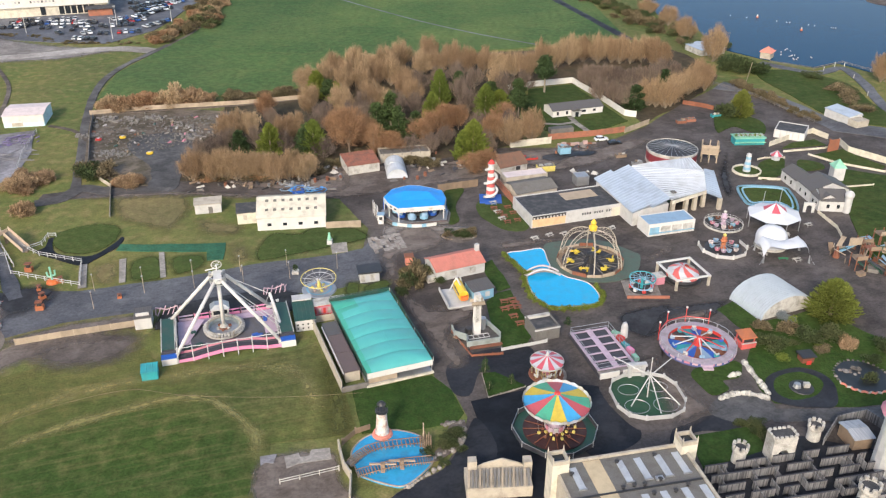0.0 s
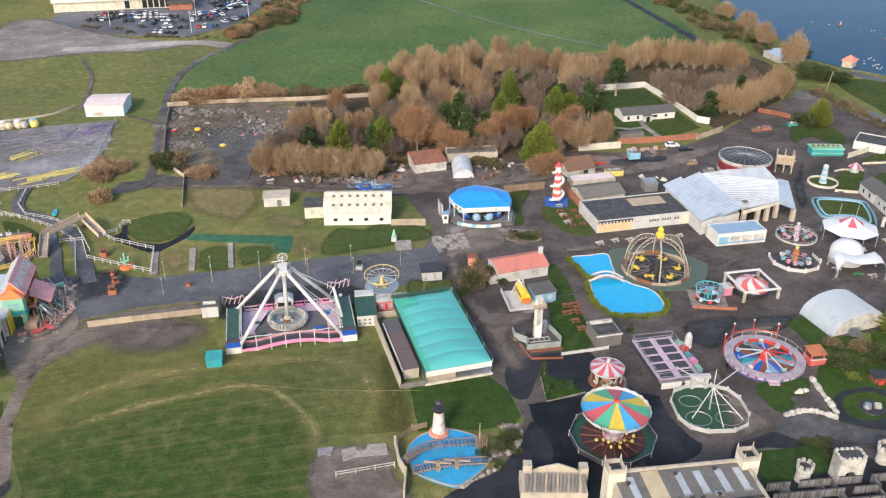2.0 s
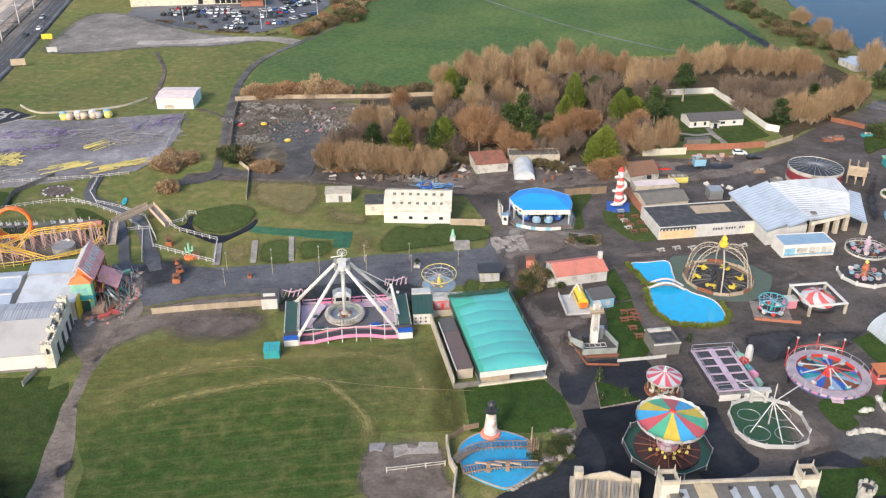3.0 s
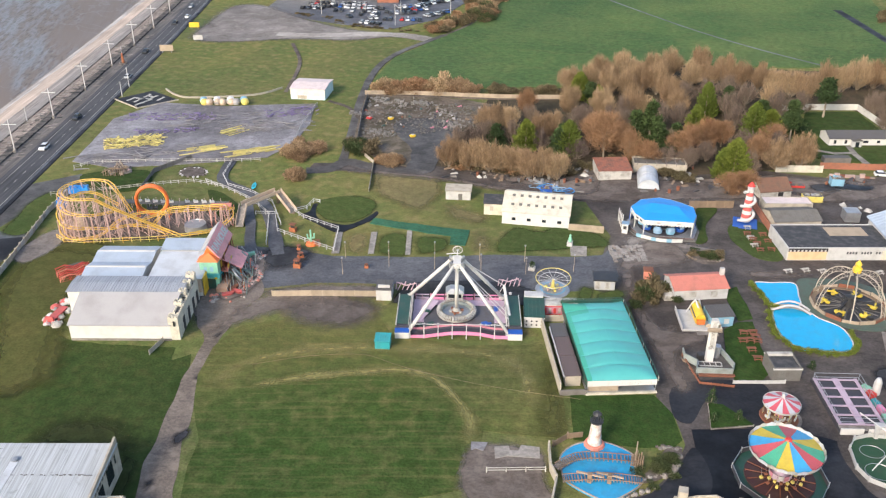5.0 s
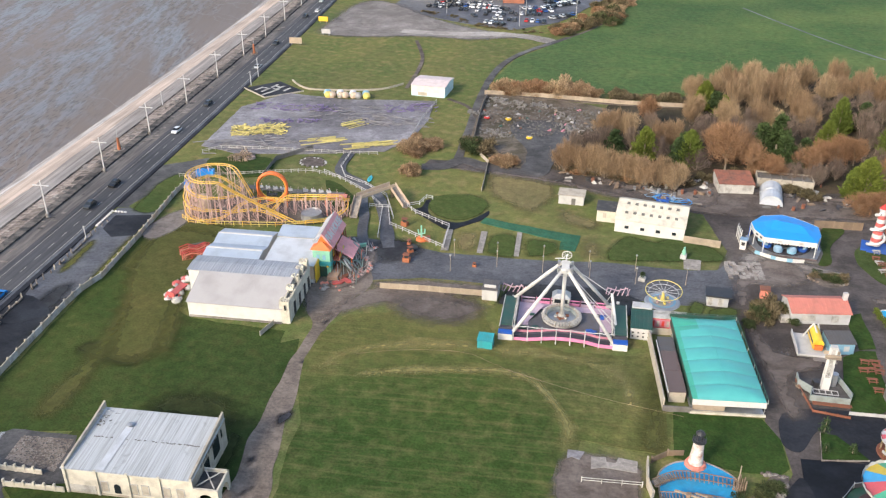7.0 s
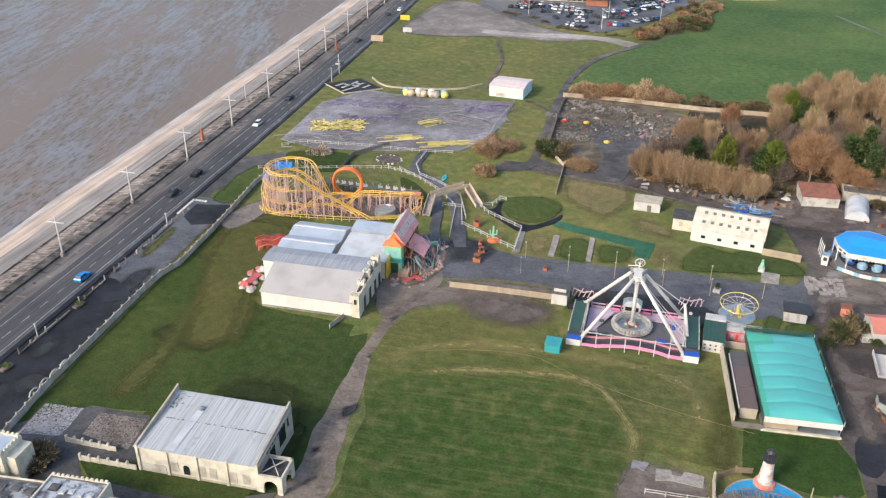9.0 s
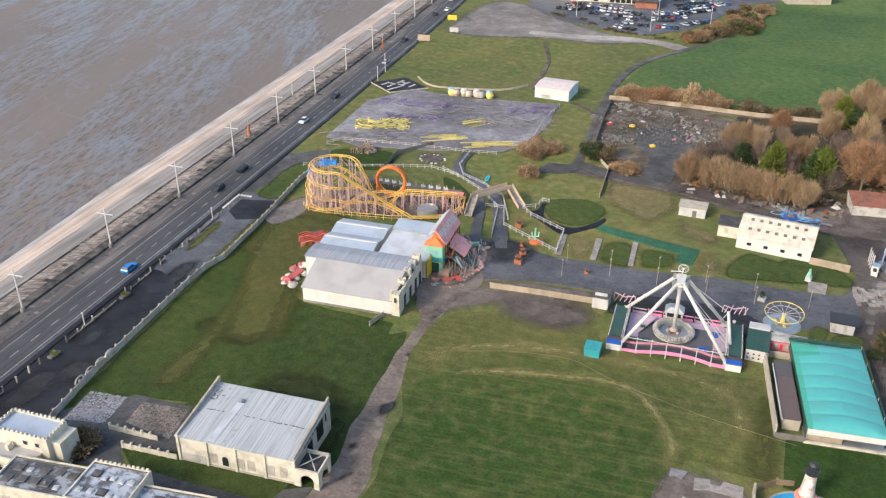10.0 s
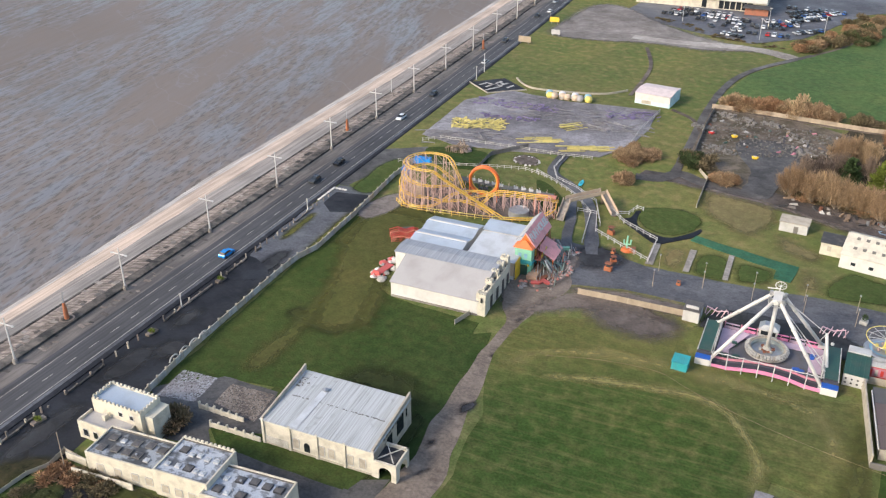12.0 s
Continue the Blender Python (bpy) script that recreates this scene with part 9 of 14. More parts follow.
# -- two small rides in ring fences --
rng = random.Random(55)
for xy, r, label in (((72.3, 200.4), 4.6, "teacup ride with pink and red cups"), ((68.5, 187.4), 5.8, "plane ride with blue and pink cars")):
    tea = label.startswith("tea")
    k = thing("family_ride", xy, label, "ride", group="small family rides")
    part("floor", Shape().lathe([(0, 0.2), (r if tea else 4.4, 0.15)], 24), DARK, k)
    if tea:
        ring_fence(k, r + 0.3, 1.0, 20, WHITE)
        part("kerb", Shape().lathe([(r + 0.4, 0), (r + 0.4, 0.4), (r + 0.1, 0.4)], 28), WHITE_DIRTY, k)
    else:
        for i in range(6):
            part("fence_panel", Shape().wall([polar(r, 165 + i * 38)[:2], polar(r, 201 + i * 38)[:2]], 0.9, 0.12), WHITE, k)
            part("fence_post", Shape().block(polar(r, 165 + i * 38), (0.4, 0.4, 1.2), 165 + i * 38), CHALK, k)
    part("centre", Shape().lathe([(0.8, 0.2), (0.5, 1.6), (0.9, 2.2), (0.5, 2.6), (0.7, 3.0), (0, 3.4)], 12), LILAC if tea else RUSTY, k)
    part("centre_crown", Shape().lathe([(0.2, 3.3), (0.5, 3.8), (0, 4.2)], 8), STRAW if not tea else WHITE_DIRTY, k)
    for i in range(10):
        a, rr = i * 36 + rng.uniform(-6, 6), rng.uniform(2.4, 3.4)
        arm = part("arm", Shape().beam(polar(0.6, a, 1.2), polar(rr, a, 0.8), 0.12), STEEL, k)
        part("cup", Shape().lathe([(0, 0.35), (0.5, 0.4), (0.68, 1.0), (0.55, 0.95), (0, 0.6)], 9, polar(rr, a)), (ROSE, LILAC, PINK_ROOF, WOOD_RED, PALE_BLUE)[i % 5] if tea else (PALE_BLUE, ROSE, LILAC, HUT_BLUE, PINK_ROOF)[i % 5], arm)
        part("wheel_table", Shape().lathe([(0.1, 0.6), (0.1, 1.15), (0.3, 1.2), (0, 1.3)], 6, polar(rr, a)), WHITE_DIRTY, arm)

# -- white tents --
tn = thing("octagon_tent", (84.9, 200.5), "white octagonal tent roof with a red star", "tent")
for i in range(8):
    a0, a1 = i * 45 + 10, i * 45 + 55
    part("roof_panel", Shape().add([polar(6.8, a0, 3.2), polar(6.8, a1, 3.2), polar(3.0, a1, 4.4), polar(3.0, a0, 4.4)], [(0, 1, 2, 3)]), TENT, tn)
    part("star_panel", Shape().add([polar(3.0, a0, 4.41), polar(3.0, a1, 4.41), (0, 0, 6.2)], [(0, 1, 2)]), REDCANVAS if i % 2 else TENT, tn)
    part("post", Shape().cyl(polar(6.6, a0), polar(6.6, a0, 3.2), 0.12), STEEL, tn)
part("mast", Shape().cyl((0, 0, 0), (0, 0, 7.0), 0.15, 0.05), STEEL, tn)
sl = thing("sail_canopy", (81.4, 180.1), "white twin-peaked fabric canopy on legs", "canopy", 0.0)
NS, vs = 18, []
for j in range(NS + 1):
    for i in range(NS + 1):
        u, v = -1 + 2 * i / NS, j / NS
        z = 3.7 + 0.9 * abs(u) ** 1.5 - 3.2 * max(0.0, abs(u) - 0.84) / 0.16 * (1 - 0.55 * math.sin(math.pi * v)) - 0.5 * (1 - abs(u)) * (1 - math.sin(math.pi * v))
        vs.append((5.5 * u, 6.4 * v + 1.0 * (1 - u * u) * (1 - 2 * v), z))
part("fabric", Shape().add(vs, [(j * (NS + 1) + i, j * (NS + 1) + i + 1, (j + 1) * (NS + 1) + i + 1, (j + 1) * (NS + 1) + i) for j in range(NS) for i in range(NS)]), TENT, sl, smooth=True)
for x, y in ((-5.5, 0.0), (5.5, 0.0), (5.5, 6.4), (-5.5, 6.4)):
    leg = part("lattice_leg", Shape().cyl((x, y, 0), (x * 0.97, y, 2.0), 0.30, 0.12, 6), STEEL, sl)
    rods("guy_wire", sl, STEEL, [((x * 1.2, y + (1.0 if y > 1 else -1.0), 0), (x, y, 1.6))], 0.03, 4)
part("bench", Shape().box((-1.2, 1.5, 0.35), (1.2, 2.1, 0.45)).box((-1.0, 1.6, 0), (-0.8, 2.0, 0.35)).box((0.8, 1.6, 0), (1.0, 2.0, 0.35)), GREEN, sl)
dmt = thing("dome_tent", (80.6, 189.0), "white domed fabric tent behind the canopy", "tent")
part("dome", Shape().lathe([(3.7, 0.6), (3.8, 2.4), (3.5, 3.6), (2.6, 4.6), (1.4, 5.2), (0, 5.4)], 24), TENT, dmt, smooth=True)
part("hem", Shape().lathe([(3.9, 0.0), (3.75, 0.65)], 24), WHITE_DIRTY, dmt)

# -- blue canopied waltzer --
bc = thing("waltzer", (-7.3, 206.0), "waltzer with a bright blue canopy and white valance", "ride")
rim = [(7.6, -4.5), (8.0, 0.2), (6.9, 4.8), (4.1, 6.4), (1.0, 7.7), (-2.0, 8.1), (-6.4, 5.4), (-8.3, 0.4), (-6.8, -3.5), (-4.1, -6.7)]
hubs = [(-3.0, 0.8, 6.3), (3.2, 0.6, 6.3)]
n = len(rim)
for i in range(n):
    p, q = rim[i], rim[(i + 1) % n]
    a, b = (hubs[0] if p[0] < 0.2 else hubs[1]), (hubs[0] if q[0] < 0.2 else hubs[1])
    lo = 4.7
    mid0 = (0.5 * (p[0] + a[0]), 0.5 * (p[1] + a[1]), 5.35)
    mid1 = (0.5 * (q[0] + b[0]), 0.5 * (q[1] + b[1]), 5.35)
    face = [(*p, lo), (*q, lo), mid1, mid0, b, a]
    part("canopy_panel", Shape().add(face, [(0, 1, 2, 3), (3, 2, 4, 5)] if a != b else [(0, 1, 2, 3), (3, 2, 4)]), SKYBLUE, bc)
    ln, sc, steps = dist(p, q), Shape(), max(4, round(dist(p, q) / 0.7))
    for k in range(steps):
        u0, u1 = k / steps, (k + 1) / steps
        e0, e1 = (p[0] + (q[0] - p[0]) * u0, p[1] + (q[1] - p[1]) * u0), (p[0] + (q[0] - p[0]) * u1, p[1] + (q[1] - p[1]) * u1)
        m = ((e0[0] + e1[0]) / 2 * 1.01, (e0[1] + e1[1]) / 2 * 1.01)
        sc.add([(*e0, lo + 0.06), (*e1, lo + 0.06), (e1[0] * 1.01, e1[1] * 1.01, lo - 1.0), (*m, lo - 1.35), (e0[0] * 1.01, e0[1] * 1.01, lo - 1.0)], [(4, 3, 2, 1, 0)])
    part("valance", sc, CHALK, bc, "white scalloped valance")
    for k in range(2):
        u = 0.3 + 0.4 * k
        part("painted_motif", Shape().block(((p[0] + (q[0] - p[0]) * u) * 1.018, (p[1] + (q[1] - p[1]) * u) * 1.018, lo - 0.75), (0.95, 0.05, 0.42), heading(p, q)), (STEEL, PALE_BLUE, GREYMESH)[i % 3], bc)
    part("post", Shape().cyl((p[0] * 0.98, p[1] * 0.98, 0), (p[0] * 0.98, p[1] * 0.98, lo), 0.16, None, 8), WHITE, bc)
deck = [(x * 1.08, y * 1.08 - 0.2) for x, y in rim]
part("platform", Shape().prism(deck, 0.0, 0.85), STEEL, bc)
part("platform_skirt", Shape().wall(deck + deck[:1], 0.8, 0.14), STORE_ROOF, bc, "maroon-brown platform skirt")
part("step", Shape().prism([(x * 1.16, y * 1.16 - 0.3) for x, y in rim], 0.0, 0.35), FELT, bc)
part("back_wall", Shape().wall([rim[1], rim[2], rim[3], rim[4], rim[5], rim[6], rim[7]], 3.6, 0.2, 0.85), BLUE, bc)
part("track", Shape().lathe([(3.2, 0.9), (6.4, 0.95), (6.4, 1.05), (3.2, 1.0)], 32), GREYMESH, bc)
part("centre_drum", Shape().lathe([(1.8, 0.9), (1.6, 4.6), (0, 4.6)], 16), DARK, bc)
for i in range(10):
    a = i * 36 + 10
    car = part("tub", Shape().lathe([(0, 1.0), (1.05, 1.0), (1.2, 1.8), (1.05, 1.95), (0.9, 1.4), (0, 1.3)], 14, polar(5.0, a)), (BLUE, HUT_BLUE, PALE_BLUE)[i % 3], bc)
    part("tub_hood", Shape().lathe([(1.15, 1.8), (1.1, 2.4), (0.55, 2.8)], 8, polar(5.0, a), a - 60, a + 60), HUT_BLUE, car)
    part("tub_seat", Shape().lathe([(0.4, 1.45), (0.95, 1.5)], 8, polar(5.0, a), a - 90, a + 90), DARK, car)
front = [(-5.6 + k * 1.24, -7.35 - 1.25 * math.sin(math.pi * k / 9)) for k in range(10)]
for a, b in zip(front, front[1:]):
    part("front_panel", Shape().wall([a, b], 0.9, 0.12, 0.35), CHALK if (front.index(a) % 3) else PALE_BLUE, bc)
for k in range(4):
    x = -9.6 - 0.5 * k
    part("front_board", Shape().add([(x, -4.2 + 1.5 * k, 0.0), (x, -3.0 + 1.5 * k, 0.0), (x, -3.0 + 1.5 * k, 3.4), (x, -3.6 + 1.5 * k, 4.1 - 0.3 * k), (x, -4.2 + 1.5 * k, 3.2), (x - 0.16, -4.2 + 1.5 * k, 0.0), (x - 0.16, -3.0 + 1.5 * k, 0.0), (x - 0.16, -3.0 + 1.5 * k, 3.4), (x - 0.16, -3.6 + 1.5 * k, 4.1 - 0.3 * k), (x - 0.16, -4.2 + 1.5 * k, 3.2)],
         [(0, 1, 2, 3, 4), (9, 8, 7, 6, 5), (0, 5, 6, 1), (1, 6, 7, 2), (2, 7, 8, 3), (3, 8, 9, 4), (4, 9, 5, 0)]), WHITE if k % 2 else CHALK, bc, "white scrolled front board")
booth = part("pay_kiosk", Shape().box((-9.4, -6.2, 0), (-8.0, -4.8, 2.6)), CHALK, bc)
part("kiosk_window", Shape().box((-9.1, -6.26, 1.2), (-8.3, -6.2, 2.1)), DARK, booth)
part("kiosk_roof", Shape().box((-9.6, -6.4, 2.6), (-7.8, -4.6, 2.8)), HUT_BLUE, booth)

# -- helter skelter --
hs = thing("helter_skelter", (12.9, 215.7), "red and white striped helter skelter tower on a blue base", "slide")
for i in range(9):
    z0, z1 = 0.8 + i * 1.0, 0.8 + (i + 1) * 1.0
    r = lambda z: 1.35 - 0.06 * z
    part("tower_band", Shape().lathe([(r(z0), z0), (r(z1), z1)], 18), FADED_RED if i % 2 else CHALK, hs)
line = [polar(1.95 - 0.07 * (0.9 + k * 0.24), 200 + k * 22, 0.9 + k * 0.24) for k in range(36)]
part("chute", Shape().tube(line, 0.38, 8), CHALK, hs, "white spiral chute", smooth=True)
part("turret", Shape().lathe([(0.85, 9.8), (0.9, 10.5), (0, 10.5)], 14), CANVAS, hs)
part("turret_roof", Shape().lathe([(1.0, 10.5), (0.5, 11.2), (0, 11.7)], 14), RED, hs)
part("base", Shape().box((-3.0, -3.4, 0), (3.0, 2.4, 0.35)), BLUE, hs)
part("base_step", Shape().box((-1.6, -4.0, 0), (1.4, -3.4, 0.2)), BLUE, hs)

# -- wall of death --
wd = thing("wall_of_death", (68.6, 243.6), "round motorcycle drome with a dark mesh roof", "ride")
part("drum", Shape().lathe([(7.5, 0.9), (7.52, 3.3)], 40), paint("maroon_boards", (0.23, 0.03, 0.04), 0.6), wd)
part("rim_band", Shape().lathe([(7.52, 3.3), (7.6, 4.2), (7.4, 4.3), (7.3, 3.6)], 40), WHITE_DIRTY, wd)
part("foot_band", Shape().lathe([(7.6, 0), (7.55, 0.9), (7.4, 0.9)], 40), WHITE_DIRTY, wd)
part("net_roof", Shape().lathe([(0.2, 4.9), (7.4, 4.1)], 32), DARK, wd)
rods("net_spoke", wd, STEEL, [((0, 0, 5.0), polar(7.4, i * 15, 4.2)) for i in range(24)], 0.06, 4)
tw = thing("timber_stand", (77.3, 242.6), "pale timber viewing stand", "stand", -14)
for x in (0, 2.2, 4.4):
    for y in (0, 4.4):
        part("post", Shape().box((x, y, 0), (x + 0.35, y + 0.35, 5.6)), WOOD_PALE, tw)
for i in range(7):
    z = 2.6 + i * 0.42
    part("side_board", Shape().box((-0.1, -0.1, z), (4.9, 0.0, z + 0.38)), WOOD_PALE, tw)
    part("side_board", Shape().box((4.8, 0.0, z), (4.9, 4.8, z + 0.38)), WOOD_PALE, tw)
    part("side_board", Shape().box((-0.1, 0.0, z), (0.0, 4.8, z + 0.38)), WOOD_PALE, tw)
part("deck", Shape().box((0, 0, 2.5), (4.8, 4.6, 2.6)), WOOD, tw)
part("stair", Shape().beam((5.2, 4.4, 2.6), (5.4, 9.5, 0.1), 1.2, 0.2), WOOD_PALE, tw)

# -- boating pool with bridge --
def pool(name, pts, mat, label, rim=WHITE):
    pts = [(p.x, p.y) for p in smooth_line([(*p, 0) for p in pts], 6, True)]
    ob = thing(name, (0, 0), label, "pool")
    part("basin", Shape().prism(pts, 0.0, 0.42), mat, ob)
    sh = Shape()
    sh.tube([(x, y, 0.42) for x, y in pts], 0.15, 6, True)
    part("rim", sh, rim, ob)
    return ob, pts


pl, upper = pool("boating_pool", [(15.4, 183.5), (19.3, 184.9), (24.0, 186.1), (24.8, 180.7), (24.9, 176.4), (21.5, 174.8), (19.2, 174.7), (17.5, 178.5)], POOL, "bright blue boating pool with pale rim")
pl, lower = pool("boating_pool", [(19.3, 172.6), (22.5, 175.3), (26.7, 174.0), (28.7, 172.2), (32.9, 169.7), (34.6, 164.5), (33.5, 161.0), (28.3, 159.5), (23.4, 159.7), (20.2, 164.4)], POOL, "large bright blue boating pool with pale rim")
br = thing("arched_footbridge", (18.8, 173.2), "white arched footbridge over the pool", "bridge", heading((18.8, 173.2), (26.9, 174.0)))
BL = dist((18.8, 173.2), (26.9, 174.0))
for y in (-0.9, 0.9):
    part("parapet", Shape().tube([(BL * t, y, 0.5 + 1.7 * math.sin(math.pi * t)) for t in [i / 12 for i in range(13)]], 0.22), WHITE, br)
part("deck", Shape().add([(BL * t, y, 0.3 + 1.2 * math.sin(math.pi * t)) for t in [i / 12 for i in range(13)] for y in (-0.9, 0.9)], [(2 * i, 2 * i + 2, 2 * i + 3, 2 * i + 1) for i in range(12)]), IVORY, br)

# -- lighthouse pond with log boats --
pd, edge_pts = pool("log_pond", [(-15.3, 112.8), (-13.9, 116.1), (-10.9, 118.2), (-7.7, 118.6), (-3.7, 117.0), (-2.9, 113.5), (-1.4, 111.5), (-2.6, 108.7), (-5.7, 105.2), (-8.4, 105.2), (-13.2, 107.3), (-14.4, 109.3)], POOL_PALE, "pale blue log-ride pond", CONC)
for a, b, c, z, n in (((-15.4, 109.1), (-11.7, 112.8), (-3.2, 115.0), 1.1, 14), ((-13.9, 107.0), (-7.7, 109.1), (-1.6, 110.5), 0.9, 14)):
    bw = thing("boardwalk", a, "grey timber boardwalk across the pond", "boardwalk")
    line = smooth_line([(0, 0, z), (b[0] - a[0], b[1] - a[1], z + 0.3), (c[0] - a[0], c[1] - a[1], z)], n)
    for p, q in zip(line, line[1:]):
        part("plank", Shape().beam((p + q) / 2 + (q - p).cross(Vector((0, 0, 1))).normalized() * 0.75, (p + q) / 2 - (q - p).cross(Vector((0, 0, 1))).normalized() * 0.75, 0.12, (q - p).length * 0.9), WOOD_GREY, bw)
    for side in (-0.8, 0.8):
        off = (line[-1] - line[0]).cross(Vector((0, 0, 1))).normalized() * side
        part("handrail", Shape().tube([p + off + Vector((0, 0, 0.35)) for p in line[::4]], 0.09), WOOD, bw)
for xy in ((-9.7, 108.3), (-6.6, 109.1)):
    pt = thing("lifting_post", xy, "timber gantry post in the pond", "post")
    part("post", Shape().box((-0.35, -0.35, 0.3), (0.35, 0.35, 2.2)), WOOD, pt)
    part("beam", Shape().box((-2.2, -0.15, 1.9), (2.2, 0.15, 2.15)), WOOD_PALE, pt)
lh = thing("model_lighthouse", (-10.4, 117.6), "small white lighthouse with rust stains and black lantern", "lighthouse")
part("rock", Shape().lathe([(1.9, 0.3), (1.6, 0.9), (0, 1.0)], 12), CORAL, lh)
part("tower", Shape().lathe([(1.25, 0.7), (1.0, 3.0), (0.85, 5.3)], 18), paint("rust_streaked_white", (0.72, 0.68, 0.62), 0.7, dirt=0.75, scale=0.9, dirt_colour=(0.42, 0.15, 0.06)), lh, smooth=True)
part("gallery", Shape().lathe([(0.85, 5.3), (1.15, 5.4), (1.15, 5.6), (0, 5.6)], 16), DARK, lh)
part("gallery_rail", Shape().tube([polar(1.1, i * 30, 6.1) for i in range(12)], 0.04, 4, True), DARK, lh)
rods("lantern_post", lh, DARK, [(polar(0.6, i * 60, 5.6), polar(0.6, i * 60, 7.0)) for i in range(6)], 0.05)
part("lantern_roof", Shape().lathe([(0.8, 7.0), (0.45, 7.4), (0, 7.6)], 14), DARK, lh)
fort = thing("timber_fort", (-2.2, 113.5), "weathered timber stockade beside the pond", "fort")
for i in range(12):
    part("stake", Shape().cyl((-1.5 + 0.35 * (i % 6), 2.2 - 0.7 * (i // 6) * 2, 0), (-1.5 + 0.35 * (i % 6), 2.2 - 0.7 * (i // 6) * 2, 1.8 + 0.9 * ((i * 7) % 5) / 4), 0.18, 0.1), WOOD, fort)
part("pole", Shape().cyl((-1.0, 1.8, 0), (-1.0, 1.8, 4.8), 0.1), WOOD_PALE, fort)
rockw = thing("rock_garden", (0, 0), "boulder edging and rockery beside the pond", "rockery")
rng = random.Random(3)
for a, b in (((-1.7, 111.9), (2.8, 114.3)), ((2.8, 114.3), (3.9, 119.4)), ((0.2, 120.6), (3.9, 121.3)), ((-5.7, 104.7), (0.7, 110.8))):
    for i in range(14):
        t = i / 14
        r = rng.uniform(0.25, 0.55)
        part("boulder", Shape().lathe([(0, 0), (r, 0.05), (r * 0.9, r * 0.7), (r * 0.3, r)], 7, (a[0] + (b[0] - a[0]) * t + rng.uniform(-0.3, 0.3), a[1] + (b[1] - a[1]) * t + rng.uniform(-0.3, 0.3), 0)), CONC if i % 3 else STONE, rockw)
patch("rockery_bed", [(-1.7, 112.2), (0.7, 117.2), (1.7, 120.7), (3.9, 121.3), (4.1, 117.9), (2.1, 113.6), (-1.2, 111.0)], 0.05, DIRT, "dark planted rockery bed", "bed")
pw = thing("pond_wall", (0, 0), "pale boundary wall with timber fence at the pond", "wall")
panel_fence(pw, [(-17.6, 114.2), (-16.3, 109.3), (-14.8, 106.7), (-14.5, 101.7)], 1.8, IVORY, "wall_panel", 0.3, False)
panel_fence(pw, [(-17.1, 115.2), (-15.1, 118.1), (-12.7, 119.3)], 1.2, WOOD, "fence_panel", 0.1, False)

# -- drop tower in its enclosure --
dt = thing("drop_tower", (7.0, 149.2), "white miniature drop tower in a grey enclosure", "ride", 15)
part("tower_base", Shape().box((-0.7, -0.6, 0.4), (0.7, 0.6, 3.2)), CHALK, dt)
rods("tower_rail", dt, CHALK, [((x, y, 3.0), (x * 0.75, y * 0.75, 9.4)) for x in (-0.62, 0.62) for y in (-0.5, 0.5)], 0.15)
rods("tower_brace", dt, CHALK, [((-0.55 if k % 2 else 0.55, -0.45, 3.2 + k * 0.85), (0.55 if k % 2 else -0.55, -0.45, 4.05 + k * 0.85)) for k in range(7)], 0.06)
part("slide_panel", Shape().box((-0.3, -0.1, 3.2), (0.3, 0.1, 9.2)), WHITE_DIRTY, dt)
part("seat_bench", Shape().box((-1.4, -1.0, 7.6), (1.4, -0.55, 7.8)).box((-1.4, -0.62, 7.8), (1.4, -0.55, 8.3)), WOOD_PALE, dt)
part("seat_bench", Shape().box((-1.4, 0.55, 7.7), (1.4, 1.0, 7.9)).box((-1.4, 0.55, 7.9), (1.4, 0.62, 8.4)), WOOD_PALE, dt)
part("cap", Shape().box((-0.55, -0.5, 9.4), (0.55, 0.5, 9.9)), WHITE, dt)
wall_line = [(-3.2, -4.2), (3.6, -4.2), (4.3, -2.4), (3.4, 1.2), (2.6, 3.6), (-4.6, 2.4), (-4.6, 0.4), (-2.6, -1.6), (-3.2, -4.2)]
part("floor", Shape().prism(wall_line[:-1], 0.0, 0.4), PATH_GREY, dt)
for a, b in zip(wall_line[:5] + wall_line[5:], wall_line[1:5] + wall_line[5:]):
    if dist(a, b) > 0.1 and (a, b) != ((2.6, 3.6), (-4.6, 2.4)):
        part("enclosure_wall", Shape().wall([a, b], 1.6, 0.2), PIPE_GREY, dt)
part("front_step", Shape().box((-2.8, -5.0, 0), (4.0, -4.35, 0.4)), WOOD_RED, dt)
for i in range(5):
    part("base_frame", Shape().beam((-2.2 + i * 1.1, -2.0, 0.5), (-2.2 + i * 1.1, -0.7, 0.5), 0.12), WHITE, dt)
for y in (-2.0, -0.7):
    part("base_frame", Shape().beam((-2.2, y, 0.5), (2.2, y, 0.5), 0.14), WHITE, dt)
part("drum", Shape().cyl((1.7, 1.4, 0.4), (1.7, 1.4, 3.0), 0.7, None, 12), STEEL, dt)
part("control_box", Shape().block((-1.6, 0.6, 0.4), (0.9, 1.2, 1.1), 8), DARK, dt)
rng = random.Random(14)
for i in range(14):
    t, k = i / 13, rng.uniform(0.25, 0.5)
    part("boulder", Shape().lathe([(0, 0), (k, 0.05), (k * 0.9, k * 0.7), (0, k)], 7, (-5.2 + 2.2 * t + rng.uniform(-0.2, 0.2), 1.4 - 5.6 * t, 0)), rng.choice((STONE, WOOD, ROCK)), dt)

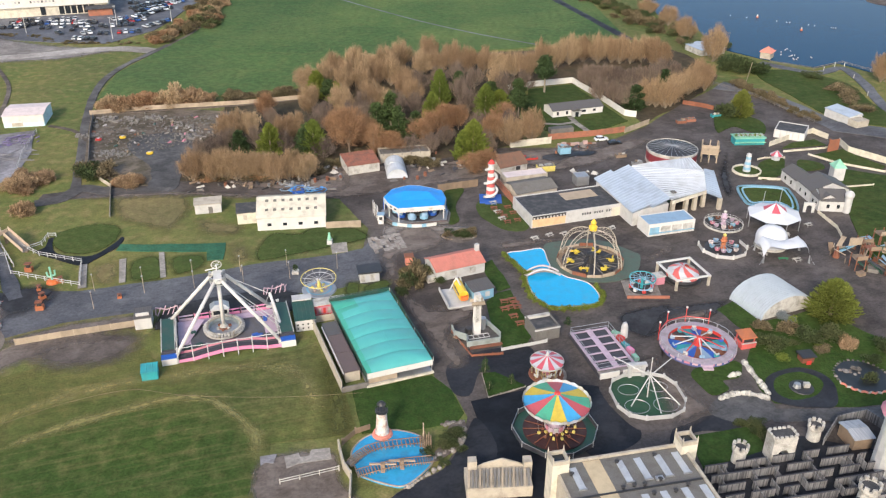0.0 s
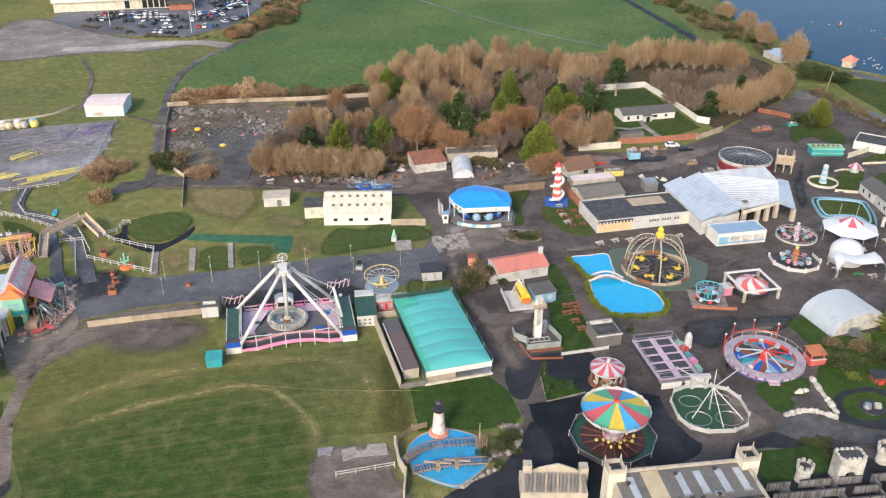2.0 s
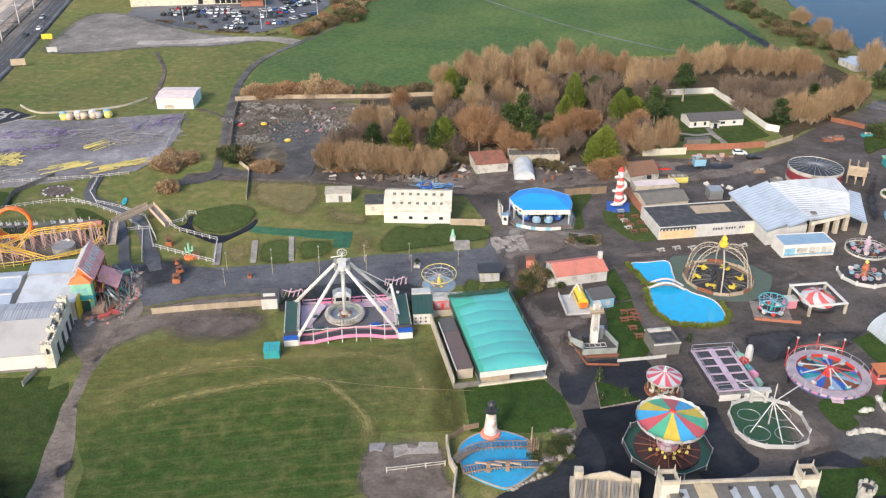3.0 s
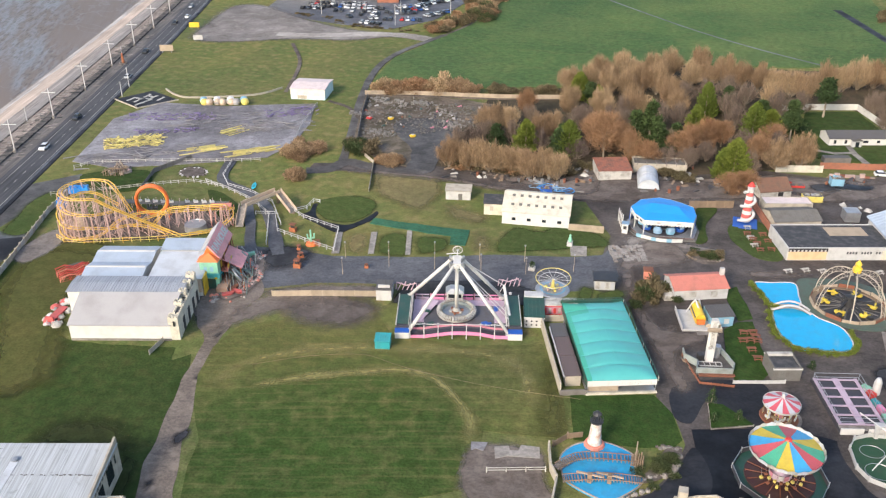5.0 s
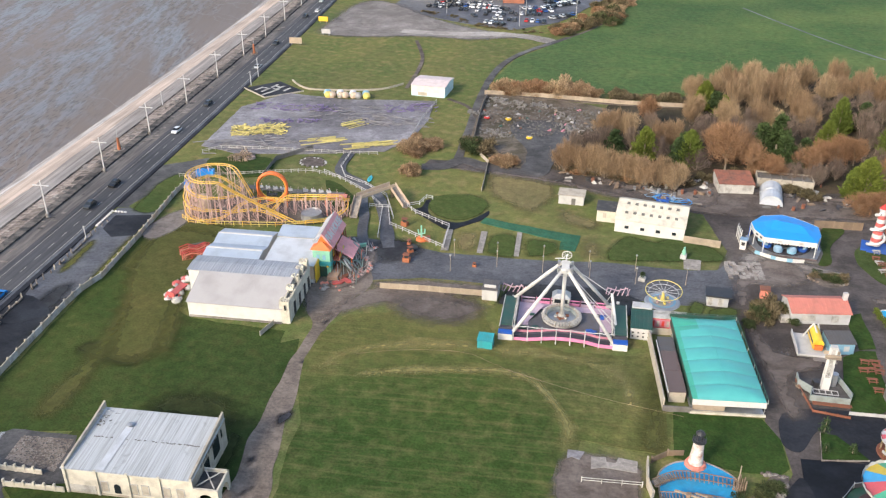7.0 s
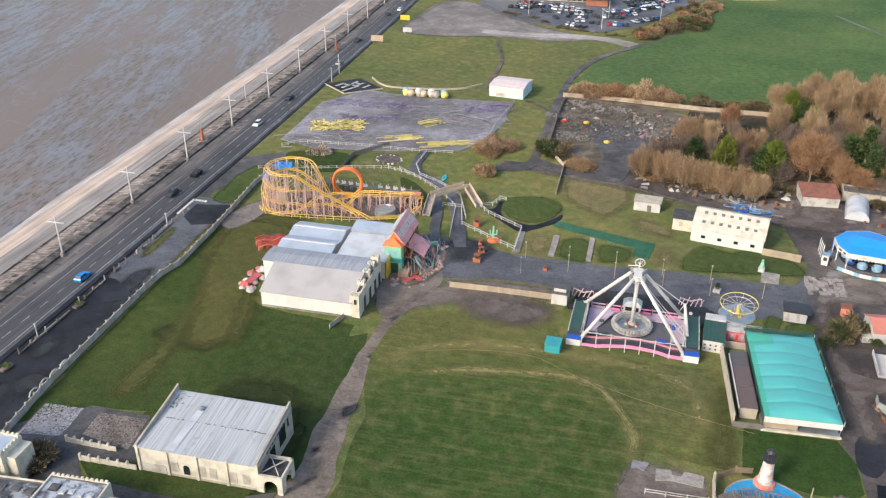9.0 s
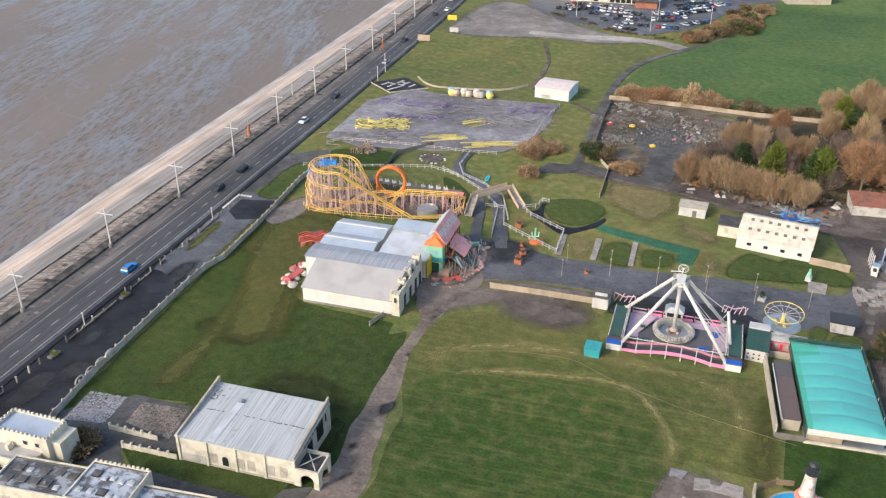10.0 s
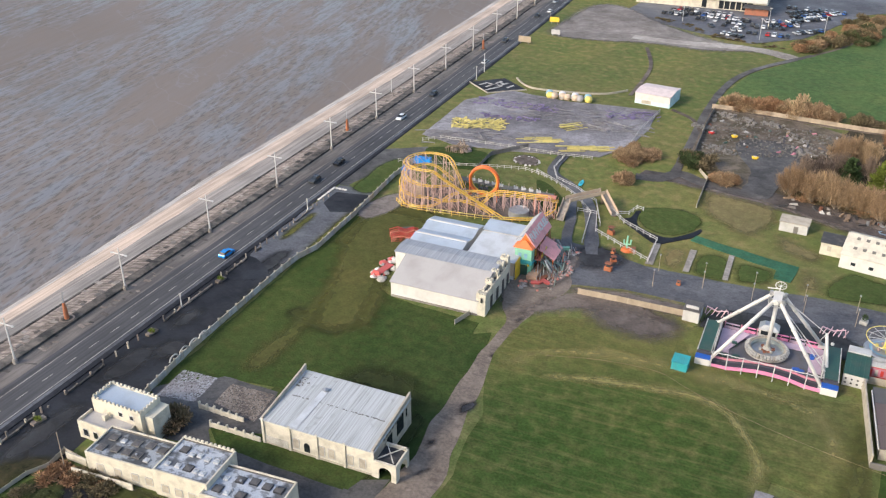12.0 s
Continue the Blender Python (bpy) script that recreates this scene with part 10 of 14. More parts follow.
# -- school bus ride --
bs = thing("bus_ride", (3.9, 163.6), "yellow bus ride on a white platform", "ride", 15)
part("platform", Shape().box((-3.8, -4.2, 0), (4.0, 3.6, 0.6)), WHITE, bs)
bus = part("bus_body", Shape().box((-1.0, -2.9, 1.3), (1.0, 2.9, 2.5)).cyl((0, -2.9, 2.4), (0, 2.9, 2.4), 1.0, None, 16), YELLOW, bs, "rounded yellow bus body")
part("bus_windows", Shape().box((-1.04, -2.3, 2.1), (-1.0, 2.4, 2.6)).box((1.0, -2.3, 2.1), (1.04, 2.4, 2.6)), GLASSY, bus)
part("bus_nose", Shape().box((-0.8, -3.3, 1.3), (0.8, -2.9, 2.3)), ORANGE, bus)
rods("arm", bs, WHITE, [((-1.6, 3.0, 0.6), (-0.4, 2.0, 4.2)), ((1.6, 3.0, 0.6), (0.4, 2.0, 4.2)), ((-0.4, 2.0, 4.2), (0, -0.2, 3.2))], 0.2)
for x in (-4.0, 4.0):
    part("side_rail", Shape().box((x - 0.08, -4.4, 0.6), (x + 0.08, 3.4, 1.6)), WHITE, bs)
part("front_ramp", Shape().box((-1.0, -5.6, 0), (3.4, -4.2, 0.3)), CONC, bs)

# ---- roller coaster ----
CO = Vector((-149.0, 164.5))
co = thing("roller_coaster", tuple(CO), "yellow and orange roller coaster on pink steel supports", "roller coaster", 27.0)
co_inv = pose(*CO, 0, 0, 0, 27.0).inverted()
soft_patch("bare_ground", [(-151.0, 153.5), (-146.0, 151.0), (-132.0, 156.5), (-119.0, 162.5), (-111.5, 171.5), (-114.5, 180.0), (-133.0, 175.0), (-149.0, 168.5)], DIRT_SOFT, "trodden brown ground under the coaster", "dirt", 2.0, 1.0)


def lc(xy, z):
    p = co_inv @ Vector((*xy, 0))
    return (p.x, p.y, z)


def even(line, step):
    """The same line with points at even steps."""
    out, left = [line[0]], step
    for a, b in zip(line, line[1:]):
        d = (b - a).length
        while d >= left:
            a = a.lerp(b, left / d)
            out.append(a.copy())
            d, left = (b - a).length, step
        left -= d
    return out


def coaster_run(pts, bay=2.5, legs=True, gauge=0.5):
    """One stretch of track: twin rails, ties, trestle frames down to the ground and bracing between them."""
    line = even(smooth_line([lc(p[:2], p[2]) for p in pts], 8), 0.55)
    n = len(line)
    sides = []
    for i in range(n):
        d = line[min(i + 1, n - 1)] - line[max(i - 1, 0)]
        sides.append(Vector((d.y, -d.x, 0)).normalized())
    for k in (-gauge, gauge):
        part("rail", Shape().tube([p + s * k for p, s in zip(line, sides)], 0.13, 6), COASTER_YELLOW, co, "yellow running rail")
    ties = Shape()
    for i in range(0, n, 2):
        ties.beam(line[i] - sides[i] * gauge - Vector((0, 0, 0.1)), line[i] + sides[i] * gauge - Vector((0, 0, 0.1)), 0.10, 0.08)
    part("track_ties", ties, COASTER_PINK, co)
    if not legs:
        return
    step, last = max(2, round(bay / 0.55)), None
    for i in range(0, n, step):
        p, s = line[i], sides[i]
        if p.z < 0.9:
            last = None
            continue
        frame_ = Shape()
        ends = []
        for k in (-0.8, 0.8):
            foot, top = Vector((p.x, p.y, 0)) + s * k, p + s * k - Vector((0, 0, 0.18))
            frame_.cyl(foot, top, 0.085, None, 6)
            ends.append((foot, top))
        frame_.beam(ends[0][1], ends[1][1], 0.14, 0.14)
        levels = max(1, round(p.z / 2.9))
        for j in range(levels):
            z0, z1 = (p.z - 0.2) * j / levels, (p.z - 0.2) * (j + 1) / levels
            a, b = ends[j % 2][0], ends[1 - j % 2][0]
            frame_.cyl((a.x, a.y, z0), (b.x, b.y, z1), 0.045, None, 5)
            if j:
                frame_.cyl((a.x, a.y, z0), (b.x, b.y, z0), 0.055, None, 5)
        part("trestle", frame_, COASTER_PINK, co)
        if last is not None and last[2] + step == i:
            q, ps = last[0], last[1]
            for k in (-0.8, 0.8):
                bay_, a, b = Shape(), q + ps * k, p + s * k
                m = max(1, round(min(a.z, b.z) / 2.9))
                for j in range(m):
                    u, v = (a, b) if j % 2 else (b, a)
                    bay_.cyl((u.x, u.y, u.z * j / m), (v.x, v.y, (v.z - 0.2) * (j + 1) / m), 0.045, None, 5)
                part("brace", bay_, COASTER_PINK if (i // step) % 3 else DUSTY, co)
        last = (p, s, i)


# the high turn and the long drop across the front
coaster_run([(-136.8, 165.8, 3.5), (-138.3, 165.5, 6.5), (-139.9, 165.0, 9.8), (-142.2, 165.4, 11.2), (-145.0, 164.7, 11.6), (-148.2, 162.9, 11.6), (-149.6, 159.5, 11.6), (-149.0, 156.3, 11.6),
             (-147.0, 154.0, 11.6), (-143.8, 152.9, 11.5), (-140.6, 153.8, 11.5), (-138.1, 155.0, 11.3), (-135.3, 156.7, 9.0), (-131.1, 159.3, 5.8), (-126.8, 161.9, 2.7), (-123.1, 163.0, 0.9), (-121.0, 162.7, 0.6)])
# the turn inside it
coaster_run([(-136.0, 159.8, 6.6), (-138.5, 155.8, 6.9), (-141.8, 153.6, 7.2), (-145.5, 153.2, 7.6), (-148.2, 154.2, 8.4), (-149.1, 156.3, 9.0), (-148.2, 158.3, 9.2), (-146.9, 161.5, 9.2), (-144.6, 163.5, 8.4), (-142.3, 164.7, 6.6), (-139.5, 165.4, 4.8)], 3.4)
# two low turns and the humps behind the drop
coaster_run([(-149.6, 156.2, 7.4), (-149.0, 154.1, 6.4), (-148.2, 153.5, 4.8), (-146.8, 153.1, 3.8), (-144.0, 153.8, 3.2), (-140.9, 155.5, 3.0), (-137.1, 157.2, 2.6), (-132.8, 159.9, 3.0), (-128.5, 161.7, 2.2), (-124.4, 162.2, 1.0)], 3.6)
coaster_run([(-149.4, 155.6, 5.4), (-148.3, 153.3, 2.6), (-146.8, 152.6, 1.4), (-144.2, 152.4, 1.0), (-141.6, 153.3, 1.0), (-138.9, 155.6, 1.4), (-137.2, 157.3, 2.7), (-135.8, 159.6, 4.0), (-133.7, 162.4, 4.6), (-131.2, 164.9, 4.6), (-128.6, 166.5, 4.2), (-126.9, 166.8, 3.4)], 2.9)
coaster_run([(-129.0, 162.4, 1.8), (-128.2, 163.7, 3.0), (-127.1, 165.5, 4.6), (-125.9, 167.1, 5.4), (-122.7, 168.6, 5.6), (-118.1, 170.6, 5.6), (-113.7, 172.8, 5.6)])
coaster_run([(-113.7, 172.8, 5.6), (-112.9, 173.9, 4.2), (-112.6, 172.6, 2.0), (-114.6, 167.9, 0.8), (-117.4, 165.2, 0.7), (-121.3, 163.0, 0.6)], 2.4)
coaster_run([(-133.8, 161.8, 1.6), (-131.2, 164.0, 3.2), (-127.4, 167.6, 3.8), (-121.5, 171.0, 3.8), (-116.0, 173.8, 3.8), (-112.6, 175.6, 3.6)], 2.4)
# planked deck beside the rails of the drop
deck = even(smooth_line([lc(p[:2], p[2]) for p in ((-138.1, 155.0, 11.2), (-135.3, 156.7, 8.9), (-131.1, 159.3, 5.7), (-126.8, 161.9, 2.6), (-123.8, 162.9, 1.0))], 8), 0.9)
for a, b in zip(deck, deck[1:]):
    part("drop_deck", Shape().beam(a.lerp(b, 0.03), a.lerp(b, 0.97), 1.5, 0.06), COASTER_YELLOW, co, "ochre deck under the drop")
# vertical loop
lx, ly, _ = lc((-133.0, 169.6), 0)
loop = [(lx + 3.95 * math.sin(a), ly + 0.5 * a / math.pi - 0.5, 5.6 - 3.95 * math.cos(a)) for a in [i * math.pi / 18 for i in range(37)]]
part("loop_rail", Shape().tube([(x, y - 0.5, z) for x, y, z in loop], 0.34, 8), ORANGE, co, "orange vertical loop")
part("loop_rail", Shape().tube([(x, y + 0.5, z) for x, y, z in loop], 0.34, 8), ORANGE, co, "orange vertical loop")
part("inner_rail", Shape().tube([(lx + (x - lx) * 0.87, y, 5.6 + (z - 5.6) * 0.87) for x, y, z in loop], 0.12, 6), COASTER_YELLOW, co)
for i in range(0, 36, 2):
    x, y, z = loop[i]
    part("loop_tie", Shape().beam((x, y - 0.5, z), (x, y + 0.5, z), 0.25), CORAL, co)
rods("loop_leg", co, ORANGE, [((lx + 3.9 * k, ly + d, 0), (lx + 3.7 * k, ly + 0.5 * d, 6.0)) for k in (-1, 1) for d in (-1.6, 1.6)], 0.14)
for k in (-0.9, 0.5):
    car = part("train_car", Shape().box((lx + k - 0.6, ly - 0.55, 3.0), (lx + k + 0.6, ly + 0.55, 3.5)).box((lx + k - 0.6, ly - 0.5, 3.5), (lx + k - 0.35, ly + 0.5, 4.2)), DARK, co, "dark coaster car with two seats")
    part("headrest", Shape().block((lx + k - 0.48, ly - 0.25, 4.2), (0.22, 0.3, 0.3)).block((lx + k - 0.48, ly + 0.25, 4.2), (0.22, 0.3, 0.3)), DARK, car)
# station walkway behind, with a row of white cars
back = even(smooth_line([lc(p[:2], p[2]) for p in ((-147.3, 173.0, 1.7), (-140.2, 174.4, 1.9), (-131.4, 176.0, 2.1), (-123.5, 178.3, 2.3), (-116.4, 179.6, 2.5))], 6), 2.2)
for i, (a, b) in enumerate(zip(back, back[1:])):
    side = Vector((-(b - a).y, (b - a).x, 0)).normalized()
    if i < 14:
        part("walkway_board", Shape().beam(a.lerp(b, 0.02), a.lerp(b, 0.98), 2.4, 0.12), FELT, co, "grey walkway behind the track")
        part("walkway_post", Shape().cyl((a.x, a.y, 0), a, 0.1, None, 6).cyl((a.x + side.x, a.y + side.y, 0), a + side + Vector((0, 0, 1.0)), 0.06, None, 5), COASTER_PINK, co)
    if 3 <= i <= 12 and i != 8:
        part("stored_car", Shape().block((a.x + 0.2, a.y + 0.1, a.z + 0.07), (1.2, 0.75, 0.45), 12).block((a.x - 0.2, a.y, a.z + 0.5), (0.35, 0.7, 0.4), 12), CHALK, co, "white coaster car on the walkway")
# blue covers, dome and tank
for xy, sx, sy, z0, z1 in (((-149.0, 162.6), 4.6, 2.2, 8.6, 10.2), ((-152.4, 159.4), 1.6, 3.0, 5.2, 7.6)):
    x, y, _ = lc(xy, 0)
    folds = Shape()
    for j in range(6):
        u0, u1 = x - sx / 2 + sx * j / 6, x - sx / 2 + sx * (j + 1) / 6
        folds.add([(u0, y - sy / 2, z0), (u1, y - sy / 2, z0), (u1, y + sy / 2, z0), (u0, y + sy / 2, z0), (u0, y - sy / 2 + 0.2, z1 - 0.3 * (j % 2)), (u1, y - sy / 2 + 0.2, z1 - 0.3 * ((j + 1) % 2)), (u1, y + sy / 2 - 0.2, z1 - 0.2 * ((j + 1) % 2)), (u0, y + sy / 2 - 0.2, z1 - 0.2 * (j % 2))],
                  [(3, 2, 1, 0), (4, 5, 6, 7), (0, 1, 5, 4), (1, 2, 6, 5), (2, 3, 7, 6), (3, 0, 4, 7)])
    part("tarpaulin", folds, SKYBLUE, co, "blue tarpaulin cover")
    part("tarpaulin_prop", Shape().cyl((x, y - 0.6, 0), (x, y - 0.6, z0 + 0.1), 0.1, None, 6).cyl((x, y + 0.6, 0), (x, y + 0.6, z0 + 0.1), 0.1, None, 6), COASTER_PINK, co)
part("rock_dome", Shape().lathe([(1.9, 0.0), (1.9, 2.6), (1.5, 3.9), (0.8, 4.7), (0, 5.0)], 14, lc((-147.4, 159.2), 0)), PEACH, co, "peach mock-rock dome", smooth=True)
part("water_tank", Shape().lathe([(0, 1.7), (2.6, 1.7), (2.7, 1.9), (2.8, 0.0)], 20, lc((-119.6, 167.6), 0)), STEEL, co)
rng = random.Random(3)
for i in range(22):
    x, y, _ = lc((-114.5, 174.0), 0)
    u, v, h = rng.uniform(-4.5, 2.5), rng.uniform(-3, 5), rng.uniform(2.0, 4.6)
    part("lattice_strut", Shape().cyl((x + u, y + v, 0), (x + u + rng.uniform(-1.4, 1.4), y + v + rng.uniform(-1.2, 1.2), h), 0.08, None, 5), rng.choice((COASTER_PINK, WOOD_RED, COASTER_PINK, CORAL)), co)
a, b = Vector(lc((-117.6, 172.4), 5.0)), Vector(lc((-112.8, 174.4), 5.0))
part("station_roof", Shape().beam(a, b, 2.4, 0.15), CORAL, co, "faded orange deck above the station")
fen = [Vector((*lc(p, 0)[:2], 0)) for p in ((-149.6, 152.6), (-146.5, 151.2), (-141.3, 152.2), (-132.9, 156.0), (-125.2, 159.4), (-118.8, 163.6), (-114.4, 167.9))]
for a, b in zip(fen, fen[1:]):
    n = max(2, round((b - a).length / 2.2))
    for i in range(n):
        p, q = a.lerp(b, i / n), a.lerp(b, (i + 1) / n)
        part("fence_bay", Shape().cyl(p, p + Vector((0, 0, 1.4)), 0.08, None, 6).beam(p + Vector((0, 0, 0.6)), q + Vector((0, 0, 0.6)), 0.10).beam(p + Vector((0, 0, 1.3)), q + Vector((0, 0, 1.3)), 0.13), STRAW if i % 4 else COASTER_YELLOW, co)

# ---- trees ----
SPARE = []


def twigs(rng, count, blobs, length, width, lift=0.5):
    sh = Shape()
    for _ in range(count):
        c, r = rng.choice(blobs)
        d = Vector((rng.gauss(0, 1), rng.gauss(0, 1), rng.gauss(0, 1))).normalized()
        p = Vector(c) + Vector((d.x * r[0], d.y * r[1], d.z * r[2])) * rng.random() ** 0.4
        way = (d + Vector((0, 0, lift)) + Vector((rng.gauss(0, 0.4), rng.gauss(0, 0.4), rng.gauss(0, 0.3)))).normalized()
        ln = length * rng.uniform(0.6, 1.3)
        side = way.cross(Vector((rng.gauss(0, 1), rng.gauss(0, 1), rng.gauss(0, 1)))).normalized() * width
        k = len(sh.v)
        sh.v += [p - side, p + side, p + way * ln + side * 0.5, p + way * ln - side * 0.5]
        sh.f.append((k, k + 1, k + 2, k + 3))
    return sh


def brush_tree(seed, mat, broad=3.6, count=4200, limbs=26, low=1.0):
    """A leafless tree 10 m high whose many limbs rise like a brush, with twigs along them."""
    rng = random.Random(seed)
    t = thing("tree", (0, 0), "", "")
    wood, crown = Shape(), Shape()
    wood.cyl((0, 0, -0.2), (0.05, 0, 2.4), 0.26, 0.18, 7)
    for i in range(limbs):
        a, u = rng.uniform(0, 360), rng.random() ** 0.6
        tip = Vector(polar(broad * u, a, 10.0 * (1.0 - 0.42 * u ** 2.2) * rng.uniform(0.72, 1.0)))
        foot = Vector(polar(0.15 + 0.25 * broad * u * rng.random(), a, rng.uniform(0.2, low + 1.6)))
        knee = foot.lerp(tip, 0.4) + Vector(polar(0.10 * broad * u, a, -0.3))
        wood.cyl(foot, knee, 0.12, 0.08, 5)
        wood.cyl(knee, tip, 0.08, 0.015, 5)
        way = (tip - knee).normalized()
        for k in range(count // limbs):
            f = rng.random() ** 0.75
            p = knee.lerp(tip, f) if rng.random() < 0.86 else foot.lerp(knee, 0.3 + 0.7 * f)
            spread = 0.20 * broad * (1.0 - 0.55 * f)
            p = p + Vector((rng.gauss(0, spread), rng.gauss(0, spread), rng.gauss(0, 0.45)))
            d = (way * 0.8 + Vector((rng.gauss(0, 0.42), rng.gauss(0, 0.42), 0.55 + rng.gauss(0, 0.3)))).normalized()
            side = d.cross(Vector((rng.gauss(0, 1), rng.gauss(0, 1), rng.gauss(0, 1)))).normalized() * 0.034
            n, ln = len(crown.v), rng.uniform(0.7, 1.5)
            crown.v += [p - side, p + side, p + d * ln + side * 0.4, p + d * ln - side * 0.4]
            crown.f.append((n, n + 1, n + 2, n + 3))
    part("trunk", wood, BARK, t)
    part("crown", crown, mat, t)
    return t


def bare_tree(seed, mat, broad=3.2, count=1900, low=0.30):
    """A leafless tree 10 m high: a trunk, rising limbs and clouds of twigs."""
    rng = random.Random(seed)
    t = thing("tree", (0, 0), "", "")
    wood, blobs = Shape(), []
    wood.cyl((0, 0, -0.2), (0.1, 0, 3.2), 0.24, 0.16, 7)
    for i in range(15):
        a, r = rng.uniform(0, 360), broad * rng.uniform(0.15, 0.75)
        z = 10 * rng.uniform(low + 0.12, 0.86)
        c = Vector(polar(r * (1.15 - abs(z - 5.5) / 9), a, z))
        blobs.append((c, (broad * 0.42, broad * 0.42, 1.7)))
        start = Vector((0.05, 0, rng.uniform(1.2, 3.2)))
        mid = start.lerp(c, 0.5) + Vector((0, 0, 0.5))
        wood.cyl(start, mid, 0.13, 0.09, 5)
        wood.cyl(mid, c + Vector((0, 0, 0.8)), 0.09, 0.02, 5)
    blobs.append((Vector((0, 0, 8.3)), (broad * 0.4, broad * 0.4, 1.5)))
    part("trunk", wood, BARK, t)
    part("crown", twigs(rng, count, blobs, 1.0, 0.038, 0.9), mat, t)
    return t


def leafy_tree(seed, mat, broad=2.4, count=2300, cone=True, clear=0.0):
    """An evergreen 10 m high: tiers of short leafy sprays round a stem."""
    rng = random.Random(seed)
    t = thing("evergreen", (0, 0), "", "")
    part("trunk", Shape().cyl((0, 0, -0.2), (0, 0, 8.5), 0.26, 0.06, 7), BARK, t)
    blobs = []
    for i in range(34 + count // 100):
        z = clear + (9.4 - clear) * rng.random() ** (1.25 if cone else 0.9)
        f = (1 - (z / 10.2) ** (1.25 if cone else 3.2)) * (0.75 + 0.25 * math.sin(z * 2.3))
        blobs.append((Vector(polar(broad * f * rng.uniform(0.45, 1.0), rng.uniform(0, 360), z)), (0.75, 0.75, 0.55)))
    blobs.append((Vector((0, 0, 9.4)), (0.3, 0.3, 0.7)))
    part("crown", twigs(rng, count, blobs, 0.55, 0.13, 0.35), mat, t)
    return t


def spray_tree(seed, mat, broad=4.4, sprays=330, leaflets=54):
    """A cypress 10 m high: pointed sprays that rise outward from the stem, egg-shaped as a whole, dark between them."""
    rng = random.Random(seed)
    t = thing("evergreen", (0, 0), "", "")
    part("trunk", Shape().cyl((0, 0, -0.2), (0, 0, 8.5), 0.3, 0.06, 7), BARK, t)
    sh = Shape()
    for i in range(sprays):
        v = 0.05 + 0.95 * (i + rng.random()) / sprays
        r = broad * (1.0 - v) ** 0.55 * min(1.0, 0.62 + 1.9 * v)
        a = i * 137.5 + rng.uniform(-12, 12)
        out = rng.uniform(0.86, 1.06) if rng.random() < 0.75 else rng.uniform(0.5, 0.8)
        tip = Vector(polar(r * out, a, 10.0 * v + rng.uniform(-0.2, 0.4)))
        foot = Vector(polar(r * 0.15, a, max(0.3, 10.0 * v - 0.9 - r * 0.45)))
        way = (tip - foot).normalized()
        for k in range(leaflets):
            f = 0.30 + 0.70 * rng.random() ** 0.8
            thick = 0.42 * (1.08 - f)
            p = foot.lerp(tip, f) + Vector((rng.gauss(0, thick), rng.gauss(0, thick), rng.gauss(0, thick * 0.7)))
            d = (way + Vector((rng.gauss(0, 0.3), rng.gauss(0, 0.3), 0.25 + rng.gauss(0, 0.2)))).normalized()
            side = d.cross(Vector((rng.gauss(0, 1), rng.gauss(0, 1), rng.gauss(0, 1)))).normalized() * 0.085
            n, ln = len(sh.v), rng.uniform(0.3, 0.62)
            sh.v += [p - side, p + side, p + d * ln + side * 0.3, p + d * ln - side * 0.3]
            sh.f.append((n, n + 1, n + 2, n + 3))
    part("crown", sh, mat, t)
    return t


def shrub(seed, mat, count=520, length=0.3, width=0.05):
    """A leafy mound on short stems, one mesh."""
    rng = random.Random(seed)
    blobs = [(Vector(polar(rng.uniform(0.1, 0.8), rng.uniform(0, 360), rng.uniform(0.25, 0.8))), (0.5, 0.5, 0.35)) for _ in range(7)]
    sh = twigs(rng, count, blobs, length, width, 0.5)
    for c, r in blobs:
        sh.cyl((0, 0, -0.02), c, 0.05, 0.02, 4)
    ob = part("shrub", sh, mat)
    SPARE.append(ob)
    return ob


def plant(proto, rows, name, label, category, group, seed=1, wide=1.0):
    """Copies of a plant at ((x, y), height); the prototype is itself the first one."""
    rng = random.Random(seed)
    for i, (xy, high) in enumerate(rows):
        src = proto[i % len(proto)]
        s = high / 10.0
        w = s ** 0.6 * wide * rng.uniform(0.88, 1.15)
        s *= rng.uniform(0.84, 1.12)
        m = pose(xy[0], xy[1], 0, 0, 0, rng.uniform(0, 360)) @ Matrix.Diagonal((w, w, s, 1))
        ob = copy_thing(src, m)
        ob.name = name
        tagged(ob, label, category, group)


TAN = [brush_tree(s, TAN_TWIG, 3.5, 4600, 28, 0.6) for s in (1, 2, 3, 31)]
RUST = [bare_tree(s, RUST_TWIG, 4.8, 5500, 0.04) for s in (4, 5)]
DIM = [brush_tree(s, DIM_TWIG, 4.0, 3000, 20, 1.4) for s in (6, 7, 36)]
FIR = [leafy_tree(s, FIR_LEAF, 3.3, 3000) for s in (8, 9)]
LIME = [spray_tree(s, LIME_LEAF, 3.6, 170, 46) for s in (10, 11)]
PINE = [leafy_tree(12, FIR_LEAF, 2.6, 1800, False, 4.5)]
GOLD = [spray_tree(13, GOLD_LEAF)]
BUSH = [shrub(s, SHRUB_LEAF, 1100, 0.16, 0.04) for s in (14, 15)]
SCRUB = [shrub(s, GORSE) for s in (16, 17)]
RUSTBUSH = [shrub(s, RUST_TWIG, 700) for s in (18, 19)]
TANBUSH = [shrub(s, TAN_TWIG, 700) for s in (20, 21)]
SOFTBUSH = [shrub(s, TAN_TWIG, 2400, 0.14, 0.026) for s in (22, 23)] + [shrub(24, RUST_TWIG, 2400, 0.14, 0.026)]

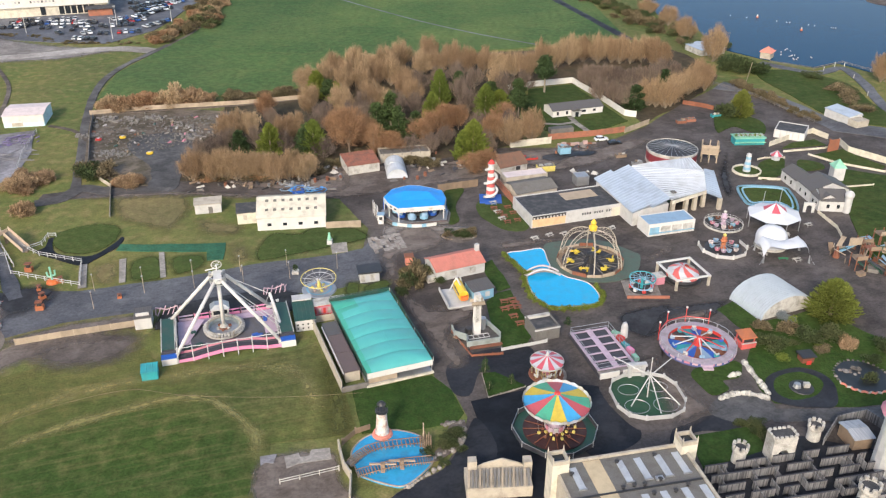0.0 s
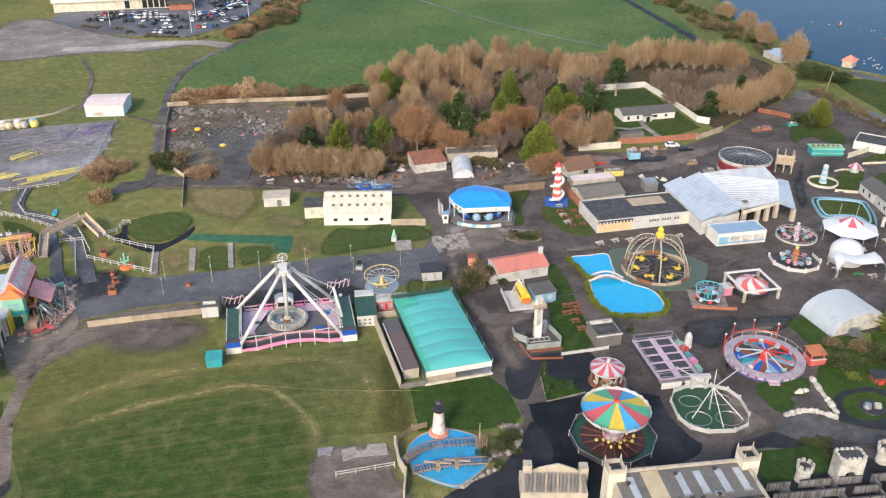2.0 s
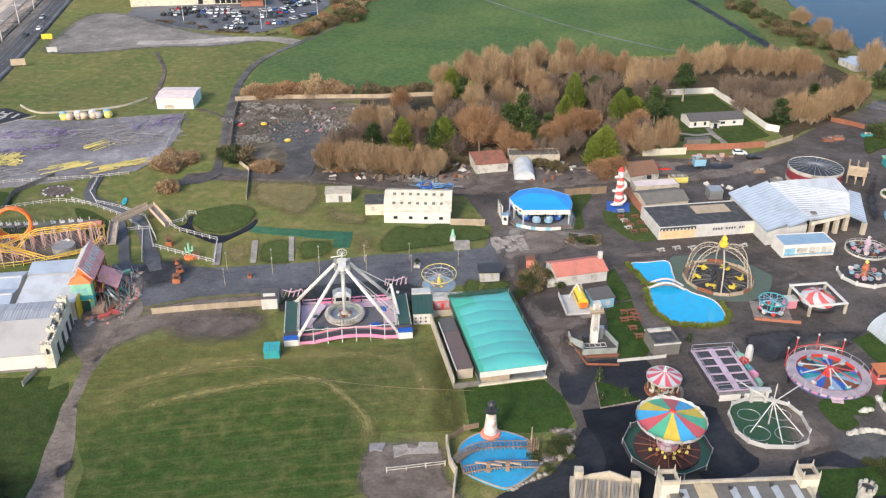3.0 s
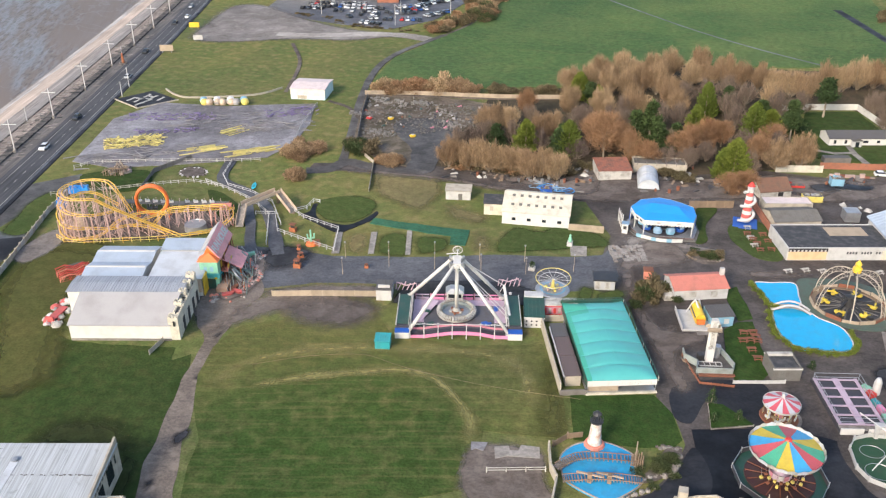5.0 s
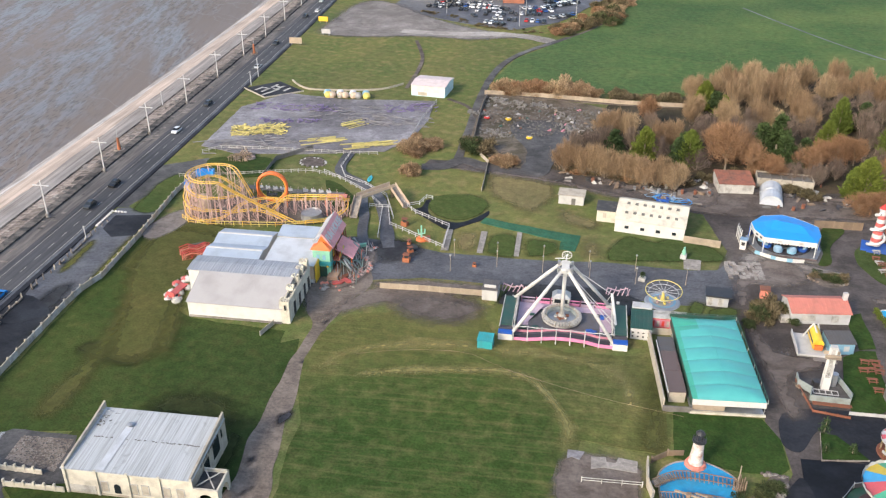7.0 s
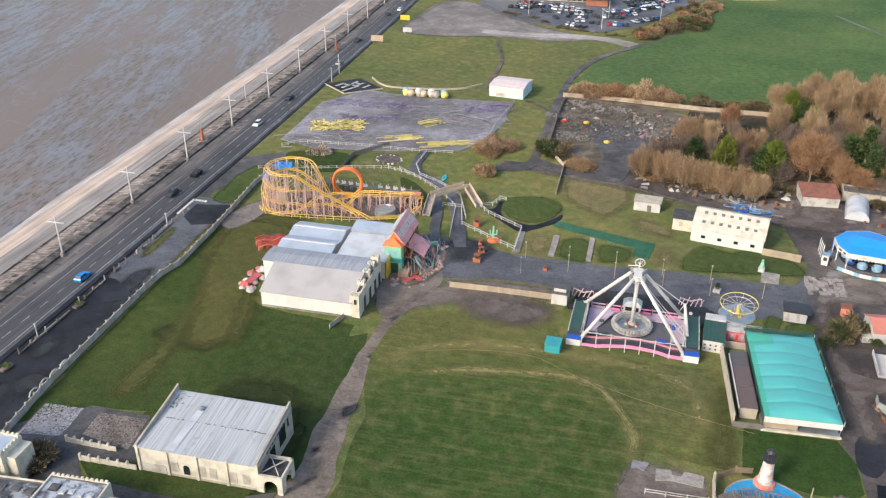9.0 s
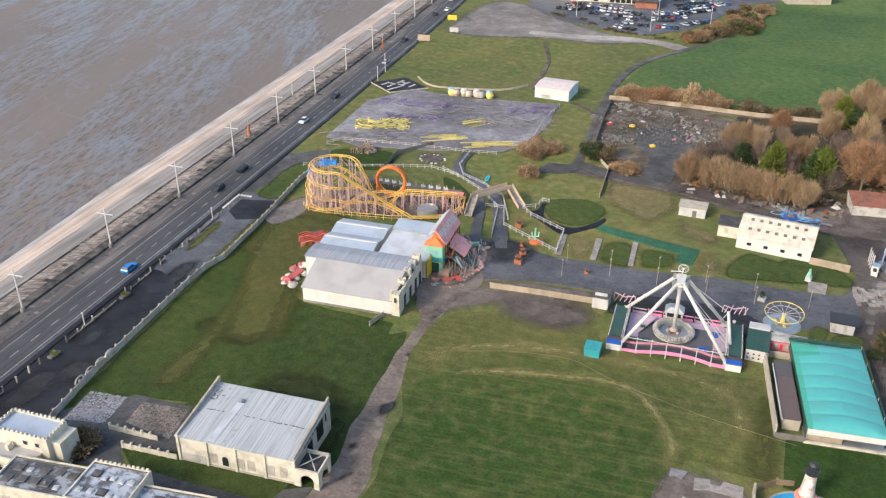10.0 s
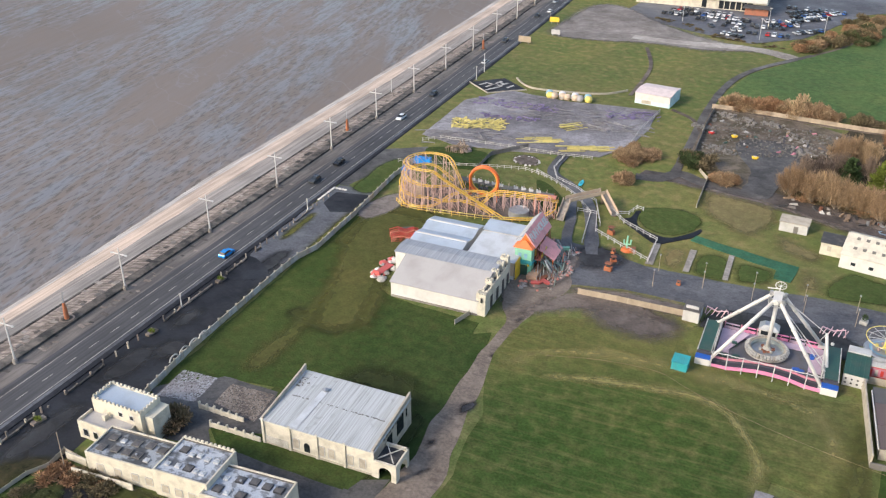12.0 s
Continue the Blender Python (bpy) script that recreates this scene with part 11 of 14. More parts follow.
row_j = [(-50.5, 306.0), (-44.0, 312.0), (-37.5, 318.0), (-30.0, 324.0), (-22.0, 329.0), (-42.0, 326.0), (-34.0, 333.0), (-17.0, 338.0), (-6.0, 343.0)]
row_a = [(-36.3, 307.6), (-29.8, 309.2), (-25.1, 315.1), (-19.9, 316.0), (-14.5, 311.6), (-8.7, 328.5), (-2.9, 331.8), (3.2, 334.3), (9.8, 333.6), (15.8, 332.1), (21.5, 330.2), (27.4, 328.6), (31.0, 325.4)]
row_b = [(38.0, 334.9), (44.6, 340.8), (50.7, 345.2), (56.9, 348.8), (62.3, 346.6), (68.2, 347.6), (71.3, 346.4), (75.8, 346.5), (80.7, 348.9), (84.3, 346.2), (86.5, 341.5)]
row_c = [(-14.1, 300.3), (-10.9, 295.6), (19.5, 309.9), (-45.9, 284.3), (-35.6, 285.7), (-32.8, 280.9), (-21.9, 289.0), (-25.2, 288.9), (-68.3, 259.6), (-65.7, 263.9), (-61.7, 262.3), (-47.0, 259.9), (-50.0, 256.2)]
row_d = [(-69.1, 229.8), (-65.1, 226.8), (-62.2, 228.2), (-58.9, 227.3), (-55.9, 228.2), (-53.2, 229.1), (-50.5, 229.1), (-46.8, 226.6), (-43.8, 227.5), (-41.5, 229.2), (-38.8, 227.5), (-71.3, 227.1)]
row_e = [(74.5, 292.8), (77.6, 291.6), (84.0, 302.5), (89.5, 306.8), (94.2, 313.5), (96.8, 311.5), (71.8, 293.4), (80.1, 293.5), (21.0, 254.4), (27.4, 258.3), (105.4, 409.6), (99.9, 431.4), (106.7, 383.3), (167.1, 322.9)]
plant(TAN, [(p, 11.0) for p in row_a] + [(p, 11.0) for p in row_b] + [(p, 9.5) for p in row_c] + [(p, 8.8) for p in row_d] + [(p, 10.5) for p in row_e] + [(p, 11.0) for p in row_j], "bare_tree", "bare winter tree with pale tan twigs", "tree", "bare trees of the wood", 1, 1.18)
plant(TAN[:1], [((110.4, 350.2), 15.5)], "bare_tree", "tall bare tree beside the lake", "tree", "bare trees of the wood", 3, 1.15)
row_f = [(-34.4, 259.1), (-25.4, 255.7), (-4.5, 261.9), (-0.0, 265.3), (4.9, 269.4), (-6.5, 257.5), (-58.8, 275.3), (-21.4, 248.0), (-16.1, 246.4), (20.3, 271.6)]
plant(RUST, [(p, 9.0) for p in row_f], "russet_tree", "bare winter tree with russet twigs", "tree", "bare trees of the wood", 5, 0.9)
plant(RUST[:1], [((-28.9, 249.4), 13.0)], "russet_tree", "large round bare tree with russet twigs", "tree", "bare trees of the wood", 6, 1.05)
plant(RUST, [((14.8, 255.2), 9.0), ((8.2, 233.0), 7.0), ((12.7, 235.7), 7.0)], "russet_tree", "bare winter tree with russet twigs", "tree", "bare trees of the wood", 8, 0.85)
row_g = [(53.4, 316.0), (57.4, 318.6), (61.7, 319.6), (65.2, 317.2), (67.8, 309.9), (72.5, 315.8), (75.6, 312.9), (82.8, 324.0), (87.6, 322.5), (56.0, 299.8), (60.5, 296.6), (63.9, 293.3), (70.1, 300.0)]
row_h = [(-9.3, 309.4), (-2.2, 315.3), (5.2, 318.3), (11.4, 313.2), (13.4, 262.9), (10.7, 260.4), (-16.1, 279.9), (-27.9, 285.8), (-40.0, 274.9), (8.7, 286.3), (5.9, 295.8), (22.2, 302.8), (29.8, 309.9), (-26.7, 271.0), (-9.6, 282.9), (21.6, 263.3)]
row_i = [(-66.2, 249.7), (-69.4, 244.8), (-58.0, 252.0), (-48.6, 247.5), (-36.3, 244.9), (-40.6, 265.3), (-55.7, 268.0), (-72.4, 240.2), (-30.6, 273.8), (-11.7, 262.9), (0.9, 255.2), (12.8, 245.8), (-10.2, 247.9), (-4.2, 248.0)]
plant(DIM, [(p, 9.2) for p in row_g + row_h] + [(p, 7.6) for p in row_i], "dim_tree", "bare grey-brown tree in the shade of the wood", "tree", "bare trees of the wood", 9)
plant(FIR, [((-21.3, 262.0), 12.0), ((-16.9, 263.5), 13.5), ((-14.2, 259.8), 10.5), ((-62.3, 248.0), 8.0), ((-41.1, 250.4), 10.5), ((-41.9, 247.0), 9.0), ((5.4, 303.9), 9.5), ((-9.0, 264.4), 9.0), ((25.7, 289.0), 10.0), ((-1.1, 300.5), 10.0), ((67.0, 291.4), 9.0), ((81.5, 310.6), 9.0), ((-46.0, 306.6), 9.0), ((16.8, 296.0), 9.0)], "fir_tree", "dark green conifer among bare trees", "tree", "conifers of the wood", 10, 1.45)
plant(LIME, [((-52.5, 246.6), 10.0), ((-45.6, 301.3), 10.0), ((14.2, 283.1), 11.0), ((19.3, 287.0), 9.0), ((-3.8, 278.2), 9.0), ((-1.4, 294.5), 11.0), ((8.9, 243.8), 12.0), ((5.9, 244.2), 9.0), ((-39.4, 247.1), 12.0), ((-38.2, 295.2), 8.0)], "cypress_tree", "yellow-green cypress among bare trees", "tree", "conifers of the wood", 11, 1.45)
plant(PINE, [((37.0, 308.5), 13.5), ((25.6, 283.2), 10.5), ((-40.4, 293.9), 8.5)], "pine_tree", "pine with a clear trunk", "tree", "conifers of the wood", 12, 1.4)
plant(GOLD, [((101.6, 284.1), 8.5), ((82.9, 157.1), 9.5)], "golden_cypress", "broad golden-green cypress on the lawn", "tree", "golden cypresses", 13, 1.4)
plant(BUSH, [((95.9, 283.1), 42.0), ((116.2, 339.6), 50.0), ((119.2, 334.8), 50.0), ((122.6, 334.0), 40.0), ((112.2, 336.7), 40.0)], "laurel_bush", "dark rounded evergreen bush", "shrub", "dark bushes", 14, 1.9)


def scatter(proto, line, count, spread, high, name, label, group, seed, wide=2.2):
    """Plants strewn along a line on the ground."""
    rng = random.Random(seed)
    seg = [dist(a, b) for a, b in zip(line, line[1:])]
    rows = []
    for i in range(count):
        d = rng.random() * sum(seg)
        k = 0
        while d > seg[k] and k < len(seg) - 1:
            d -= seg[k]
            k += 1
        t = d / seg[k]
        x = line[k][0] + (line[k + 1][0] - line[k][0]) * t + rng.gauss(0, spread)
        y = line[k][1] + (line[k + 1][1] - line[k][1]) * t + rng.gauss(0, spread)
        rows.append(((x, y), 10 * high * rng.uniform(0.6, 1.3)))
    plant(proto, rows, name, label, "shrub", group, seed, wide / max(1.0, high) ** 0.25 if high < 1 else wide)


scatter(SOFTBUSH, [(-116.9, 285.7), (-105.6, 290.0), (-91.0, 294.4), (-80.6, 297.0)], 40, 1.0, 3.4, "hedge_shrub", "rounded tan winter scrub along the yard wall", "yard hedge", 21, 1.5)
plant(SOFTBUSH[2:], [((-105.8, 290.6), 48.0), ((-103.8, 291.8), 45.0)], "hedge_shrub", "broad round russet shrub by the yard wall", "shrub", "yard hedge", 22, 1.9)
plant(SOFTBUSH[:2], [((-95.0, 293.2), 60.0), ((-91.0, 294.4), 46.0), ((-87.5, 295.1), 48.0), ((-113.4, 286.9), 42.0)], "hedge_shrub", "tall tan winter scrub along the yard wall", "shrub", "yard hedge", 23, 1.4)
scatter(SCRUB, [(-78.1, 299.6), (-62.4, 302.3), (-46.5, 306.4)], 34, 2.0, 1.8, "hedge_shrub", "low brown scrub along the field", "yard hedge", 23, 1.6)
scatter(SOFTBUSH + SCRUB, [(-130.2, 377.8), (-119.6, 393.7), (-114.3, 419.6), (-114.7, 453.8)], 60, 4.0, 2.8, "hedge_shrub", "russet scrub between car park and field", "field hedge", 24, 1.7)
scatter(BUSH + SCRUB, [(-113.2, 393.8), (-113.5, 433.7)], 14, 4.0, 3.0, "hedge_shrub", "green scrub between car park and field", "field hedge", 25, 1.6)
scatter(SCRUB, [(-199.4, 388.4), (-182.6, 384.7), (-160.8, 373.6), (-134.0, 374.0)], 40, 1.2, 0.6, "hedge_shrub", "low russet hedge before the car park", "field hedge", 26, 1.6)
scatter(BUSH + SCRUB, [(77.4, 476.3), (89.0, 439.6), (99.5, 397.2), (110.2, 368.6)], 70, 4.0, 2.4, "bank_shrub", "green and brown scrub on the lake bank", "lake bank scrub", 27, 1.6)
scatter(SCRUB, [(110.3, 319.3), (118.6, 299.5), (125.1, 278.9)], 34, 1.4, 1.6, "bank_shrub", "pale scrub along the lakeside fence", "lake bank scrub", 28, 1.5)
scatter(SCRUB + BUSH, [(144.5, 330.6), (149.0, 319.8), (146.4, 303.0), (149.3, 290.7)], 14, 2.4, 1.6, "bank_shrub", "brown shrub on the lakeside lawn", "lake bank scrub", 29, 2.6)
ball = lambda proto, rows, name, label, seed: plant(proto, rows, name, label, "shrub", "garden shrubs", seed, 1.5)
ball(BUSH, [((66.5, 144.6), 24.0), ((64.8, 146.0), 17.0), ((68.6, 145.2), 16.0), ((73.8, 147.3), 22.0), ((76.0, 146.5), 17.0), ((78.8, 148.2), 24.0), ((80.6, 147.4), 16.0), ((84.3, 140.3), 16.0), ((88.1, 144.5), 22.0), ((90.0, 142.0), 20.0), ((71.0, 146.2), 10.0)], "garden_shrub", "dark rounded evergreen shrub on the lawn", 30)
ball([shrub(52, paint("blue_grey_leaves", (0.17, 0.20, 0.215), 0.9), 900, 0.16, 0.04)], [((71.8, 155.3), 15.0), ((73.0, 154.0), 10.0)], "garden_shrub", "blue-grey leafy shrub beside the hut", 49)
ball(SCRUB, [((65.7, 152.7), 15.0), ((67.2, 151.8), 11.0), ((72.2, 150.6), 16.0), ((73.9, 151.0), 12.0), ((70.8, 151.2), 11.0), ((75.9, 143.7), 9.0), ((77.2, 143.9), 8.0)], "garden_shrub", "brown winter shrub on the lawn", 47)
ball([shrub(51, LIME_LEAF, 900, 0.14, 0.04)], [((66.7, 140.6), 11.0), ((74.2, 154.6), 10.0), ((76.2, 144.6), 6.0)], "garden_shrub", "pale yellow-green ball shrub on the lawn", 48)
scatter(TANBUSH, [(80.7, 145.2), (83.8, 145.8)], 5, 0.7, 1.4, "pampas_grass", "pale pampas grass in the garden", "garden shrubs", 31, 1.1)
scatter(TANBUSH, [(-110.7, 205.4), (-107.5, 204.1)], 5, 0.6, 2.4, "pampas_grass", "pale pampas grass beside the lane", "lane shrubs", 32, 1.2)
scatter(SOFTBUSH[:1], [(-114.7, 226.0), (-113.8, 227.6)], 3, 0.4, 2.4, "lane_shrub", "rounded russet shrub beside the lane", "lane shrubs", 33, 1.8)
scatter(SOFTBUSH[:2], [(-117.0, 217.1), (-118.2, 225.9)], 9, 0.8, 3.0, "lane_shrub", "brown scrub beside the lane", "lane shrubs", 34, 1.6)
scatter(SOFTBUSH, [(-91.2, 223.8), (-87.9, 225.4)], 8, 0.9, 2.4, "lane_shrub", "rounded russet shrub beside the lane", "lane shrubs", 35, 1.7)
scatter(SCRUB + BUSH, [(-102.8, 233.0), (-95.2, 227.8)], 10, 1.2, 2.2, "lane_shrub", "olive scrub behind the low wall", "lane shrubs", 36, 1.8)
scatter(BUSH + SCRUB, [(-7.8, 167.9), (-5.7, 173.0), (-3.7, 170.4)], 18, 1.5, 2.2, "rockery_shrub", "evergreen shrub on the rockery", "rockery shrubs", 37, 1.3)
scatter(BUSH, [(-1.2, 111.9), (1.7, 115.0), (3.2, 118.7)], 12, 1.2, 1.0, "rockery_shrub", "low plant on the rockery", "rockery shrubs", 38, 1.4)
scatter(BUSH, [(55.0, 118.2), (57.2, 115.3), (55.0, 121.3), (51.9, 121.0)], 18, 0.5, 0.8, "garden_shrub", "evergreen shrub by the castle", "garden shrubs", 39, 1.3)
scatter(BUSH + SCRUB, [(1.6, 193.0), (4.2, 194.2), (7.0, 193.8)], 12, 0.9, 1.1, "rockery_shrub", "evergreen shrub on the plaza rockery", "rockery shrubs", 53, 1.3)
scatter(SCRUB + RUSTBUSH, [(-119.6, 37.0), (-118.4, 40.4), (-114.4, 42.4), (-108.0, 43.6)], 16, 0.8, 1.1, "verge_shrub", "brown brush heaped on the verge", "verge shrubs", 54, 1.6)
scatter(SCRUB + BUSH, [(-105.8, 46.0), (-111.2, 42.7), (-115.3, 34.4), (-119.5, 33.6)], 18, 1.2, 0.6, "verge_shrub", "overgrown scrub beside the arcade", "verge shrubs", 40, 1.8)
scatter(SCRUB + TANBUSH, [(-114.4, 61.4), (-115.5, 56.4)], 12, 1.2, 2.0, "verge_shrub", "bare brown shrub between the buildings", "verge shrubs", 41, 1.5)
scatter(SCRUB, [(-35.7, 235.8), (-31.1, 240.1), (-14.7, 249.3), (-0.8, 239.6)], 30, 2.0, 1.6, "yard_shrub", "brown scrub behind the sheds", "yard scrub", 42, 1.6)
scatter(RUSTBUSH + SCRUB, [(-70.3, 228.0), (-54.3, 229.0), (-40.2, 232.4)], 24, 1.4, 1.2, "yard_shrub", "brown undergrowth below the trees", "yard scrub", 43, 1.6)
hedge_line = []
for ring, first, last, step in ((lower, 26, 60, 1), (upper, 32, 48, 1)):
    mid = (sum(p[0] for p in ring) / len(ring), sum(p[1] for p in ring) / len(ring))
    hedge_line += [(p[0] + (p[0] - mid[0]) * 0.75 / dist(p, mid), p[1] + (p[1] - mid[1]) * 0.75 / dist(p, mid)) for p in ring[first:last:step]]
plant([shrub(50, LIME_LEAF, 260)], [(p, 10.5) for p in hedge_line], "hedge_ball", "small clipped yellow-green bush round the pool", "shrub", "pool hedge", 44, 0.75)


def clear_models():
    """Takes away the untagged models that were only there to be copied."""
    for o in [o for o in scene.objects if o.type == "EMPTY" and o.parent is None and "label" not in o.keys()]:
        for c in list(o.children):
            bpy.data.objects.remove(c)
        bpy.data.objects.remove(o)
    while SPARE:
        bpy.data.objects.remove(SPARE.pop())


clear_models()

# ---- cars ----
def make_car(mat, van=False):
    c = thing("car", (0, 0), "", "")
    ln, w = (4.9, 1.95) if van else (4.25, 1.78)
    prof = [(-ln / 2, 0.3), (ln / 2, 0.3), (ln / 2, 0.75), (ln / 2 - 0.25, 0.88), (ln / 2 - 1.1, 0.95), (-ln / 2 + 0.15, 1.0), (-ln / 2, 0.8)]
    n = len(prof)
    part("body", Shape().add([(x, -w / 2, z) for x, z in prof] + [(x, w / 2, z) for x, z in prof], [tuple(range(n)), tuple(reversed(range(n, 2 * n)))] + [((i + 1) % n, i, n + i, n + (i + 1) % n) for i in range(n)]), mat, c)
    top = 1.9 if van else 1.45
    a0, a1, b0, b1 = -ln / 2 + 0.2, ln / 2 - 1.15, -ln / 2 + 0.6, ln / 2 - 1.95
    vs = [(a0, -w / 2 + 0.05, 0.98), (a1, -w / 2 + 0.05, 0.94), (a1, w / 2 - 0.05, 0.94), (a0, w / 2 - 0.05, 0.98), (b0, -w / 2 + 0.22, top), (b1, -w / 2 + 0.22, top), (b1, w / 2 - 0.22, top), (b0, w / 2 - 0.22, top)]
    part("cabin_glass", Shape().add(vs, [(0, 1, 5, 4), (1, 2, 6, 5), (2, 3, 7, 6), (3, 0, 4, 7)]), GLASSY, c)
    part("roof", Shape().add(vs[4:] + [(x, y, z + 0.06) for x, y, z in vs[4:]], [(4, 5, 6, 7), (0, 1, 5, 4), (1, 2, 6, 5), (2, 3, 7, 6), (3, 0, 4, 7)]), mat, c)
    for x in (-ln / 2 + 0.8, ln / 2 - 0.8):
        for y in (-w / 2 + 0.08, w / 2 - 0.08):
            part("wheel", Shape().cyl((x, y - 0.1, 0.32), (x, y + 0.1, 0.32), 0.32, None, 10), RUBBER, c)
    return c


CAR_PAINTS = [("white", (0.75, 0.76, 0.77)), ("silver", (0.45, 0.47, 0.49)), ("dark grey", (0.05, 0.055, 0.06)), ("red", (0.45, 0.03, 0.03)), ("blue", (0.03, 0.09, 0.28)), ("black", (0.015, 0.016, 0.018)), ("bright blue", (0.02, 0.23, 0.60)), ("yellow", (0.75, 0.45, 0.02))]
CARS = {nm: make_car(paint("car_paint_" + nm.replace(" ", "_"), c, 0.25, 0.1, dirt=0.05, bump=0)) for nm, c in CAR_PAINTS}


def park(nm, xy, rz, label, group="", z=0.03):
    ob = copy_thing(CARS[nm], pose(xy[0], xy[1], z, 0, 0, rz))
    ob.name = "car"
    return tagged(ob, label, "car", group)


rng = random.Random(77)
for a, b in (((-201.1, 403.8), (-163.7, 410.9)), ((-188.6, 397.7), (-158.0, 404.5)), ((-201.3, 410.3), (-171.6, 416.4)), ((-174.3, 387.8), (-171.9, 390.8)), ((-166.6, 381.1), (-152.6, 379.4)), ((-156.0, 389.1), (-137.0, 393.4)), ((-157.7, 401.4), (-144.3, 406.9)), ((-158.5, 414.4), (-143.5, 423.7)), ((-149.5, 420.1), (-136.7, 440.6)), ((-138.4, 400.6), (-130.6, 414.8)), ((-168.0, 450.2), (-133.4, 456.0)), ((-156.8, 437.8), (-144.3, 453.2)), ((-182.4, 406.3), (-162.5, 409.9)), ((-153.9, 407.8), (-142.0, 416.9)), ((-151.7, 430.6), (-140.3, 449.4)), ((-173.6, 393.9), (-159.7, 398.2)), ((-204.0, 398.5), (-191.4, 400.8)), ((-207.8, 406.9), (-200.4, 408.1)), ((-147.1, 435.5), (-136.5, 454.7)), ((-165.8, 386.9), (-158.5, 391.1))):
    d, h = dist(a, b), heading(a, b)
    n = int(d / 2.75)
    for i in range(n):
        if rng.random() < 0.84:
            t = (i + 0.5) / n
            nm = rng.choices(["white", "silver", "dark grey", "red", "blue", "black"], [6, 5, 5, 0.8, 0.8, 4])[0]
            park(nm, (a[0] + (b[0] - a[0]) * t, a[1] + (b[1] - a[1]) * t), h + 90 + rng.uniform(-3, 3) + (180 if rng.random() < 0.4 else 0), nm + " car parked at the supermarket", "cars in the supermarket car park", 0.30)
rd = heading((0, 0), ROAD_N)
for nm, s, o, flip in (("bright blue", 55.5, 4.8, 0), ("dark grey", 102.0, 1.5, 180), ("black", 116.0, 1.5, 180), ("white", 159.0, 1.5, 180), ("dark grey", 186.5, 1.6, 180), ("silver", 233.0, 4.8, 0), ("dark grey", 268.0, 1.6, 180), ("white", 330.0, 4.8, 0), ("dark grey", 318.0, 1.6, 180), ("silver", 352.0, 1.6, 180)):
    park(nm, coast(s, o), rd + flip, nm + " car on the coast road", "cars on the coast road", 0.07)
park("white", (50.3, 260.1), 8, "white car parked by the brick wall", "cars in the service yard", 0.035)
park("black", (54.0, 256.7), 14, "dark car parked in the service yard", "cars in the service yard", 0.035)
clear_models()


# ---- lamps, posts and walls by the coast road ----
def coast_lamp(xy, rz):
    t = thing("street_lamp", xy, "tall white twin-armed promenade lamp", "street lamp", rz, group="promenade lamps")
    part("plinth", Shape().lathe([(0.55, 0), (0.5, 1.0), (0.3, 1.2)], 8), CONC, t)
    part("pole", Shape().cyl((0, 0, 1.1), (0, 0, 10.6), 0.20, 0.12, 8), CHALK, t)
    part("arm", Shape().cyl((-2.0, 0, 9.1), (2.0, 0, 9.1), 0.12, None, 6), CHALK, t)
    for x in (-1.9, 1.9):
        part("lantern", Shape().block((x, 0, 8.95), (0.7, 0.32, 0.28)), WHITE, t)
    return t


lamp0 = coast_lamp(coast(2.3, -6.2), heading((0, 0), ROAD_M))
for i in range(-2, 15):
    if i:
        copy_thing(lamp0, pose(*coast(2.3 + 30.7 * i, -6.2), 0, 0, 0, heading((0, 0), ROAD_M)))
for xy in ((-160.9, 64.2), (-199.2, 181.1), (-228.4, 288.0)):
    b = thing("beacon", xy, "rusty orange tapered beacon on the promenade", "beacon", group="promenade beacons")
    part("cone", Shape().lathe([(0.55, 0), (0.45, 2.6), (0.3, 4.2), (0, 4.3)], 10), RUSTY, b)
    part("mast", Shape().cyl((0, 0, 4.2), (-0.1, 0.2, 7.0), 0.1, 0.06), STEEL, b)
    part("base_ring", Shape().lathe([(1.6, 0.0), (1.6, 0.5), (1.2, 0.5)], 14), STONE, b)
pk = thing("roadside_wall", (0, 0), "low broken wall with concrete posts beside the road", "wall")
rng = random.Random(8)
s = -40
while s < 92:
    ln = rng.uniform(1.6, 4.2)
    a, b = coast(s, 10.2 + rng.uniform(-0.2, 0.2)), coast(s + ln, 10.2 + rng.uniform(-0.2, 0.2))
    if rng.random() < 0.5:
        part("wall_section", Shape().wall([a, b], rng.uniform(0.2, 0.55), 0.35), ROCK if rng.random() < 0.6 else STONE, pk)
    part("post", Shape().block((*b, 0), (0.3, 0.3, rng.uniform(0.4, 1.6)), rng.uniform(0, 90)), IVORY if rng.random() < 0.35 else STONE, pk)
    s += ln
plant_boxes = (coast(21.5, 11.0), coast(45.0, 10.8), coast(-9.0, 11.6))
for p in plant_boxes:
    q = thing("planter", p, "broken stone planter with weeds", "planter", group="roadside planters")
    part("box", Shape().block((0, 0, 0), (2.6, 1.1, 0.5), 100), STONE, q)
    part("weeds", twigs(random.Random(4), 160, [(Vector((0, 0, 0.6)), (0.8, 0.5, 0.2))], 0.4, 0.05, 1.0), LIME_LEAF, q)

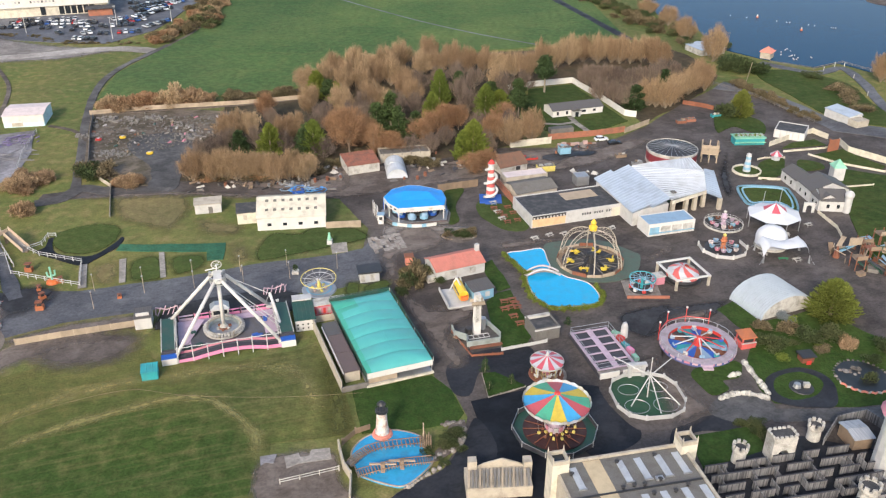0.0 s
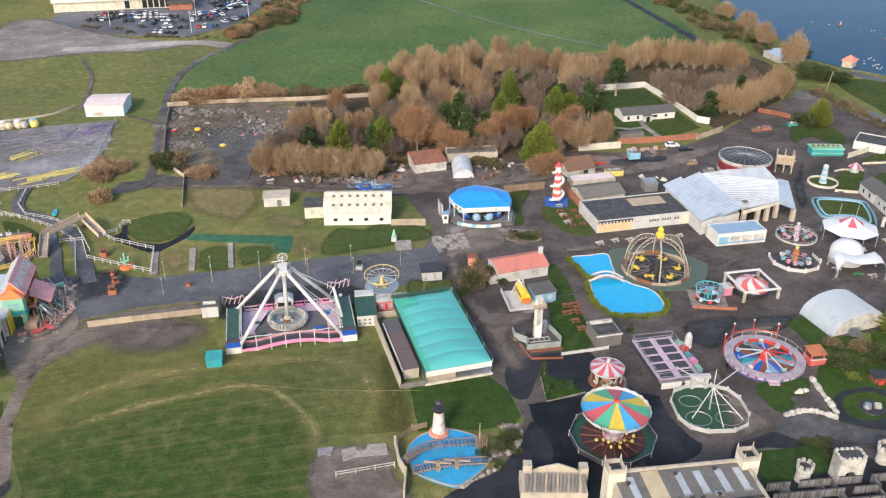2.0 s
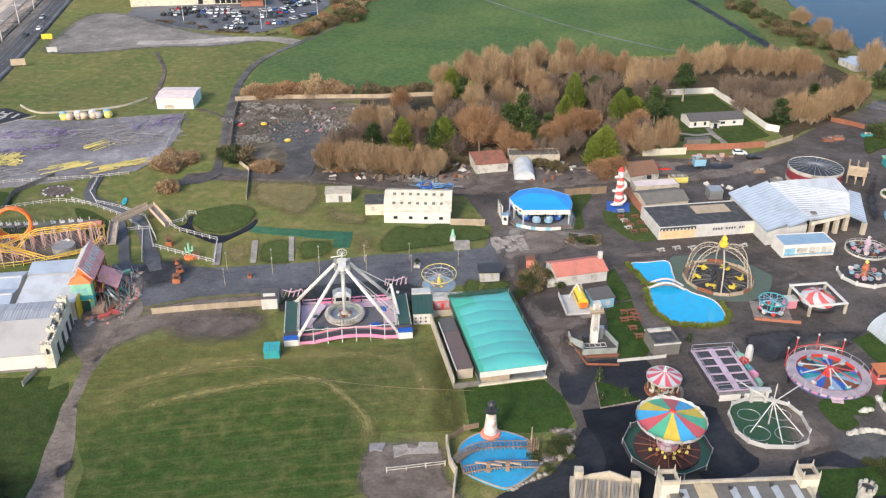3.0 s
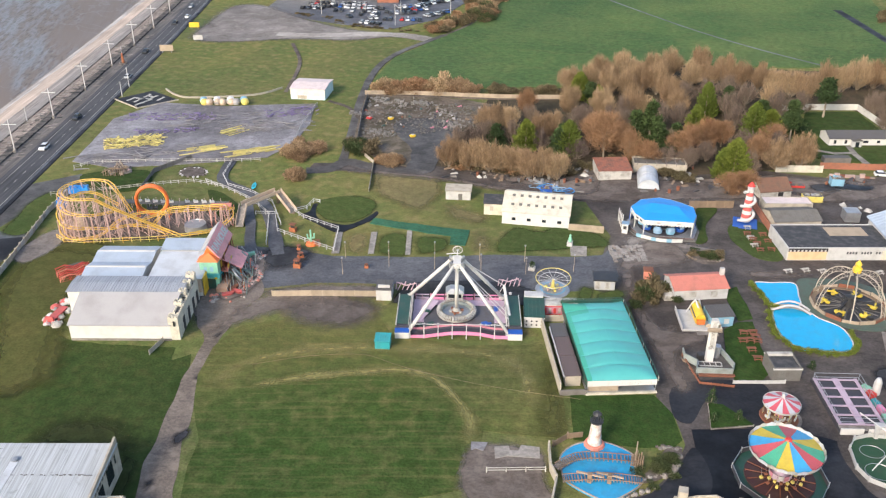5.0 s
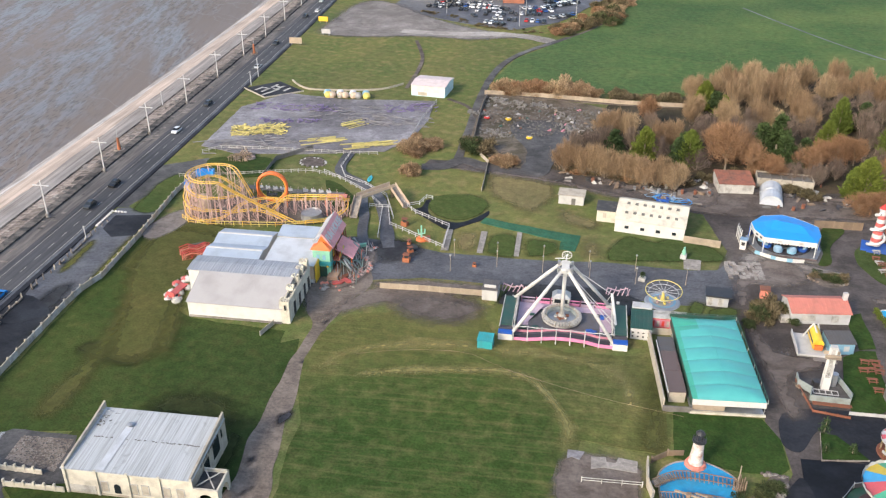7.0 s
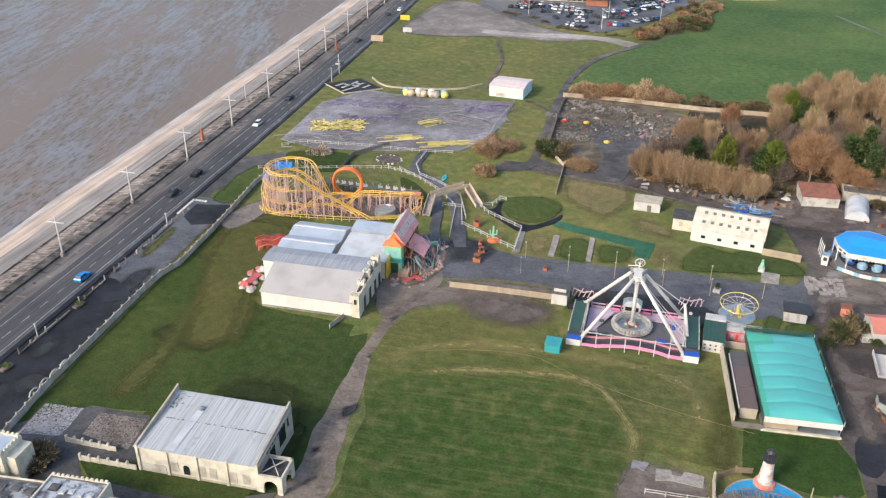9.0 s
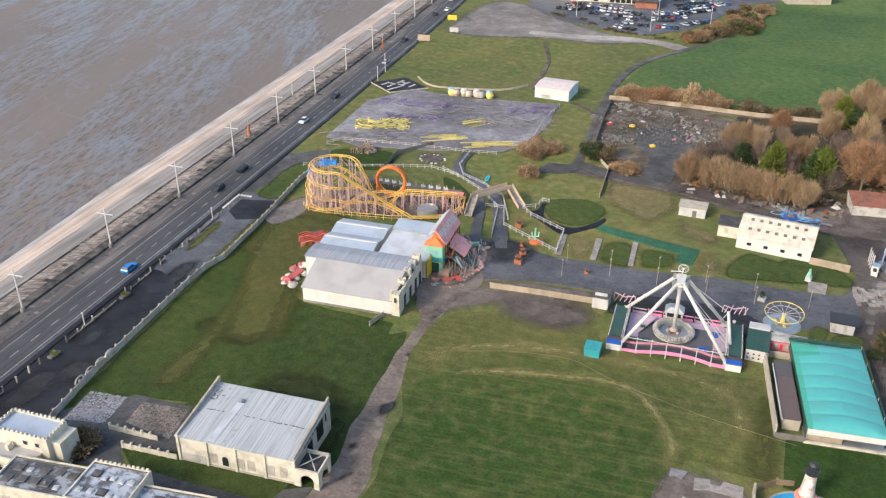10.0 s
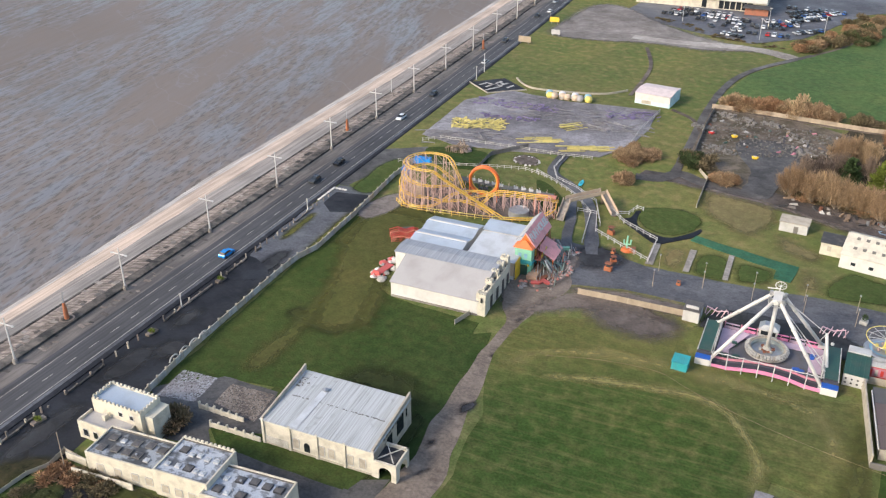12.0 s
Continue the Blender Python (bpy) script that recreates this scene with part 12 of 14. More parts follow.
pw = thing("boundary_wall", (0, 0), "white panelled boundary wall with posts", "wall")
line = [(-125.6, 62.6), coast(20, 22.2), coast(36, 21.7), coast(54.5, 21.2), coast(61, 21.4), coast(67, 23.1), coast(88, 22.4), coast(114, 20.8), coast(128, 21.6)]
line = [coast(3.0, 24.0)] + line[1:]
for a, b in zip(line, line[1:]):
    n = max(1, round(dist(a, b) / 3.0))
    for i in range(n):
        p = (a[0] + (b[0] - a[0]) * i / n, a[1] + (b[1] - a[1]) * i / n)
        q = (a[0] + (b[0] - a[0]) * (i + 1) / n, a[1] + (b[1] - a[1]) * (i + 1) / n)
        part("wall_panel", Shape().wall([p, q], 1.5, 0.16), WHITE_DIRTY if (i % 3) else IVORY, pw)
        part("post", Shape().block((*p, 0), (0.34, 0.34, 1.85), heading(a, b)), IVORY, pw)
for i in range(4):
    c = coast(14.5 + i * 3.0, 22.6)
    part("broken_arch", Shape().tube([(c[0] + 1.3 * t * ROAD_N.x, c[1] + 1.3 * t * ROAD_N.y, 1.5 + 0.9 * math.sqrt(max(0.0, 1 - t * t))) for t in (-1, -0.7, -0.35, 0, 0.35, 0.7, 1)], 0.16), WHITE_DIRTY, pw)
for a, b in (((-115.4, 65.4), (-106.0, 68.2)), ((-109.6, 63.6), (-99.6, 66.9))):
    w = thing("scalloped_wall", a, "low cream wall with a scalloped top", "wall", heading(a, b))
    ln = dist(a, b)
    for i in range(6):
        x = ln * i / 6
        part("pillar", Shape().box((x, -0.2, 0), (x + 0.35, 0.2, 1.5)), CREAM, w)
        part("section", Shape().box((x + 0.35, -0.12, 0), (x + ln / 6, 0.12, 1.0)), CREAM, w)
for a, b in (((-120.6, 42.9), (-116.5, 44.1)), ((-116.3, 41.6), (-105.6, 45.9))):
    tagged(part("garden_wall", Shape().wall([a, b], 1.5, 0.25), CREAM), "cream garden wall beside the arcade", "wall")
fl = thing("leaning_pole", (-118.3, 41.2), "thin leaning wooden pole beside the car park", "pole")
part("pole", Shape().cyl((0, 0, 0), (-1.2, 0.6, 7.0), 0.1, 0.07), WOOD_PALE, fl)
for xy, hh in (((-207.3, 262.5), 7.0), ((-203.1, 252.4), 5.0), ((-217.2, 220.3), 4.5), ((-163.0, 132.7), 3.4), ((-147.0, 83.0), 3.2)):
    t = thing("signal_post", xy, "white post beside the coast road", "post", group="roadside posts")
    part("pole", Shape().cyl((0, 0, 0), (0, 0, hh), 0.16, 0.12), WHITE, t)
    part("head", Shape().block((0, 0, hh), (0.45, 0.3, 0.4)), WHITE_DIRTY, t)
for xy, label, mt, sx, hh in (((-220.7, 307.2), "pair of beige roadside panels", WOOD_PALE, 5.5, 3.4), ((-231.9, 346.2), "yellow sign beside the coast road", YELLOW, 4.5, 3.0), ((-218.3, 327.5), "small white cabin beside the gravel lot", WHITE, 4.0, 2.8)):
    t = thing("roadside_sign", xy, label, "sign", 20)
    part("board", Shape().box((-sx / 2, -0.1, 0.8), (sx / 2, 0.15, hh)), mt, t)
    rods("leg", t, STEEL, [((x, 0, 0), (x, 0, 0.9)) for x in (-sx / 3, sx / 3)], 0.1)

# ---- stored ride parts on the concrete yard ----
def pile(name, cx, cy, sx, sy, count, mat, label, seed, length=(3, 7), rz=0, spread=25, thick=0.22):
    rng = random.Random(seed)
    c = ((cx[0] + cy[0]) / 2, (cx[1] + cy[1]) / 2)
    t = thing(name, c, label, "beam pile", rz)
    for i in range(count):
        ln = rng.uniform(*length)
        part("beam", Shape().block((rng.uniform(-sx, sx), rng.uniform(-sy, sy), 0.24 + 0.12 * (i % 4)), (ln, thick * rng.uniform(0.8, 1.6), 0.2), rng.gauss(0, spread)), mat, t)
    return t


BEAM_YELLOW = paint("faded_yellow_beam", (0.74, 0.63, 0.22), 0.7, dirt=0.3, vary=0.3)
BEAM_PURPLE = paint("faded_purple_beam", (0.24, 0.19, 0.36), 0.7, dirt=0.4, vary=0.3)
BEAM_GREY = paint("grey_beam", (0.30, 0.29, 0.30), 0.7, dirt=0.4, vary=0.4)
pile("yellow_beam_pile", (-176.8, 208.9), (-165.3, 220.6), 8.5, 4.6, 150, BEAM_YELLOW, "heap of faded yellow ride beams", 1, (1.8, 4.2), 32, 55)
pile("yellow_beam_pile", (-148.4, 228.5), (-145.2, 237.1), 0.8, 3.2, 8, BEAM_YELLOW, "stack of faded yellow ride beams", 2, (6, 8), 62, 3, 0.34)
pile("yellow_beam_pile", (-150.0, 212.0), (-143.9, 218.8), 4.0, 3.4, 9, BEAM_YELLOW, "row of faded yellow ride beams", 3, (6, 9), 42, 3, 0.34)
pile("yellow_beam_pile", (-136.3, 213.9), (-131.6, 219.4), 3.0, 2.8, 7, BEAM_YELLOW, "row of faded yellow ride beams", 4, (6, 9), 42, 3, 0.34)
pile("yellow_beam_pile", (-130.3, 220.5), (-125.8, 223.2), 2.0, 2.4, 6, BEAM_YELLOW, "row of faded yellow ride beams", 5, (6, 8), 50, 4, 0.34)
pile("purple_beam_pile", (-182.1, 235.2), (-164.3, 241.3), 15.0, 3.5, 90, BEAM_PURPLE, "rows of faded purple ride beams", 6, (0.8, 2.4), 20, 70, 0.15)
pile("purple_beam_pile", (-172.5, 223.1), (-162.5, 229.0), 10.0, 1.8, 60, BEAM_PURPLE, "rows of faded purple ride beams", 7, (0.8, 2.2), 22, 70, 0.15)
pile("purple_beam_pile", (-141.7, 252.8), (-131.6, 258.1), 9.0, 4.5, 70, BEAM_PURPLE, "rows of faded purple ride beams", 8, (0.8, 2.4), 30, 70, 0.14)
pile("grey_beam_pile", (-144.5, 242.8), (-130.4, 237.5), 14.0, 5.0, 60, BEAM_GREY, "scattered grey ride parts", 9, (2, 7), 20, 30, 0.13)
pile("grey_beam_pile", (-165.6, 202.7), (-154.6, 209.2), 20.0, 7.0, 50, BEAM_GREY, "scattered grey ride parts", 10, (2, 6), 30, 30, 0.13)
pile("grey_beam_pile", (-163.7, 237.1), (-151.9, 243.8), 16.0, 5.0, 40, BEAM_GREY, "scattered grey ride parts", 11, (2, 6), 30, 16, 0.13)
pile("grey_beam_pile", (-179.6, 200.7), (-171.3, 201.1), 6.0, 1.2, 6, BEAM_GREY, "long grey ride beams", 12, (6, 10), 40, 5, 0.13)
rng = random.Random(12)
for i in range(11):
    a, b = (-171.9, 252.8), (-155.8, 258.8)
    t = (i + 0.5) / 11
    tub = thing("stored_tub", (a[0] + (b[0] - a[0]) * t, a[1] + (b[1] - a[1]) * t + (2.4 if i % 3 == 0 else 0)), "round fibreglass ride tub stored on the yard", "ride part", rng.uniform(0, 360), group="stored ride tubs")
    part("shell", Shape().lathe([(0, 0.1), (1.2, 0.2), (1.45, 1.1), (1.0, 2.0), (0, 2.3)], 14), (PALE_BLUE, STRAW, PEACH, TENT, PEACH, PEACH, TENT, PEACH, PALE_ROOF)[i % 9], tub)
    part("opening", Shape().box((-0.7, -1.45, 0.6), (0.7, -1.15, 1.4)), WHITE_DIRTY, tub)
sgn = thing("ground_sign", (-193.0, 251.6), "black ground panel with broken white bars", "sign", 62)
part("panel", Shape().add([(-7.6, 7.4, 0.0), (-6.4, -7.0, 0.0), (8.4, -8.6, 0.0), (6.9, 7.2, 0.0), (-7.6, 7.4, 0.22), (-6.4, -7.0, 0.22), (8.4, -8.6, 0.22), (6.9, 7.2, 0.22)], [(7, 6, 5, 4), (0, 1, 5, 4), (1, 2, 6, 5), (2, 3, 7, 6), (3, 0, 4, 7)]), TAR_DARK, sgn)
part("panel_kerb", Shape().wall([(-7.6, 7.4), (-6.4, -7.0), (8.4, -8.6)], 0.4, 0.35), IVORY, sgn)
for x, y, ln, rz in ((-3.4, 3.6, 4.2, 20), (-2.2, 0.6, 4.6, 24), (-0.8, -2.4, 4.4, 18), (2.6, 3.0, 4.0, 28), (3.4, 0.0, 4.6, 22), (4.4, -3.4, 4.0, 26), (-1.0, 2.2, 2.6, 108), (1.2, -0.8, 2.8, 112), (3.2, 1.6, 2.6, 104), (-4.4, -3.4, 3.0, 20)):
    part("white_bar", Shape().block((x, y, 0.22), (ln, 0.95, 0.06), rz), WHITE_DIRTY, sgn)
rng = random.Random(45)
ship = thing("rock_pile", (-161.0, 193.6), "round pile of brown rocks and timber on the lawn", "rock pile")
for i in range(34):
    a, r = rng.uniform(0, 360), 3.4 * rng.random() ** 0.5
    z, k = max(0.0, 1.4 - 0.4 * r) * rng.random(), rng.uniform(0.35, 0.8)
    part("rock", Shape().lathe([(0, 0), (k, 0.1), (k * 0.95, k * 0.7), (k * 0.4, k * 1.15), (0, k * 1.2)], 7, polar(r, a, z)), rng.choice((STONE, WOOD_PALE, DUSTY, WOOD_GREY, PEACH)), ship)
for i in range(7):
    a = i * 51
    part("timber", Shape().beam(polar(2.4, a, 0.2), polar(0.5, a + 70, rng.uniform(1.8, 3.4)), 0.16), WOOD_PALE if i % 2 else WOOD, ship)
soft_patch("flower_bed", [(-144.6, 198.0), (-144.6, 202.3), (-139.5, 203.8), (-135.6, 198.2), (-141.1, 195.3)], DAMP_SOIL, "dark soil bed with stones on the lawn", "flower bed", 1.2, 0.6)
for i in range(16):
    a = i * 22.5 + rng.uniform(-6, 6)
    st = thing("bed_stone", (-140.3 + 4.0 * math.cos(radians(a)), 199.4 + 3.2 * math.sin(radians(a))), "pale edging stone round the flower bed", "stone", rng.uniform(0, 90), group="flower bed stones")
    part("stone", Shape().lathe([(0, 0), (0.42, 0.05), (0.36, 0.3), (0, 0.4)], 7), CHALK if i % 3 else STONE, st)
hb = thing("low_yard_wall", (0, 0), "pale curving kerb wall round the lawn", "wall")
pts = smooth_line([(*p, 0) for p in ((-192.3, 264.0), (-184.8, 259.2), (-176.9, 259.0), (-158.3, 268.5), (-152.7, 278.9))], 6)
for p, q in zip(pts, pts[1:]):
    part("section", Shape().wall([(p.x, p.y), (q.x, q.y)], 0.6, 0.5), IVORY, hb)

# ---- scrap yard ----
rng = random.Random(21)
for i in range(60):
    u, v = rng.random(), rng.random()
    a, b, c = Vector((-118.0, 277.7)), Vector((-77.1, 282.1)), Vector((-103.5, 237.2))
    p = a + (b - a) * u + (c - a) * v * (1 - 0.55 * u)
    nm, mt = rng.choice((("scrap_metal", WOOD_GREY), ("scrap_metal", STEEL), ("wooden_crate", WOOD), ("old_machine", ROSE), ("old_machine", WOOD_RED), ("scrap_metal", FELT), ("wooden_crate", WOOD_GREY), ("wooden_crate", FELT), ("scrap_metal", PALE_ROOF), ("scrap_metal", GREYMESH), ("wooden_crate", DARK_GREEN)))
    t = thing(nm, (p.x, p.y), "discarded ride part lying in the scrap yard", "scrap", rng.uniform(0, 180), group="scrap in the yard")
    s = rng.uniform(0.5, 1.5)
    part("panel", Shape().add([(-s / 2, -s * 0.3, 0), (s / 2, -s * 0.35, 0), (s / 2, s * 0.3, 0), (-s / 2, s * 0.25, 0), (-s / 2.2, -s * 0.25, 0.5), (s / 2.4, -s * 0.3, 0.8), (s / 2.2, s * 0.25, 0.6), (-s / 2.3, s * 0.2, 0.35)], [(4, 5, 6, 7), (0, 1, 5, 4), (1, 2, 6, 5), (2, 3, 7, 6), (3, 0, 4, 7)]), mt, t)
bits = Shape()
for i in range(520):
    u, v = rng.random(), rng.random()
    p = a + (b - a) * u + (c - a) * v * (1 - 0.55 * u)
    bits.block((p.x, p.y, 0.0), (rng.uniform(0.2, 0.9), rng.uniform(0.15, 0.5), rng.uniform(0.3, 0.55)), rng.uniform(0, 180))
heap = Shape()
for i in range(260):
    cx, cy = rng.choice(((-112.0, 277.0), (-104.0, 276.0), (-98.0, 279.0), (-86.0, 270.0), (-113.0, 262.0), (-101.0, 246.0), (-80.0, 262.0)))
    heap.block((cx + rng.gauss(0, 2.6), cy + rng.gauss(0, 1.8), 0.0), (rng.uniform(0.3, 1.5), rng.uniform(0.2, 0.7), rng.uniform(0.3, 0.9)), rng.uniform(0, 180))
tagged(part("rubbish_heap", heap, paint("pale_rubbish", (0.25, 0.235, 0.215), 0.8, dirt=0.7, scale=1.8)), "pale rubbish heaped about the scrap yard", "scrap", kind="stuff")
tagged(part("scrap_bits", bits, paint("mixed_scrap", (0.18, 0.165, 0.145), 0.8, dirt=0.8, scale=1.4)), "small broken scrap strewn over the yard", "scrap", kind="stuff")
for xy, mt in (((-102.1, 259.9), YELLOW), ((-89.5, 246.7), YELLOW), ((-109.1, 257.9), RED)):
    t = thing("old_ride_car", xy, "abandoned coloured ride car in the scrap yard", "ride part", 30)
    part("hull", Shape().lathe([(0, 0.1), (0.9, 0.3), (1.1, 0.7), (0.6, 1.0), (0, 0.8)], 12), mt, t)
    part("seat", Shape().box((-0.4, -0.3, 0.7), (0.4, 0.3, 1.1)), WHITE, t)


# ---- fences and walls ----
def fence(line, high, mat, label, gap=2.4, rails=(0.5, 0.95), boards=False, group=""):
    f = thing("fence", line[0], label, "fence", group=group)
    o = Vector(line[0])
    for a, b in zip(line, line[1:]):
        n = max(1, round(dist(a, b) / gap))
        for i in range(n + (1 if b == line[-1] else 0)):
            p = Vector(a).lerp(Vector(b), i / n) - o
            part("post", Shape().box((p.x - 0.08, p.y - 0.08, 0), (p.x + 0.08, p.y + 0.08, high + 0.1)), mat, f)
        p, q = Vector(a) - o, Vector(b) - o
        if boards:
            for i in range(n):
                c, d = p.lerp(q, i / n), p.lerp(q, (i + 1) / n)
                part("board_panel", Shape().wall([tuple(c), tuple(d)], high, 0.06), mat, f)
        else:
            for z in rails:
                part("rail", Shape().beam((p.x, p.y, high * z), (q.x, q.y, high * z), 0.09, 0.12), mat, f)
    return f


fence([(-86.0, 144.6), (-77.8, 147.5), (-64.1, 151.8)], 1.5, WOOD_PALE, "pale plank fence beside the avenue", boards=True)
fence([(-118.5, 20.0), (-120.6, 31.3), (-121.6, 36.4), (-120.8, 39.7), (-122.4, 43.4), (-116.6, 44.4)], 1.1, IVORY, "low stained wall round the boggy verge", boards=True)
fence([(-98.5, 117.0), (-98.6, 121.8)], 1.2, IVORY, "short pale wall beside the drive", boards=True)
fence([(-102.3, 185.9), (-96.7, 182.2), (-85.2, 178.7), (-81.6, 167.8), (-88.3, 169.7), (-99.4, 173.0), (-104.5, 181.6), (-109.5, 180.1)], 1.2, WHITE, "white post and rail fence round a lawn")
fence([(-100.3, 185.1), (-98.2, 187.4), (-98.4, 191.9), (-96.5, 191.9)], 1.2, WHITE, "white post and rail fence round the turf")
fence([(-175.0, 191.0), (-172.1, 196.3), (-151.1, 204.5), (-133.7, 210.1), (-126.3, 213.6)], 1.1, WHITE_DIRTY, "worn white fence along the storage yard")
fence([(-168.8, 173.4), (-153.0, 182.8), (-143.7, 189.3), (-136.4, 193.5), (-127.0, 193.0)], 1.1, WHITE_DIRTY, "white fence behind the roller coaster")
fence([(-133.7, 210.1), (-130.7, 199.8), (-125.8, 194.1), (-117.8, 192.2), (-108.7, 188.0), (-100.5, 176.9)], 1.1, WHITE, "white fence along the black path")
fence([(-133.2, 194.7), (-124.2, 191.8), (-114.7, 187.5), (-106.0, 181.0), (-98.8, 165.9)], 1.1, WHITE, "white fence along the black path")
fence([(-147.2, 183.9), (-151.3, 196.2), (-146.5, 208.6)], 1.4, WOOD_GREY, "grey paling fence across the lawn", boards=True)
ribbon("black_path", [(-134.5, 211.2), (-129.8, 197.8), (-120.1, 192.8), (-110.4, 186.4), (-100.4, 172.8), (-96.3, 166.2), (-93.5, 162.0)], 3.2, 0.05, TAR_BLUE, "black tarmac path between white fences", "path")
ribbon("black_path", [(-115.2, 186.0), (-108.0, 174.7), (-103.4, 166.0), (-98.8, 160.0)], 2.6, 0.05, TAR_BLUE, "black tarmac path beside the fun house", "path")
patch("lawn", [(-169.5, 188.1), (-153.4, 196.2), (-147.5, 184.8), (-159.7, 179.7)], 0.05, LAWN, "small lawn with a dinosaur skeleton", "lawn")
patch("lawn", [(-129.6, 189.7), (-119.2, 185.9), (-109.1, 173.7), (-117.5, 175.4)], 0.05, LAWN, "small lawn behind the fun house", "lawn")
soft_patch("concrete_pad", [(-154.0, 141.0), (-155.0, 152.0), (-152.0, 158.0), (-147.4, 153.4), (-146.0, 148.0), (-147.6, 139.5)], PALE_SOFT, "worn pale concrete beside the coaster", "paving", 1.5, 0.8)
fence([(-120.3, 281.6), (-104.5, 286.5), (-72.6, 292.8), (-48.8, 300.0)], 1.8, WOOD_PALE, "pale plank fence behind the scrap yard", 4.0, boards=True)
fence([(-103.6, 233.0), (-97.1, 226.1), (-93.1, 222.2), (-86.9, 203.2)], 1.2, IVORY, "low cream wall turning down to a paling", boards=True)
fence([(-104.0, 235.1), (-113.5, 262.8), (-118.6, 279.9)], 1.6, WOOD_GREY, "grey paling beside the field path", 3.0, boards=True)
fence([(-123.1, 229.4), (-128.2, 246.4), (-131.9, 265.5)], 1.3, STEEL, "steel mesh fence of the storage yard", 3.0)
fence([(23.7, 311.3), (30.6, 314.8), (48.8, 320.6), (56.1, 301.9), (62.0, 283.8), (65.6, 282.1)], 2.2, CHALK, "tall white board fence round the bungalow", 3.0, boards=True)
fence([(33.4, 260.4), (48.4, 264.1), (59.1, 267.9)], 2.0, BRICK, "red brick wall round the bungalow garden", 3.0, boards=True)
fence([(58.9, 266.8), (68.6, 275.5)], 1.8, WOOD_PALE, "timber fence beside the garden", boards=True)
fence([(20.9, 253.5), (34.0, 257.5)], 2.2, CREAM, "cream rendered yard boundary wall", 4.0, boards=True)
fence([(-1.5, 220.1), (9.7, 224.0)], 2.2, WOOD, "brown timber fence behind the waltzer", boards=True)
fence([(-26.2, 105.6), (-17.0, 108.8)], 1.1, WHITE_DIRTY, "pale post and rail fence round the old slab yard", 3.0)
fence([(84.9, 296.0), (90.6, 293.0), (94.1, 290.0)], 1.6, WOOD_RED, "red-brown timber gate fence", boards=True)
fence([(102.1, 319.2), (112.5, 305.8), (124.5, 277.2)], 1.2, WOOD_GREY, "grey railing below the lakeside bank")
fence([(133.1, 348.4), (147.6, 339.0), (162.5, 348.0), (170.1, 336.2), (184.0, 334.9)], 1.1, WOOD_GREY, "timber rail along the lake edge", 5.0)
for line, hh in (([(102.2, 255.3), (111.6, 262.3), (120.3, 267.5), (123.1, 261.9)], 1.8), ([(125.1, 258.0), (125.1, 250.8), (132.9, 241.8), (141.4, 234.2)], 2.0), ([(105.1, 250.6), (119.1, 253.6), (123.8, 256.5)], 0.7), ([(111.9, 248.4), (117.9, 241.7), (129.5, 234.9)], 0.7), ([(90.7, 229.6), (96.6, 228.9)], 0.8), ([(95.0, 244.1), (97.5, 245.5), (103.7, 245.6)], 0.6), ([(99.3, 207.3), (100.7, 198.4), (100.0, 193.7)], 1.0), ([(110.5, 223.1), (121.8, 225.1)], 0.8)):
    fence(line, hh, CREAM, "cream rendered wall of the golf garden", 3.0, boards=True, group="golf garden walls")
patch("golf_green", [(105.9, 253.4), (110.2, 258.3), (118.5, 261.4), (120.6, 256.5)], 0.05, LAWN, "small golf green inside cream walls", "lawn", soft=False)
patch("golf_green", [(113.7, 248.4), (124.1, 252.7), (131.4, 239.2), (129.2, 236.6), (118.6, 243.5)], 0.05, LAWN, "long golf green inside cream walls", "lawn", soft=False)
patch("golf_green", [(114.5, 233.1), (119.2, 236.5), (138.0, 227.3), (118.7, 187.8), (102.3, 181.9), (105.3, 198.4), (107.9, 208.8), (109.3, 219.3)], 0.05, LAWN, "grass of the golf garden", "lawn", soft=False)
patch("golf_green", [(91.2, 229.6), (95.0, 241.5), (103.0, 245.1), (98.3, 233.0)], 0.05, LAWN, "small golf green by the striped beacon", "lawn")
patch("golf_green", [(107.2, 243.8), (112.8, 241.6), (112.5, 237.3), (105.8, 236.4)], 0.05, LAWN, "small golf green behind the cottage", "lawn")
patch("golf_green", [(89.5, 267.7), (96.7, 273.1), (103.5, 265.3), (106.9, 278.7), (94.9, 287.1)], 0.05, LAWN, "grass below the golden cypress", "lawn")
# pale blue water channel ride
ch = thing("water_channel", (0, 0), "pale blue looping water channel ride", "ride")
loop_line = smooth_line([(*p, 0) for p in ((82.5, 222.4), (84.9, 224.4), (89.5, 224.4), (95.9, 222.9), (96.4, 219.1), (96.0, 214.3), (94.5, 208.7), (93.0, 208.6), (91.7, 212.2), (86.5, 212.8), (82.3, 212.8))], 4, True)
for a, b in zip(loop_line, loop_line[1:] + loop_line[:1]):
    part("kerb", Shape().wall([(a.x, a.y), (b.x, b.y)], 0.55, 0.55), PALE_BLUE, ch)
part("island", Shape().prism([(p.x, p.y) for p in loop_line[::2]], 0, 0.3), LAWN, ch)
inner = [p.lerp(Vector((*(89.5, 217.9), 0)), 0.16) for p in loop_line]
part("channel", Shape().tube([p + Vector((0, 0, 0.32)) for p in inner], 0.28, 6, True), PALE_BLUE, ch)
ln = thing("striped_beacon", (89.0, 235.4), "small blue and white striped lighthouse", "lighthouse")
for i in range(6):
    part("band", Shape().lathe([(1.15 - 0.08 * i, i * 0.8), (1.07 - 0.08 * i, (i + 1) * 0.8)], 14), (CANVAS, PALE_BLUE)[i % 2], ln)
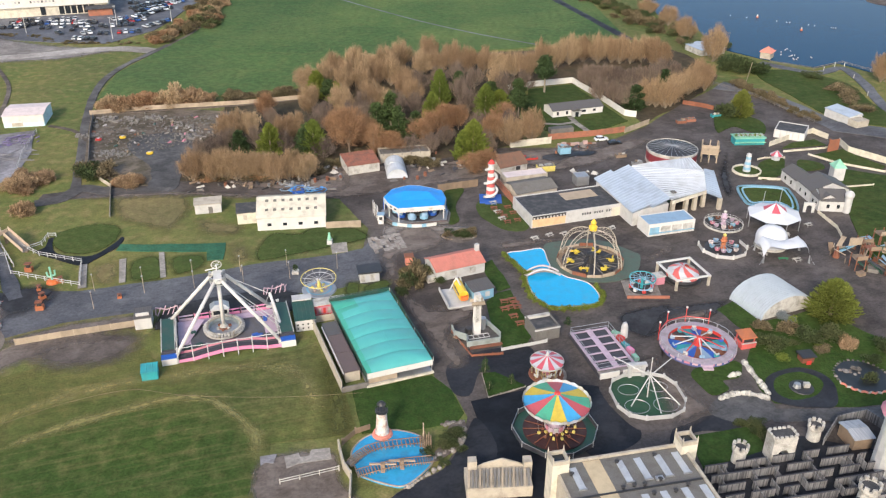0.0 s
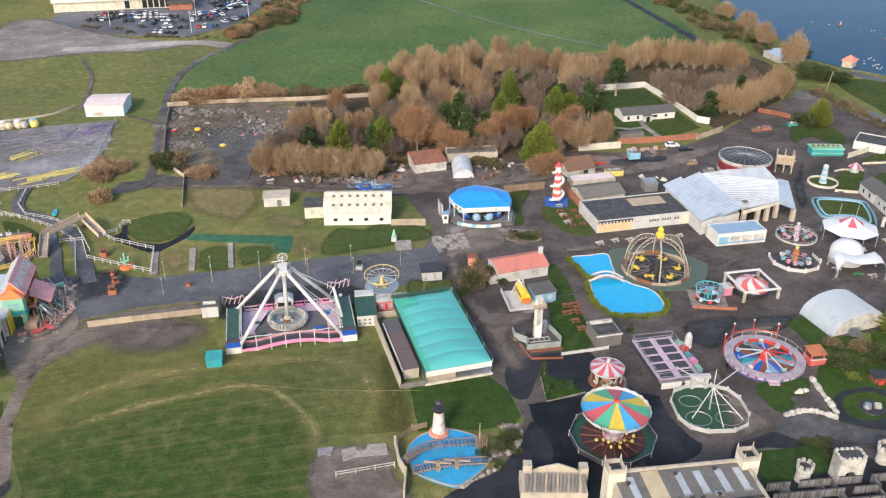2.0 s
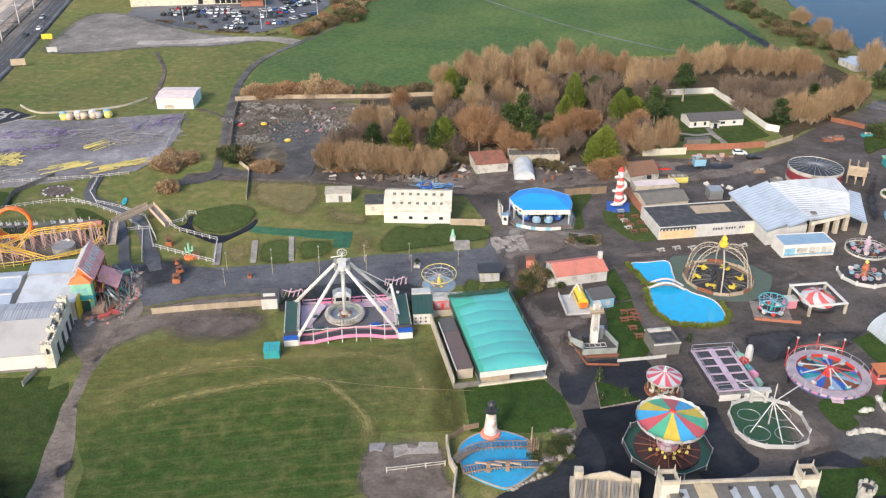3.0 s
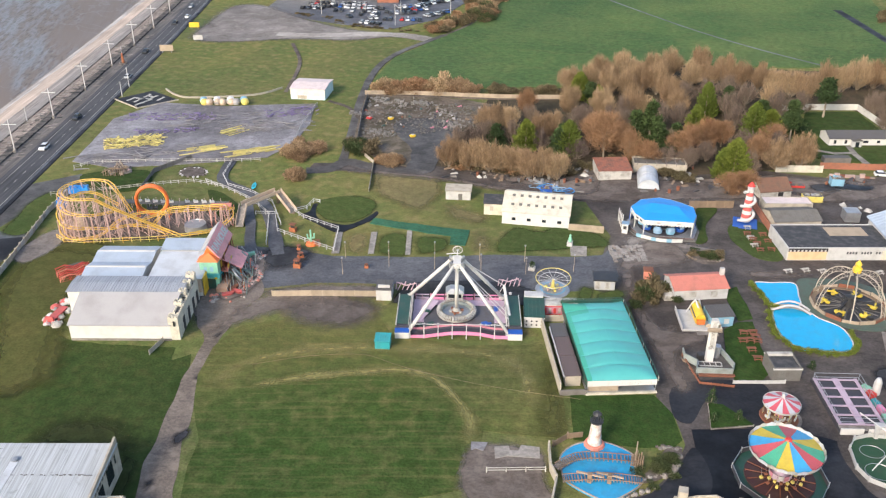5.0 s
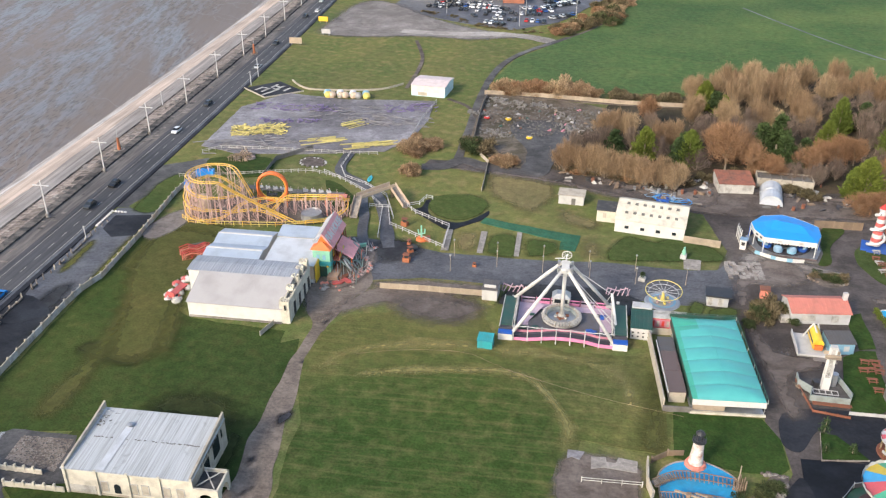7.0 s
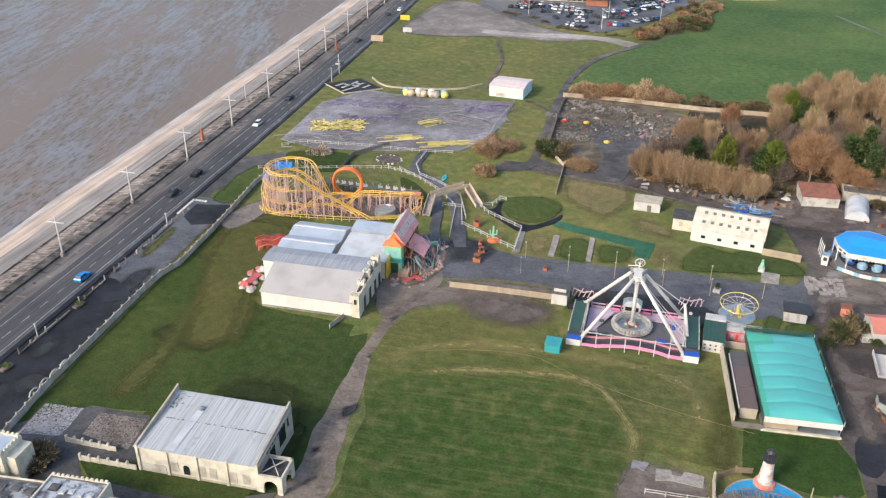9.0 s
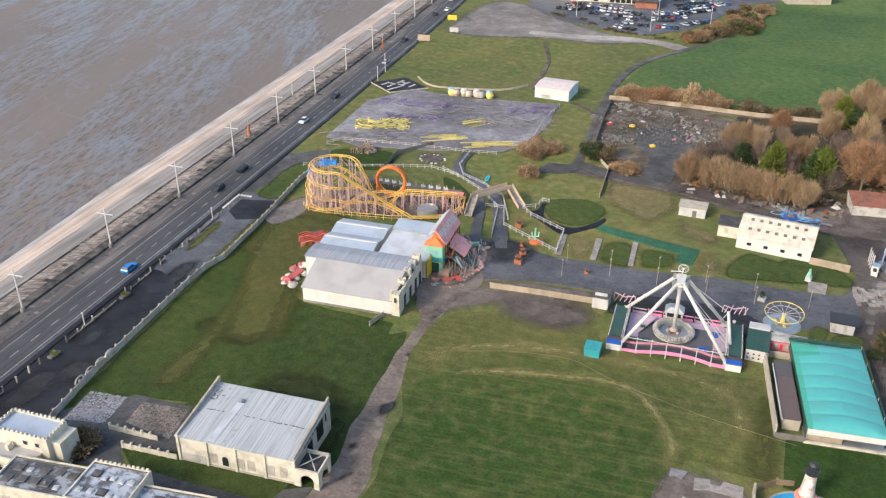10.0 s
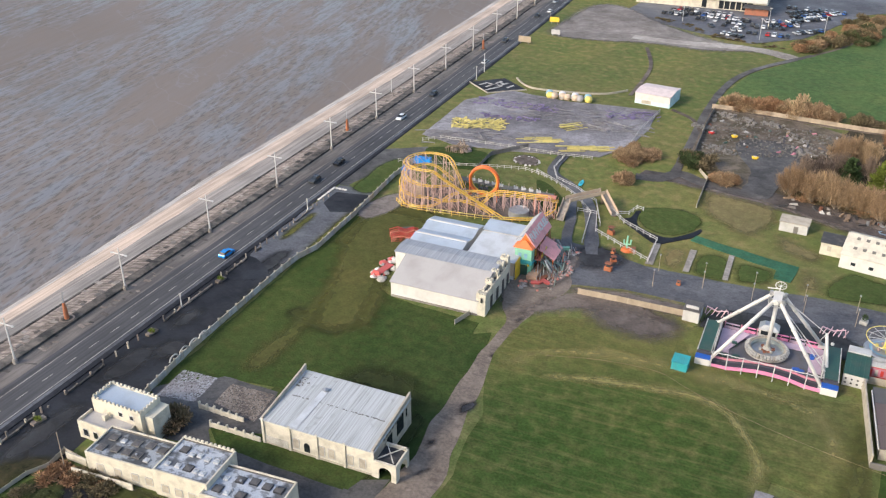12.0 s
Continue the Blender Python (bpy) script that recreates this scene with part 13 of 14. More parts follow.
part("lantern", Shape().lathe([(0.8, 4.8), (0.7, 5.5), (0, 5.9)], 12), WHITE, ln)
part("ring_wall", Shape().lathe([(4.2, 0), (4.2, 0.7), (3.8, 0.7), (3.8, 0)], 24), CREAM, ln)
part("island", Shape().lathe([(0, 0.25), (3.8, 0.2)], 20), TURF_DARK, ln)
stn = thing("flower_stand", (91.7, 256.2), "teal stand crowned with flower tubs", "stand", 4)
part("body", Shape().box((0, 0, 0), (9.5, 3.6, 2.2)), TEAL, stn)
part("counter", Shape().box((-0.2, -0.6, 0.9), (9.7, 0, 1.1)), MINT, stn)
part("frame", Shape().box((-0.2, -0.4, 2.2), (9.7, 4.0, 2.5)), MINT, stn)
for i in range(12):
    part("flower_tub", twigs(random.Random(i), 60, [(Vector((0.6 + i * 0.75, 1.5, 2.8)), (0.4, 0.4, 0.3))], 0.4, 0.06, 0.8), CANVAS if i % 2 else LIME_LEAF, stn)
sm = thing("striped_booth", (100.5, 244.2), "small red and white striped booth", "booth")
part("body", Shape().lathe([(1.3, 0), (1.3, 1.8)], 8), CANVAS, sm)
striped_canopy(sm, 1.9, 1.8, 3.2, 8, [REDCANVAS, CANVAS], 0.0, "roof_panel", 0, 1)
gtm = thing("timber_gate", (119.1, 250.8), "tall red-brown timber gate", "gate", 20)
part("gate_panel", Shape().box((0, 0, 0), (3.6, 0.2, 4.0)), WOOD_RED, gtm)
part("gate_post", Shape().box((-0.4, -0.1, 0), (0, 0.3, 4.4)), WOOD_RED, gtm)
rods("tent_mast", tn, STEEL, [((-1.5, 5.0, 0), (-1.2, 5.2, 7.2)), ((3.0, 5.5, 0), (3.3, 5.6, 7.8))], 0.09)
wm = thing("mint_turret", (112.9, 229.8), "white turret with a mint green roof", "turret")
part("tower", Shape().box((-1.6, -1.6, 0), (1.6, 1.6, 4.2)), WHITE, wm)
part("roof", Shape().add([(-1.9, -1.9, 4.2), (1.9, -1.9, 4.2), (1.9, 1.9, 4.2), (-1.9, 1.9, 4.2), (0, 0, 6.4)], [(0, 1, 4), (1, 2, 4), (2, 3, 4), (3, 0, 4)]), MINT, wm)

# ---- adventure playground ----
pg = thing("adventure_playground", (96.2, 176.4), "timber adventure playground with coloured slides", "playground", 10)
for x, y, z, mt in ((0, 0, 3.0, WOOD), (4.5, 2.0, 4.0, WOOD_RED), (9.0, -1.0, 3.2, WOOD), (12.5, 2.5, 3.6, WOOD_RED), (6.0, 7.0, 3.4, WOOD), (11.0, 8.0, 4.4, WOOD)):
    for dx in (0, 2.4):
        for dy in (0, 2.4):
            part("post", Shape().cyl((x + dx, y + dy, 0), (x + dx, y + dy, z + 0.7), 0.13), WOOD_RED, pg)
    part("deck", Shape().box((x - 0.2, y - 0.2, z - 0.2), (x + 2.6, y + 2.6, z)), mt, pg)
    part("side_board", Shape().box((x - 0.1, y - 0.25, z), (x + 2.5, y - 0.12, z + 0.9)), WOOD_PALE if x > 8 else WOOD, pg)
part("panel", Shape().box((2.0, 6.6, 3.0), (5.4, 6.8, 5.0)), WOOD_PALE, pg, "pale timber panel")
for a, b, mt in (((2.4, 1.2, 3.0), (7.0, -3.6, 0.3), GREYMESH), ((9.6, 1.0, 3.2), (6.6, -4.6, 0.3), TEAL), ((8.0, 8.6, 3.4), (1.0, 8.6, 0.4), PALE_BLUE), ((13.0, 9.0, 4.4), (15.5, 3.0, 1.0), PALE_BLUE)):
    part("slide", Shape().beam(a, b, 0.9, 0.25), mt, pg)
rods("rope_bridge", pg, WOOD, [((2.6, 1.2, 3.0), (4.5, 3.0, 4.0)), ((6.9, 3.0, 4.0), (9.0, 0.5, 3.2)), ((7.0, 7.0, 3.4), (6.0, 4.4, 4.0)), ((11.4, 0.5, 3.2), (12.5, 3.5, 3.6))], 0.2)
for x, y in ((-0.5, 7.0), (15.0, 6.0)):
    part("cone_tent", Shape().lathe([(0.9, 0.0), (0.6, 1.4), (0.1, 3.0)], 8, (x, y, 0)), WOOD_RED, pg)

rng = random.Random(66)
for i in range(46):
    x, y = rng.uniform(-1.5, 15), rng.uniform(-3, 13)
    mt = rng.choice((WOOD, WOOD_PALE, DARK_GREEN, HUT_BLUE, WOOD_RED, WOOD_GREY, WOOD))
    k = i % 4
    if k == 0:
        part("beam", Shape().beam((x, y, rng.uniform(0.4, 2.6)), (x + rng.uniform(-3, 3), y + rng.uniform(-3, 3), rng.uniform(0.4, 3.0)), 0.18), mt, pg)
    elif k == 1:
        part("ramp", Shape().beam((x, y, rng.uniform(1.4, 2.6)), (x + rng.uniform(-3, 3), y - rng.uniform(1, 3), 0.2), 1.2, 0.12), mt, pg)
    elif k == 2:
        part("board_wall", Shape().block((x, y, 0), (rng.uniform(1.2, 3.0), 0.12, rng.uniform(0.8, 2.0)), rng.uniform(0, 180)), mt, pg)
    else:
        part("platform", Shape().block((x, y, 0), (rng.uniform(1.2, 2.6), rng.uniform(1.2, 2.4), rng.uniform(0.4, 1.6)), rng.uniform(0, 60)), mt, pg)

# ---- garden ornaments ----
rk = thing("white_rockery", (0, 0), "whitewashed rock ridge edging the garden", "rockery")
rng = random.Random(9)
for a, b, n in (((51.4, 128.2), (60.4, 128.1), 22), ((59.2, 139.8), (60.8, 129.1), 18), ((54.9, 134.9), (57.6, 136.1), 6)):
    for i in range(n):
        t = i / n
        bow = -1.6 * math.sin(math.pi * t) if n == 22 else 0
        r = rng.uniform(0.4, 0.75)
        part("rock", Shape().lathe([(0, 0), (r, 0.05), (r * 0.85, r * 0.8), (r * 0.3, r * 1.4)], 7, (a[0] + (b[0] - a[0]) * t, a[1] + (b[1] - a[1]) * t - bow, 0)), WHITE_DIRTY, rk)
gp = thing("garden_pond", (80.6, 135.4), "dark garden pond with a stone rim and rockery", "pond", 12)
part("water", Shape().lathe([(0, 0.16), (4.9, 0.16)], 28), paint("murky_pond", (0.016, 0.017, 0.014), 0.35, dirt=0.2), gp)
part("island", twigs(random.Random(2), 420, [(Vector((0.3, -1.6, 0.4)), (1.9, 1.2, 0.5)), (Vector((1.6, -0.8, 0.4)), (0.9, 0.8, 0.6))], 0.5, 0.06, 1.0), SHRUB_LEAF, gp)
rng = random.Random(77)
for i in range(34):
    k = rng.uniform(0.24, 0.4)
    part("rim_stone", Shape().lathe([(0, 0), (k, 0.05), (k * 0.9, k * 0.7), (0, k * 0.9)], 7, polar(5.1 + rng.uniform(-0.12, 0.12), i * 360 / 34, 0)), ROCK if i % 4 else STONE, gp)
for i in range(9):
    k = rng.uniform(0.4, 0.8)
    part("rock", Shape().lathe([(0, 0), (k, 0.05), (k * 0.8, k * 0.6), (0, k)], 7, (rng.uniform(-3.2, 0.8), rng.uniform(0.6, 2.6), 0)), rng.choice((STONE, WOOD_GREY, ROCK)), gp)
tt = thing("edging_fence", (80.6, 135.4), "low zigzag edging in faded orange beside the pond", "edging", 12)
for i in range(18):
    a0, a1 = 188 + i * 6.4, 188 + (i + 1) * 6.4
    p, q = polar(5.75 if i % 2 else 5.35, a0, 0.25), polar(5.35 if i % 2 else 5.75, a1, 0.25)
    part("board", Shape().beam(p, q, 0.2, 0.5), CORAL if i % 3 else WHITE_DIRTY, tt)
nm = thing("garden_stone", (67.5, 131.5), "small grey stones on a dark bed", "stone")
part("bed", Shape().lathe([(0, 0.45), (2.2, 0.40), (2.4, 0.0)], 18), DARK, nm)
part("stone", Shape().lathe([(0, 0.3), (0.8, 0.4), (0.6, 1.2), (0, 1.4)], 8, (-0.9, 0, 0)), STEEL, nm)
part("slab", Shape().box((0.3, -0.4, 0.3), (1.4, 0.4, 1.3)), WHITE_DIRTY, nm)
bd = thing("bird_house", (70.5, 139.3), "small dark hut with a red sign", "hut", 10)
part("body", Shape().box((0, 0, 0), (2.4, 2.0, 1.4)), WOOD_RED, bd)
part("roof", Shape().box((-0.3, -0.3, 1.4), (2.7, 2.3, 1.7)), DARK, bd)
part("sign", Shape().box((0.4, -0.8, 0.3), (1.4, -0.7, 1.2)), RED, bd)
ww = thing("white_end_wall", (34.9, 147.9), "white stepped wall with a rounded end", "wall", 12)
part("wall", Shape().box((-2.8, 0, 0), (2.0, 0.3, 0.9)), WHITE, ww)
part("end_tower", Shape().lathe([(0.8, 0), (0.7, 2.6), (0.4, 3.4), (0, 3.5)], 10, (2.4, 0.2, 0)), WHITE, ww)
fence([(11.8, 143.3), (17.9, 145.3), (21.2, 146.5)], 0.8, WHITE, "low white wall beside the lawn", boards=True)
fence([(1.9, 149.7), (5.8, 141.3), (12.0, 142.1)], 0.6, WOOD_RED, "low red-brown timber edging beside the drive", boards=True)
fence([(7.6, 135.3), (8.5, 128.2), (15.6, 131.5)], 0.35, CONC, "pale edging of the flower bed", boards=True)
plant([leafy_tree(60, FIR_LEAF, 2.2, 600)], [((8.2, 136.4), 3.4), ((8.8, 130.8), 2.2), ((13.0, 132.5), 2.2), ((26.3, 153.3), 2.2)], "conifer", "small conifer in a bed", "tree", "small conifers", 60, 1.0)
clear_models()

# ---- footbridge, fun-fair figures and clutter near the avenue ----
fb = thing("footbridge", (0, 0), "coral timber footbridge over the black path", "bridge")
bl = [(*(-109.8, 172.2), 0.3), (*(-111.6, 178.1), 3.2), (*(-107.3, 188.7), 3.2), (*(-100.5, 184.1), 0.3)]
for a, b in zip(bl, bl[1:]):
    a, b = Vector(a), Vector(b)
    s = (b - a).cross(Vector((0, 0, 1))).normalized() * 1.0
    part("deck", Shape().beam(a, b, 2.0, 0.2), CONC, fb)
    for k in (-1, 1):
        part("side_board", Shape().beam(a + s * k + Vector((0, 0, 0.6)), b + s * k + Vector((0, 0, 0.6)), 0.12, 0.9), PEACH, fb)
    part("pier", Shape().box((b.x - 0.3, b.y - 0.3, 0), (b.x + 0.3, b.y + 0.3, max(b.z, 0.2))), WOOD, fb)
ky = thing("kayak", (-118.8, 196.1), "bright cyan boat lying on the grass", "boat", 110)
part("hull", Shape().add([(-2.6, 0, 0.35), (-1.2, -0.6, 0.3), (1.2, -0.6, 0.3), (2.6, 0, 0.35), (1.2, 0.6, 0.3), (-1.2, 0.6, 0.3), (-1.0, -0.3, 0.0), (1.0, -0.3, 0.0), (1.0, 0.3, 0.0), (-1.0, 0.3, 0.0)], [(0, 1, 2, 3, 4, 5), (1, 0, 6), (2, 1, 6, 7), (3, 2, 7), (4, 3, 8), (3, 7, 8), (5, 4, 8, 9), (0, 5, 9), (0, 9, 6)]), paint("cyan_hull", (0.02, 0.50, 0.62), 0.4), ky)
part("cockpit", Shape().box((-0.9, -0.3, 0.32), (0.9, 0.3, 0.4)), TEAL, ky)
dn = thing("skeleton_ride", (-160.8, 190.9), "rusty brown wheeled ride frame on the lawn", "ride part", 20)
for i in range(9):
    part("rib", Shape().tube([(-3 + i * 0.7, -1.2, 0.2), (-3 + i * 0.7, -0.9, 1.6 + 0.3 * (i % 3)), (-3 + i * 0.7, 0.9, 1.7), (-3 + i * 0.7, 1.2, 0.2)], 0.12), WOOD, dn)
part("spine", Shape().tube([(-3.8, 0, 0.9), (-1, 0, 2.2), (2, 0, 2.0), (4.0, 0, 2.6)], 0.2), WOOD, dn)
cact = thing("cactus_figure", (-88.5, 169.7), "green plastic cactus on an orange base", "figure")
part("stem", Shape().cyl((0, 0, 0.5), (0, 0, 4.0), 0.28, 0.22, 8), MINT, cact)
part("arm", Shape().tube([(0, 0, 1.8), (0.9, 0, 2.0), (1.0, 0, 3.2)], 0.2), MINT, cact)
part("arm", Shape().tube([(0, 0, 1.5), (-0.8, 0, 1.7), (-0.9, 0, 2.7)], 0.2), MINT, cact)
part("base", Shape().lathe([(1.5, 0), (1.2, 0.6), (0, 0.8)], 10), ORANGE, cact)
for xy, s, rz in (((-86.6, 158.2), 1.0, 10), ((-87.8, 162.4), 0.8, 50), ((-90.0, 166.0), 0.7, 100), ((-96.0, 174.8), 1.0, 0), ((-71.1, 163.0), 0.55, 15), ((-86.7, 169.8), 0.7, 30)):
    t = thing("orange_ride_unit", xy, "orange coin ride standing near the avenue", "ride", rz, group="orange coin rides")
    part("body", Shape().block((0, 0, 0), (1.7 * s, 1.2 * s, 1.1 * s)), RUSTY, t)
    part("canopy", Shape().block((0, 0, 1.9 * s), (1.5 * s, 1.2 * s, 0.2 * s)), WOOD_RED, t)
    part("seat", Shape().block((0, -0.2 * s, 1.1 * s), (0.8 * s, 0.5 * s, 0.8 * s)), DARK, t)
kio = thing("orange_kiosk", (-8.0, 178.8), "small orange wooden kiosk", "kiosk", 10)
part("body", Shape().block((0, 0, 0), (1.8, 1.6, 2.2)), CORAL, kio)
part("roof", Shape().block((0, 0, 2.2), (2.2, 2.0, 0.3)), WOOD_RED, kio)
rk = thing("rockery", (4.2, 193.4), "low oval rockery with boulders beside the plaza", "rockery", 8)
part("soil", Shape().lathe([(0, 0.35), (2.6, 0.25), (4.0, 0.0)], 20), DIRT, rk)
rng = random.Random(88)
for i in range(26):
    k, a = rng.uniform(0.25, 0.5), i * 360 / 26
    part("boulder", Shape().lathe([(0, 0), (k, 0.05), (k * 0.9, k * 0.7), (0, k * 0.9)], 7, (4.2 * math.cos(radians(a)), 2.2 * math.sin(radians(a)), 0)), rng.choice((STONE, ROCK, CONC, WOOD)), rk)
# rocky clutter before the fun house
rng = random.Random(33)
grot = thing("fun_house_rockwork", fh(26.6, 22.5), "rockwork and grey-green pipe clutter before the fun house", "rockwork", FHR)
for i in range(110):
    y = rng.uniform(-8.0, 13.5)
    x = 5.6 + 1.2 * math.sin(y * 0.5) + rng.uniform(-0.5, 0.6) if y > -4 else rng.uniform(-2.5, 5.5)
    r = rng.uniform(0.25, 0.6)
    part("rock", Shape().lathe([(0, 0), (r, 0.1), (r * 0.9, r * 0.7), (r * 0.3, r * 1.1), (0, r * 1.15)], 7, (x, y, 0)), rng.choice((STONE, CONC, CORAL, SHINGLE, DUSTY)), grot)
for i in range(46):
    x, y = rng.uniform(-0.5, 5.6), rng.uniform(-5, 13)
    part("pole", Shape().cyl((x, y, 0), (x + rng.uniform(-0.5, 0.5), y + rng.uniform(-0.5, 0.5), rng.uniform(1.4, 3.6)), 0.09, None, 6), rng.choice((PIPE_GREY, CHUTE_GREEN, CHUTE_GREEN, STEEL, WOOD_RED)), grot)
for i in range(22):
    x, y, z = rng.uniform(-0.4, 2.6), rng.uniform(-3.5, 11.5), rng.uniform(1.6, 3.8)
    bend, run = rng.uniform(-2.6, 2.6), rng.uniform(2.0, 4.0)
    line = smooth_line([(x, y, z), (x + run * 0.35, y + bend * 0.7, z * 0.85), (x + run * 0.7, y + bend * 0.8, z * 0.5), (x + run, y + bend * 0.2, 0.35)], 5)
    part("water_chute", Shape().tube(line, rng.choice((0.14, 0.18, 0.24)), 6), rng.choice((CHUTE_GREEN, CHUTE_GREEN, PIPE_GREY, STEEL)), grot)
for i in range(34):
    y = rng.uniform(-4.0, 13.5)
    x = 5.2 + 1.2 * math.sin(y * 0.5) + rng.uniform(-0.9, 0.4)
    part("rail_stick", Shape().beam((x, y, rng.uniform(0.3, 1.0)), (x + rng.uniform(-0.7, 0.7), y + rng.uniform(0.5, 1.4), rng.uniform(0.5, 1.5)), 0.1), rng.choice((DUSTY, WHITE_DIRTY, CORAL, STEEL)), grot)
for k in range(3):
    c = (3.4 + 0.7 * k, 5.5 + 2.2 * k)
    part("hoop", Shape().tube([(c[0], c[1] + 1.0 * math.cos(a), 0.4 + 2.0 * math.sin(a)) for a in [j * math.pi / 10 for j in range(11)]], 0.12, 6), WHITE_DIRTY if k != 1 else CORAL, grot)
for x, y, rz in ((1.4, -5.2, 20), (3.2, -4.0, -30), (2.2, -2.6, 60)):
    part("red_boat", Shape().add([(p.x, p.y, p.z) for p in (pose(x, y, 0, 0, 0, rz) @ Vector(v) for v in ((-1.1, -0.4, 0.1), (0.7, -0.4, 0.1), (1.3, 0, 0.25), (0.7, 0.4, 0.1), (-1.1, 0.4, 0.1), (-1.2, -0.55, 0.8), (0.8, -0.55, 0.8), (1.6, 0, 0.9), (0.8, 0.55, 0.8), (-1.2, 0.55, 0.8)))],
         [(4, 3, 2, 1, 0), (0, 1, 6, 5), (1, 2, 7, 6), (2, 3, 8, 7), (3, 4, 9, 8), (4, 0, 5, 9), (5, 6, 7, 8, 9)]), FADED_RED if rz != 60 else WOOD_RED, grot, "small red boat among the rockwork")
soft_patch("dark_patch", [fh(26.0, 15.5), fh(32.0, 17.0), fh(34.5, 25.0), fh(33.0, 35.0), fh(26.0, 36.0)], DIRT_SOFT, "brown trodden ground under the rockwork", "dirt", 1.5, 0.8)
gator = thing("green_beam_figure", fh(27.5, 33.5), "long green figure beam beside the fun house", "figure", 40)
part("beam", Shape().box((-3.0, -0.4, 1.0), (3.4, 0.4, 1.7)), MINT, gator)
part("legs", Shape().box((-2.2, -0.3, 0), (-1.7, 0.3, 1.0)).box((2.0, -0.3, 0), (2.5, 0.3, 1.0)), GREEN, gator)
# red steel frames and junk behind the fun hall
rf = thing("red_steel_frames", (-133.8, 139.0), "stack of red steel ride frames on the grass", "ride part", FHR + 35)
for i in range(6):
    u, tilt = i * 0.95 - 2.4, 0.18 * (i % 3)
    hoop = [(-3.6 + tilt, u, 0.15), (-3.4, u, 1.3 + 0.15 * (i % 2)), (-1.2, u + tilt, 1.7), (0.6, u, 0.9), (2.6, u - tilt, 1.6), (3.7, u, 1.0), (3.8, u, 0.15)]
    part("frame_rail", Shape().tube(hoop, 0.12, 6), RED if i % 3 else CORAL, rf)
    part("frame_rail", Shape().beam((-3.6, u, 0.2), (3.8, u, 0.2), 0.16), RED, rf)
    for k in range(5):
        part("frame_strut", Shape().beam((-3.2 + k * 1.6, u, 0.2), (-2.4 + k * 1.6, u, 1.2), 0.11), RED if k % 2 else CORAL, rf)
part("grey_panel", Shape().box((-1.0, 2.9, 0), (3.0, 3.5, 1.1)), SLATE, rf, "dark grey folded panels behind the frames")
rng = random.Random(14)
for i in range(30):
    t = thing("stored_ride_part", fh(rng.uniform(-8.2, -4.6), rng.uniform(3.8, 15.0)), "ride part stored on the grass", "ride part", rng.uniform(0, 180), group="ride parts behind the hall")
    sz = rng.uniform(0.5, 1.25)
    part("shell", Shape().lathe([(0, 0.0), (sz, 0.1), (sz * 0.9, sz * 0.5), (sz * 0.4, sz * 0.8), (0, sz * 0.85)], 9), rng.choice((CHALK, WHITE_DIRTY, FADED_RED, CHALK, WHITE_DIRTY, STEEL)), t)
    part("trim", Shape().box((-sz * 0.9, -0.1, sz * 0.4), (sz * 0.9, 0.1, sz * 0.7)), rng.choice((FADED_RED, STEEL, WHITE_DIRTY)), t)
tr = thing("red_trailer", fh(-6.2, 8.5), "red flat trailer parked by the hall", "trailer", FHR + 80)
part("bed", Shape().box((-2.8, -0.9, 0.6), (2.8, 0.9, 0.9)).box((-2.8, -0.9, 0.9), (-2.5, 0.9, 1.6)), FADED_RED, tr)
for x in (-2.0, 2.0):
    part("wheel", Shape().cyl((x, -1.2, 0.45), (x, 1.2, 0.45), 0.45), RUBBER, tr)


# ---- picnic tables ----
def picnic(mat, label, group):
    t = thing("picnic_table", (0, 0), label, "picnic table", group=group)
    for i in range(4):
        part("top_board", Shape().box((-0.9, -0.38 + i * 0.19, 0.72), (0.9, -0.21 + i * 0.19, 0.76)), mat, t)
    for y in (-0.78, 0.5):
        part("bench_board", Shape().box((-0.9, y, 0.43), (0.9, y + 0.28, 0.47)), mat, t)
    for x in (-0.65, 0.65):
        part("leg", Shape().beam((x, -0.7, 0), (x, -0.2, 0.73), 0.09), mat, t)
        part("leg", Shape().beam((x, 0.7, 0), (x, 0.2, 0.73), 0.09), mat, t)
        part("cross_bar", Shape().beam((x, -0.75, 0.42), (x, 0.75, 0.42), 0.09), mat, t)
    return t


pt_red = picnic(WOOD_RED, "red-brown wooden picnic table on the lawn", "picnic tables on the lawns")
pt_grey = picnic(WHITE_DIRTY, "pale wooden picnic table", "pale picnic tables")
for k, xy in enumerate(((13.4, 161.5), (15.2, 162.2), (15.8, 160.6), (14.7, 159.2), (13.3, 158.5), (16.1, 159.2), (15.0, 155.6), (16.2, 152.8), (13.5, 208.6), (15.9, 203.8), (16.6, 200.5), (19.2, 201.6), (17.2, 209.3), (18.4, 205.9))):
    copy_thing(pt_red, pose(*xy, 0.2, 0, 0, 8 + (k * 37) % 14))
for k, xy in enumerate(((13.5, 212.1), (14.3, 206.5), (15.3, 202.5), (22.8, 191.8), (26.7, 193.6), (30.4, 194.3), (43.0, 197.6), (84.4, 181.2), (94.0, 199.9), (77.2, 184.0))):
    copy_thing(pt_grey, pose(*xy, 0.2 if k < 3 else 0.03, 0, 0, 20 + (k * 23) % 20))
pt_red.matrix_basis = pose(*(14.9, 205.9), 0.2, 0, 0, 12)
pt_grey.matrix_basis = pose(*(86.2, 194.2), 0.03, 0, 0, 20)


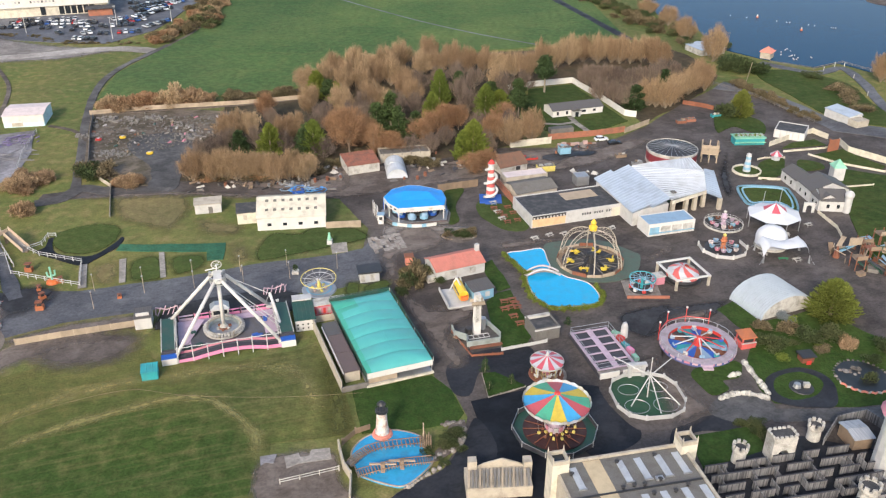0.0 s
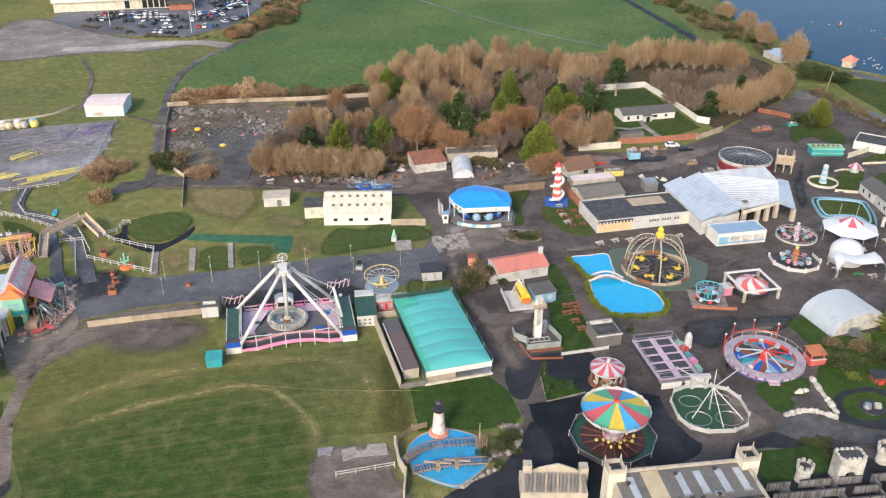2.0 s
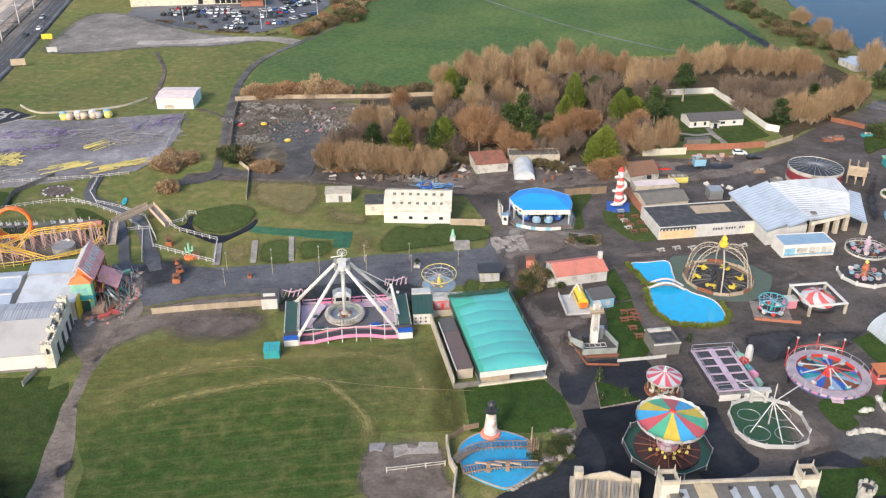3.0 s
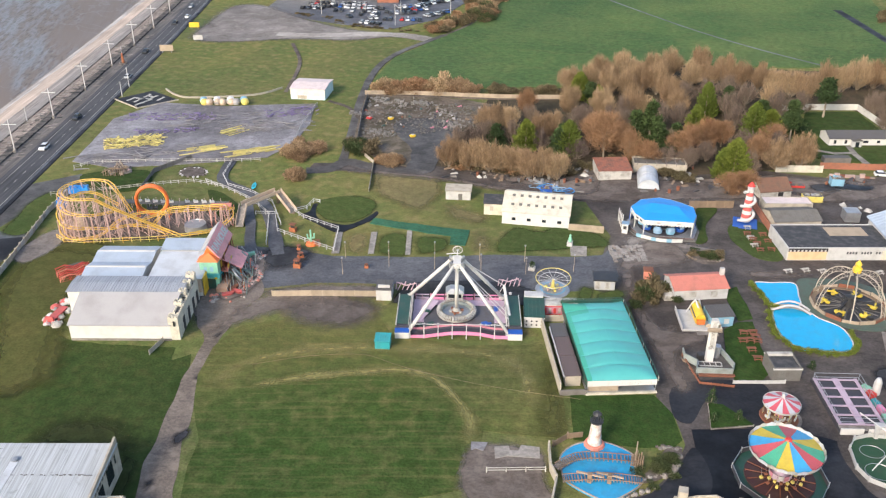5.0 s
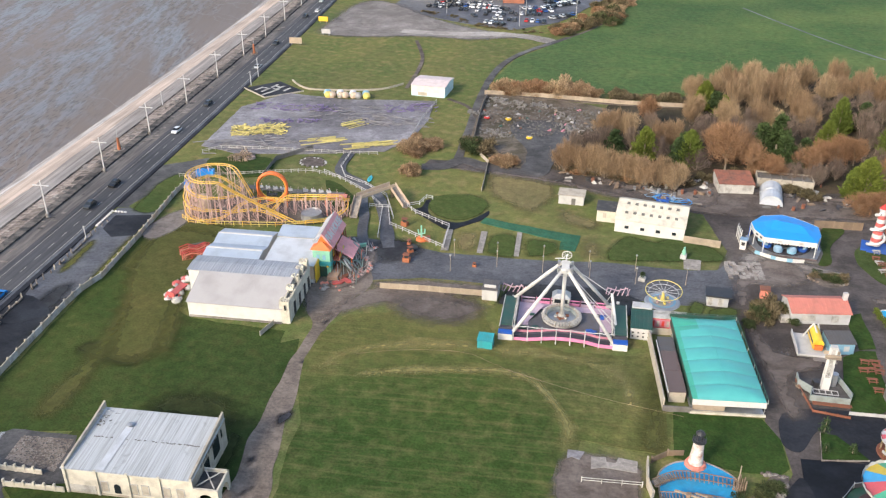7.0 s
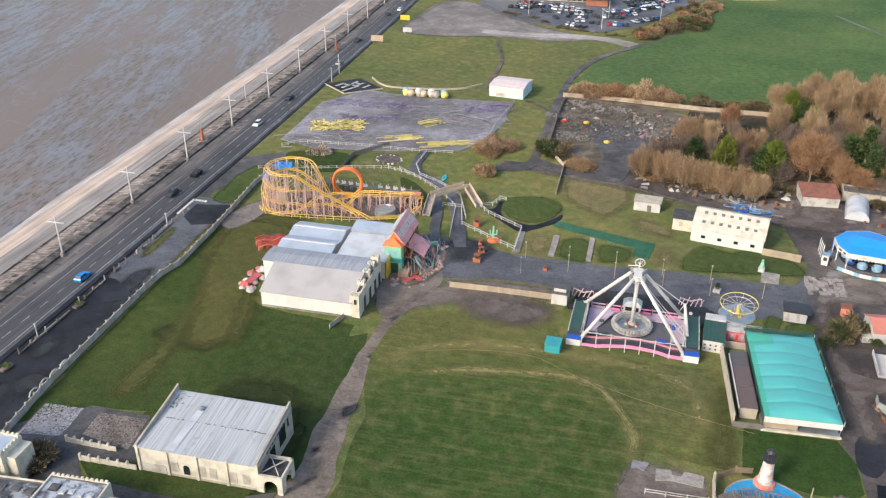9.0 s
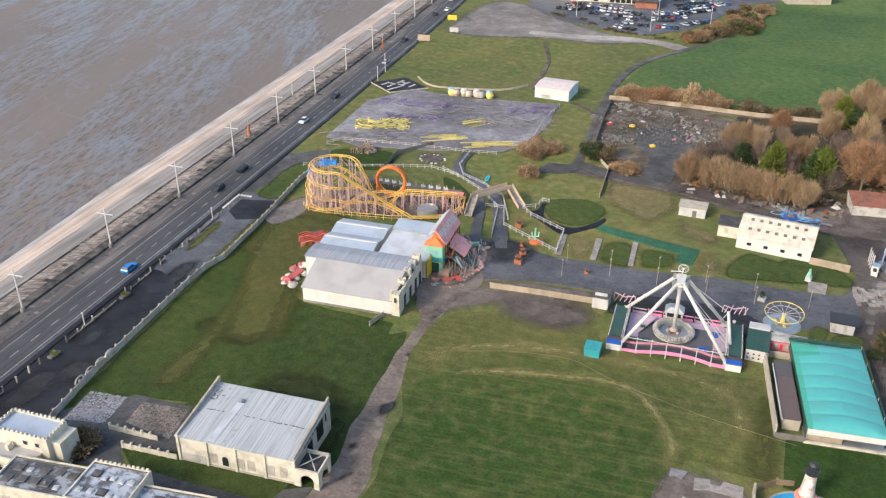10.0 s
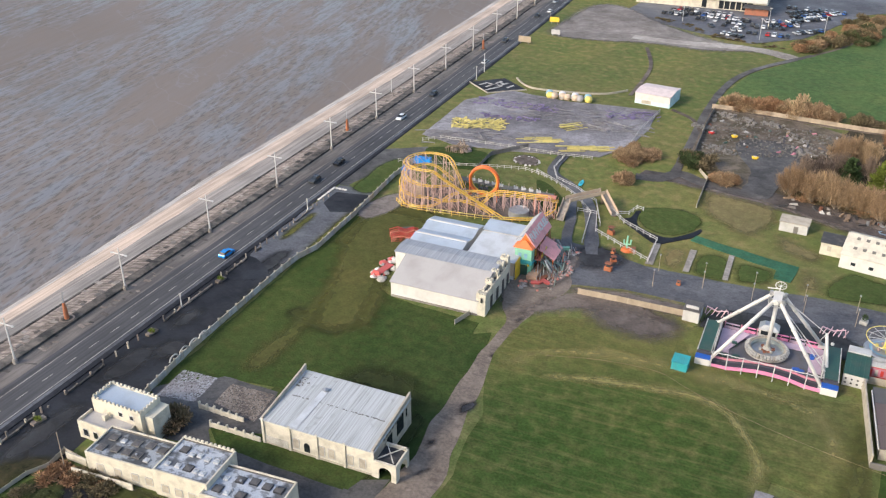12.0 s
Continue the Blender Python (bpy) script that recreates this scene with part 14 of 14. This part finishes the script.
# ---- avenue lamp posts and small fittings ----
def slim_post(high):
    t = thing("lamp_post", (0, 0), "slim grey lamp post on the avenue", "lamp post", group="avenue lamp posts")
    part("pole", Shape().cyl((0, 0, 0), (0, 0, high), 0.075, 0.05, 6), WOOD_PALE, t)
    part("lamp_head", Shape().block((0, 0, high), (0.3, 0.3, 0.3)), STEEL, t)
    return t


sp0 = slim_post(4.2)
sp0.matrix_basis = pose(*(-75.2, 158.5), 0)
for xy in ((-77.6, 165.8), (-66.3, 165.2), (-67.8, 169.1), (-55.8, 167.5), (-45.3, 170.1), (-35.0, 171.7), (-36.6, 177.5), (-24.7, 176.5), (-46.9, 174.7), (-57.4, 172.5)):
    copy_thing(sp0, pose(*xy, 0))
pl = thing("bush_planter", (-34.1, 174.3), "dark bush in a white tub on the avenue", "planter")
part("tub", Shape().block((0, 0, 0), (1.5, 1.5, 0.8)), WHITE_DIRTY, pl)
part("bush", twigs(random.Random(6), 260, [(Vector((0, 0, 1.5)), (0.5, 0.5, 0.7))], 0.3, 0.05, 0.6), FIR_LEAF, pl)
st = thing("green_statue", (-27.9, 188.9), "pale green statue on a white plinth", "statue")
part("plinth", Shape().block((0, 0, 0), (1.3, 1.3, 1.2)), WHITE, st)
part("figure", Shape().lathe([(0.4, 1.2), (0.5, 1.8), (0.25, 2.6), (0.3, 3.0), (0, 3.3)], 10), MINT, st)
for xy, mt, label in (((30.0, 235.6), STRAW, "yellow skip full of scrap"), ((24.0, 243.8), RED, "stack of red ride frames"), ((37.1, 249.0), PALE_BLUE, "pale blue metal container"), ((-40.1, 218.9), BLUE, "heap of blue steel ride parts"), ((54.0, 246.4), WOOD, "timber crate on the yard"), ((79.7, 276.7), WOOD_RED, "red tractor digger parked on the yard"), ((83.3, 278.4), BRICK, "rusty red sheet screen"), ((93.0, 283.0), TEAL, "teal tarpaulin covered load"), ((57.8, 240.2), STEEL, "grey gas tank on the yard")):
    sx, sy, sz = {STRAW: (2.6, 1.1, 1.7), RED: (4.5, 1.0, 0.7), PALE_BLUE: (1.7, 1.3, 2.3), STEEL: (1.6, 0.6, 1.0)}.get(mt, (1.6, 0.8, 1.0))
    t = thing("yard_item", xy, label, "yard item", 12, group="yard clutter")
    part("body", Shape().box((-sx, -sy, 0), (sx, sy, sz)).box((-sx - 0.06, -sy - 0.06, sz - 0.2), (sx + 0.06, sy + 0.06, sz - 0.08)), mt, t)
    part("load_bed", Shape().box((-sx + 0.12, -sy + 0.12, sz), (sx - 0.12, sy - 0.12, sz + 0.03)), FELT, t)
    rg = random.Random(int(xy[0] * 10))
    for i in range(6):
        part("loose_part", Shape().block((rg.uniform(-0.7, 0.7) * sx, rg.uniform(-0.5, 0.5) * sy, sz), (rg.uniform(0.3, 1.0), rg.uniform(0.3, 0.8), rg.uniform(0.15, 0.6)), rg.uniform(0, 90)), rg.choice((mt, WHITE_DIRTY, WOOD, FELT, STEEL)), t)
rng = random.Random(19)
for i in range(60):
    u = rng.random()
    a, b = (Vector((-37.4, 236.6)), Vector((10.9, 238.0))) if i % 2 else (Vector((-72.2, 223.2)), Vector((-23.4, 228.5)))
    p = a.lerp(b, u) + Vector((rng.gauss(0, 1), rng.gauss(0, 3.0)))
    t = thing("yard_debris", (p.x, p.y), "debris lying on the service yard", "scrap", rng.uniform(0, 180), group="debris on the service yard")
    s = rng.uniform(0.5, 1.8)
    part("piece", Shape().add([(-s, -s * 0.3, 0), (s, -s * 0.35, 0), (s * 0.9, s * 0.3, 0), (-s, s * 0.25, 0), (-s * 0.9, -s * 0.25, 0.4), (s * 0.8, -s * 0.3, 0.6), (s * 0.8, s * 0.2, 0.5), (-s * 0.8, s * 0.2, 0.3)], [(4, 5, 6, 7), (0, 1, 5, 4), (1, 2, 6, 5), (2, 3, 7, 6), (3, 0, 4, 7)]), rng.choice((WOOD_GREY, DARK, STEEL, WOOD, WHITE_DIRTY, DARK, WOOD_GREY)), t)
for xy in ((152.8, 426.4), (165.2, 401.3)):
    t = thing("buoy", xy, "orange and white buoy on the lake", "buoy", group="lake buoys")
    part("float", Shape().lathe([(0, 0.2), (0.6, 0.3), (0.5, 0.7), (0, 0.9)], 10), ORANGE, t)
    part("top_mark", Shape().lathe([(0.35, 0.85), (0.15, 1.7), (0, 1.8)], 8), WHITE, t)
rng = random.Random(31)
for i in range(26):
    xy = (Vector((144.3, 362.0)).lerp(Vector((146.3, 354.3)), rng.random()) + Vector((rng.gauss(0, 4), rng.gauss(0, 5)))) if i < 16 else Vector((131.5, 434.3)).lerp(Vector((182.8, 404.8)), rng.random())
    t = thing("mooring_float", (xy.x, xy.y), "small white mooring float on the lake", "float", z=0.2, group="mooring floats")
    part("ball", Shape().lathe([(0, 0), (0.28, 0.15), (0.25, 0.4), (0, 0.5)], 8), WHITE, t)
for xy in ((150.9, 337.5), (157.9, 343.9), (161.8, 343.9), (158.5, 327.1), (169.0, 336.2), (155.0, 306.4)):
    t = thing("bollard_post", xy, "white topped post on the lake walk", "post", group="lake walk posts")
    part("post", Shape().cyl((0, 0, 0), (0, 0, 1.5), 0.18), WHITE_DIRTY, t)
    part("cap", Shape().lathe([(0.25, 1.5), (0, 1.8)], 8), WHITE, t)
rods_up = thing("flag_pole", (114.3, 319.4), "tall wooden pole beside the lake bank", "pole")
part("pole", Shape().cyl((0, 0, 0), (1.5, 0.5, 8.5), 0.12, 0.08), WOOD_PALE, rods_up)
for xy, hh in (((-146.3, 381.4), 9.5), ((-151.7, 403.6), 9.5), ((-188.4, 390.6), 9.0), ((-128.9, 412.6), 8.0)):
    t = thing("car_park_lamp", xy, "white lamp mast in the supermarket car park", "lamp post", group="car park lamps")
    part("pole", Shape().cyl((0, 0, 0), (0, 0, hh), 0.16, 0.1), WHITE, t)
    part("lamp_head", Shape().block((0, 0, hh), (1.2, 0.4, 0.2)), WHITE, t)


# ---- clutter of the service yard and the walks ----
rng = random.Random(91)
CLUTTER = [("pallet_stack", WOOD_GREY, "stack of weathered wooden pallets"), ("steel_bin", STEEL, "dented steel bin in the yard"), ("timber_heap", WOOD, "loose heap of old timber"), ("scrap_sheet", WHITE_DIRTY, "discarded white sheet in the yard"), ("tarpaulin_bundle", GREYMESH, "dark tarpaulin bundle on the ground"), ("rusty_drum", WOOD_RED, "rusty oil drum in the yard")]
for a, b, many in (((-36.1, 226.7), (-27.7, 230.9), 8), ((-24.4, 240.2), (-0.8, 244.0), 16), ((-61.1, 223.3), (-36.1, 226.7), 14), ((-13.6, 227.0), (-2.4, 228.7), 8), ((15.9, 236.3), (25.4, 239.9), 8), ((34.2, 251.7), (45.1, 253.8), 8), ((-2.4, 236.1), (11.0, 239.7), 8), ((37.0, 232.3), (45.9, 236.6), 5)):
    for i in range(many):
        nm, mt, label = rng.choice(CLUTTER)
        t = rng.random()
        ob = thing(nm, (a[0] + (b[0] - a[0]) * t + rng.gauss(0, 1.2), a[1] + (b[1] - a[1]) * t + rng.gauss(0, 2.0)), label, "yard clutter", rng.uniform(0, 180), group="service yard clutter")
        k = rng.uniform(0.5, 1.3)
        if nm in ("rusty_drum", "steel_bin"):
            part("body", Shape().lathe([(0, 0), (0.4 * k, 0), (0.42 * k, 1.2 * k), (0.34 * k, 1.15 * k), (0, 1.1 * k)], 10), mt, ob)
        elif nm in ("pallet_stack", "timber_heap"):
            sh = Shape()
            for j in range(5):
                sh.block((rng.uniform(-0.2, 0.2), rng.uniform(-0.5, 0.5), j * 0.16 * k + 0.02), (2.4 * k, 0.5, 0.15 * k), rng.uniform(-12, 12))
            part("planks", sh, mt, ob)
        else:
            part("sheet", Shape().add([(-k, -0.7 * k, 0), (k, -0.6 * k, 0), (0.9 * k, 0.7 * k, 0), (-0.8 * k, 0.6 * k, 0), (-0.5 * k, -0.3 * k, 0.6 * k), (0.5 * k, -0.2 * k, 0.8 * k), (0.4 * k, 0.3 * k, 0.5 * k), (-0.4 * k, 0.3 * k, 0.4 * k)], [(4, 5, 6, 7), (0, 1, 5, 4), (1, 2, 6, 5), (2, 3, 7, 6), (3, 0, 4, 7)]), mt, ob)
